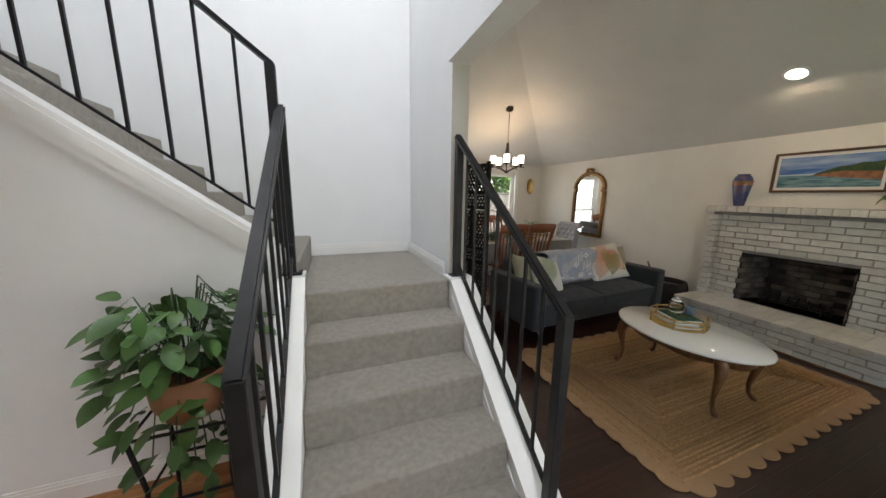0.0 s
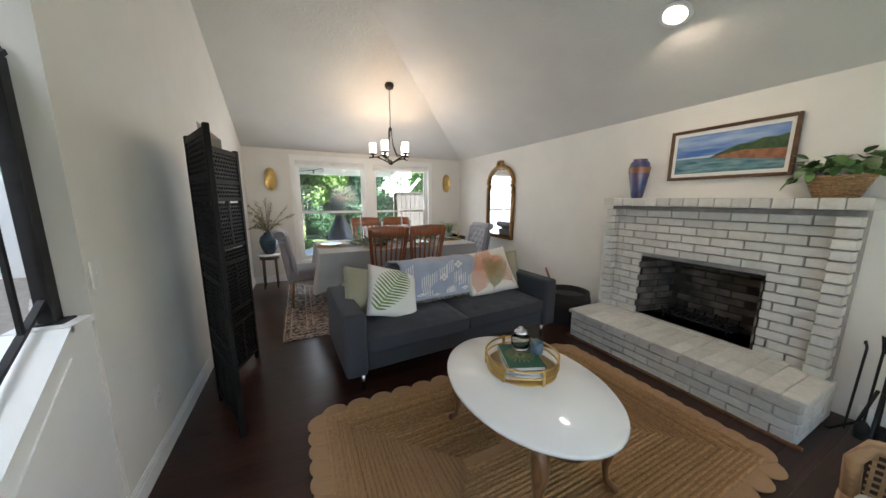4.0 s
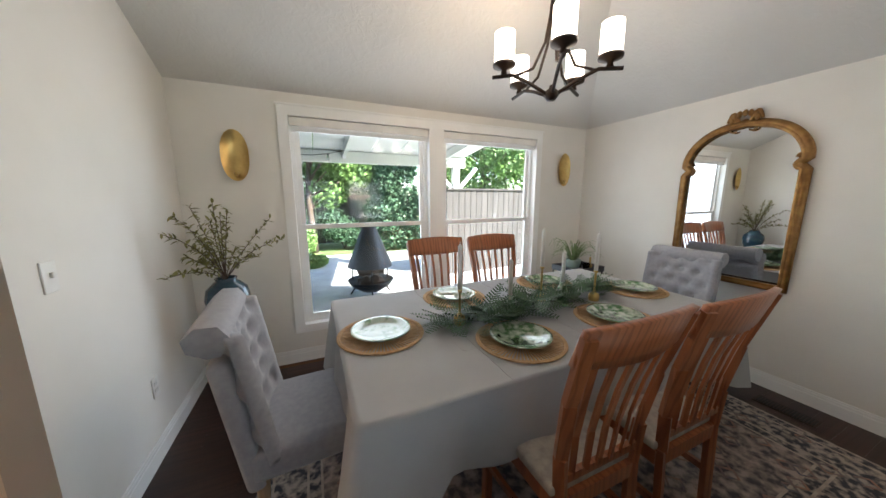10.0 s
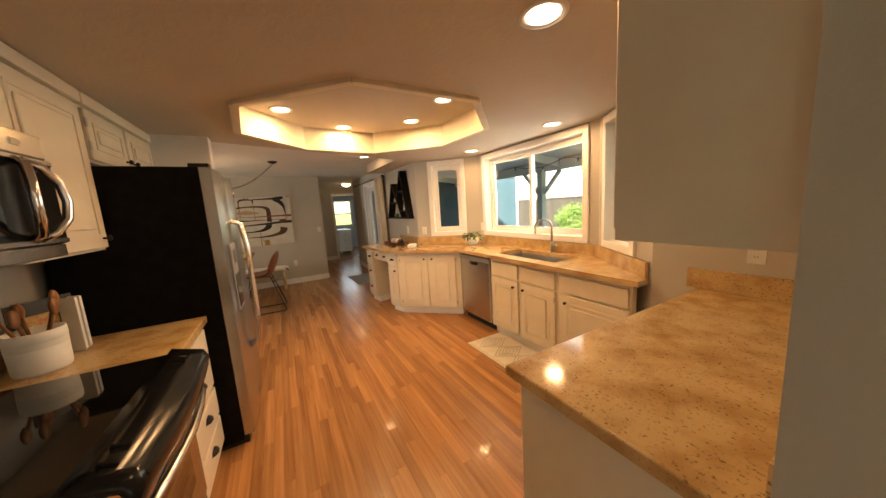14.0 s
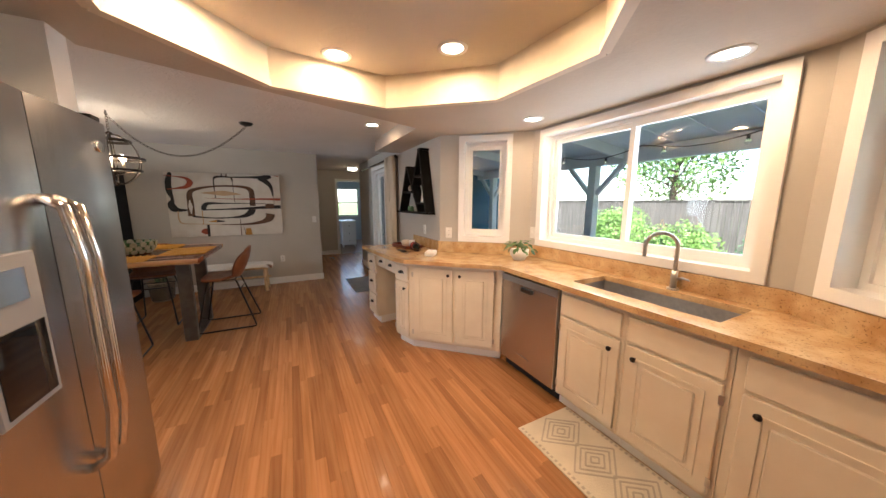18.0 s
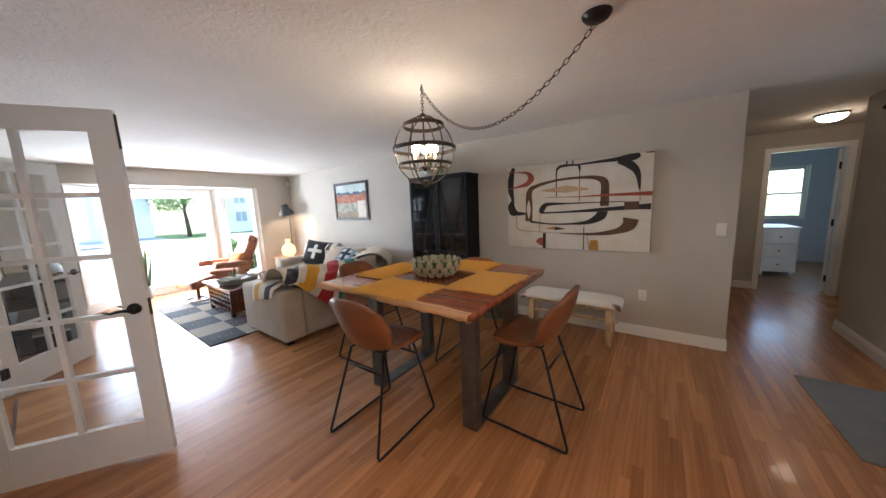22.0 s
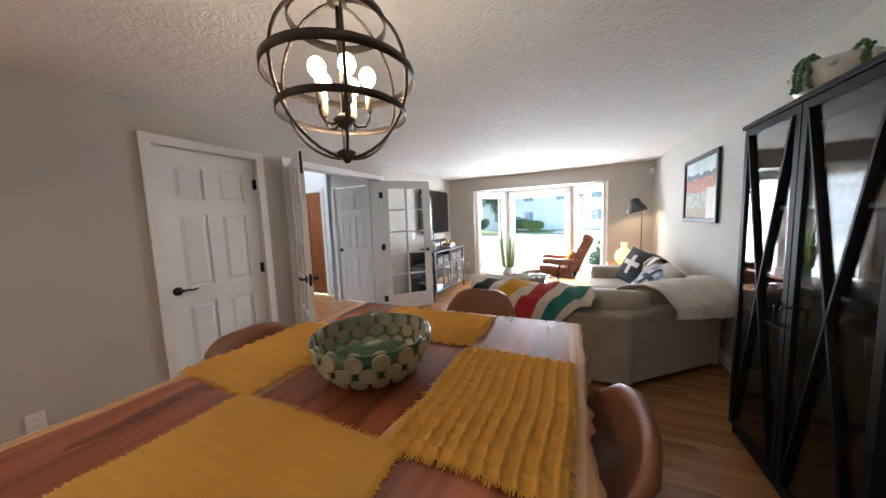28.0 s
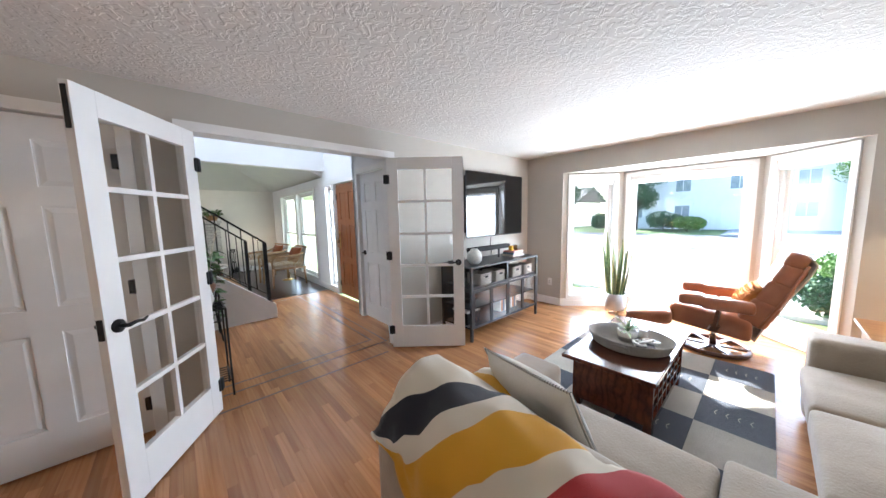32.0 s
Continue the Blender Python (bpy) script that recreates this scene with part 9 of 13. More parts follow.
for k in range(17):
    a = r5.uniform(0, 2 * math.pi)
    reach, up_ = r5.uniform(0.14, 0.46), r5.uniform(0.18, 0.58)
    dx = reach * math.cos(a)
    if dx < -0.22:
        dx = -0.22
    dy = min(reach * math.sin(a), 0.24)
    pts = [Vector((dx * t, dy * t, 0.33 + up_ * (t ** 0.8) - 0.12 * t * t * (reach > 0.3))) for t in (0, 0.25, 0.5, 0.75, 1)]
    part("branch", tube(bmesh.new(), pts, 0.0035, 5, taper=0.0015), DKW, bv)
    for j in range(40):
        t = 0.22 + 0.78 * j / 39
        i = min(int(t * 4), 3)
        p = pts[i].lerp(pts[i + 1], t * 4 - i)
        spray(lv, sm, [turned(p, r5.uniform(0, 360), r5.uniform(-30, 70), r5.uniform(-40, 40), r5.uniform(0.8, 1.5))])
tagged(part("leaves", lv, pbr("olive_leaf", (0.15, 0.15, 0.04), (0.22, 0.21, 0.07), 20, 0.6, vary=0.3), bv), kind="stuff")
ca = thing("bar_cart", (4.44, 6.14, 0), "dark slate-coloured metal cart in the corner", "cart")
for z in (0.22, 0.62):
    bm = cube(-0.22, -0.17, z, 0.22, 0.17, z + 0.014)
    for x0, y0, x1, y1 in ((-0.22, -0.17, 0.22, -0.155), (-0.22, 0.155, 0.22, 0.17), (-0.22, -0.155, -0.205, 0.155), (0.205, -0.155, 0.22, 0.155)):
        box(bm, x0, y0, z + 0.014, x1, y1, z + 0.06)
    part("shelf", bm, pbr("slate_metal", (0.055, 0.06, 0.07), rough=0.5, metal=0.3), ca)
for sx in (-1, 1):
    for sy in (-1, 1):
        bm = bmesh.new()
        rod(bm, (sx * 0.205, sy * 0.155, 0.02), (sx * 0.205, sy * 0.155, 0.68), 0.010)
        lg = part("post", bm, BLACK, ca)
        bm = bmesh.new()
        sphere(bm, (sx * 0.205, sy * 0.155, 0.022), 0.022)
        part("wheel", bm, BLACK, lg)
sp = thing("spider_plant", (4.36, 6.14, 0.635), "spider plant in a pale pot on the cart", "plant")
bm = bmesh.new()
lathe(bm, [(0, 0), (0.06, 0), (0.085, 0.09), (0.085, 0.12), (0.075, 0.12), (0.06, 0.03), (0, 0.03)], 26)
part("pot", bm, pbr("grey_green_pot", (0.26, 0.33, 0.29), rough=0.4), sp)
bm, r4 = bmesh.new(), random.Random(30)
for k in range(60):
    a, ln = r4.uniform(0, 2 * math.pi), r4.uniform(0.18, 0.30)
    c, s, hgt = math.cos(a), math.sin(a), r4.uniform(0.10, 0.26)
    rows = []
    for j in range(7):
        t = j / 6
        r, z = 0.02 + ln * t, 0.11 + hgt * math.sin(math.pi * t * 0.72) * 1.1 - 0.05 * t
        w = 0.007 * (1 - t) + 0.001
        r = min(r, 0.30 if s < 0.6 else 0.24)
        rows.append([(r * c - s * w, r * s + c * w, z), (r * c, r * s, z - 0.002), (r * c + s * w, r * s - c * w, z)])
    sheet(bm, rows)
part("leaves", bm, pbr("spider_leaf", (0.11, 0.20, 0.06), (0.24, 0.30, 0.14), 30, 0.5), sp)
bm = bmesh.new()
lathe(bm, [(0, 0), (0.026, 0), (0.026, 0.05), (0.010, 0.065), (0.010, 0.12), (0.016, 0.13), (0, 0.14)], 18)
single("brass_bottle", bm, BRASS, "small brass bottle on the cart", "bottle", (4.56, 6.08, 0.635))
for x, y in ((4.47, 6.05), (4.51, 6.20)):
    bm = bmesh.new()
    lathe(bm, [(0, 0), (0.03, 0), (0.036, 0.08), (0.033, 0.08), (0.027, 0.006), (0, 0.005)], 18)
    single("tumbler", bm, JAR, "clear glass tumbler on the cart", "glass", (x, y, 0.635), "tumblers")
fv = thing("floor_register", (4.575, 4.46, 0.001), "dark metal floor register by the wall", "vent")
part("frame", cube(-0.055, -0.15, 0, 0.055, 0.15, 0.004), BRONZE, fv)
for k in range(18):
    part("slat", cube(-0.042, -0.138 + k * 0.0155, 0.004, 0.042, -0.130 + k * 0.0155, 0.007), BLACK, fv)


def plate(name, p0, p1, a, z, label, kind="switch", w=0.07, h=0.115, gang=1):
    """A switch or socket plate on the wall p0 to p1."""
    m, _ = along(p0, p1)
    w = w + 0.046 * (gang - 1)
    t = thing(name, m @ Matrix.Translation((a, 0, z)), label, "switch" if kind == "switch" else "socket", "wall plates")
    part("plate", cube(-w / 2, -0.006, -h / 2, w / 2, 0, h / 2, 0.003, 1), PLATE, t)
    for g in range(gang):
        x = (g - (gang - 1) / 2) * 0.046
        if kind == "switch":
            part("toggle", cube(x - 0.005, -0.016, -0.004, x + 0.005, -0.006, 0.016, 0.002, 1), PLATE, t)
        else:
            for dz in (-0.02, 0.02):
                bm = bmesh.new()
                box(bm, x - 0.016, -0.0085, dz - 0.013, x + 0.016, -0.006, dz + 0.013)
                sk = part("socket", bm, PLATE, t)
                for dx in (-0.006, 0.006):
                    part("slot", cube(x + dx - 0.0012, -0.009, dz - 0.005, x + dx + 0.0012, -0.0084, dz + 0.005), BLACK, sk)
    return t


LW = ((0.85, 2.20), (0.85, N_IN))
plate("light_switch", *LW, 0.19, 1.117, "white toggle light switch on the wall")
plate("wall_outlet", *LW, 0.50, 0.357, "white duplex wall outlet above the baseboard", "socket")
plate("light_switch", *LW, 3.03, 1.158, "white toggle light switch on the wall")
plate("wall_outlet", *LW, 3.55, 0.40, "white duplex wall outlet above the baseboard", "socket")
plate("wall_outlet", (E_IN, N_IN), (E_IN, S_IN), 2.6, 0.38, "white duplex wall outlet above the baseboard", "socket")
plate("light_switch", (XW, YB), (XW, 5.38), 5.284 - YB, 1.146, "white light switch at the end of the nook wall")
plate("wall_outlet", (XW, YB), (XW, 5.38), 4.72 - YB, 0.45, "white wall outlet with a plug-in sensor", "socket")
plate("wall_outlet", *WF, 0.35, 0.36, "white duplex wall outlet above the baseboard", "socket")
plate("light_switch", *WF, 4.62, 1.13, "white double light switch beside the french door", gang=2)
plate("wall_outlet", (XF, YB), (XW, YB), 0.42, 0.36, "white wall outlet under the bay wall", "socket")
plate("wall_outlet", (-7.55, YN), (-3.35, YN), 3.78, 1.13, "white wall outlet above the desk", "socket")
plate("wall_outlet", KB[0], KB[1], 0.10, 1.13, "white wall outlet above the counter", "socket")
plate("light_switch", KB[2], KB[3], 0.76, 1.22, "white double switch plate above the counter", gang=2)
plate("wall_outlet", KB[3], KB[4], 0.48, 1.15, "white wall outlet above the peninsula", "socket")
plate("light_switch", KB[1], KB[2], 0.045, 1.16, "white switch plate between the windows")

# ---------------------------------------------------------------- ceiling lights
TRIMWHITE = pbr("lamp_ring", (0.80, 0.79, 0.76), rough=0.35)


def can_light(x, y, z, power, label="lit recessed ceiling light with a white ring", r=0.075):
    t = thing("recessed_light", (x, y, z), label, "ceiling light", "recessed lights")
    bm = bmesh.new()
    lathe(bm, [(r * 0.86, -0.003), (r * 0.92, -0.007), (r * 1.18, -0.006), (r * 1.22, 0.0)], 28)
    part("ring", bm, TRIMWHITE, t)
    bm = bmesh.new()
    lathe(bm, [(0.0, -0.004), (r * 0.6, -0.004), (r * 0.88, -0.002)], 24)
    part("lens", bm, CANLIGHT, t, "glowing warm lens")
    lamp("can_lamp", "AREA", Matrix.Translation((x, y, z - 0.02)), power, WARMCAN, disk=0.14)


for x, y in ((-2.08, 4.646), (-2.49, 5.226), (-2.087, 5.83), (-1.44, 5.85), (-1.46, 4.70)):
    can_light(x, y, TRAY, CAN_W)
for x, y in ((-2.41, 6.79), (-1.14, 6.81), (-0.02, 5.47)):
    can_light(x, y, KC, CAN_W * (0.8 if x < -1 else 0.3))
can_light(-3.85, 5.785, FC, CAN_W * 0.35)
hl = thing("hall_light", (-8.2, 6.35, FC), "round frosted flush light on the hall ceiling", "ceiling light")
bm = bmesh.new()
lathe(bm, [(0.0, -0.085), (0.06, -0.08), (0.105, -0.055), (0.12, -0.02)], 26)
part("bowl", bm, CANLIGHT, hl, "glowing frosted bowl")
bm = bmesh.new()
lathe(bm, [(0.12, -0.022), (0.13, -0.02), (0.135, 0.0)], 26)
part("rim", bm, BRONZE, hl)
lamp("hall_lamp", "POINT", Matrix.Translation((-8.2, 6.35, FC - 0.14)), 2.5, WARMCAN, radius=0.08)

# ---------------------------------------------------------------- nook table
SLABWOOD = wood("acacia_slab", (0.33, 0.098, 0.040), (0.15, 0.040, 0.019), 0.27, 7, axis=1, coat=0.3, ring=0.5, bump=0.03)
SAPWOOD = wood("acacia_sapwood", (0.62, 0.38, 0.19), (0.45, 0.24, 0.11), 0.4, 16, axis=1, bump=0.2)
IRON = pbr("raw_steel", (0.16, 0.155, 0.15), (0.11, 0.105, 0.10), 9, 0.42, 0.8, bump=0.05, bscale=50)
TABLE_C = Vector((-4.59, 3.38, 0))
nook = thing("nook_table", TABLE_C, "counter-height live-edge acacia slab table on steel legs", "table")
rt = random.Random(11)
wob = [rt.uniform(-1, 1) for _ in range(60)]


def edge_line(y, k):
    """How far the live edge wanders at y."""
    return sum(math.sin(y * f + p * 6) * a for f, a, p in ((4.1, 0.016, wob[k]), (9.7, 0.009, wob[k + 1]), (23.0, 0.004, wob[k + 2])))


NT = 40
bm = bmesh.new()
prof = ((0.0, -0.045), (0.012, -0.02), (0.0, 0.0))
cross = []
for i in range(NT + 1):
    y = -0.63 + 1.335 * i / NT
    e = 0.645 + edge_line(y, 0)
    w = -0.612 + 0.5 * edge_line(y, 9) + 0.07 * max(0.0, (y - 0.5) / 0.2) ** 2
    cross.append((y, w, e))
TOP = 0.92
grid = [[(w + 0.05 + (e - w - 0.10) * j / 6, y, TOP) for j in range(7)] for y, w, e in cross]
sheet(bm, grid, smooth=False)
part("slab", thicken(bm, 0.045), SLABWOOD, nook, "red-brown acacia slab")
for k, name in ((0, "live_edge"), (1, "live_edge")):
    bm = bmesh.new()
    grid = []
    for i, (y, w, e) in enumerate(cross):
        s = -1 if k else 1
        b = e if s > 0 else w
        n = 0.007 * math.sin(i * 2.7 + k) + 0.005 * math.sin(i * 5.1)
        grid.append([(b - s * 0.05, y, TOP - 0.045), (b - s * 0.035 + n, y, TOP - 0.050), (b + n, y, TOP - 0.034), (b + s * 0.008 - n, y, TOP - 0.014), (b - s * 0.004, y, TOP - 0.002), (b - s * 0.02, y, TOP), (b - s * 0.05, y, TOP)])
    if k == 0:
        grid = [g[::-1] for g in grid]
    sheet(bm, grid)
    for r in (0, -1):
        pts = [v.co.copy() for v in (list(bm.verts)[:7] if r == 0 else list(bm.verts)[-7:])]
        try:
            bm.faces.new([bm.verts.new(p) for p in pts])
        except ValueError:
            pass
    part(name, bm, SAPWOOD, nook, "pale live edge with bark marks")
for y in (0.50, -0.38):
    for x in (0.315, -0.315):
        part("leg", cube(x - 0.035, y - 0.055, 0.012, x + 0.035, y + 0.055, TOP - 0.055, 0.003, 1), IRON, nook, "raw steel flat leg")
    part("floor_bar", cube(-0.35, y - 0.055, 0.0, 0.35, y + 0.055, 0.0118), IRON, nook)
    part("top_plate", cube(-0.42, y - 0.055, TOP - 0.0545, 0.42, y + 0.055, TOP - 0.0465), IRON, nook)
# streaks of pale sapwood and dark heartwood in the slab
for x, y, lx, ly, dark in ((0.30, -0.1, 0.05, 0.55, 0), (-0.22, 0.2, 0.035, 0.45, 0), (0.02, -0.3, 0.02, 0.35, 1), (-0.45, -0.2, 0.03, 0.4, 1), (0.48, 0.3, 0.03, 0.3, 1)):
    pts = [(x + lx * math.sin(2 * math.pi * k / 18) * (1 + 0.4 * math.sin(k * 2.1)), y + ly * math.cos(2 * math.pi * k / 18)) for k in range(18)][::-1]
    part("grain_streak", slab(bmesh.new(), pts, TOP + 0.0002, TOP + 0.0008), SAPWOOD if not dark else pbr("heart_streak", (0.10, 0.03, 0.016), (0.17, 0.05, 0.025), 12, 0.3, stretch=(1, 0.1, 1)), nook)

# stools
LEATHER = pbr("saddle_leather", (0.235, 0.088, 0.034), (0.155, 0.052, 0.02), 4.5, 0.42, bump=0.12, bscale=150, grime=0.1, coat=0.1)


def bucket_stool():
    """A leather bucket seat on two black sled frames, facing +y."""
    s = thing("counter_stool", (0, 0, 0), "brown leather bucket stool on black sled legs", "stool", "stools round the nook table")
    grid = []
    for i in range(15):
        u = i / 14
        if u < 0.5:
            k = u / 0.5
            y, z, hw = 0.21 - 0.36 * k, 0.625 - 0.018 * math.sin(math.pi * k), 0.228 - 0.013 * k
            lift, wrap = 0.045 * k ** 2, 0.0
        else:
            k = (u - 0.5) / 0.5
            y, z, hw = -0.15 - 0.125 * math.sin(k * 1.4), 0.625 + 0.36 * k ** 1.1, 0.215 + 0.028 * math.sin(math.pi * k) - 0.04 * k ** 3
            lift, wrap = 0.045 * (1 - k) ** 1.2, 0.085 * math.sin(math.pi * min(k * 0.75 + 0.15, 1))
        row = []
        for j in range(13):
            a = 2 * j / 12 - 1
            tip = 0.045 * max(0, u - 0.86) / 0.14 * abs(a) ** 4 if u > 0.86 else 0.025 * max(0, 0.12 - u) / 0.12 * abs(a) ** 4
            row.append((a * hw, y + wrap * abs(a) ** 2.2 - (tip if u < 0.12 else 0), z + lift * abs(a) ** 2.5 - (tip if u > 0.86 else 0)))
        grid.append(row)
    part("seat_shell", thicken(sheet(bmesh.new(), grid), 0.026), LEATHER, s, "brown saddle-leather bucket seat")
    for a in (-1, 1):
        x = a * 0.185
        p = [(a * 0.13, 0.14, 0.60), (a * 0.15, 0.155, 0.585), (x + a * 0.035, 0.268, 0.03), (x + a * 0.035, 0.262, 0.010), (x + a * 0.035, 0.24, 0.009), (x + a * 0.035, -0.255, 0.009), (x + a * 0.035, -0.277, 0.012), (x + a * 0.033, -0.282, 0.035), (a * 0.15, -0.12, 0.585), (a * 0.13, -0.10, 0.60)]
        part("sled_leg", tube(bmesh.new(), p, 0.0085, 8), BLACK, s, "black bent steel leg")
    for y, z in ((0.176, 0.48), (-0.151, 0.48)):
        w = 0.17 if y > 0 else 0.168
        part("cross_bar", rod(bmesh.new(), (-w, y, z), (w, y, z), 0.007), BLACK, s)
    part("seat_bracket", tube(bmesh.new(), [(-0.13, 0.14, 0.602), (0.13, 0.14, 0.602), (0.13, -0.10, 0.602), (-0.13, -0.10, 0.602)], 0.008, 8, True), BLACK, s)
    return s


stool = bucket_stool()
stool.matrix_world = pose(-4.00, 3.345, 0, rz=92) @ Matrix.Diagonal((1, 1, 0.95, 1))
for x, y, a in ((-4.595, 4.175, 179), (-5.07, 3.39, -88), (-4.60, 2.56, 2)):
    copy_thing(stool, pose(x, y, 0, rz=a))

# placemats with ribs and fringes
MUSTARD = weave("mustard_cotton", (0.62, 0.33, 0.04), (0.54, 0.27, 0.03), 180, bump=0.5)


def placemat(x0, y0, x1, y1, ribs, label):
    p = thing("placemat", ((x0 + x1) / 2, (y0 + y1) / 2, TOP + 0.001), label, "placemat", "mats on the nook table")
    w, h = (x1 - x0) / 2, (y1 - y0) / 2
    n, k = 96, 90
    r = random.Random(int(x0 * 100))

    def top(u, v):
        c = (u if ribs == "x" else v)
        rib = (0.0085 if ribs != "none" else 0.0012) * (abs(math.sin(c * math.pi * 11 + 0.25 * math.sin(u * 7 + v * 3))) ** 9) + (0.0085 if ribs == "x" else 0) * (abs(math.sin(v * math.pi * 12 + 0.2 * math.sin(u * 9))) ** 9) + 0.0012 * math.sin(u * 31 + v * 17) + 0.0022 * math.sin(u * 6 + 2 * v) ** 2
        return (w * (2 * u - 1) + 0.004 * math.sin(v * 9), h * (2 * v - 1) + 0.004 * math.sin(u * 8), 0.0055 + rib)
    part("cloth", thicken(sheet(bmesh.new(), [[top(j / n, i / k) for j in range(n + 1)] for i in range(k + 1)]), 0.004), MUSTARD, p)
    bm = bmesh.new()
    for i in range(90):
        for a, b in ((i / 90, 0), (i / 90, 1), (0, i / 90), (1, i / 90)):
            q = Vector(top(a, b))
            d = Vector((0 if b in (0, 1) and a not in (0, 1) else (-1 if a == 0 else 1), 0, 0)) if a in (0, 1) else Vector((0, -1 if b == 0 else 1, 0))
            e = q + d * r.uniform(0.010, 0.019) + Vector((r.uniform(-.004, .004), r.uniform(-.004, .004), -0.0035))
            s = d.cross(Z) * 0.0022
            bm.faces.new([bm.verts.new(v) for v in (q - s, q + s, e + s * 0.5, e - s * 0.5)])
    tagged(part("fringe", bm, MUSTARD, p, "frayed mustard fringe"), kind="stuff")


placemat(-4.835, 3.685, -4.285, 4.06, "none", "mustard cotton placemat with frayed fringe on the table")
placemat(-4.31, 3.155, -3.935, 3.68, "y", "mustard ribbed placemat with frayed fringe on the table")
placemat(-5.17, 3.165, -4.795, 3.69, "x", "mustard waffle placemat with frayed fringe on the table")
placemat(-4.81, 2.80, -4.25, 3.15, "x", "mustard waffle placemat with frayed fringe on the table")

# bowl with cream dots
GLAZE = pbr("green_glaze", (0.022, 0.065, 0.026), (0.045, 0.11, 0.045), 12, 0.22, coat=0.4, bump=0.1, bscale=30)
DOT = pbr("cream_dot", (0.36, 0.33, 0.23), (0.27, 0.25, 0.17), 30, 0.35)
bowl = thing("bowl", Matrix.Translation((-4.555, 3.42, TOP)) @ Matrix.Scale(1.07, 4), "green glazed bowl with cream dots on the nook table", "bowl")
bm = bmesh.new()
bprof = [(0.09, 0.0), (0.12, 0.012), (0.155, 0.045), (0.175, 0.09), (0.182, 0.125)]
lathe(bm, [(0, 0.0)] + bprof + [(0.174, 0.125), (0.166, 0.09), (0.146, 0.05), (0.11, 0.022), (0, 0.016)], 48)
part("body", bm, GLAZE, bowl)
for row, (z, r, n, ph) in enumerate(((0.030, 0.143, 16, 0.0), (0.066, 0.167, 16, 0.5), (0.102, 0.178, 16, 0.0))):
    for k in range(n):
        for inner in (0, 1):
            a = 2 * math.pi * (k + ph) / n
            sl = (0.62, 0.30, 0.12)[row]
            rr = r - (0.0115 if inner else -0.0012)
            q = Matrix.Rotation(a, 4, "Z") @ Matrix.Translation((rr, 0, z + (0.004 if inner else 0))) @ Matrix.Rotation(math.pi / 2 - sl * 0.0, 4, "Y") @ Matrix.Rotation(sl, 4, "Y")
            bm = bmesh.new()
            bmesh.ops.create_cone(bm, cap_ends=True, segments=12, radius1=0.0255, radius2=0.022, depth=0.005)
            bm.transform(q)
            part("dot", bm, DOT, bowl)

# orb pendant on a swagged chain
PX, PY, PZ, PR, PH = -4.49, 3.41, 1.862, 0.232, 0.90
AGED = pbr("aged_bronze", (0.045, 0.036, 0.030), (0.075, 0.058, 0.045), 20, 0.42, 0.75, bump=0.05)
pend = thing("pendant_light", (PX, PY, FC), "bronze orb pendant with five lit bulbs on a swagged chain", "pendant lamp")
c = PZ - FC
for k, (zz, wd) in enumerate(((0.175, 0.026), (0.0, 0.026), (-0.10, 0.02))):
    r = (math.sqrt(PR * PR - zz * zz) if zz else PR + 0.012) * PH + 0.006
    z = zz + c + (0.012 if k == 1 else 0)
    bm = bmesh.new()
    lathe(bm, [(r, z - wd / 2), (r + 0.004, z - wd / 2), (r + 0.004, z + wd / 2), (r, z + wd / 2), (r, z - wd / 2)], 44)
    part("band", bm, AGED, pend)
for k in range(6):
    a = math.pi * 2 * k / 6 + 0.25
    pts = [(math.cos(a) * (PR + 0.006) * PH * math.sin(t), math.sin(a) * (PR + 0.006) * PH * math.sin(t), c + (PR + 0.006) * math.cos(t)) for t in [0.10 + i * (math.pi - 0.2) / 18 for i in range(19)]]
    part("rib", tube(bmesh.new(), pts, 0.0052, 6), AGED, pend)
bm = bmesh.new()
lathe(bm, [(0, c + PR - 0.01), (0.03, c + PR), (0.022, c + PR + 0.018), (0.008, c + PR + 0.03), (0, c + PR + 0.03)], 18)
part("top_cap", bm, AGED, pend)
bm = bmesh.new()
lathe(bm, [(0, c - PR - 0.022), (0.008, c - PR - 0.02), (0.02, c - PR - 0.004), (0.032, c - PR + 0.012), (0.012, c - PR + 0.024), (0, c - PR + 0.024)], 18)
part("finial", bm, AGED, pend)
bm = bmesh.new()
rod(bm, (0, 0, c - 0.12), (0, 0, c + PR), 0.006)
lathe(bm, [(0, c - 0.15), (0.018, c - 0.14), (0.036, c - 0.118), (0.018, c - 0.10), (0, c - 0.10)], 18)
part("stem", bm, AGED, pend)
CANDLE = pbr("candle_sleeve", (0.62, 0.55, 0.42), rough=0.5)
for k in range(5):
    a = 2 * math.pi * k / 5
    dx, dy = math.cos(a), math.sin(a)
    bm = bmesh.new()
    tube(bm, [(dx * u, dy * u, c + h) for u, h in ((0.012, -0.118), (0.04, -0.138), (0.065, -0.135), (0.078, -0.115), (0.08, -0.09))], 0.0045, 6)
    arm = part("arm", bm, AGED, pend)
    part("sleeve", rod(bmesh.new(), (dx * 0.08, dy * 0.08, c - 0.09), (dx * 0.08, dy * 0.08, c - 0.015), 0.0105, None, 12), CANDLE, arm, "cream candle sleeve")
    bm = bmesh.new()
    sphere(bm, (dx * 0.08, dy * 0.08, c + 0.018), 0.026, 1, 1, 1.15)
    part("bulb", bm, PENDBULB, arm, "glowing frosted bulb").visible_shadow = False
    lamp("pendant_lamp", "POINT", Matrix.Translation((PX + dx * 0.08, PY + dy * 0.08, PZ + 0.018)), PEND_W, (1.0, 0.78, 0.54), radius=0.006)


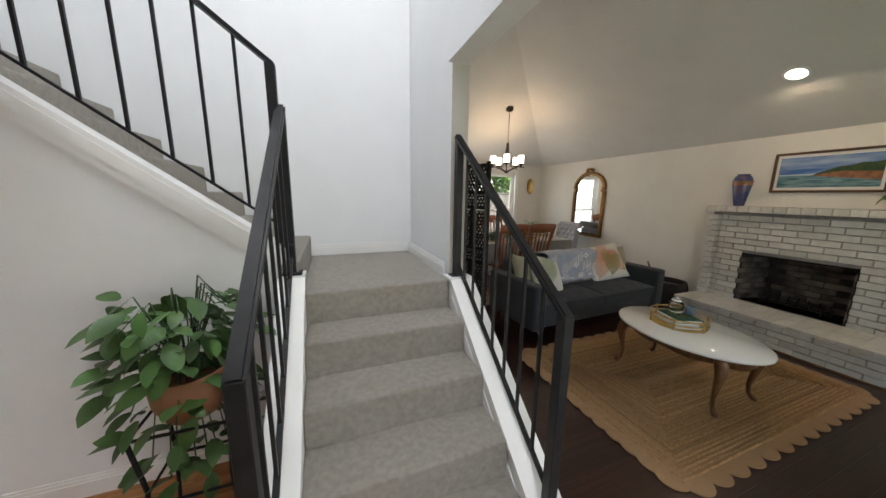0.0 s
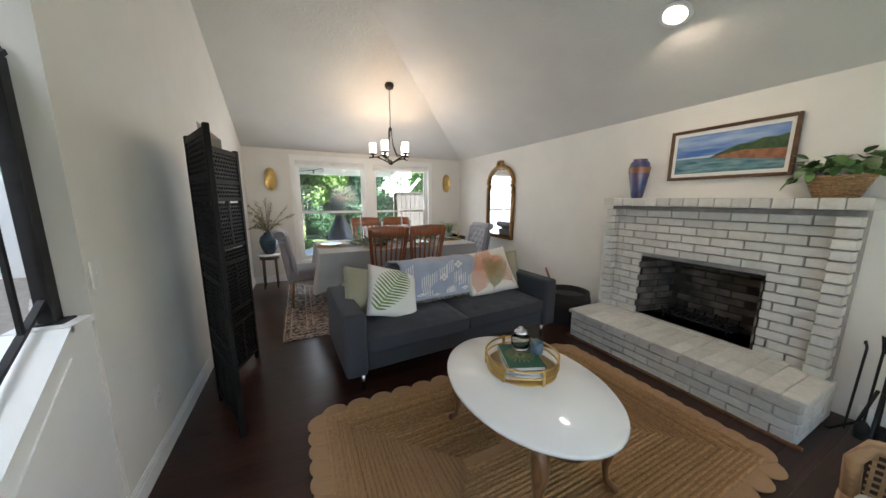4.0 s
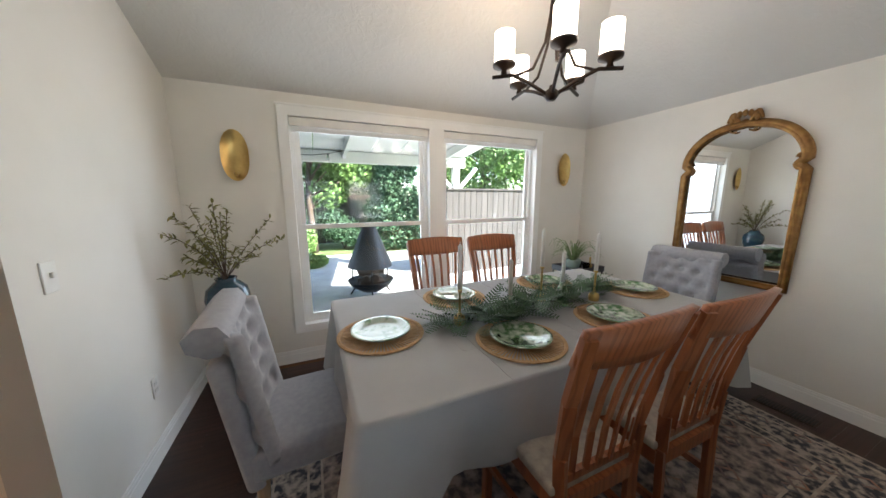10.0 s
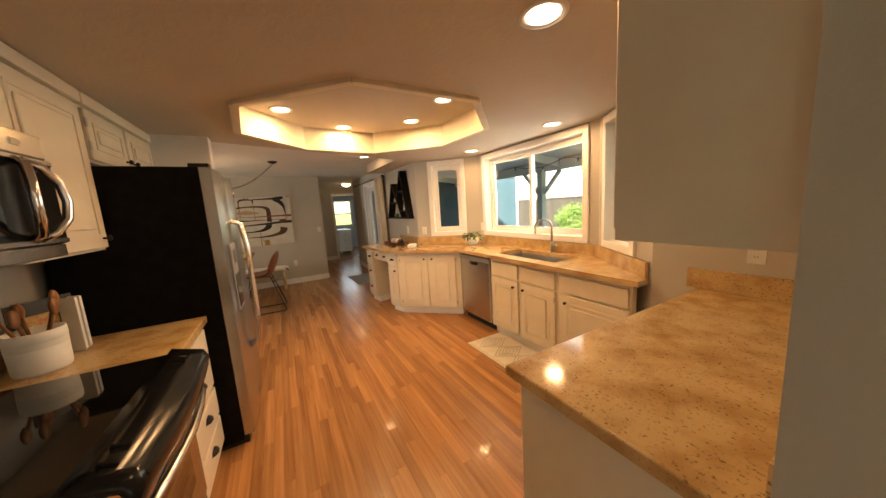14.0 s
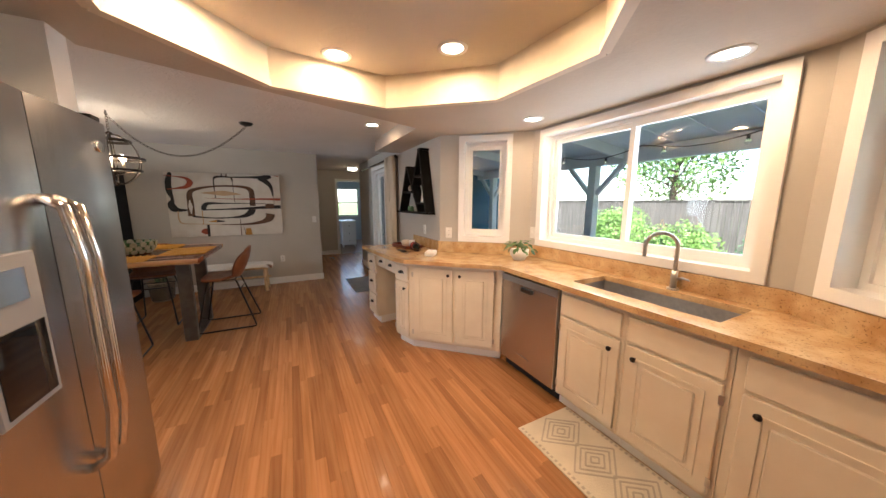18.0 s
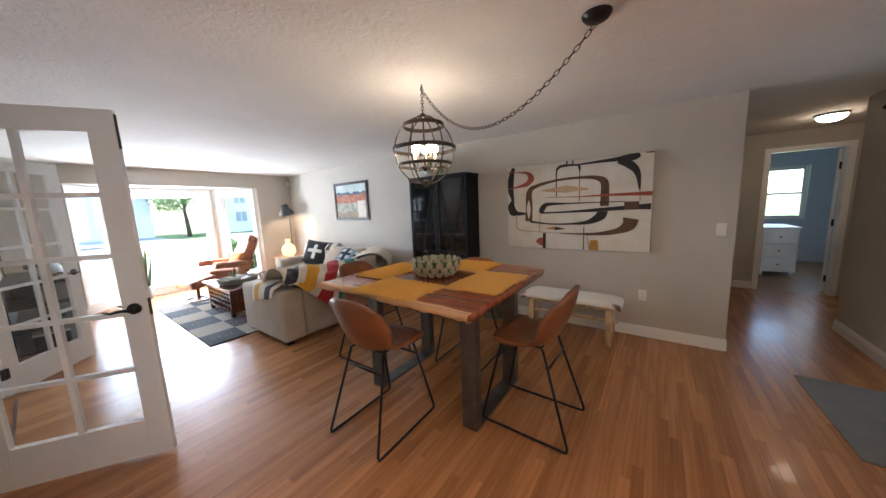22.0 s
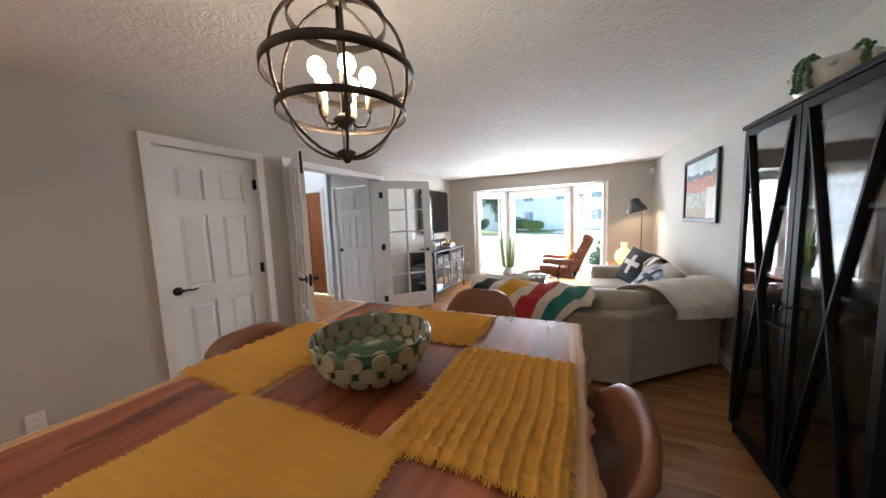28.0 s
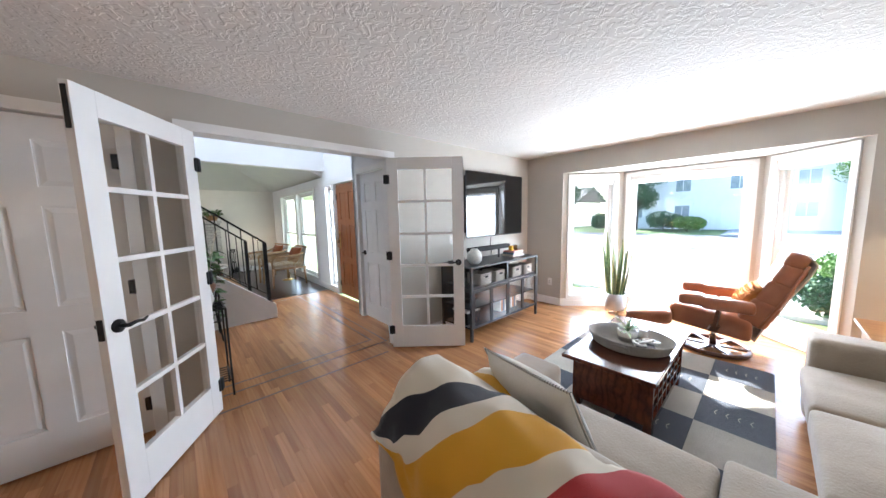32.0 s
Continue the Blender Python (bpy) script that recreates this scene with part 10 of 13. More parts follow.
def chain(bm, pts, size):
    """Oval links along a line."""
    for k, (a, b) in enumerate(zip(pts, pts[1:])):
        a, b = Vector(a), Vector(b)
        d = (b - a).normalized()
        s = d.orthogonal().normalized()
        if k % 2:
            s = d.cross(s)
        mid, hl_ = (a + b) / 2, (b - a).length / 2 + size * 0.35
        tube(bm, [mid + d * hl_ * math.cos(t) + s * size * math.sin(t) for t in [2 * math.pi * i / 10 for i in range(10)]], size * 0.24, 5, True)


bm = bmesh.new()
chain(bm, [(0, 0, c + PR + 0.03 + (0.0 - c - PR - 0.05) * k / 8) for k in range(9)], 0.010)
L = 1.125
pts, nl = [], 46
for k in range(nl + 1):
    u = k / nl
    pts.append((0.063 * u, L * u, -0.035 - 0.35 * 4 * u * (1 - u) * (1 + 0.35 * (0.5 - u))))
chain(bm, pts, 0.010)
part("chain", bm, AGED, pend)
bm = bmesh.new()
tube(bm, [(0, 0, 0.0), (0, 0, -0.02), (0.012, 0, -0.032), (0.004, 0, -0.045)], 0.005)
part("hook", bm, AGED, pend)
bm = bmesh.new()
lathe(bm, [(0, -0.035), (0.02, -0.034), (0.05, -0.024), (0.065, -0.006), (0.066, 0)], 26, (0.063, L, 0))
part("canopy", bm, BLACK, pend)

# abstract canvas
art = thing("abstract_canvas", (XW, 4.0, 1.405), "large white canvas with black brown and red curved shapes", "painting")
W2, H2 = 0.76, 0.50
CANVAS = pbr("canvas_white", (0.66, 0.63, 0.57), (0.60, 0.56, 0.49), 7, 0.85, bump=0.12, bscale=300)
part("canvas", cube(0.004, -W2, -H2, 0.035, W2, H2, 0.003, 1), CANVAS, art)
A_BLK, A_BRN = pbr("art_black", (0.016, 0.015, 0.015), (0.03, 0.027, 0.025), 9, 0.7), pbr("art_brown", (0.12, 0.06, 0.034), (0.07, 0.036, 0.02), 9, 0.7)
A_RED, A_TAN, A_OCH = pbr("art_red", (0.36, 0.08, 0.04), (0.26, 0.06, 0.035), 9, 0.7), pbr("art_tan", (0.52, 0.36, 0.22), (0.42, 0.29, 0.18), 9, 0.7), pbr("art_ochre", (0.48, 0.24, 0.05), rough=0.7)
art_layer = [0.0362]


def brush(pts, widths, material):
    """A painted band along a bent line; the picture's right is +y."""
    n, out = 8 * (len(pts) - 1), []
    for k in range(n + 1):
        f = k / n * (len(pts) - 1)
        i = min(int(f), len(pts) - 2)
        u = f - i
        p = [Vector((*pts[min(max(i + d, 0), len(pts) - 1)], 0)) for d in (-1, 0, 1, 2)]
        q = 0.5 * ((2 * p[1]) + (p[2] - p[0]) * u + (2 * p[0] - 5 * p[1] + 4 * p[2] - p[3]) * u * u + (3 * p[1] - p[0] - 3 * p[2] + p[3]) * u ** 3)
        w = widths[i] + (widths[min(i + 1, len(widths) - 1)] - widths[i]) * u
        out.append((q, w))
    rows = []
    for k, (q, w) in enumerate(out):
        d = (out[min(k + 1, n)][0] - out[max(k - 1, 0)][0]).normalized()
        s = Vector((-d.y, d.x, 0)) * w / 2
        rows.append([(art_layer[0], min(max((q - s).x, -W2), W2), min(max((q - s).y, -H2), H2)), (art_layer[0], min(max((q + s).x, -W2), W2), min(max((q + s).y, -H2), H2))])
    part("brush_stroke", sheet(bmesh.new(), rows, smooth=False), material, art)
    art_layer[0] += 0.00025


brush([(-0.682, 0.492), (-0.715, 0.349), (-0.716, 0.209), (-0.691, 0.094), (-0.712, 0.019), (-0.687, -0.049), (-0.624, -0.074), (-0.525, -0.076)], [0.043, 0.078, 0.074, 0.034, 0.089, 0.104, 0.054, 0.019], A_BLK)
brush([(-0.755, 0.446), (-0.623, 0.434), (-0.502, 0.411), (-0.457, 0.347), (-0.509, 0.283), (-0.623, 0.257), (-0.749, 0.239)], [0.010, 0.012, 0.037, 0.078, 0.056, 0.024, 0.007], A_RED)
brush([(-0.484, -0.170), (-0.480, 0.012), (-0.476, 0.183), (-0.392, 0.250), (-0.154, 0.299), (0.071, 0.308), (0.244, 0.294), (0.332, 0.243), (0.343, 0.127), (0.342, -0.013)], [0.090, 0.085, 0.070, 0.041, 0.026, 0.028, 0.043, 0.076, 0.080, 0.085], A_BRN)
brush([(-0.485, 0.086), (-0.485, -0.023), (-0.484, -0.139)], [0.005, 0.057, 0.005], CANVAS)
brush([(-0.470, -0.174), (-0.234, -0.204), (0.023, -0.203), (0.201, -0.180), (0.305, -0.118), (0.333, -0.057)], [0.028, 0.016, 0.021, 0.052, 0.102, 0.093], A_BLK)
brush([(0.292, -0.050), (0.383, -0.048)], [0.043, 0.042], A_TAN)
brush([(-0.155, 0.115), (-0.159, 0.380), (-0.126, 0.443), (-0.032, 0.454), (0.072, 0.447)], [0.011, 0.017, 0.034, 0.025, 0.018], A_BLK)
brush([(0.076, 0.455), (0.089, 0.409), (0.088, 0.372)], [0.020, 0.028, 0.006], A_BLK)
brush([(0.089, 0.388), (0.094, 0.047)], [0.008, 0.008], A_BLK)
brush([(0.072, 0.449), (0.294, 0.457), (0.469, 0.462), (0.585, 0.471), (0.643, 0.486)], [0.016, 0.027, 0.047, 0.081, 0.045], A_BLK)
brush([(0.453, 0.445), (0.564, 0.390), (0.630, 0.299), (0.652, 0.133)], [0.047, 0.081, 0.052, 0.009], A_BLK)
brush([(-0.043, 0.509), (-0.050, 0.460)], [0.016, 0.017], A_BLK)
brush([(0.019, 0.508), (0.012, 0.458)], [0.016, 0.016], A_BRN)
brush([(-0.304, 0.112), (0.076, 0.100), (0.342, 0.102), (0.568, 0.100), (0.759, 0.097)], [0.004, 0.010, 0.023, 0.032, 0.044], A_RED)
brush([(0.688, 0.497), (0.757, 0.493)], [0.014, 0.017], A_RED)
brush([(-0.339, 0.191), (-0.047, 0.191), (0.191, 0.177)], [0.004, 0.084, 0.004], A_TAN)
brush([(-0.330, -0.074), (-0.312, -0.016), (-0.254, 0.027), (-0.044, 0.029), (0.233, 0.029), (0.521, 0.027)], [0.055, 0.068, 0.044, 0.017, 0.012, 0.007], A_BLK)
brush([(-0.337, -0.074), (-0.042, -0.066), (0.236, -0.055), (0.524, -0.038), (0.657, -0.032), (0.753, -0.031)], [0.018, 0.021, 0.036, 0.044, 0.053, 0.062], A_BLK)
brush([(0.524, -0.013), (0.653, -0.015)], [0.077, 0.074], A_BRN)
brush([(0.530, -0.121), (0.594, -0.104), (0.658, -0.126)], [0.018, 0.072, 0.018], CANVAS)
brush([(-0.112, -0.313), (0.127, -0.318), (0.319, -0.310), (0.481, -0.276), (0.569, -0.219), (0.589, -0.149)], [0.009, 0.021, 0.039, 0.064, 0.121, 0.142], A_BRN)
brush([(-0.642, -0.090), (-0.642, -0.222), (-0.599, -0.282), (-0.417, -0.296), (-0.112, -0.313)], [0.015, 0.020, 0.015, 0.009, 0.009], A_TAN)
brush([(-0.274, -0.259), (-0.171, -0.255)], [0.005, 0.044], A_OCH)
brush([(-0.169, -0.255), (-0.059, -0.261)], [0.044, 0.004], A_BLK)
brush([(-0.388, -0.419), (-0.341, -0.417), (-0.304, -0.418)], [0.028, 0.093, 0.097], A_RED)
brush([(-0.289, -0.312), (-0.292, -0.502)], [0.034, 0.035], A_BLK)
brush([(0.148, -0.228), (0.145, -0.497)], [0.008, 0.013], A_BRN)
brush([(0.176, -0.324), (0.210, -0.494)], [0.004, 0.008], A_BLK)
brush([(0.250, -0.385), (0.253, -0.498)], [0.073, 0.093], A_OCH)
brush([(-0.344, -0.083), (-0.347, -0.301)], [0.009, 0.009], A_OCH)
brush([(0.657, 0.129), (0.659, 0.025)], [0.007, 0.007], A_BRN)

# cowhide bench on log legs
LOG = wood("peeled_log", (0.62, 0.45, 0.27), (0.50, 0.33, 0.18), 0.6, 20, axis=2, bump=0.2)
HIDE = pbr("cowhide", (0.76, 0.74, 0.70), (0.16, 0.08, 0.05), 2.6, 0.9, detail=2, blend=(0.60, 0.64), bump=0.7, bscale=160, sheen=0.3, stretch=(1.3, 1, 1))
bench = thing("bench", (-6.08, 4.07, 0), "low bench with white and brown cowhide seat on peeled log legs", "bench")
bm = soft_box(-0.17, -0.50, 0.405, 0.17, 0.50, 0.455, 0.02, 0.018)
for v in bm.verts:
    v.co.z -= 0.03 * max(0, abs(v.co.y) - 0.44) / 0.06
    v.co.x += 0.008 * math.sin(v.co.y * 23)
part("seat", bm, HIDE, bench, "white cowhide with a brown patch")
part("seat_board", cube(-0.14, -0.44, 0.372, 0.14, 0.44, 0.404), LOG, bench)
for y in (-0.39, 0.39):
    for x in (-0.09, 0.09):
        part("leg", rod(bmesh.new(), (x * 1.35, y * 1.03, 0.0), (x, y, 0.371), 0.032, 0.028, 12), LOG, bench)
    part("end_rail", rod(bmesh.new(), (-0.11, y, 0.20), (0.11, y, 0.20), 0.015), LOG, bench)
part("stretcher", rod(bmesh.new(), (0.0, -0.47, 0.22), (0.0, 0.47, 0.22), 0.016, None, 10), LOG, bench)

# glass hutch with crossed door bars
HUT = pbr("hutch_black", (0.010, 0.0105, 0.012), (0.012, 0.0125, 0.0135), 9, 0.55, bump=0.04, bscale=60, spec=0.12)
hutch = thing("hutch", (XW + 0.012, 2.315, 0), "tall black display hutch with crossed bars over glass doors", "cabinet")
HD, HY, HZ = 0.325, 0.485, 1.86
for s in (-1, 1):
    part("side_panel", cube(0, s * HY - (0.025 if s > 0 else 0), 0.0, HD - 0.02, s * HY + (0.025 if s < 0 else 0), HZ, 0.002, 1), HUT, hutch)
part("back_panel", cube(0, -HY + 0.025, 0.02, 0.012, HY - 0.025, HZ), HUT, hutch)
part("top", cube(0, -HY - 0.012, HZ, HD + 0.012, HY + 0.012, HZ + 0.025, 0.004, 1), HUT, hutch)
part("plinth", cube(0.02, -HY + 0.025, 0.0, HD - 0.03, HY - 0.025, 0.07), HUT, hutch)
for z in (0.07, 0.42, 0.80, 1.05, 1.40):
    part("shelf", cube(0.012, -HY + 0.025, z, HD - 0.035, HY - 0.025, z + 0.016), HUT, hutch)
for s in (-1, 1):
    y0, y1 = (0.004, HY) if s > 0 else (-HY, -0.004)
    z0, z1, e = 0.075, HZ - 0.004, 0.036
    bm = bmesh.new()
    X0, X1 = HD - 0.019, HD
    for q in ((y0, z0, y0 + e, z1), (y1 - e, z0, y1, z1), (y0 + e, z0, y1 - e, z0 + e), (y0 + e, z1 - e, y1 - e, z1)):
        box(bm, X0, q[0], q[1], X1, q[2], q[3])
    door = part("door", bm, HUT, hutch)
    part("pane", cube(X0 + 0.006, y0 + e, z0 + e, X0 + 0.009, y1 - e, z1 - e), GLASS, door).visible_shadow = False
    for k, (a, b) in enumerate((((y0 + e + 0.01, z1 - e), (y1 - e - 0.01, z0 + e)), ((y1 - e - 0.01, z1 - e), (y0 + e + 0.01, z0 + e)))):
        part("cross_brace", bar(bmesh.new(), (X0 + 0.015 + 0.001 * k, a[0], a[1]), (X0 + 0.015 + 0.001 * k, b[0], b[1]), 0.022, 0.012), HUT, door)
    bm = bmesh.new()
    yy = y0 + 0.02 if s > 0 else y1 - 0.02
    tube(bm, [(HD, yy, 0.86), (HD + 0.03, yy, 0.87), (HD + 0.03, yy, 0.95), (HD, yy, 0.96)], 0.005)
    part("handle", bm, BLACK, door)
TUMBLER = glass("drinking_glass", (0.93, 0.95, 0.95))
WINE = bmesh.new()
lathe(WINE, [(0.03, 0), (0.03, 0.003), (0.004, 0.008), (0.004, 0.075), (0.025, 0.095), (0.034, 0.125), (0.030, 0.16), (0.029, 0.16), (0.033, 0.125), (0.023, 0.098), (0, 0.085)], 14)
WINE = mesh_of("wine_glass", WINE, TUMBLER)
TUMB = bmesh.new()
lathe(TUMB, [(0, 0), (0.03, 0), (0.036, 0.10), (0.034, 0.10), (0.028, 0.006), (0, 0.006)], 14)
TUMB = mesh_of("tumbler", TUMB, TUMBLER)
CHINA = pbr("china_white", (0.72, 0.70, 0.66), rough=0.2, coat=0.3)
for z, me, nm, cat in ((1.416, WINE, "wine_glass", "glass"), (1.066, WINE, "wine_glass", "glass"), (0.816, TUMB, "tumbler", "glass"), (0.436, TUMB, "tumbler", "glass")):
    for k in range(8):
        g = new(nm, me)
        g.matrix_world = Matrix.Translation((XW + 0.012 + (0.10 if k % 2 else 0.20), 2.315 - 0.38 + 0.108 * k, z))
        tagged(g, "clear glass standing on a shelf of the hutch", cat, "glasses in the hutch")
pitcher = thing("footed_planter", (-6.24, 2.12, HZ + 0.025), "white ceramic planter with trailing string-of-pearls greenery", "planter")
bm = bmesh.new()
lathe(bm, [(0, 0), (0.075, 0), (0.09, 0.01), (0.12, 0.06), (0.135, 0.13), (0.13, 0.175), (0.122, 0.175), (0.125, 0.12), (0, 0.10)], 28)
for k in range(12):
    a = 2 * math.pi * k / 12
    sphere(bm, (0.134 * math.cos(a), 0.134 * math.sin(a), 0.145), 0.016, u=8, v=6)
part("pot", bm, CHINA, pitcher, "glossy white footed bowl")
bm, r2 = bmesh.new(), random.Random(3)
for k in range(7):
    a = r2.uniform(0.2, 1.8)
    p = Vector((0.10 * math.cos(a), 0.10 * math.sin(a), 0.19))
    for j in range(14):
        sphere(bm, p, 0.009, u=6, v=5)
        p = p + Vector((math.cos(a) * (0.014 if j < 4 else 0), math.sin(a) * (0.014 if j < 4 else 0), 0.006 if j < 2 else -0.013))
        p += Vector((r2.uniform(-.006, .006), r2.uniform(-.006, .006), 0))
part("trailing_stems", bm, LEAF, pitcher, "trailing green beads")

# snake plants
SNAKE = pbr("snake_leaf", (0.05, 0.10, 0.045), (0.13, 0.19, 0.09), 10, 0.45, stretch=(1, 1, 5), blend=(0.4, 0.6))
SNAKE_EDGE = pbr("snake_edge", (0.42, 0.42, 0.16), rough=0.5)


def blades(parent, n, base_z, spread, h0, h1, width, seed, tilt=10):
    r = random.Random(seed)
    for k in range(n):
        a = 2 * math.pi * k / n + r.uniform(-0.4, 0.4)
        h, w = r.uniform(h0, h1), width * r.uniform(0.8, 1.1)
        q = Matrix.Translation((math.cos(a) * spread * r.uniform(0.3, 1), math.sin(a) * spread * r.uniform(0.3, 1), base_z)) @ Matrix.Rotation(a, 4, "Z") @ Matrix.Rotation(radians(r.uniform(2, tilt)), 4, "Y") @ Matrix.Rotation(r.uniform(-1, 1), 4, "Z")
        tw = r.uniform(-0.7, 0.7)
        rows = []
        for i in range(9):
            u = i / 8
            ww = w / 2 * (0.55 + 0.9 * u - 1.45 * u ** 2.4) if i < 8 else 0.002
            t = tw * u
            rows.append([Vector((math.cos(t) * s * ww - 0.12 * w * (1 - s * s), math.sin(t) * s * ww, h * u)) for s in (-1, -0.8, 0, 0.8, 1)])
        bm = bmesh.new()
        sheet(bm, rows)
        for f in bm.faces:
            us = [round(lp[bm.loops.layers.uv.active].uv.x, 2) for lp in f.loops]
            f.material_index = 1 if min(us) < 0.01 or max(us) > 0.99 else 0
        bm.transform(q)
        part("blade", bm, [SNAKE, SNAKE_EDGE], parent)


TWINE = weave("woven_basket", (0.50, 0.40, 0.26), (0.12, 0.10, 0.08), 60, bump=0.8)
sp = thing("snake_plant", (-6.10, 3.12, 0), "snake plant in a black and tan woven basket", "plant")
bm = bmesh.new()
lathe(bm, [(0, 0), (0.115, 0), (0.125, 0.02), (0.155, 0.30), (0.145, 0.30), (0.135, 0.24), (0, 0.24)], 30)
part("basket", bm, TWINE, sp, "woven basket pot")
for k in range(14):
    bm = bmesh.new()
    z = 0.03 + 0.018 * k
    lathe(bm, [(0.1255 + 0.03 * (z / 0.30), z - 0.004), (0.131 + 0.03 * (z / 0.30), z), (0.1255 + 0.03 * (z / 0.30), z + 0.004)], 30)
    part("weave_band", bm, BLACK, sp, "dark woven band")
blades(sp, 7, 0.24, 0.07, 0.28, 0.48, 0.075, 4, 20)
bp_ = thing("snake_plant", (-3.70, -2.50, 0), "tall variegated snake plant in a grey pot in the bay", "plant")
bm = bmesh.new()
lathe(bm, [(0, 0.055), (0.12, 0.055), (0.135, 0.10), (0.14, 0.29), (0.128, 0.29), (0.125, 0.25), (0, 0.25)], 28)
part("pot", bm, pbr("grey_pot", (0.32, 0.33, 0.34), (0.26, 0.27, 0.28), 6, 0.6, bump=0.1), bp_, "matt grey pot")
for k in range(3):
    a = 2.1 * k
    part("foot", rod(bmesh.new(), (0.10 * math.cos(a), 0.10 * math.sin(a), 0), (0.09 * math.cos(a), 0.09 * math.sin(a), 0.054), 0.011), LOG, bp_)
blades(bp_, 19, 0.25, 0.10, 0.55, 0.92, 0.085, 8, 12)

# framed landscape on the west wall, sensor
pic = thing("framed_landscape", (XW, 0.01, 1.64), "dark-framed abstract landscape print", "picture")
w, h = 0.50, 0.36
bm = bmesh.new()
for q in ((-w, -h, w, -h + 0.045), (-w, h - 0.045, w, h), (-w, -h + 0.045, -w + 0.045, h - 0.045), (w - 0.045, -h + 0.045, w, h - 0.045)):
    box(bm, 0.003, q[0], q[1], 0.03, q[2], q[3], 0.004, 1)
part("frame", bm, wood("weathered_black", (0.05, 0.05, 0.055), (0.016, 0.016, 0.017), 0.5, 30, axis=1), pic, "dark weathered frame")
part("print", cube(0.003, -w + 0.045, -h + 0.045, 0.012, w - 0.045, h - 0.045), pbr("print_sky", (0.38, 0.50, 0.52), (0.55, 0.62, 0.62), 5, 0.5), pic)
for z0, z1, a, b, sd in ((0.10, 0.17, (0.03, 0.05, 0.09), (0.10, 0.16, 0.22), 1), (-0.04, 0.12, (0.30, 0.07, 0.04), (0.42, 0.16, 0.08), 2), (-0.315, -0.03, (0.42, 0.40, 0.34), (0.18, 0.20, 0.14), 3), (-0.315, -0.20, (0.16, 0.17, 0.10), (0.34, 0.22, 0.14), 4)):
    pts = []
    r3 = random.Random(sd)
    top = [(-w + 0.047 + (2 * w - 0.094) * k / 16, z1 + r3.uniform(-0.022, 0.022)) for k in range(17)]
    bm = bmesh.new()
    xx = 0.0125 + 0.0004 * sd
    sheet(bm, [[(xx, y, z0) for y, z in top], [(xx, y, z) for y, z in top]], smooth=False)
    part("painted_band", bm, pbr("print_%d" % sd, a, b, 14, 0.6, detail=6), pic)
part("painted_wall", cube(0.0145, 0.20, -0.315, 0.0148, 0.42, 0.0), pbr("print_pale", (0.62, 0.58, 0.50), (0.36, 0.12, 0.07), 9, 0.6, blend=(0.55, 0.7)), pic)
sensor = thing("alarm_sensor", (-6.34, -2.22, 2.13), "small white alarm sensor in the room corner", "sensor")
part("body", cube(-0.03, -0.03, -0.05, 0.03, 0.03, 0.05, 0.012, 2, Matrix.Rotation(radians(45), 4, "Z")), PLATE, sensor)
part("lens", cube(0.015, 0.015, -0.03, 0.026, 0.026, 0.0, 0.004, 1), CHINA, sensor)

# slider curtain, rod and hall rug
LINEN = weave("linen_curtain", (0.71, 0.64, 0.52), (0.65, 0.58, 0.46), 240, bump=0.3)
rodt = thing("curtain_rod", (-5.85, 6.32, 2.13), "thin bronze curtain rod over the glass slider", "curtain rod")
part("rod", rod(bmesh.new(), (-1.2, 0, 0), (1.14, 0, 0), 0.009), BRONZE, rodt)
for x in (-1.22, 1.15):
    bm = bmesh.new()
    sphere(bm, (x, 0, 0), 0.02)
    part("finial", bm, BRONZE, rodt)
for x in (-1.12, 1.06):
    part("bracket", bar(bmesh.new(), (x, 0.0, 0), (x, 0.06, 0), 0.012, 0.02), BRONZE, rodt)
curtain = thing("curtain", (-4.93, 6.30, 0), "cream linen curtain gathered beside the slider", "curtain")
grid = [[(-0.20 + 0.40 * j / 60 + 0.01 * math.sin(i * 0.6 + j), 0.035 * math.sin(j * 0.86 + 0.3 * math.sin(i * 0.5)) * (0.7 + 0.3 * i / 12), 0.015 + 2.125 * i / 12) for j in range(61)] for i in range(13)]
part("cloth", thicken(sheet(bmesh.new(), grid), 0.003), LINEN, curtain)
for k in range(6):
    bm = bmesh.new()
    tube(bm, [(-0.17 + 0.068 * k, 0.02 + 0.016 * math.cos(t), 2.128 + 0.016 * math.sin(t)) for t in [2 * math.pi * i / 10 for i in range(10)]], 0.003, 5, True)
    part("ring", bm, BRONZE, curtain)
GREYRUG = weave("grey_rug", (0.30, 0.30, 0.29), (0.20, 0.20, 0.20), 110, bump=0.9)
hr = single("hall_runner", cube(-0.48, -0.28, 0.0, 0.48, 0.28, 0.010, 0.004, 1), GREYRUG, "small grey woven rug at the sliding door", "rug", pose(-5.67, 6.04, 0.0005, rz=1))
dr = thing("dresser", (-10.75, 6.55, 0), "white dresser with drawers in the bedroom", "dresser")
part("body", cube(-0.45, -0.22, 0.08, 0.45, 0.22, 0.84, 0.006), P_TRIM, dr)
part("top", cube(-0.47, -0.24, 0.841, 0.47, 0.24, 0.865, 0.005), P_TRIM, dr)
for k in range(3):
    d = part("drawer", cube(0.451, -0.20, 0.11 + 0.24 * k, 0.466, 0.20, 0.33 + 0.24 * k, 0.004), P_TRIM, dr)
    kb = bmesh.new()
    sphere(kb, (0.475, 0.0, 0.22 + 0.24 * k), 0.013)
    part("knob", kb, BRONZE, d)
for x in (-0.4, 0.4):
    for y in (-0.18, 0.18):
        part("foot", rod(bmesh.new(), (x, y, 0), (x, y, 0.08), 0.015, 0.022), P_TRIM, dr)

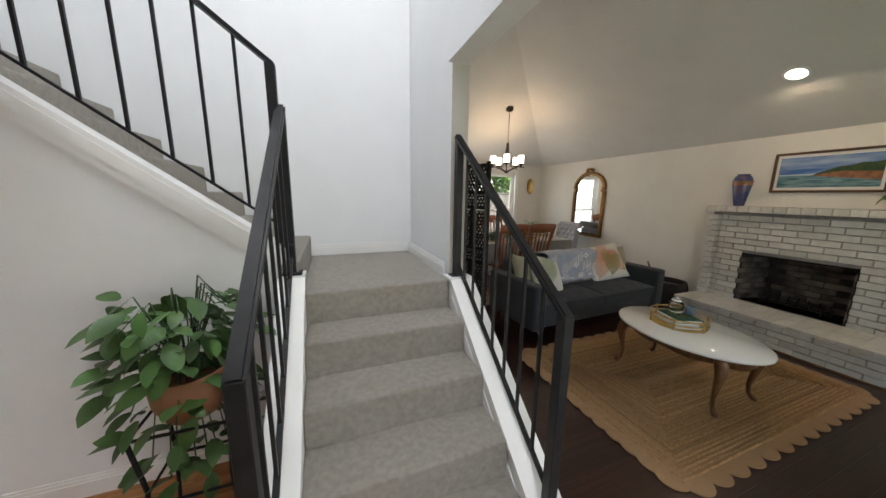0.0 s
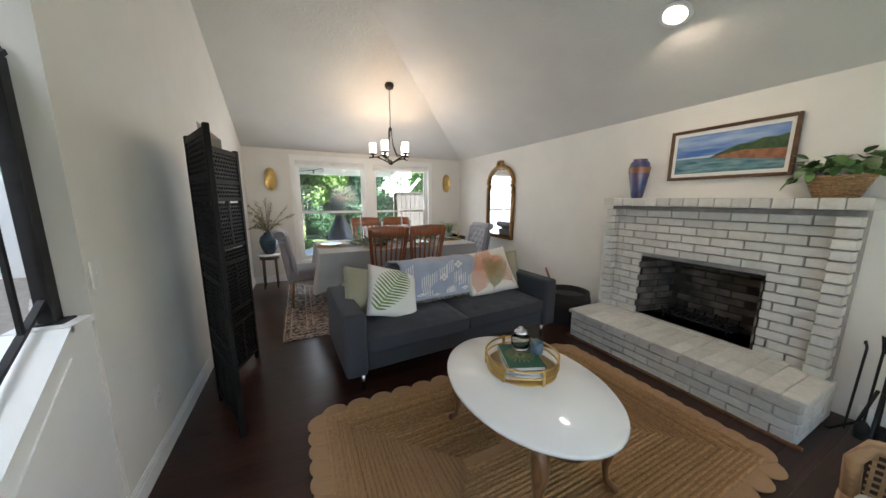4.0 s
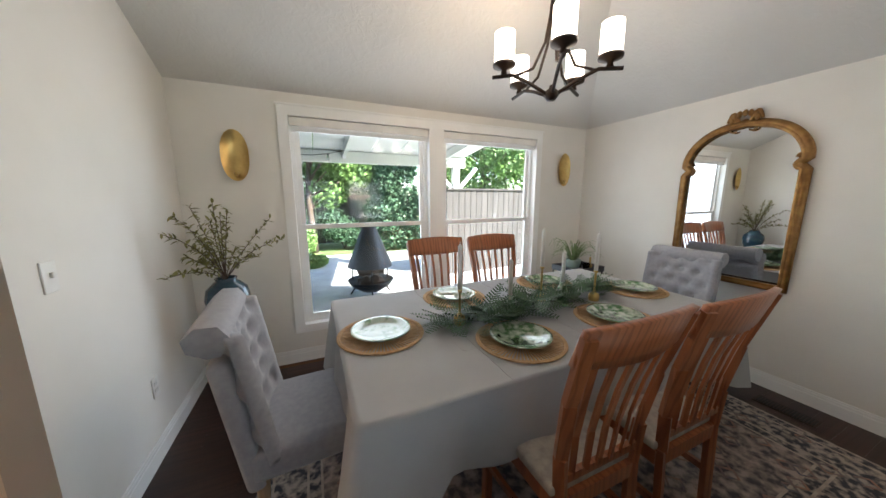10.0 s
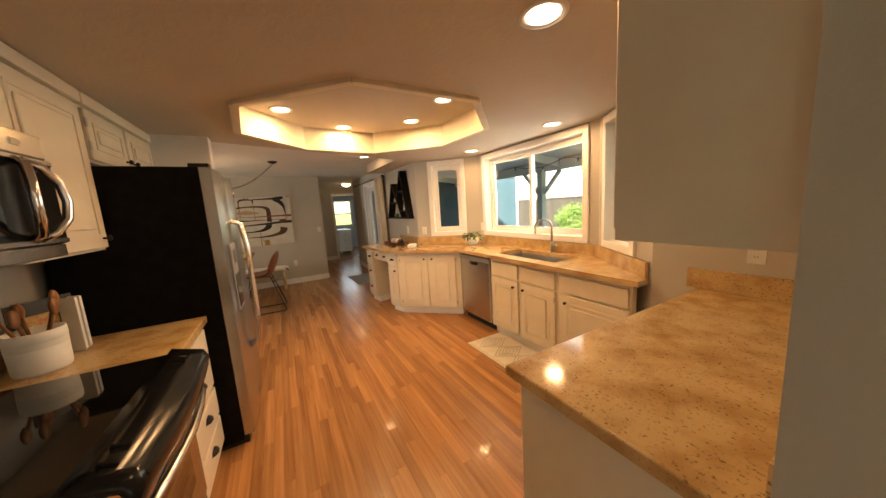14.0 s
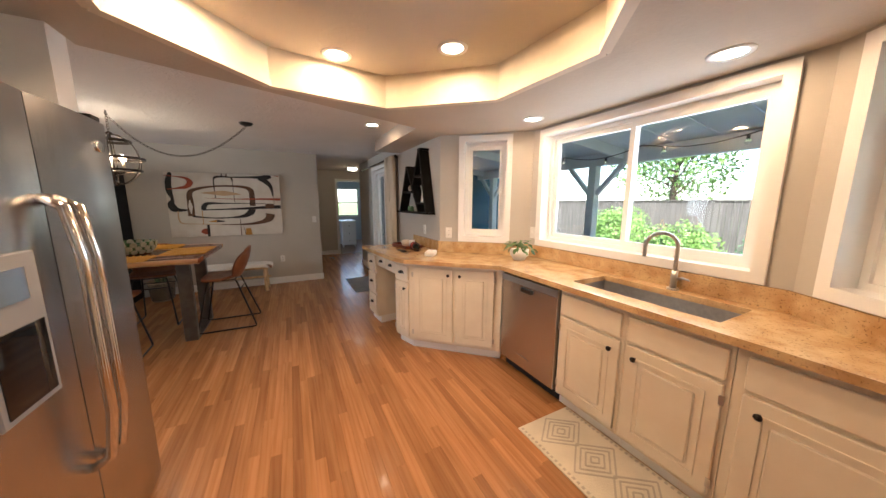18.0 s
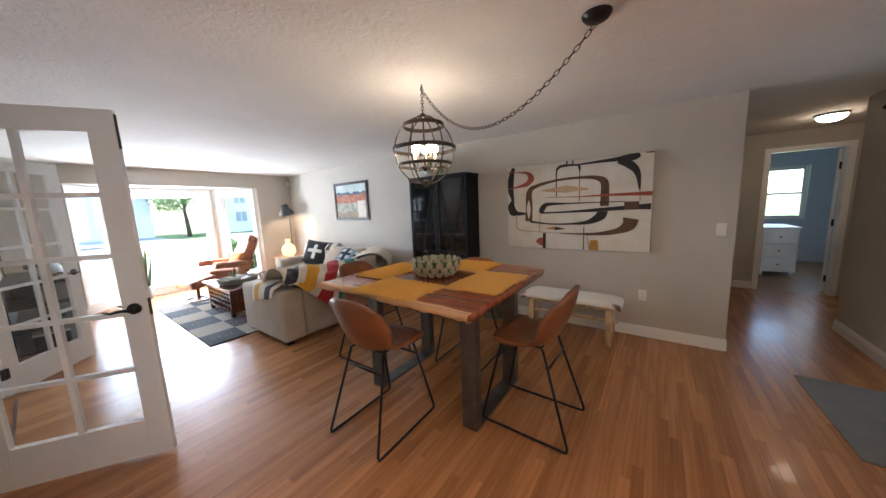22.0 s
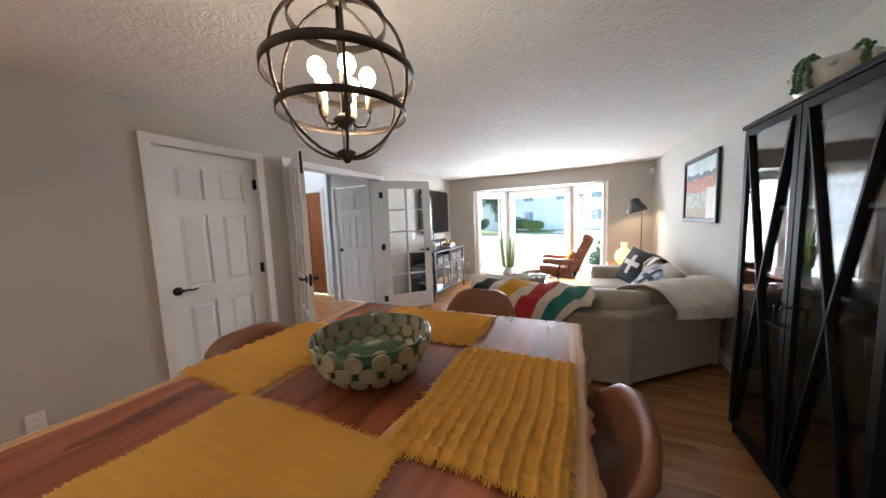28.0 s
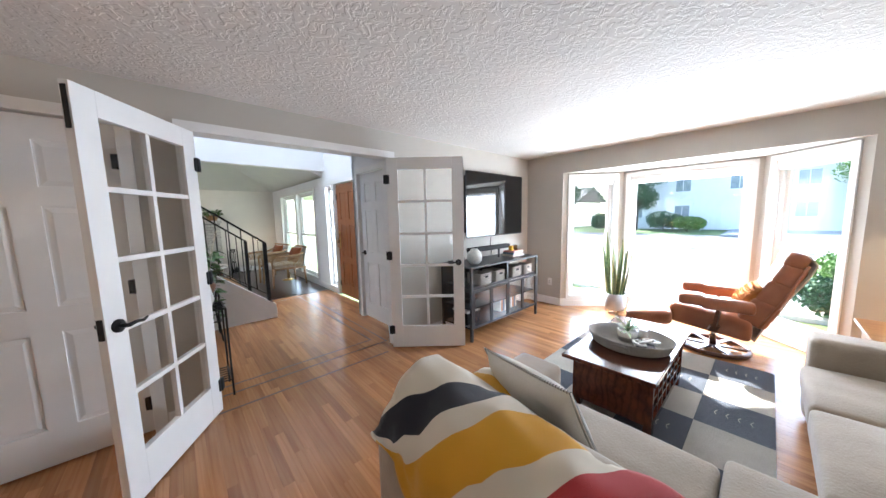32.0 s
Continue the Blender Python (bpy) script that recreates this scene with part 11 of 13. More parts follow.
# ---------------------------------------------------------------- family room: sectional sofa
SUEDE = pbr("beige_microfibre", (0.39, 0.32, 0.245), (0.33, 0.27, 0.205), 5, 0.92, bump=0.25, bscale=90, sheen=0.35, grime=0.06)
sec = thing("sectional_sofa", (0, 0, 0), "beige microfibre corner sofa with loose cushions", "sofa")
part("base", slab(bmesh.new(), [(-4.22, 0.66), (-4.22, 1.58), (-5.50, 1.58), (-6.26, 0.92), (-6.26, -1.00), (-5.38, -1.00), (-5.38, 0.66)], 0.05, 0.30, 0.02), SUEDE, sec)
part("arm", soft_box(-4.42, 0.60, 0.045, -4.17, 1.61, 0.62, 0.045), SUEDE, sec, "padded square arm")
part("arm", soft_box(-6.30, -1.10, 0.045, -5.35, -0.85, 0.61, 0.06), SUEDE, sec, "padded square arm")
part("backrest", soft_box(-5.06, 1.36, 0.05, -4.425, 1.605, 0.62, 0.04), SUEDE, sec)
part("backrest", soft_box(-5.56, 1.36, 0.05, -5.065, 1.605, 0.62, 0.04), SUEDE, sec)
d45 = math.atan2(-0.66, -0.75)
part("backrest", soft_box(0.0, 0.0, 0.05, 1.02, 0.24, 0.63, 0.05, m=Matrix.Translation((-5.51, 1.61, 0)) @ Matrix.Rotation(math.atan2(-0.68, -0.76), 4, "Z")), SUEDE, sec, "angled corner back")
part("backrest", soft_box(-6.30, -0.84, 0.05, -6.08, 0.96, 0.63, 0.04), SUEDE, sec)


def seat_cushion(x0, y0, x1, y1, name="seat_cushion", z0=0.301, z1=0.43):
    bm = soft_box(x0, y0, z0, x1, y1, z1, 0.035, 0.035, 12)
    r = random.Random(int(x0 * 31 + y0 * 77))
    ph = r.uniform(0, 6)
    for v in bm.verts:
        if v.co.z > z1 - 0.02:
            u, w = (v.co.x - x0) / (x1 - x0), (v.co.y - y0) / (y1 - y0)
            v.co.z += 0.0045 * math.sin(w * 26 + 5 * u + ph) * math.sin(math.pi * max(min(u, 1), 0)) * max(0, 1 - 2.4 * abs(w - 0.5))
    part(name, bm, SUEDE, sec)


seat_cushion(-5.06, 0.58, -4.425, 1.355), seat_cushion(-5.70, 0.50, -5.065, 1.355)
seat_cushion(-6.07, -0.22, -5.32, 0.49), seat_cushion(-6.07, -0.845, -5.32, -0.225)
part("corner_cushion", slab(bmesh.new(), [(-5.71, 0.50), (-5.71, 1.33), (-6.05, 1.02), (-6.05, 0.50)], 0.301, 0.455, 0.03), SUEDE, sec)


def back_cushion(x, y, z, yaw, w, h, t, back, roll=0):
    c = Cushion(w, h, t, 0.03)
    part("back_cushion", c.mesh(16), SUEDE, sec, "loose crumpled back cushion", lean(x, y, z, yaw, back, roll))


back_cushion(-4.78, 1.30, 0.44, 0, 0.66, 0.36, 0.24, 10), back_cushion(-5.40, 1.30, 0.44, 3, 0.64, 0.34, 0.26, 16, 2)
back_cushion(-5.80, 1.00, 0.44, 42, 0.62, 0.34, 0.24, 14)
back_cushion(-5.99, 0.40, 0.44, 90, 0.62, 0.40, 0.26, 14, 2), back_cushion(-5.99, -0.42, 0.44, 90, 0.66, 0.40, 0.24, 12)
for x, y in ((-4.25, 0.68), (-4.25, 1.53), (-5.05, 1.53), (-5.45, 0.72), (-5.42, -1.02), (-6.22, -1.02), (-6.22, 0.80)):
    part("foot", cube(x - 0.035, y - 0.035, 0, x + 0.035, y + 0.035, 0.049), BLACKWOOD, sec)

# striped wool blanket over the back
CREAM, INK, GOLD, CRIM, TEAL = (0.66, 0.60, 0.49), (0.012, 0.013, 0.022), (0.66, 0.34, 0.02), (0.42, 0.025, 0.03), (0.02, 0.17, 0.14)
WOOL = stripes("point_blanket", [CREAM, INK, CREAM, GOLD, CREAM, CRIM, CREAM, TEAL, CREAM], [0.10, 0.20, 0.28, 0.40, 0.47, 0.60, 0.67, 0.79], "X", bump=0.4)
NU, NV = 44, 36


def blanket_at(u, v):
    """u runs west along the back, v from the seat over the back and down behind it."""
    x = -4.22 - 1.06 * u
    hem = 0.76 - 0.49 * (u / 0.52 if u < 0.52 else (1 - u) / 0.48)
    reach = 1.10 + 0.20 * max(0.0, u - 0.3) / 0.7
    crest = 0.80 + 0.05 * (1 - u) ** 2
    path = [(reach, 0.655), (reach + 0.10, 0.74), (1.31, crest - 0.01), (1.42, crest), (1.53, crest - 0.035), (1.618, 0.70), (1.640, 0.60), (1.644, 0.5)]
    path[-1] = (1.644, min(hem, 0.70))
    path[-2] = (1.640, max(hem * 0.5 + 0.35, hem)) if hem < 0.6 else (1.632, 0.69)
    f = v * (len(path) - 1)
    i = min(int(f), len(path) - 2)
    a, b = path[i], path[i + 1]
    y, z = a[0] + (b[0] - a[0]) * (f - i), a[1] + (b[1] - a[1]) * (f - i)
    fold = 0.016 * math.sin(u * 17 + v * 4) + 0.009 * math.sin(u * 31 - v * 9)
    skew = 0.22 * max(0, v - 0.55) * (0.52 - u)
    if v > 0.65:
        return (x - skew * 0.5, y + abs(fold) * 0.9, z)
    return (x + 0.02 * math.sin(v * 7), y, z + fold * (0.5 + v))


bl = thing("striped_blanket", (-4.75, 1.4, 0.62), "cream wool blanket with black yellow red and teal stripes", "blanket")
grid = [[Vector(blanket_at(j / NU, i / NV)) - Vector((-4.75, 1.4, 0.62)) for j in range(NU + 1)] for i in range(NV + 1)]
bm = sheet(bmesh.new(), grid)
for f in bm.faces:
    for lp in f.loops:
        q = lp[bm.loops.layers.uv.active].uv
        q.x = min(max(q.x * 0.80 + 0.42 * (q.y - 0.45), 0.0), 1.0)
part("cloth", thicken(bm, -0.006), WOOL, bl)
for x in (-4.73, -4.79):
    part("label_bar", cube(x + 4.75 - 0.004, 0.268, -0.285, x + 4.75 + 0.004, 0.271, -0.215, m=Matrix.Rotation(0.0, 4, "X")), pbr("ink_wool", INK), bl, "short black woven bar")
ab = thing("striped_blanket", (-4.26, 1.2, 0.62), "end of a striped wool blanket over the sofa arm", "blanket")
grid = []
for i in range(19):
    v = i / 18
    row = []
    for j in range(17):
        u = j / 16
        y = -0.22 + 0.50 * u
        pth = [(-0.30, -0.10), (-0.16, 0.045), (-0.02, 0.058), (0.09, 0.022), (0.105, -0.06), (0.108, -0.18 + 0.10 * u)]
        f = v * 5
        k = min(int(f), 4)
        a, b = pth[k], pth[k + 1]
        row.append((a[0] + (b[0] - a[0]) * (f - k) + (0.006 * abs(math.sin(u * 11)) if v > 0.7 else 0), y + 0.015 * math.sin(v * 5), a[1] + (b[1] - a[1]) * (f - k) + 0.006 * math.sin(u * 14 + v * 6) + 0.006))
    grid.append(row)
part("cloth", thicken(sheet(bmesh.new(), grid), 0.006), stripes("blanket_end", [CREAM, GOLD, CREAM, INK, CREAM], [0.12, 0.34, 0.62, 0.86], "X", bump=0.4), ab)

# pillows on the sectional
WHIP = pbr("black_thread", (0.02, 0.02, 0.02), rough=0.8)
p, c = pillow("throw_pillow", lean(-4.54, 0.95, 0.46, -14, 24, 6), 0.52, 0.38, 0.15, WHITECLOTH, "cream pillow with whipstitched edge leaning in the sofa corner", "pillows on the corner sofa", piping=WHITECLOTH)
bm = bmesh.new()
for k in range(40):
    for q in ((k / 40, 1.0), (0.0, k / 40), (1.0, k / 40)):
        a, b = c.at(min(q[0] + 0.006, 1), q[1], -1), c.at(*q, 1)
        tube(bm, [a + Vector((0, -0.006, 0.002)), a + Vector((0, 0, 0.006)), b + Vector((0, 0.006, 0.002))], 0.0016, 4)
tagged(part("whipstitch", bm, WHIP, p, "dark whipstitched edge"), kind="stuff")
BLKKNIT = weave("black_knit", (0.012, 0.012, 0.014), (0.02, 0.02, 0.022), 150, bump=0.6)
p, c = pillow("cross_pillow", lean(-5.76, -0.50, 0.455, 118, 26, 9), 0.52, 0.50, 0.16, BLKKNIT, "black knitted pillow with a white cross", "pillows on the corner sofa")
bm = bmesh.new()
c.stroke(bm, (0.5, 0.24), (0.5, 0.80), 0.13, lift=0.004)
part("cross", bm, WHITECLOTH, p, "white cross")
bm = bmesh.new()
c.stroke(bm, (0.22, 0.55), (0.78, 0.55), 0.13, lift=0.005)
part("cross", bm, WHITECLOTH, p, "white cross")
pillow("throw_pillow", lean(-5.84, -0.66, 0.45, 105, 22, -4), 0.50, 0.46, 0.16, WHITECLOTH, "plain white pillow behind a black pillow", "pillows on the corner sofa")
pillow("throw_pillow", lean(-5.86, -0.02, 0.455, 96, 32, 6), 0.54, 0.42, 0.18, SUEDE, "crumpled beige pillow on the corner sofa", "pillows on the corner sofa")
BLUE1, BLUE2, NAVY, PW = (0.13, 0.18, 0.28), (0.30, 0.36, 0.44), (0.012, 0.02, 0.045), (0.60, 0.62, 0.62)
PLAIDX = pbr("plaid_white", PW, (0.52, 0.55, 0.58), 20, 0.9, bump=0.3, bscale=200)
p, c = pillow("plaid_pillow", lean(-5.70, 0.50, 0.47, 112, 46, 14), 0.54, 0.46, 0.15, PLAIDX, "blue white and navy plaid pillow on the corner sofa", "pillows on the corner sofa")
for k in range(4):
    for hv in (0, 1):
        bm = bmesh.new()
        q = 0.12 + 0.25 * k
        c.stroke(bm, (q, 0.01) if hv else (0.01, q), (q, 0.99) if hv else (0.99, q), 0.10 if (k + hv) % 2 else 0.12, n=12, lift=0.002 + 0.0012 * hv + 0.0004 * (k % 2))
        part("woven_band", bm, pbr("plaid_navy", NAVY, (0.03, 0.04, 0.07), 40, 0.9) if (k + hv) % 2 == 0 else pbr("plaid_blue", BLUE1, BLUE2, 60, 0.9, blend=(0.45, 0.55)), p)
pillow("hide_pillow", lean(-5.36, 1.02, 0.47, 8, 62, 0), 0.46, 0.34, 0.11, pbr("brown_hide", (0.34, 0.17, 0.07), (0.62, 0.52, 0.40), 7, 0.9, blend=(0.52, 0.58), bump=0.4, bscale=120), "brown and cream hide pillow lying on the sofa", "pillows on the corner sofa")
# beige throw on the angled corner
FLEECE = pbr("ivory_fleece", (0.66, 0.60, 0.51), (0.58, 0.52, 0.44), 8, 0.95, bump=0.4, bscale=120, sheen=0.4)
tw = thing("fleece_throw", (-5.90, 1.20, 0.62), "ivory fleece throw bunched over the sofa corner", "blanket")
q = Matrix.Rotation(math.atan2(-0.68, -0.76), 4, "Z")
grid = []
for i in range(23):
    v = i / 22
    row = []
    for j in range(31):
        u = j / 30
        pth = [(0.62, -0.14), (0.44, 0.02), (0.28, 0.13), (0.10, 0.175), (-0.04, 0.15), (-0.15, 0.05), (-0.165, -0.01 - 0.03 * u), (-0.17, -0.03 - 0.08 * u)]
        f = v * 7
        k = min(int(f), 6)
        a, b = pth[k], pth[k + 1]
        y, z = a[0] + (b[0] - a[0]) * (f - k), a[1] + (b[1] - a[1]) * (f - k)
        fo = 0.02 * math.sin(u * 19 + v * 3) + 0.012 * math.sin(u * 37 + v * 11)
        pt = q @ Vector((-0.22 + 0.80 * u, y - (abs(fo) if v > 0.7 else 0), z + (fo * 0.8 if v <= 0.7 else 0)))
        row.append(pt)
    grid.append(row)
part("cloth", thicken(sheet(bmesh.new(), grid), 0.010), FLEECE, tw)
w2 = thing("striped_blanket", (-6.18, -0.45, 0.64), "folded cream wool blanket with coloured stripes on the sofa back", "blanket")
grid = [[(0.24 - 0.30 * (i / 10) + 0.0, -0.45 + 0.85 * j / 24, (0.06 + 0.15 * math.sin(math.pi * min(i / 10 + 0.08, 1))) + 0.007 * math.sin(j * 0.9 + i)) for j in range(25)] for i in range(11)]
part("cloth", thicken(sheet(bmesh.new(), grid), -0.008), stripes("point_blanket_folded", [CREAM, TEAL, CREAM, CRIM, CREAM, GOLD, CREAM, INK, CREAM], [0.06, 0.15, 0.24, 0.36, 0.46, 0.58, 0.70, 0.85], "X", bump=0.4), w2)

# checked rug
RUGB, RUGC = weave("rug_slate", (0.045, 0.055, 0.075), (0.075, 0.085, 0.105), 130, bump=0.8), weave("rug_cream", (0.52, 0.48, 0.40), (0.44, 0.40, 0.33), 130, bump=0.8)
rug = thing("checked_rug", (-4.48, -0.42, 0.0005), "slate blue and cream checked wool rug under the coffee table", "rug")
rx, ry = 0.76, 1.22
part("backing", cube(-rx, -ry, 0.0, rx, ry, 0.006), RUGB, rug)
for i in range(4):
    for j in range(6):
        x0, x1 = -rx + 2 * rx * i / 4, -rx + 2 * rx * (i + 1) / 4
        y0, y1 = -ry + 2 * ry * j / 6, -ry + 2 * ry * (j + 1) / 6
        part("check", cube(x0 + 0.001, y0 + 0.001, 0.006, x1 - 0.001, y1 - 0.001, 0.0125), RUGC if (i + j) % 2 else RUGB, rug)
        if (i + j) % 2 == 0:
            for k in range(4):
                bm = bmesh.new()
                cx, cy = (x0 + x1) / 2 - 0.09 + 0.06 * k, (y0 + y1) / 2
                tube(bm, [(cx, cy - 0.03, 0.0128), (cx + 0.012, cy, 0.0128), (cx, cy + 0.03, 0.0128)], 0.003, 4)
                part("woven_mark", bm, RUGC, rug)

# fretted coffee table
CHERRY = wood("dark_cherry", (0.135, 0.036, 0.016), (0.060, 0.016, 0.009), 0.20, 16, axis=1, coat=0.5, bump=0.02)
ct = thing("coffee_table", (-4.463, -0.45, 0.013), "dark cherry coffee table with fretted lattice sides", "table")
TX, TY, TH = 0.283, 0.573, 0.427
part("top", cube(-TX, -TY, TH - 0.028, TX, TY, TH, 0.008, 3), CHERRY, ct, "glossy dark cherry top")
part("moulding", cube(-TX + 0.02, -TY + 0.06, TH - 0.045, TX - 0.02, TY - 0.06, TH - 0.0285, 0.005), CHERRY, ct)
bx, by = TX - 0.035, TY - 0.13
for s in (-1, 1):
    part("end_panel", cube(-bx, s * by - 0.012, 0.07, bx, s * by + 0.012, TH - 0.0455), CHERRY, ct)
    e = [(-by + 0.013, 0.07), (by - 0.013, TH - 0.0455)]
    bm = bmesh.new()
    x = s * (bx - 0.012)
    box(bm, x - 0.011, e[0][0], 0.07, x + 0.011, e[1][0], 0.105), box(bm, x - 0.011, e[0][0], TH - 0.075, x + 0.011, e[1][0], TH - 0.0455)
    part("side_rail", bm, CHERRY, ct)
    n = 7
    for k in range(n + 1):
        y = -by + 0.025 + (2 * by - 0.05) * k / n
        part("lattice_bar", cube(x - 0.009, y - 0.008, 0.105, x + 0.009, y + 0.008, TH - 0.075), CHERRY, ct)
    for z in (0.175, 0.24, 0.305):
        part("lattice_bar", cube(x - 0.007, -by + 0.014, z - 0.008, x + 0.007, by - 0.014, z + 0.008), CHERRY, ct)
    for t in (-1, 1):
        part("foot", cube(s * bx - s * 0.05, t * by - t * 0.06, 0.0, s * bx, t * by, 0.069, 0.008), CHERRY, ct)
part("bottom_shelf", cube(-bx + 0.03, -by + 0.013, 0.07, bx - 0.03, by - 0.013, 0.085), CHERRY, ct)
SEAGRASS = weave("seagrass_white", (0.56, 0.52, 0.44), (0.30, 0.29, 0.27), 70, bump=0.9)
CTZ = 0.4405
tray = thing("woven_tray", (-4.47, -0.36, CTZ), "oval white-washed woven tray with cut handles", "tray")
bm = bmesh.new()
lathe(bm, [(0, 0), (0.235, 0), (0.245, 0.01), (0.275, 0.075), (0.283, 0.08), (0.268, 0.08), (0.235, 0.012), (0, 0.010)], 44, sy=0.80)
part("body", bm, SEAGRASS, tray)
for k in range(6):
    z, r = 0.014 + 0.0115 * k, 0.2465 + 0.0053 * k
    bm = bmesh.new()
    tube(bm, [(r * math.cos(t), 0.80 * r * math.sin(t), z) for t in [2 * math.pi * i / 44 for i in range(44)]], 0.0055, 6, True)
    part("coil", bm, SEAGRASS, tray)
for s in (-1, 1):
    bm = bmesh.new()
    tube(bm, [(0.05 * a, s * 0.222, 0.05 + 0.012 * (1 - a * a)) for a in (-1, -0.5, 0, 0.5, 1)], 0.008, 6)
    part("handle", bm, SEAGRASS, tray)
sp2 = thing("potted_succulent", (-4.44, -0.42, CTZ + 0.011), "small variegated plant in a white and grey pot", "plant")
bm = bmesh.new()
lathe(bm, [(0, 0), (0.058, 0), (0.066, 0.035), (0.066, 0.0355)], 24)
part("pot_base", bm, pbr("grey_band", (0.33, 0.32, 0.31), rough=0.6), sp2)
bm = bmesh.new()
lathe(bm, [(0.0665, 0.0355), (0.069, 0.08), (0.06, 0.08), (0.058, 0.065), (0, 0.065)], 24)
part("pot", bm, CHINA, sp2)
r4 = random.Random(6)
VAR = pbr("variegated_leaf", (0.08, 0.17, 0.06), (0.45, 0.48, 0.26), 22, 0.45, blend=(0.5, 0.6), stretch=(1, 4, 1))
lm2 = leaf_mesh("leaf", 0.15, 0.024, VAR, 0.3, 0.35)
for k in range(16):
    part("leaf", spray(bmesh.new(), lm2, [turned((0, 0, 0.065), k * 57, r4.uniform(20, 78), 0, r4.uniform(0.7, 1.1))]), VAR, sp2)
bk = thing("book", (-4.56, -0.38, CTZ + 0.011), "small dark hardback lying in the woven tray", "book")
part("cover", cube(-0.06, -0.085, 0, 0.06, 0.085, 0.024, 0.002, 1, Matrix.Rotation(0.4, 4, "Z")), pbr("book_cover", (0.07, 0.07, 0.08), (0.40, 0.2, 0.14), 5, 0.5, blend=(0.62, 0.66)), bk)
part("pages", cube(-0.056, -0.086, 0.003, 0.062, 0.086, 0.021, m=Matrix.Rotation(0.4, 4, "Z")), pbr("pages", (0.7, 0.66, 0.56)), bk)
cd = single("candle_jar", lathe(bmesh.new(), [(0, 0), (0.034, 0), (0.036, 0.004), (0.036, 0.075), (0.03, 0.08), (0, 0.08)], 22), pbr("frosted_white", (0.66, 0.64, 0.60), rough=0.3), "white glass candle jar in the woven tray", "candle", (-4.52, -0.50, CTZ + 0.011))
ch = thing("wooden_chain", (-4.57, -0.36, CTZ + 0.037), "white wooden chain links draped over a book", "ornament")
for k in range(3):
    a = k * 1.2
    o = Vector((0.028 * k - 0.03, 0.045 * k - 0.05, 0.012 + 0.004 * (k % 2)))
    bm = bmesh.new()
    tube(bm, [o + Matrix.Rotation(a, 3, "Z") @ Vector((0.05 * math.cos(t), 0.028 * math.sin(t), (0.014 * math.sin(t) if k % 2 else 0.0))) for t in [2 * math.pi * i / 16 for i in range(16)]], 0.010, 8, True)
    part("link", bm, CHINA, ch)

# black console with baskets under the television
con = thing("console_cabinet", (-2.70, -0.97, 0), "black metal console with basket shelf and glass doors", "cabinet")
cx, cy, cz = 0.235, 0.68, 0.86
CON = pbr("console_black", (0.024, 0.025, 0.028), (0.034, 0.035, 0.038), 12, 0.38, 0.3, bump=0.03)
for sx in (-1, 1):
    for sy in (-1, 1):
        part("leg", cube(sx * cx - 0.014, sy * cy - 0.014, 0, sx * cx + 0.014, sy * cy + 0.014, cz - 0.02), CON, con)
part("top", cube(-cx - 0.015, -cy - 0.015, cz - 0.0195, cx + 0.015, cy + 0.015, cz, 0.003, 1), CON, con)
for z in (0.13, 0.60):
    part("shelf", cube(-cx + 0.015, -cy + 0.015, z, cx - 0.015, cy - 0.015, z + 0.018), CON, con)
part("middle_shelf", cube(-cx + 0.03, -cy + 0.015, 0.36, cx - 0.015, cy - 0.015, 0.372), CON, con)
part("back_panel", cube(cx - 0.012, -cy + 0.0145, 0.13, cx - 0.006, cy - 0.0145, cz - 0.02), CON, con)
part("divider", cube(-cx, -0.012, 0.619, cx - 0.013, 0.012, cz - 0.02), CON, con)
for k in range(4):
    y0, y1 = -cy + 0.018 + k * (2 * cy - 0.036) / 4, -cy + 0.018 + (k + 1) * (2 * cy - 0.036) / 4
    bm = bmesh.new()
    for q in ((y0 + 0.003, 0.15, y0 + 0.025, 0.595), (y1 - 0.025, 0.15, y1 - 0.003, 0.595), (y0 + 0.025, 0.15, y1 - 0.025, 0.172), (y0 + 0.025, 0.573, y1 - 0.025, 0.595)):
        box(bm, -cx - 0.012, q[0], q[1], -cx + 0.004, q[2], q[3])
    d = part("door", bm, CON, con)
    part("pane", cube(-cx - 0.006, y0 + 0.025, 0.172, -cx - 0.003, y1 - 0.025, 0.573), GLASS, d).visible_shadow = False
    hb = bmesh.new()
    yy = y1 - 0.014 if k % 2 == 0 else y0 + 0.014
    sphere(hb, (-cx - 0.022, yy, 0.40), 0.010, u=8, v=6)
    part("knob", hb, BLACK, d)
WHITEWASH = weave("whitewash_basket", (0.54, 0.50, 0.44), (0.36, 0.32, 0.27), 55, bump=1.0)
for k, y in enumerate((-1.48, -1.22, -0.86, -0.58)):
    b = thing("storage_basket", (-2.80, y, 0.619), "small white-washed woven basket on the console shelf", "basket", "baskets on the console")
    bm = bmesh.new()
    for q in ((-0.10, -0.09, 0.0, 0.10, 0.09, 0.01), (-0.105, -0.095, 0.0, -0.095, 0.095, 0.13), (0.095, -0.095, 0, 0.105, 0.095, 0.13), (-0.095, -0.095, 0, 0.095, -0.085, 0.13), (-0.095, 0.085, 0, 0.095, 0.095, 0.13)):
        box(bm, *q)
    part("body", bm, WHITEWASH, b)
    for z in (0.02, 0.045, 0.07, 0.095, 0.12):
        bm = bmesh.new()
        tube(bm, [(-0.107, -0.097, z), (0.107, -0.097, z), (0.107, 0.097, z), (-0.107, 0.097, z)], 0.006, 5, True)
        part("weave_row", bm, WHITEWASH, b)
    part("handle_gap", cube(-0.1145, -0.03, 0.080, -0.1135, 0.03, 0.105), BLACK, b)
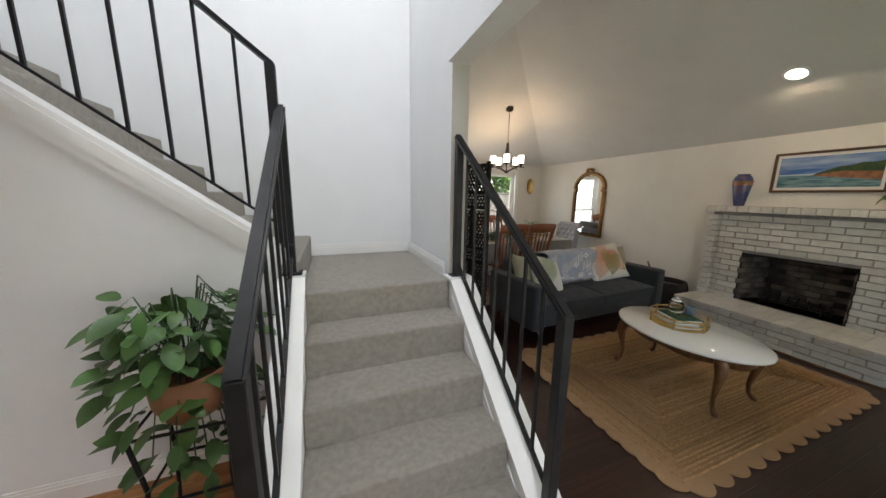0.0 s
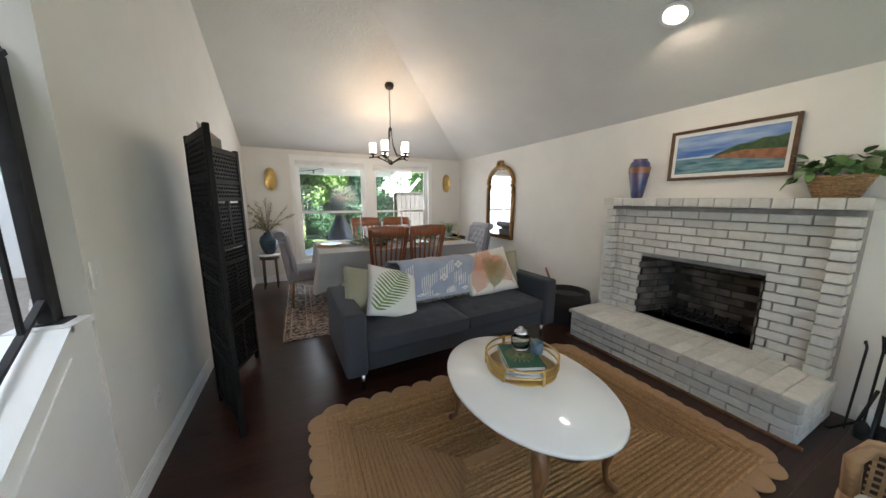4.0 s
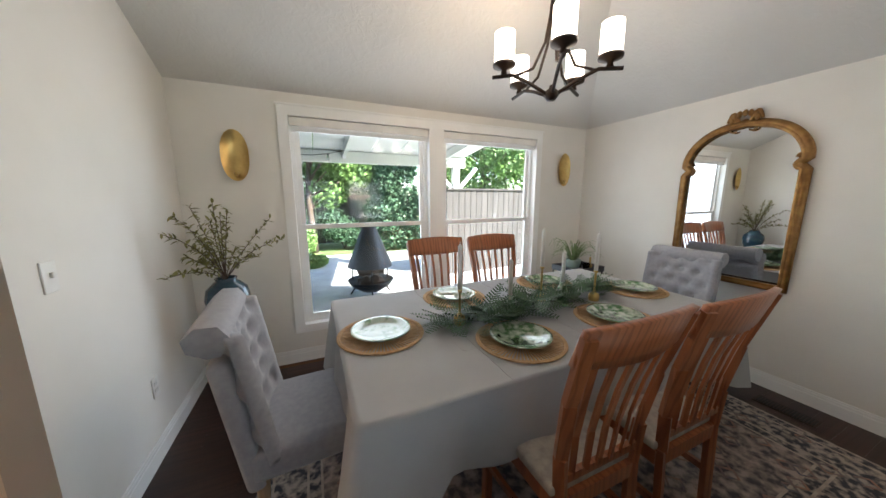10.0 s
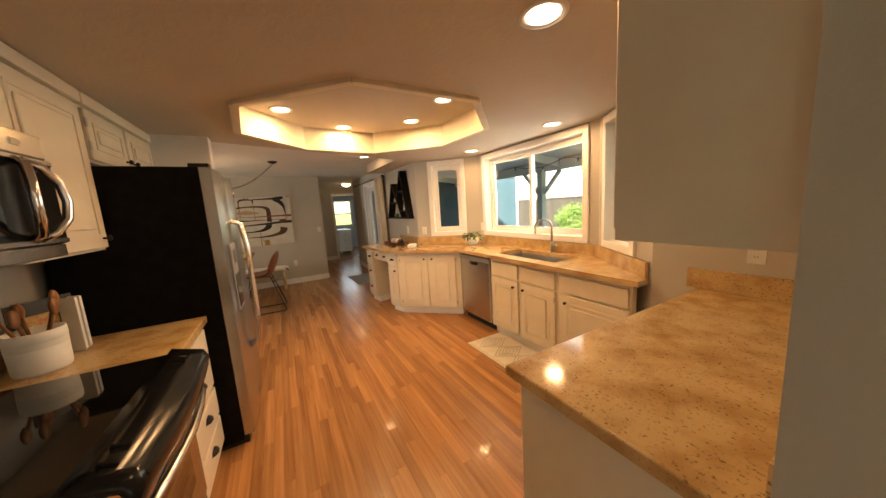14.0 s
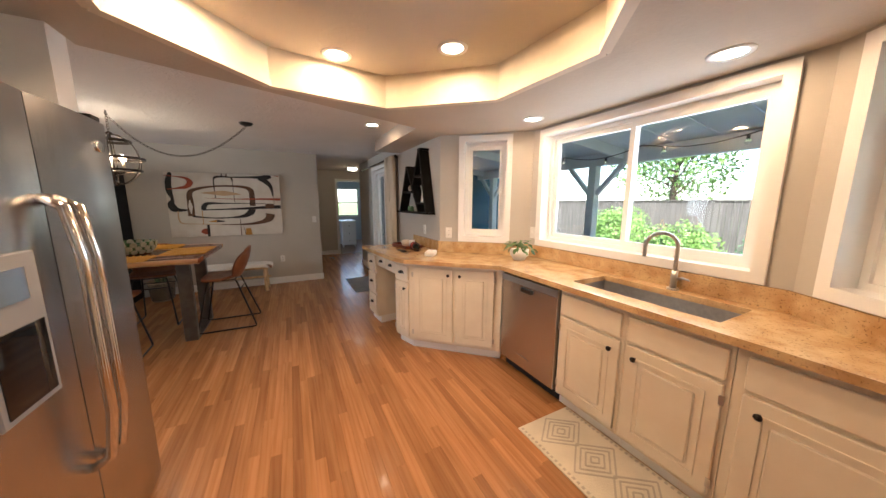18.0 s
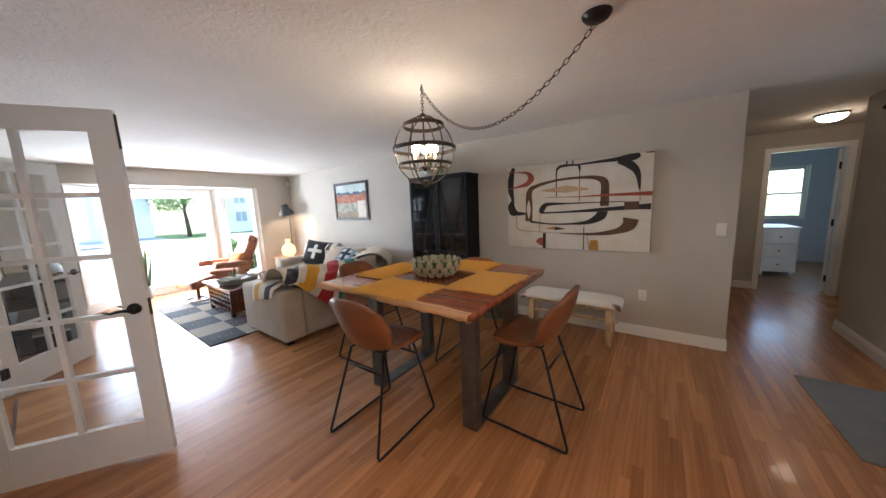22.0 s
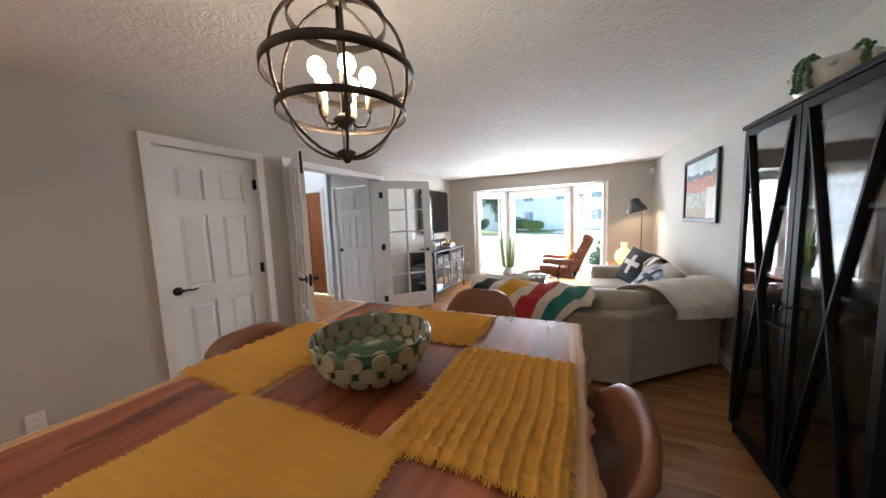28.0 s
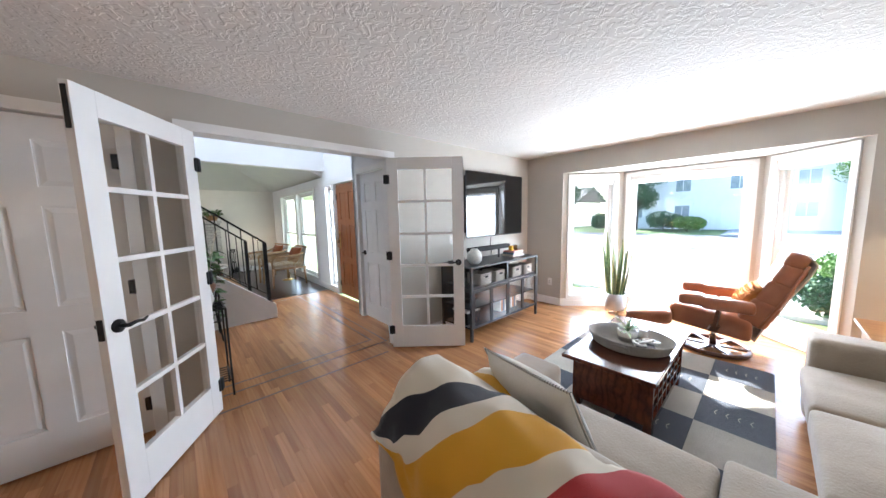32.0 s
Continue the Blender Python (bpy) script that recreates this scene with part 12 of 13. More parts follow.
for y, z, n in ((-1.40, 0.148, 5), (-1.15, 0.148, 4)):
    for k in range(n):
        b = thing("book", (-2.70, y + 0.035 * k, z), "upright paperback behind the console's glass door", "book", "books in the console")
        col = ((0.5, 0.46, 0.38), (0.12, 0.16, 0.2), (0.45, 0.2, 0.1), (0.62, 0.6, 0.55), (0.2, 0.22, 0.18))[k]
        part("cover", cube(-0.08, 0, 0, 0.08, 0.028, 0.17 + 0.01 * (k % 3), 0.002, 1), pbr("cover_%d" % k, col), b)
        part("pages", cube(-0.079, 0.003, 0.002, 0.0815, 0.025, 0.172 + 0.01 * (k % 3) - 0.003), pbr("pages_edge", (0.66, 0.62, 0.52)), b)
fb = single("fruit_bowl", lathe(bmesh.new(), [(0, 0), (0.06, 0), (0.065, 0.006), (0.12, 0.06), (0.125, 0.09), (0.118, 0.09), (0.06, 0.014), (0, 0.012)], 26), pbr("bowl_black", (0.03, 0.03, 0.03), rough=0.35), "black bowl behind the console's glass door", "bowl", (-2.70, -0.50, 0.374))
cb = thing("wooden_crate", (-2.70, -0.45, 0.149), "dark box with white lid in the console", "box")
part("body", cube(-0.12, -0.11, 0, 0.12, 0.11, 0.14, 0.004), BLACKWOOD, cb)
part("lid", cube(-0.125, -0.115, 0.141, 0.125, 0.115, 0.165, 0.004), CHINA, cb)
vs = single("bead_vase", lathe(bmesh.new(), [(0, 0), (0.05, 0), (0.08, 0.03), (0.092, 0.08), (0.082, 0.13), (0.05, 0.165), (0.038, 0.18), (0.034, 0.18), (0.045, 0.16), (0, 0.15)], 28), pbr("speckled_ceramic", (0.60, 0.60, 0.57), (0.42, 0.44, 0.44), 60, 0.4, bump=0.5, bscale=90), "round speckled ceramic vase on the console", "vase", (-2.78, -0.52, cz))
sb = thing("soundbar", (-2.66, -0.95, cz + 0.12), "slim black soundbar on a wall bracket over the console", "soundbar")
part("body", cube(-0.045, -0.40, 0.0, 0.045, 0.40, 0.055, 0.012, 3), pbr("speaker_cloth", (0.012, 0.012, 0.013), rough=0.8, bump=0.3, bscale=400), sb)
for y in (-0.2, 0.2):
    part("stand", bar(bmesh.new(), (0.0, y, -0.12), (0.0, y, 0.0), 0.02, 0.02), BLACK, sb)
tv = thing("television", (-2.42, -1.335, 1.58), "large black flat television on the wall", "television")
part("housing", cube(-0.055, -0.635, -0.37, -0.02, 0.635, 0.37, 0.006), pbr("tv_plastic", (0.015, 0.015, 0.016), rough=0.4), tv)
part("bezel", cube(-0.060, -0.64, -0.44, -0.0555, 0.64, 0.435, 0.002, 1), BLACK, tv)
part("screen", cube(-0.0625, -0.63, -0.425, -0.0605, 0.63, 0.425), BLACKGLASS, tv, "dark glossy screen")
part("bracket", cube(-0.0195, -0.2, -0.2, 0.018, 0.2, 0.2), BLACK, tv)
bm = bmesh.new()
tube(bm, [(-2.47, -1.22, 1.14), (-2.47, -1.20, 1.05), (-2.46, -1.24, 0.95), (-2.47, -1.22, cz + 0.004)], 0.005, 6)
single("tv_cable", bm, BLACK, "black cable hanging from the television to the console", "cable")
for k, (col, h, w) in enumerate((((0.62, 0.58, 0.50), 0.03, 0.13), ((0.10, 0.16, 0.22), 0.026, 0.12), ((0.55, 0.24, 0.20), 0.022, 0.11))):
    z = cz + sum((0.03, 0.026, 0.022)[:k])
    b = thing("book", (-2.72, -1.40, z), "hardback book in a stack on the console", "book", "stacked console books")
    part("cover", cube(-0.09, -w, 0.0002, 0.09, w, h - 0.0002, 0.002, 1), pbr("hardback_%d" % k, col), b)
    part("pages", cube(-0.0915, -w + 0.01, 0.004, 0.0, w - 0.01, h - 0.004), pbr("page_block", (0.7, 0.66, 0.58)), b)
single("candle", lathe(bmesh.new(), [(0, 0), (0.03, 0), (0.032, 0.06), (0.028, 0.065), (0, 0.065)], 18), pbr("yellow_wax", (0.70, 0.42, 0.03), rough=0.4), "small yellow candle on the stacked books", "candle", (-2.72, -1.35, cz + 0.079))
bm = bmesh.new()
lathe(bm, [(0, 0), (0.032, 0), (0.034, 0.07), (0.03, 0.072), (0, 0.072)], 18)
single("candle", bm, pbr("amber_jar", (0.16, 0.08, 0.03), rough=0.2, coat=0.5), "brown jar candle on the stacked books", "candle", (-2.72, -1.45, cz + 0.079))

# recliner and footstool
COGNAC = pbr("cognac_leather", (0.35, 0.135, 0.065), (0.25, 0.085, 0.040), 5, 0.34, bump=0.16, bscale=120, coat=0.3, grime=0.08)
WALNUT = wood("walnut_base", (0.12, 0.045, 0.02), (0.065, 0.024, 0.012), 0.3, 16, axis=0, coat=0.3)
rec = thing("recliner", pose(-4.80, -2.0, 0, rz=6), "cognac leather swivel recliner with a wooden ring base", "armchair")
bm = bmesh.new()
tube(bm, [(0.28 * math.cos(t), 0.28 * math.sin(t), 0.022) for t in [2 * math.pi * k / 32 for k in range(32)]], 0.022, 8, True)
part("base_ring", bm, WALNUT, rec, "wooden ring base")
bm = bmesh.new()
for a in (0, 60, 120):
    bar(bm, (-0.27 * math.cos(radians(a)), -0.27 * math.sin(radians(a)), 0.032), (0.27 * math.cos(radians(a)), 0.27 * math.sin(radians(a)), 0.032), 0.05, 0.018 - a * 0.00002)
part("base_spokes", bm, WALNUT, rec)
part("pedestal", rod(bmesh.new(), (0, 0, 0.04), (0, 0, 0.26), 0.03, 0.026, 16), CHROME, rec, "chrome pedestal")
for s in (-1, 1):
    bm = bmesh.new()
    pts = [(0.02, s * 0.10, 0.25), (0.02, s * 0.28, 0.27), (0.0, s * 0.325, 0.33), (-0.02, s * 0.33, 0.50)]
    for a, b in zip(pts, pts[1:]):
        bar(bm, a, b, 0.075, 0.026)
    part("arm_post", bm, WALNUT, rec)
    bm = soft_box(-0.26, s * 0.325 - 0.06, 0.49, 0.29, s * 0.325 + 0.06, 0.595, 0.04, 0.012)
    for v in bm.verts:
        v.co.z += 0.02 * (v.co.x > 0.1) - 0.02 * max(0, -v.co.x - 0.1)
    part("armrest", bm, COGNAC, rec, "padded leather armrest")
bm = soft_box(-0.26, -0.27, 0.23, 0.36, 0.27, 0.43, 0.06, 0.03)
for v in bm.verts:
    v.co.z += 0.05 * (v.co.x / 0.33)
part("seat", bm, COGNAC, rec, "thick leather seat pad")
bk_m = Matrix.Translation((-0.24, 0, 0.36)) @ Matrix.Rotation(radians(-24), 4, "Y")
for z0, z1, t in ((0.0, 0.25, 0.21), (0.225, 0.45, 0.19), (0.425, 0.63, 0.17)):
    part("back_pad", soft_box(-t / 2, -0.25 + z1 * 0.06, z0, t / 2, 0.25 - z1 * 0.06, z1, 0.05, m=bk_m), COGNAC, rec, "stitched leather back pad")
part("headrest", soft_box(-0.05, -0.21, 0.59, 0.10, 0.21, 0.74, 0.06, m=bk_m), COGNAC, rec)
for s in (-1, 1):
    part("back_piping", tube(bmesh.new(), [bk_m @ Vector((-0.06, s * 0.24, 0.02)), bk_m @ Vector((-0.07, s * 0.23, 0.35)), bk_m @ Vector((-0.05, s * 0.20, 0.66))], 0.012, 8), COGNAC, rec)
ot = thing("footstool", pose(-4.28, -1.70, 0, rz=14), "cognac leather footstool on a wooden ring base", "footstool")
bm = soft_box(-0.20, -0.25, 0.27, 0.20, 0.25, 0.40, 0.05, 0.03)
for v in bm.verts:
    v.co.z += 0.03 * (-v.co.x / 0.2)
part("cushion", bm, COGNAC, ot)
part("post", rod(bmesh.new(), (0, 0, 0.03), (0, 0, 0.268), 0.026), WALNUT, ot)
bm = bmesh.new()
tube(bm, [(0.20 * math.cos(t), 0.20 * math.sin(t), 0.02) for t in [2 * math.pi * k / 28 for k in range(28)]], 0.019, 8, True)
part("base_ring", bm, WALNUT, ot)
part("base_bar", bar(bmesh.new(), (-0.19, 0, 0.025), (0.19, 0, 0.025), 0.05, 0.018), WALNUT, ot)
part("base_bar", bar(bmesh.new(), (0, -0.19, 0.0245), (0, 0.19, 0.0245), 0.05, 0.016), WALNUT, ot)
ORANGE = pbr("rust_fringe_cloth", (0.50, 0.20, 0.045), (0.36, 0.12, 0.03), 10, 0.95, bump=0.8, bscale=110)
p, c = pillow("throw_pillow", rec.matrix_world @ Matrix.Translation((-0.14, 0.02, 0.45)) @ Matrix.Rotation(radians(90), 4, "Z") @ Matrix.Rotation(radians(-30), 4, "X"), 0.40, 0.32, 0.13, ORANGE, "rust-orange tufted pillow on the recliner", "pillow")
bm = bmesh.new()
for i in range(7):
    for j in range(12):
        a = c.at((j + 0.5) / 12, (i + 0.6) / 7, -1)
        tube(bm, [a, a + Vector((0.002, -0.012, -0.008)), a + Vector((0, -0.012, -0.030))], 0.004, 4)
tagged(part("tassels", bm, ORANGE, p, "rows of short tassels"), kind="stuff")
bl3 = thing("sheepskin", rec.matrix_world @ bk_m @ Matrix.Translation((-0.085, 0, 0.30)), "white fleece hanging over the recliner back", "throw")
grid = [[(-0.012 - 0.012 * abs(math.sin(j * 0.8 + i * 0.5)) + (0.085 if i == 16 else 0), -0.19 + 0.38 * j / 14, 0.445 - 0.055 * (16 - i)) for j in range(15)] for i in range(17)]
part("fleece", thicken(sheet(bmesh.new(), grid), -0.014), FLEECE, bl3)

# floor lamp, side table and amber lamp in the corner
GREYMETAL = pbr("grey_enamel", (0.11, 0.12, 0.12), (0.14, 0.15, 0.15), 12, 0.45)
fl = thing("floor_lamp", (-6.17, -1.98, 0), "charcoal metal floor lamp with a lit dome shade", "floor lamp")
bm = bmesh.new()
lathe(bm, [(0, 0), (0.14, 0), (0.145, 0.012), (0.135, 0.024), (0.02, 0.03), (0, 0.03)], 30)
part("base", bm, GREYMETAL, fl)
bm = bmesh.new()
tube(bm, [(0, 0, 0.03), (0, 0, 1.40), (0.0, 0.0, 1.56), (0.03, 0.012, 1.61), (0.075, 0.04, 1.615)], 0.011, 10)
part("pole", bm, GREYMETAL, fl)
hm = Matrix.Translation((0.12, 0.07, 1.60)) @ Matrix.Rotation(radians(12), 4, "Y")
bm = bmesh.new()
lathe(bm, [(0.160, -0.18), (0.156, -0.15), (0.138, -0.095), (0.085, -0.045), (0.072, 0.03), (0.062, 0.055), (0, 0.062)], 30)
bm.transform(hm)
part("shade", thicken(bm, 0.003), pbr("charcoal_enamel", (0.055, 0.055, 0.058), (0.045, 0.045, 0.048), 10, 0.45), fl, "charcoal enamel dome shade")
bm = bmesh.new()
sphere(bm, (0, 0, -0.115), 0.045)
bm.transform(hm)
part("bulb", bm, CANLIGHT, fl, "glowing bulb").visible_shadow = False
lamp("floor_lamp_bulb", "POINT", fl.matrix_world @ hm @ Matrix.Translation((0, 0, -0.10)), 9, WARMCAN, radius=0.03)
st_ = thing("side_table", (-5.92, -1.52, 0), "small light wooden side table between sofa and lamp", "table")
PINE = wood("honey_pine", (0.46, 0.24, 0.09), (0.36, 0.17, 0.06), 0.35, 18, axis=0, coat=0.2)
part("top", cube(-0.30, -0.30, 0.545, 0.30, 0.30, 0.57, 0.006), PINE, st_)
part("apron", cube(-0.26, -0.26, 0.42, 0.26, 0.26, 0.5445), PINE, st_)
d = part("drawer", cube(-0.20, 0.2605, 0.435, 0.20, 0.272, 0.53, 0.003), PINE, st_)
kb = bmesh.new()
sphere(kb, (0, 0.283, 0.482), 0.013)
part("knob", kb, BRASS, d)
for x in (-0.235, 0.235):
    for y in (-0.235, 0.235):
        part("leg", cube(x - 0.022, y - 0.022, 0, x + 0.022, y + 0.022, 0.4195, 0.003, 1), PINE, st_)
al = thing("amber_lamp", (-5.86, -1.55, 0.571), "glowing amber glass jug lamp on the side table", "table lamp")
bm = bmesh.new()
lathe(bm, [(0, 0), (0.08, 0), (0.115, 0.03), (0.135, 0.09), (0.13, 0.16), (0.09, 0.22), (0.045, 0.25), (0.036, 0.29), (0.048, 0.31), (0.048, 0.345), (0.04, 0.345), (0, 0.335)], 32)
part("jug", bm, pbr("amber_glow", (0.75, 0.42, 0.10), (0.66, 0.33, 0.06), 4, 0.25, emit=(1.0, 0.62, 0.20), power=0.4, coat=0.4), al, "lit amber glass jug")

# stand with pampas grass by the inner door
sd = thing("plant_stand", (-2.10, 1.98, 0), "black metal two-tier stand beside the inner door", "stand")
for x in (-0.14, 0.14):
    for y in (-0.12, 0.12):
        part("leg", bar(bmesh.new(), (x, y, 0), (x, y, 0.74), 0.014, 0.014), BLACK, sd)
for z in (0.14, 0.735):
    bm = bmesh.new()
    for k in range(7):
        x = -0.14 + 0.28 * k / 6
        bar(bm, (x, -0.12, z), (x, 0.12, z), 0.008, 0.008)
    for y in (-0.12, 0.12):
        bar(bm, (-0.147, y, z), (0.147, y, z), 0.012, 0.012)
    part("wire_shelf", bm, BLACK, sd)
pg = thing("pampas_vase", (-2.10, 1.98, 0.743), "white vase with fluffy dried pampas grass on the stand", "vase")
bm = bmesh.new()
lathe(bm, [(0, 0), (0.05, 0), (0.07, 0.06), (0.05, 0.16), (0.03, 0.20), (0.027, 0.20), (0, 0.17)], 22)
part("vase", bm, CHINA, pg)
PAMPAS = pbr("pampas", (0.62, 0.55, 0.44), (0.70, 0.65, 0.55), 30, 0.95)
r5 = random.Random(9)
for k in range(6):
    a, ti = r5.uniform(0, 6.28), r5.uniform(0.04, 0.14)
    top = Vector((ti * math.cos(a), ti * math.sin(a), 0.20 + r5.uniform(0.22, 0.36)))
    part("stem", tube(bmesh.new(), [(0, 0, 0.10), top * 0.6, top], 0.002, 4), PAMPAS, pg)
    bm = bmesh.new()
    ax = (top - Vector((0, 0, 0.15))).normalized()
    for j in range(90):
        b = top - ax * r5.uniform(-0.06, 0.16)
        dv = Vector((r5.uniform(-1, 1), r5.uniform(-1, 1), r5.uniform(0.2, 1.4))).normalized() * r5.uniform(0.02, 0.045)
        s = dv.cross(ax).normalized() * 0.0018
        bm.faces.new([bm.verts.new(v) for v in (b - s, b + s, b + dv)])
    part("plume", bm, PAMPAS, pg, "fluffy cream plume")

# ---------------------------------------------------------------- outdoors
CONCRETE = pbr("patio_concrete", (0.42, 0.42, 0.41), (0.34, 0.34, 0.33), 3, 0.9, bump=0.2, bscale=40, grime=0.1)
PALECONC = pbr("drive_concrete", (0.60, 0.59, 0.56), (0.52, 0.51, 0.48), 2, 0.9, bump=0.2, bscale=40, grime=0.06)
ASPHALT = pbr("asphalt", (0.17, 0.17, 0.168), (0.13, 0.13, 0.13), 8, 0.95, bump=0.3, bscale=120)
# Fence boards: the shade over them is put into these dark colours.
FENCEWOOD = wood("fence_shaded_grey", (0.095, 0.085, 0.078), (0.06, 0.055, 0.05), 0.9, 14, axis=2, vary=0.12, bump=0.3)
PATIOWHITE = pbr("patio_paint", (0.74, 0.74, 0.72), (0.70, 0.70, 0.68), 5, 0.6, bump=0.05)
GARDENLEAF = pbr("garden_leaf", (0.085, 0.17, 0.035), (0.15, 0.25, 0.06), 2, 0.6, vary=0.35)
CEDAR = pbr("conifer_leaf", (0.035, 0.085, 0.04), (0.06, 0.12, 0.055), 2, 0.7, vary=0.3)
BARK = pbr("bark", (0.12, 0.085, 0.06), (0.07, 0.05, 0.035), 14, 0.95, stretch=(1, 1, 0.2), bump=0.8, bscale=40)
flat("pavement_patio", [(8.0, 6.75), (8.0, 12.6), (-7.3, 12.6), (-7.3, 6.75)], -0.218, -0.17, CONCRETE, "pale concrete patio behind the house", "patio")
flat("road", [(-120, -24), (120, -24), (120, -15.5), (-120, -15.5)], -0.219, -0.20, ASPHALT, "asphalt street in front of the house", "road")
flat("pavement_street", [(-120, -15.45), (120, -15.45), (120, -13.8), (-120, -13.8)], -0.219, -0.10, CONCRETE, "concrete pavement along the street", "pavement")
flat("driveway", [(-12.5, -13.75), (2.6, -13.75), (2.6, -4.6), (-12.5, -4.6)], -0.219, -0.15, PALECONC, "pale concrete driveway", "driveway")
flat("driveway_far", [(-9, -36), (-3, -36), (-3, -24.05), (-9, -24.05)], -0.219, -0.16, CONCRETE, "concrete driveway across the street", "driveway")

def sloped(bm):
    """Leans a piece of the patio roof down towards the garden."""
    for v in bm.verts:
        v.co.z -= 0.115 * v.co.y
    return bm


pr = thing("patio_cover", (0, 6.8, 0), "white-painted covered patio with beams and posts", "patio cover")
for k in range(26):
    x = -8.2 + 0.50 * k
    part("roof_board", sloped(cube(x, 0.03, 2.62, x + 0.488, 3.30, 2.65)), PATIOWHITE, pr)
part("beam", cube(-8.2, 2.80, 2.08, 4.8, 2.92, 2.278), PATIOWHITE, pr)
part("ledger", cube(-8.2, 0.0, 2.42, -0.3, 0.045, 2.615), PATIOWHITE, pr)
for x in (-6.8, -3.9, -0.6, 1.1, 4.6):
    part("post", cube(x - 0.07, 2.79, -0.17, x + 0.07, 2.93, 2.08), PATIOWHITE, pr)
    for s in (-1, 1):
        part("brace", bar(bmesh.new(), (x + s * 0.07, 2.86, 1.62), (x + s * 0.5, 2.86, 2.08), 0.07, 0.07), PATIOWHITE, pr)
for k in range(7):
    x = -7.2 + 1.9 * k
    part("rafter", sloped(cube(x - 0.03, 0.05, 2.47, x + 0.03, 2.795, 2.615)), PATIOWHITE, pr)
sl = thing("string_lights", (0, 9.0, 2.20), "black string of patio bulbs under the cover", "string lights")
bm = bmesh.new()
tube(bm, [(-4.0 + 0.25 * k, 0, -0.10 * abs(math.sin(k * math.pi / 5))) for k in range(26)], 0.006, 5)
part("cord", bm, BLACK, sl)
for k in range(0, 26, 3):
    x, z = -4.0 + 0.25 * k, -0.10 * abs(math.sin(k * math.pi / 5))
    bm = bmesh.new()
    sphere(bm, (x, 0, z - 0.07), 0.03, u=8, v=6)
    b = part("bulb", bm, JAR, sl)
    part("socket", rod(bmesh.new(), (x, 0, z - 0.045), (x, 0, z), 0.015), BLACK, b)

# hooded fire pit
fp = thing("fire_pit", (2.52, 8.55, -0.169), "dark metal fire pit with a cone hood and stacked logs", "fire pit")
bm = bmesh.new()
lathe(bm, [(0, 0.09), (0.15, 0.10), (0.30, 0.19), (0.37, 0.29), (0.35, 0.29), (0.28, 0.20), (0, 0.12)], 32)
part("bowl", bm, BLACK, fp)
bm = bmesh.new()
lathe(bm, [(0.36, 0.52), (0.345, 0.55), (0.13, 1.10), (0.10, 1.20), (0.08, 1.20), (0.11, 1.09), (0.33, 0.54)], 32)
part("hood", bm, pbr("hood_black", (0.03, 0.032, 0.036), (0.045, 0.047, 0.05), 6, 0.5, 0.4), fp, "dark cone hood")
for k in range(3):
    a = 2.1 * k + 0.4
    part("hood_post", rod(bmesh.new(), (0.33 * math.cos(a), 0.33 * math.sin(a), 0.25), (0.34 * math.cos(a), 0.34 * math.sin(a), 0.54), 0.009), BLACK, fp)
    part("leg", rod(bmesh.new(), (0.38 * math.cos(a), 0.38 * math.sin(a), 0), (0.26 * math.cos(a), 0.26 * math.sin(a), 0.17), 0.013), BLACK, fp)
for k in range(6):
    z = 0.25 + 0.09 * (k // 2)
    y = -0.08 + 0.16 * (k % 2)
    bm = bmesh.new()
    rod(bm, (-0.20, y, z), (0.20, y, z), 0.055, 0.05, 7)
    part("log", bm, BARK, fp, "split firewood", Matrix.Rotation(1.4 * (k // 2 % 2), 4, "Z"))

# fences
fence_mesh = cube(-0.068, -0.01, 0.0, 0.068, 0.01, 1.85)
fence_mesh = mesh_of("fence_board", fence_mesh, FENCEWOOD)


def fence(p0, p1, label, h=1.85):
    m, L = along(p0, p1, -0.22)
    f = thing("fence", m, label, "fence", "garden fences")
    n = int(L / 0.145)
    for k in range(n):
        b = part("board", fence_mesh, None, f, m=Matrix.Translation((0.07 + 0.145 * k, 0, 0.04)) @ Matrix.Diagonal((1, 1, h / 1.85, 1)))
    for z in (0.3, h - 0.25):
        part("rail", cube(0, 0.012, z, L, 0.05, z + 0.09), FENCEWOOD, f)
    part("cap", cube(0, -0.05, h + 0.042, L, 0.07, h + 0.075), FENCEWOOD, f)
    for k in range(int(L / 2.4) + 1):
        part("post", cube(2.4 * k - 0.045, 0.051, 0.0, 2.4 * k + 0.045, 0.14, h + 0.041), FENCEWOOD, f)


fence((4.25, 9.35), (9.4, 9.6), "grey weathered board fence beside the patio, colour darkened for shade", 1.78)
fence((-14, 15.2), (6, 15.2), "grey weathered board fence at the end of the garden, colour darkened for shade", 1.7)

# trees and shrubs: tapered trunk, limbs, crown of many leaves
leafq = bmesh.new()
sheet(leafq, [[(-0.5, -0.28, 0.0), (0, -0.1, 0.06), (0.5, -0.28, 0)], [(-0.35, 0.12, 0.02), (0, 0.2, 0.12), (0.35, 0.12, 0.02)], [(0, 0.6, 0), (0.0, 0.62, 0.0), (0.02, 0.6, 0)]])
leaf_pts = [v.co.copy() for v in leafq.verts]
leaf_faces = [[v.index for v in f.verts] for f in leafq.faces if (leafq.verts.index_update() or True)]
leafq.free()


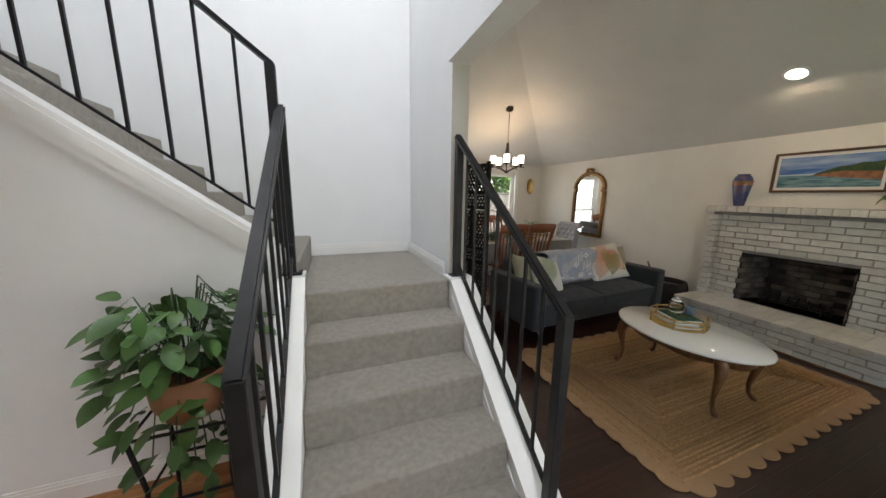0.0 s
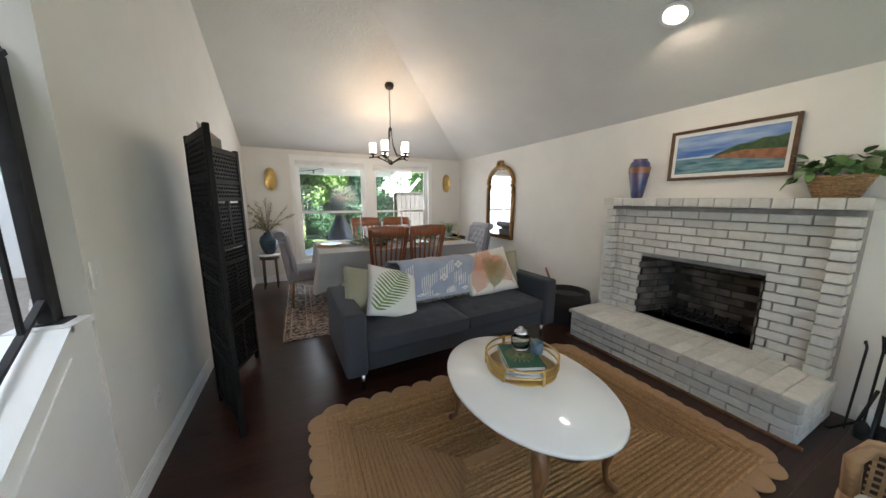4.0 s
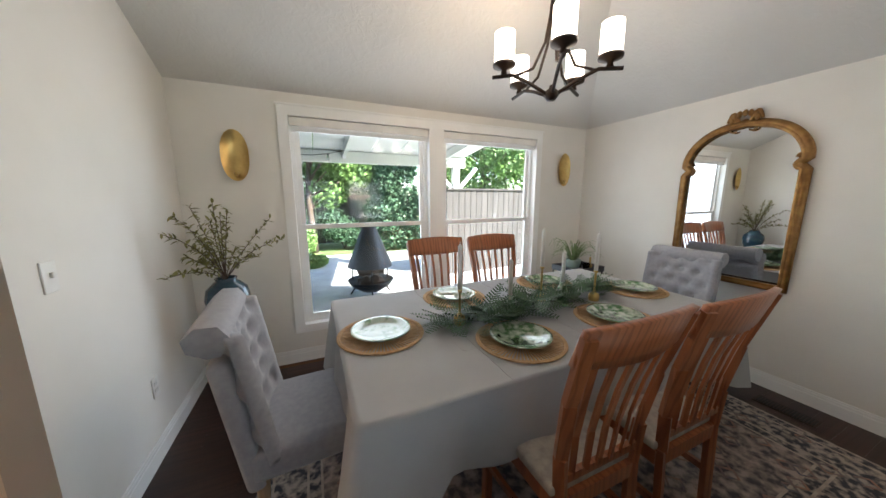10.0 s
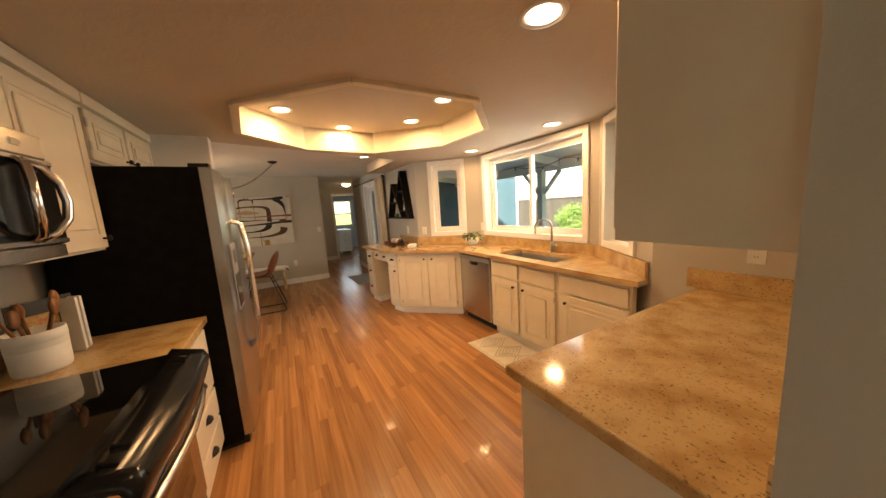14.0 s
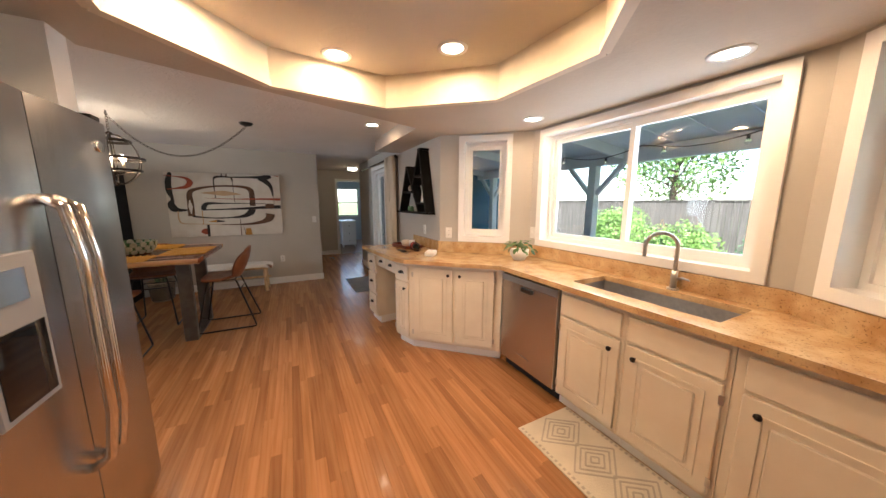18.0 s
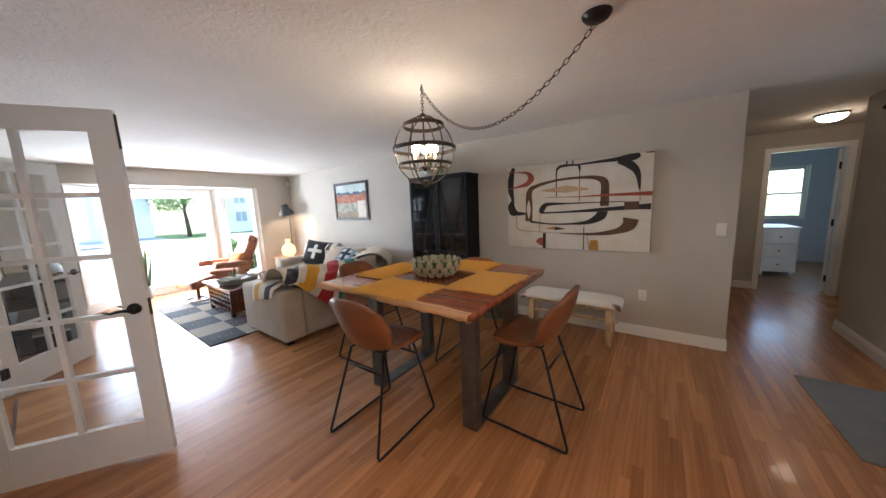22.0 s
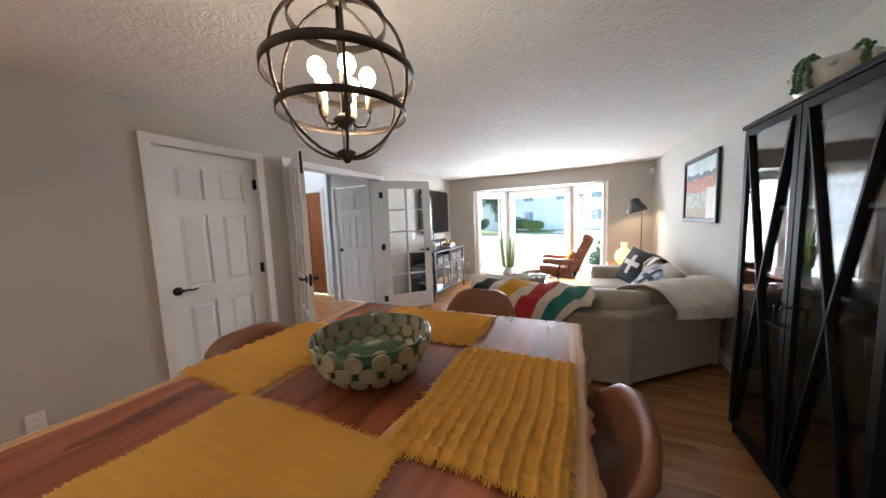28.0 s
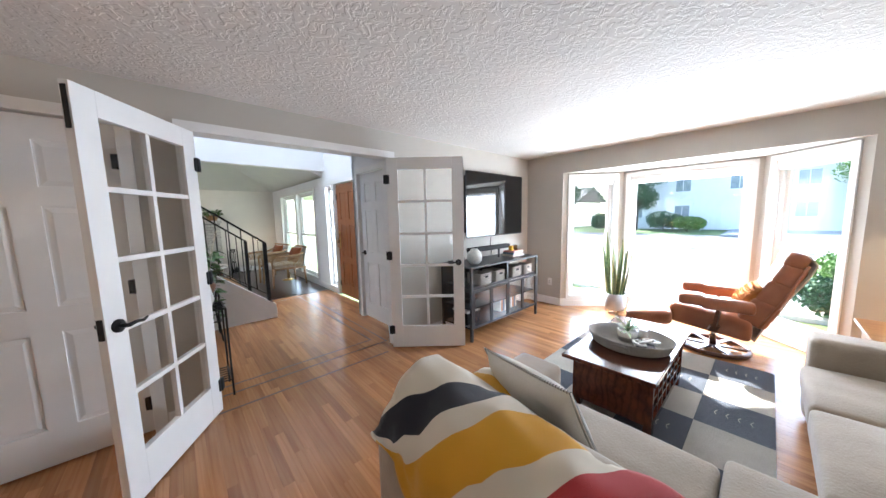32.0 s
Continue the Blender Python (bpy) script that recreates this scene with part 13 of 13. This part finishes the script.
def crown_mesh(name, blobs, per, size, material, seed):
    """Leaves scattered through clumps; each clump is a centre with radii."""
    r = np.random.default_rng(seed)
    vs, fs = [], []
    base = np.array([(-0.5, -0.3, 0.0), (0.5, -0.3, 0.0), (0.62, 0.1, 0.1), (0.0, 0.62, 0.0), (-0.62, 0.1, 0.1)])
    for (cx_, cy_, cz_, rx_, ry_, rz_) in blobs:
        for k in range(per):
            d = r.normal(size=3)
            d /= np.linalg.norm(d)
            rad = r.uniform(0.55, 1.08)
            c = np.array((cx_, cy_, cz_)) + d * rad * np.array((rx_, ry_, rz_))
            a, b, g = r.uniform(0, 6.28, 3)
            m = np.array(Matrix.Rotation(a, 3, "Z") @ Matrix.Rotation(b, 3, "X") @ Matrix.Rotation(g, 3, "Y"))
            s = size * r.uniform(0.6, 1.3)
            q = base @ m.T * s + c
            i = len(vs)
            vs.extend(q.tolist())
            fs.append((i, i + 1, i + 2, i + 3, i + 4))
    me = bpy.data.meshes.new(name)
    me.from_pydata(vs, [], fs)
    me.materials.append(material)
    return me


def tree(name, at, h, spread, seed, material, label, per=620, size=0.095, conifer=False, clumps=22):
    r = random.Random(seed)
    t = thing(name, (at[0], at[1], -0.22), label, "tree", "garden trees")
    bm = bmesh.new()
    top = h * (0.9 if conifer else 0.6)
    tube(bm, [(0, 0, 0), (0.05 * h * r.uniform(-.3, .3), 0.03 * h * r.uniform(-.3, .3), top * 0.5), (0, 0, top)], h * 0.022, 9, taper=h * 0.008)
    part("trunk", bm, BARK, t)
    blobs = []
    lb = bmesh.new()
    for k in range(clumps):
        a = r.uniform(0, 6.28)
        u = (k + 0.5) / clumps
        if conifer:
            z, rad = h * (0.06 + 0.9 * u), spread * (1 - u) ** 0.8 * r.uniform(0.35, 0.8)
            s = spread * (0.25 + 0.35 * (1 - u))
        else:
            z, rad = h * (0.32 + 0.62 * u), spread * math.sqrt(max(0.1, 1 - (2 * u - 0.9) ** 2)) * r.uniform(0.35, 0.95)
            s = spread * r.uniform(0.28, 0.45)
        c = (rad * math.cos(a), rad * math.sin(a), z)
        blobs.append((*c, s, s, s * (0.8 if not conifer else 1.1)))
        tube(lb, [(0, 0, min(z * 0.7, top * 0.95)), (c[0] * 0.5, c[1] * 0.5, z * 0.85), c], h * 0.006, 5, taper=h * 0.002)
    part("limbs", lb, BARK, t)
    part("crown", crown_mesh("crown", blobs, per, size, material, seed), None, t)


def shrub(at, rx_, rz_, seed, material, label, per=800, size=0.045):
    r = random.Random(seed)
    t = thing("shrub", (at[0], at[1], -0.22), label, "shrub", "garden shrubs")
    bm = bmesh.new()
    blobs = []
    for k in range(6):
        a = r.uniform(0, 6.28)
        c = (rx_ * 0.5 * math.cos(a), rx_ * 0.5 * math.sin(a), rz_ * r.uniform(0.4, 0.75))
        blobs.append((*c, rx_ * 0.5, rx_ * 0.5, rz_ * 0.38))
        tube(bm, [(0, 0, 0), (c[0] * 0.5, c[1] * 0.5, c[2] * 0.6), c], 0.02, 5, taper=0.008)
    part("stems", bm, BARK, t)
    part("leaves", crown_mesh("leaves", blobs, per, size, material, seed), None, t)


G1, G2 = "leafy green tree in bright sun", "dark columnar conifer in the garden"
tree("broadleaf_tree", (-1.5, 19.0), 8.0, 3.0, 1, GARDENLEAF, G1), tree("broadleaf_tree", (4.8, 21.5), 9.0, 3.2, 2, GARDENLEAF, G1), tree("broadleaf_tree", (-7.5, 20.0), 8.0, 3.4, 3, GARDENLEAF, G1)
tree("broadleaf_tree", (1.7, 13.6), 5.2, 1.7, 31, GARDENLEAF, G1), tree("broadleaf_tree", (7.3, 12.9), 6.4, 2.1, 32, GARDENLEAF, G1), tree("conifer", (4.3, 13.6), 5.6, 0.9, 33, CEDAR, G2, conifer=True, per=700, size=0.08, clumps=26)
tree("broadleaf_tree", (1.6, 24.0), 10.0, 3.4, 4, GARDENLEAF, G1), tree("broadleaf_tree", (8.5, 17.5), 7.5, 2.6, 12, GARDENLEAF, G1)
tree("conifer", (3.4, 17.4), 6.5, 1.1, 5, CEDAR, G2, conifer=True, per=700, size=0.08, clumps=26), tree("conifer", (4.9, 17.8), 7.0, 1.2, 6, CEDAR, G2, conifer=True, per=700, size=0.08, clumps=26)
for k, (x, y, a, b) in enumerate(((-2.2, 13.6, 0.9, 1.3), (-0.4, 14.2, 0.8, 1.1), (1.2, 12.8, 0.6, 0.8), (2.6, 14.0, 0.8, 1.2), (-4.0, 13.0, 0.9, 1.2), (-5.8, 13.8, 1.0, 1.4), (0.3, 11.6, 0.45, 0.5), (1.7, 11.3, 0.35, 0.35), (3.1, 11.4, 0.4, 0.4), (0.9, 14.6, 0.9, 1.6))):
    shrub((x, y), a, b, 30 + k, GARDENLEAF if k % 3 else CEDAR, "rounded leafy shrub in the sunny garden bed")
# bench on the lawn side of the patio
pb = thing("patio_chair", (0.9, 9.6, -0.169), "dark metal patio chair beside the fire pit", "chair")
for x in (-0.22, 0.22):
    part("side_frame", tube(bmesh.new(), [(x, -0.24, 0), (x, -0.22, 0.55), (x, 0.22, 0.55), (x, 0.24, 0)], 0.012, 6), BLACK, pb)
for k in range(6):
    part("slat", cube(-0.22, -0.21 + 0.07 * k, 0.40, 0.22, -0.16 + 0.07 * k, 0.415), BLACK, pb)
for k in range(5):
    part("slat", cube(-0.22, 0.215 + 0.01 * k, 0.46 + 0.08 * k, 0.22, 0.228 + 0.01 * k, 0.52 + 0.08 * k), BLACK, pb)

# house across the street
HOUSEW = pbr("house_white", (0.80, 0.79, 0.77), (0.75, 0.74, 0.72), 2, 0.8, bump=0.1)
ROOF = pbr("roof_shingle", (0.11, 0.10, 0.095), (0.07, 0.065, 0.06), 12, 0.95, bump=0.6, bscale=30)


def house(x, y, w, d, h, label, seed):
    t = thing("house", (x, y, -0.2), label, "house", "houses across the street")
    part("wall", cube(-w / 2, -d / 2, 0, w / 2, d / 2, h), HOUSEW, t)
    bm = bmesh.new()
    e = 0.6
    v = [bm.verts.new(p) for p in ((-w / 2 - e, -d / 2 - e, h), (w / 2 + e, -d / 2 - e, h), (w / 2 + e, d / 2 + e, h), (-w / 2 - e, d / 2 + e, h), (-w / 2 - e, 0, h + d * 0.22), (w / 2 + e, 0, h + d * 0.22))]
    for f in ((0, 3, 2, 1), (0, 1, 5, 4), (2, 3, 4, 5), (0, 4, 3), (1, 2, 5)):
        bm.faces.new([v[k] for k in f])
    part("roof", thicken(bm, -0.12), ROOF, t)
    for z in (1.0, h - 2.1):
        for k in range(4):
            if z < 2 and k == 1:
                continue
            xx = -w / 2 + w * (k + 0.6) / 4.2
            q = part("window", cube(xx - 0.6, d / 2 - 0.02, z, xx + 0.6, d / 2 + 0.05, z + 1.2), P_TRIM, t)
            part("pane", cube(xx - 0.52, d / 2 + 0.051, z + 0.08, xx - 0.02, d / 2 + 0.06, z + 1.12), PALEGLASS, q)
            part("pane", cube(xx + 0.02, d / 2 + 0.051, z + 0.08, xx + 0.52, d / 2 + 0.06, z + 1.12), PALEGLASS, q)
    g = part("garage_door", cube(-w / 2 + w * 0.27, d / 2 + 0.001, 0, -w / 2 + w * 0.27 + 2.6, d / 2 + 0.05, 2.1), P_TRIM, t)


house(-1.5, -36, 15, 8, 5.4, "white two-storey house across the street", 1)
house(-20, -35, 12, 8, 5.0, "white two-storey house across the street", 2)
house(17, -37, 13, 8, 3.0, "white single-storey house across the street", 3)
tree("broadleaf_tree", (3.2, -29.5), 7.5, 2.6, 21, CEDAR, "dark green street tree in a front garden"), tree("broadleaf_tree", (-11.0, -30), 8.5, 3.0, 22, GARDENLEAF, "green street tree in a front garden")
tree("broadleaf_tree", (10.5, -30), 9.0, 3.2, 23, CEDAR, "dark green street tree in a front garden"), tree("conifer", (22.0, -28), 10.0, 2.2, 24, CEDAR, "dark columnar conifer in a front garden", conifer=True)
for k, (x, y, a, b) in enumerate(((1.0, -29.0, 1.5, 1.6), (-0.6, -28.6, 1.2, 1.2), (5.5, -28.8, 1.4, 1.5), (-6.3, -5.6, 0.7, 1.0), (-5.9, -4.6, 0.5, 0.6), (1.2, -2.6, 0.6, 0.8), (3.4, -2.4, 0.7, 0.9))):
    shrub((x, y), a, b, 60 + k, GARDENLEAF if k % 2 else CEDAR, "leafy green shrub in the front garden", size=0.045 if y > -20 else 0.10)

# added sun block over the front windows, siding wing beyond the patio door, skylight diffuser
# Unseen slab, deep enough to keep direct sun out of the living room.
flat("roof_eave", [(-1.3, -2.2), (7.4, -2.2), (7.4, S_IN - 0.151), (-1.3, S_IN - 0.151)], 2.16, 2.26, PATIOWHITE, "unseen white slab added to block sun at the front windows", "roof")
wing = thing("house_wing", (-7.45, 7.6, -0.22), "teal lap-sided wing of the house beside the patio", "house")
part("wall", cube(-0.6, 0.0, 0.0, -0.03, 4.6, 2.75), P_SIDING, wing)
for k in range(17):
    part("lap_board", bar(bmesh.new(), (-0.014, 0.0, 0.09 + 0.158 * k), (-0.014, 4.6, 0.09 + 0.158 * k), 0.018 + 0.004 * (k % 2), 0.150), P_SIDING, wing)
part("corner_board", cube(-0.03, 4.601, 0.0, 0.012, 4.68, 2.75), PATIOWHITE, wing)
# Unseen diffusing pane, added so no sun patch lands on the stairwell wall.
FROST = bpy.data.materials.new("frosted_acrylic")
FROST.use_nodes = True
fn = FROST.node_tree
fn.nodes.remove(fn.nodes["Principled BSDF"])
ftr, ftl, fmx = fn.nodes.new("ShaderNodeBsdfTransparent"), fn.nodes.new("ShaderNodeBsdfTranslucent"), fn.nodes.new("ShaderNodeMixShader")
fmx.inputs["Fac"].default_value = 0.92
fn.links.new(ftr.outputs[0], fmx.inputs[1]), fn.links.new(ftl.outputs[0], fmx.inputs[2])
fn.links.new(fmx.outputs[0], fn.nodes["Material Output"].inputs["Surface"])
fixed("skylight_pane", cube(-1.08, 0.52, 5.405, 0.68, 2.68, 5.42), FROST, "unseen frosted diffuser added over the stairwell skylight", "skylight")

# ---------------------------------------------------------------- floors: strips of oak and walnut, laid along x
def clip_runs(y, poly):
    """The stretches of the line at y that lie inside the outline."""
    xs = []
    for (x0, y0), (x1, y1) in zip(poly, poly[1:] + poly[:1]):
        if (y0 <= y) != (y1 <= y):
            xs.append(x0 + (y - y0) / (y1 - y0) * (x1 - x0))
    xs.sort()
    return list(zip(xs[::2], xs[1::2]))


PLANKS = {}


def plank_mesh(name, length, width, material):
    """A board with eased edges, shared by all boards of its length."""
    key = (name, round(length, 2), width)
    if key not in PLANKS:
        bm = bmesh.new()
        l, w, e = key[1] / 2, width / 2, 0.0003
        lo = [bm.verts.new(p) for p in ((-l, -w, -0.0078), (l, -w, -0.0078), (l, w, -0.0078), (-l, w, -0.0078))]
        md = [bm.verts.new(p) for p in ((-l, -w, -e), (l, -w, -e), (l, w, -e), (-l, w, -e))]
        hi = [bm.verts.new(p) for p in ((-l + e, -w + e, 0), (l - e, -w + e, 0), (l - e, w - e, 0), (-l + e, w - e, 0))]
        bm.faces.new(hi)
        for a, b in ((lo, md), (md, hi)):
            for k in range(4):
                bm.faces.new((a[k], a[(k + 1) % 4], b[(k + 1) % 4], b[k]))
        PLANKS[key] = mesh_of(name, bm, material)
    return PLANKS[key]


def lay(parent, poly, width, lengths, material, near, limit, seed, name):
    """Boards in rows; those in the stretch near are parts, the rest one joined part."""
    r = random.Random(seed)
    vs, fs, made = [], [], 0
    y0, y1 = min(p[1] for p in poly), max(p[1] for p in poly)
    n = int((y1 - y0) / width)
    for k in range(n):
        y = y0 + (k + 0.5) * width
        for a, b in clip_runs(y, poly):
            x = a
            first = True
            while b - x > 0.004:
                L = r.choice(lengths) * (r.uniform(0.2, 1) if first else 1)
                first = False
                L = round(min(L, b - x), 2)
                if b - x - L < 0.15:
                    L = b - x
                cx_ = x + L / 2
                if made < limit and near(cx_, y) and abs(L - round(L, 2)) < 1e-6:
                    part(name, plank_mesh(name, round(L, 2) - 0.0, width - 0.0004, material), None, parent, m=Matrix.Translation((cx_, y, 0)))
                    made += 1
                else:
                    l, w, e = L / 2 - 0.0002, width / 2 - 0.0002, 0.0003
                    i = len(vs)
                    for q, z in ((0, -0.0078), (0, -e), (e, 0)):
                        vs += [(cx_ - l + q, y - w + q, z), (cx_ + l - q, y - w + q, z), (cx_ + l - q, y + w - q, z), (cx_ - l + q, y + w - q, z)]
                    fs.append((i + 8, i + 9, i + 10, i + 11))
                    for o in (0, 4):
                        for j in range(4):
                            fs.append((i + o + j, i + o + (j + 1) % 4, i + o + 4 + (j + 1) % 4, i + o + 4 + j))
                x += L
    me = bpy.data.meshes.new("boards")
    me.from_pydata(vs, [], fs)
    me.materials.append(material)
    ob = part("boards", me, None, parent)
    tagged(ob, "further floor boards", "", kind="stuff")


OAKPOLY = [(-9.15, 5.38), (XW, 5.38), (XW, YB), (-5.67, YB), (-5.04, -2.90), (-3.62, -2.90), (-3.00, YB), (XF, YB), (XF, S_IN), (0.775, S_IN), (0.775, 7.2), (-3.2, 7.2), (-3.4, YN), (-7.55, YN), (-7.55, 7.40), (-9.15, 7.40)]
lay(F_OAK, OAKPOLY, 0.0572, (0.5, 0.6, 0.7, 0.8, 0.9, 1.0, 1.1, 1.3), OAK, lambda x, y: -3.9 < x < -2.3 and 3.0 < y < 5.8 or -3.9 < x < -2.4 and 0.9 < y < 2.2, 300, 1, "plank")
lay(F_DARK, [(0.802, S_IN), (E_IN, S_IN), (E_IN, N_IN), (0.802, N_IN)], 0.121, (0.7, 0.9, 1.1, 1.3), DARKWOOD, lambda x, y: True, 300, 2, "plank")
# dark inlay lines in the entry floor
INLAY = wood("walnut_inlay", (0.10, 0.045, 0.02), (0.06, 0.026, 0.012), 0.3, 20)
for x0, y0, x1, y1 in ((-2.215, 0.40, -2.195, 1.95), (-2.06, 0.52, -2.04, 1.95), (-2.215, 0.38, 0.70, 0.40), (-2.06, 0.50, 0.60, 0.52), (-2.47, 0.52, -2.45, 2.00), (0.60, 0.50, 0.62, 0.95)):
    part("inlay_strip", cube(x0, y0, 0.0002, x1, y1, 0.0012), INLAY, F_OAK, "dark inlaid strip")
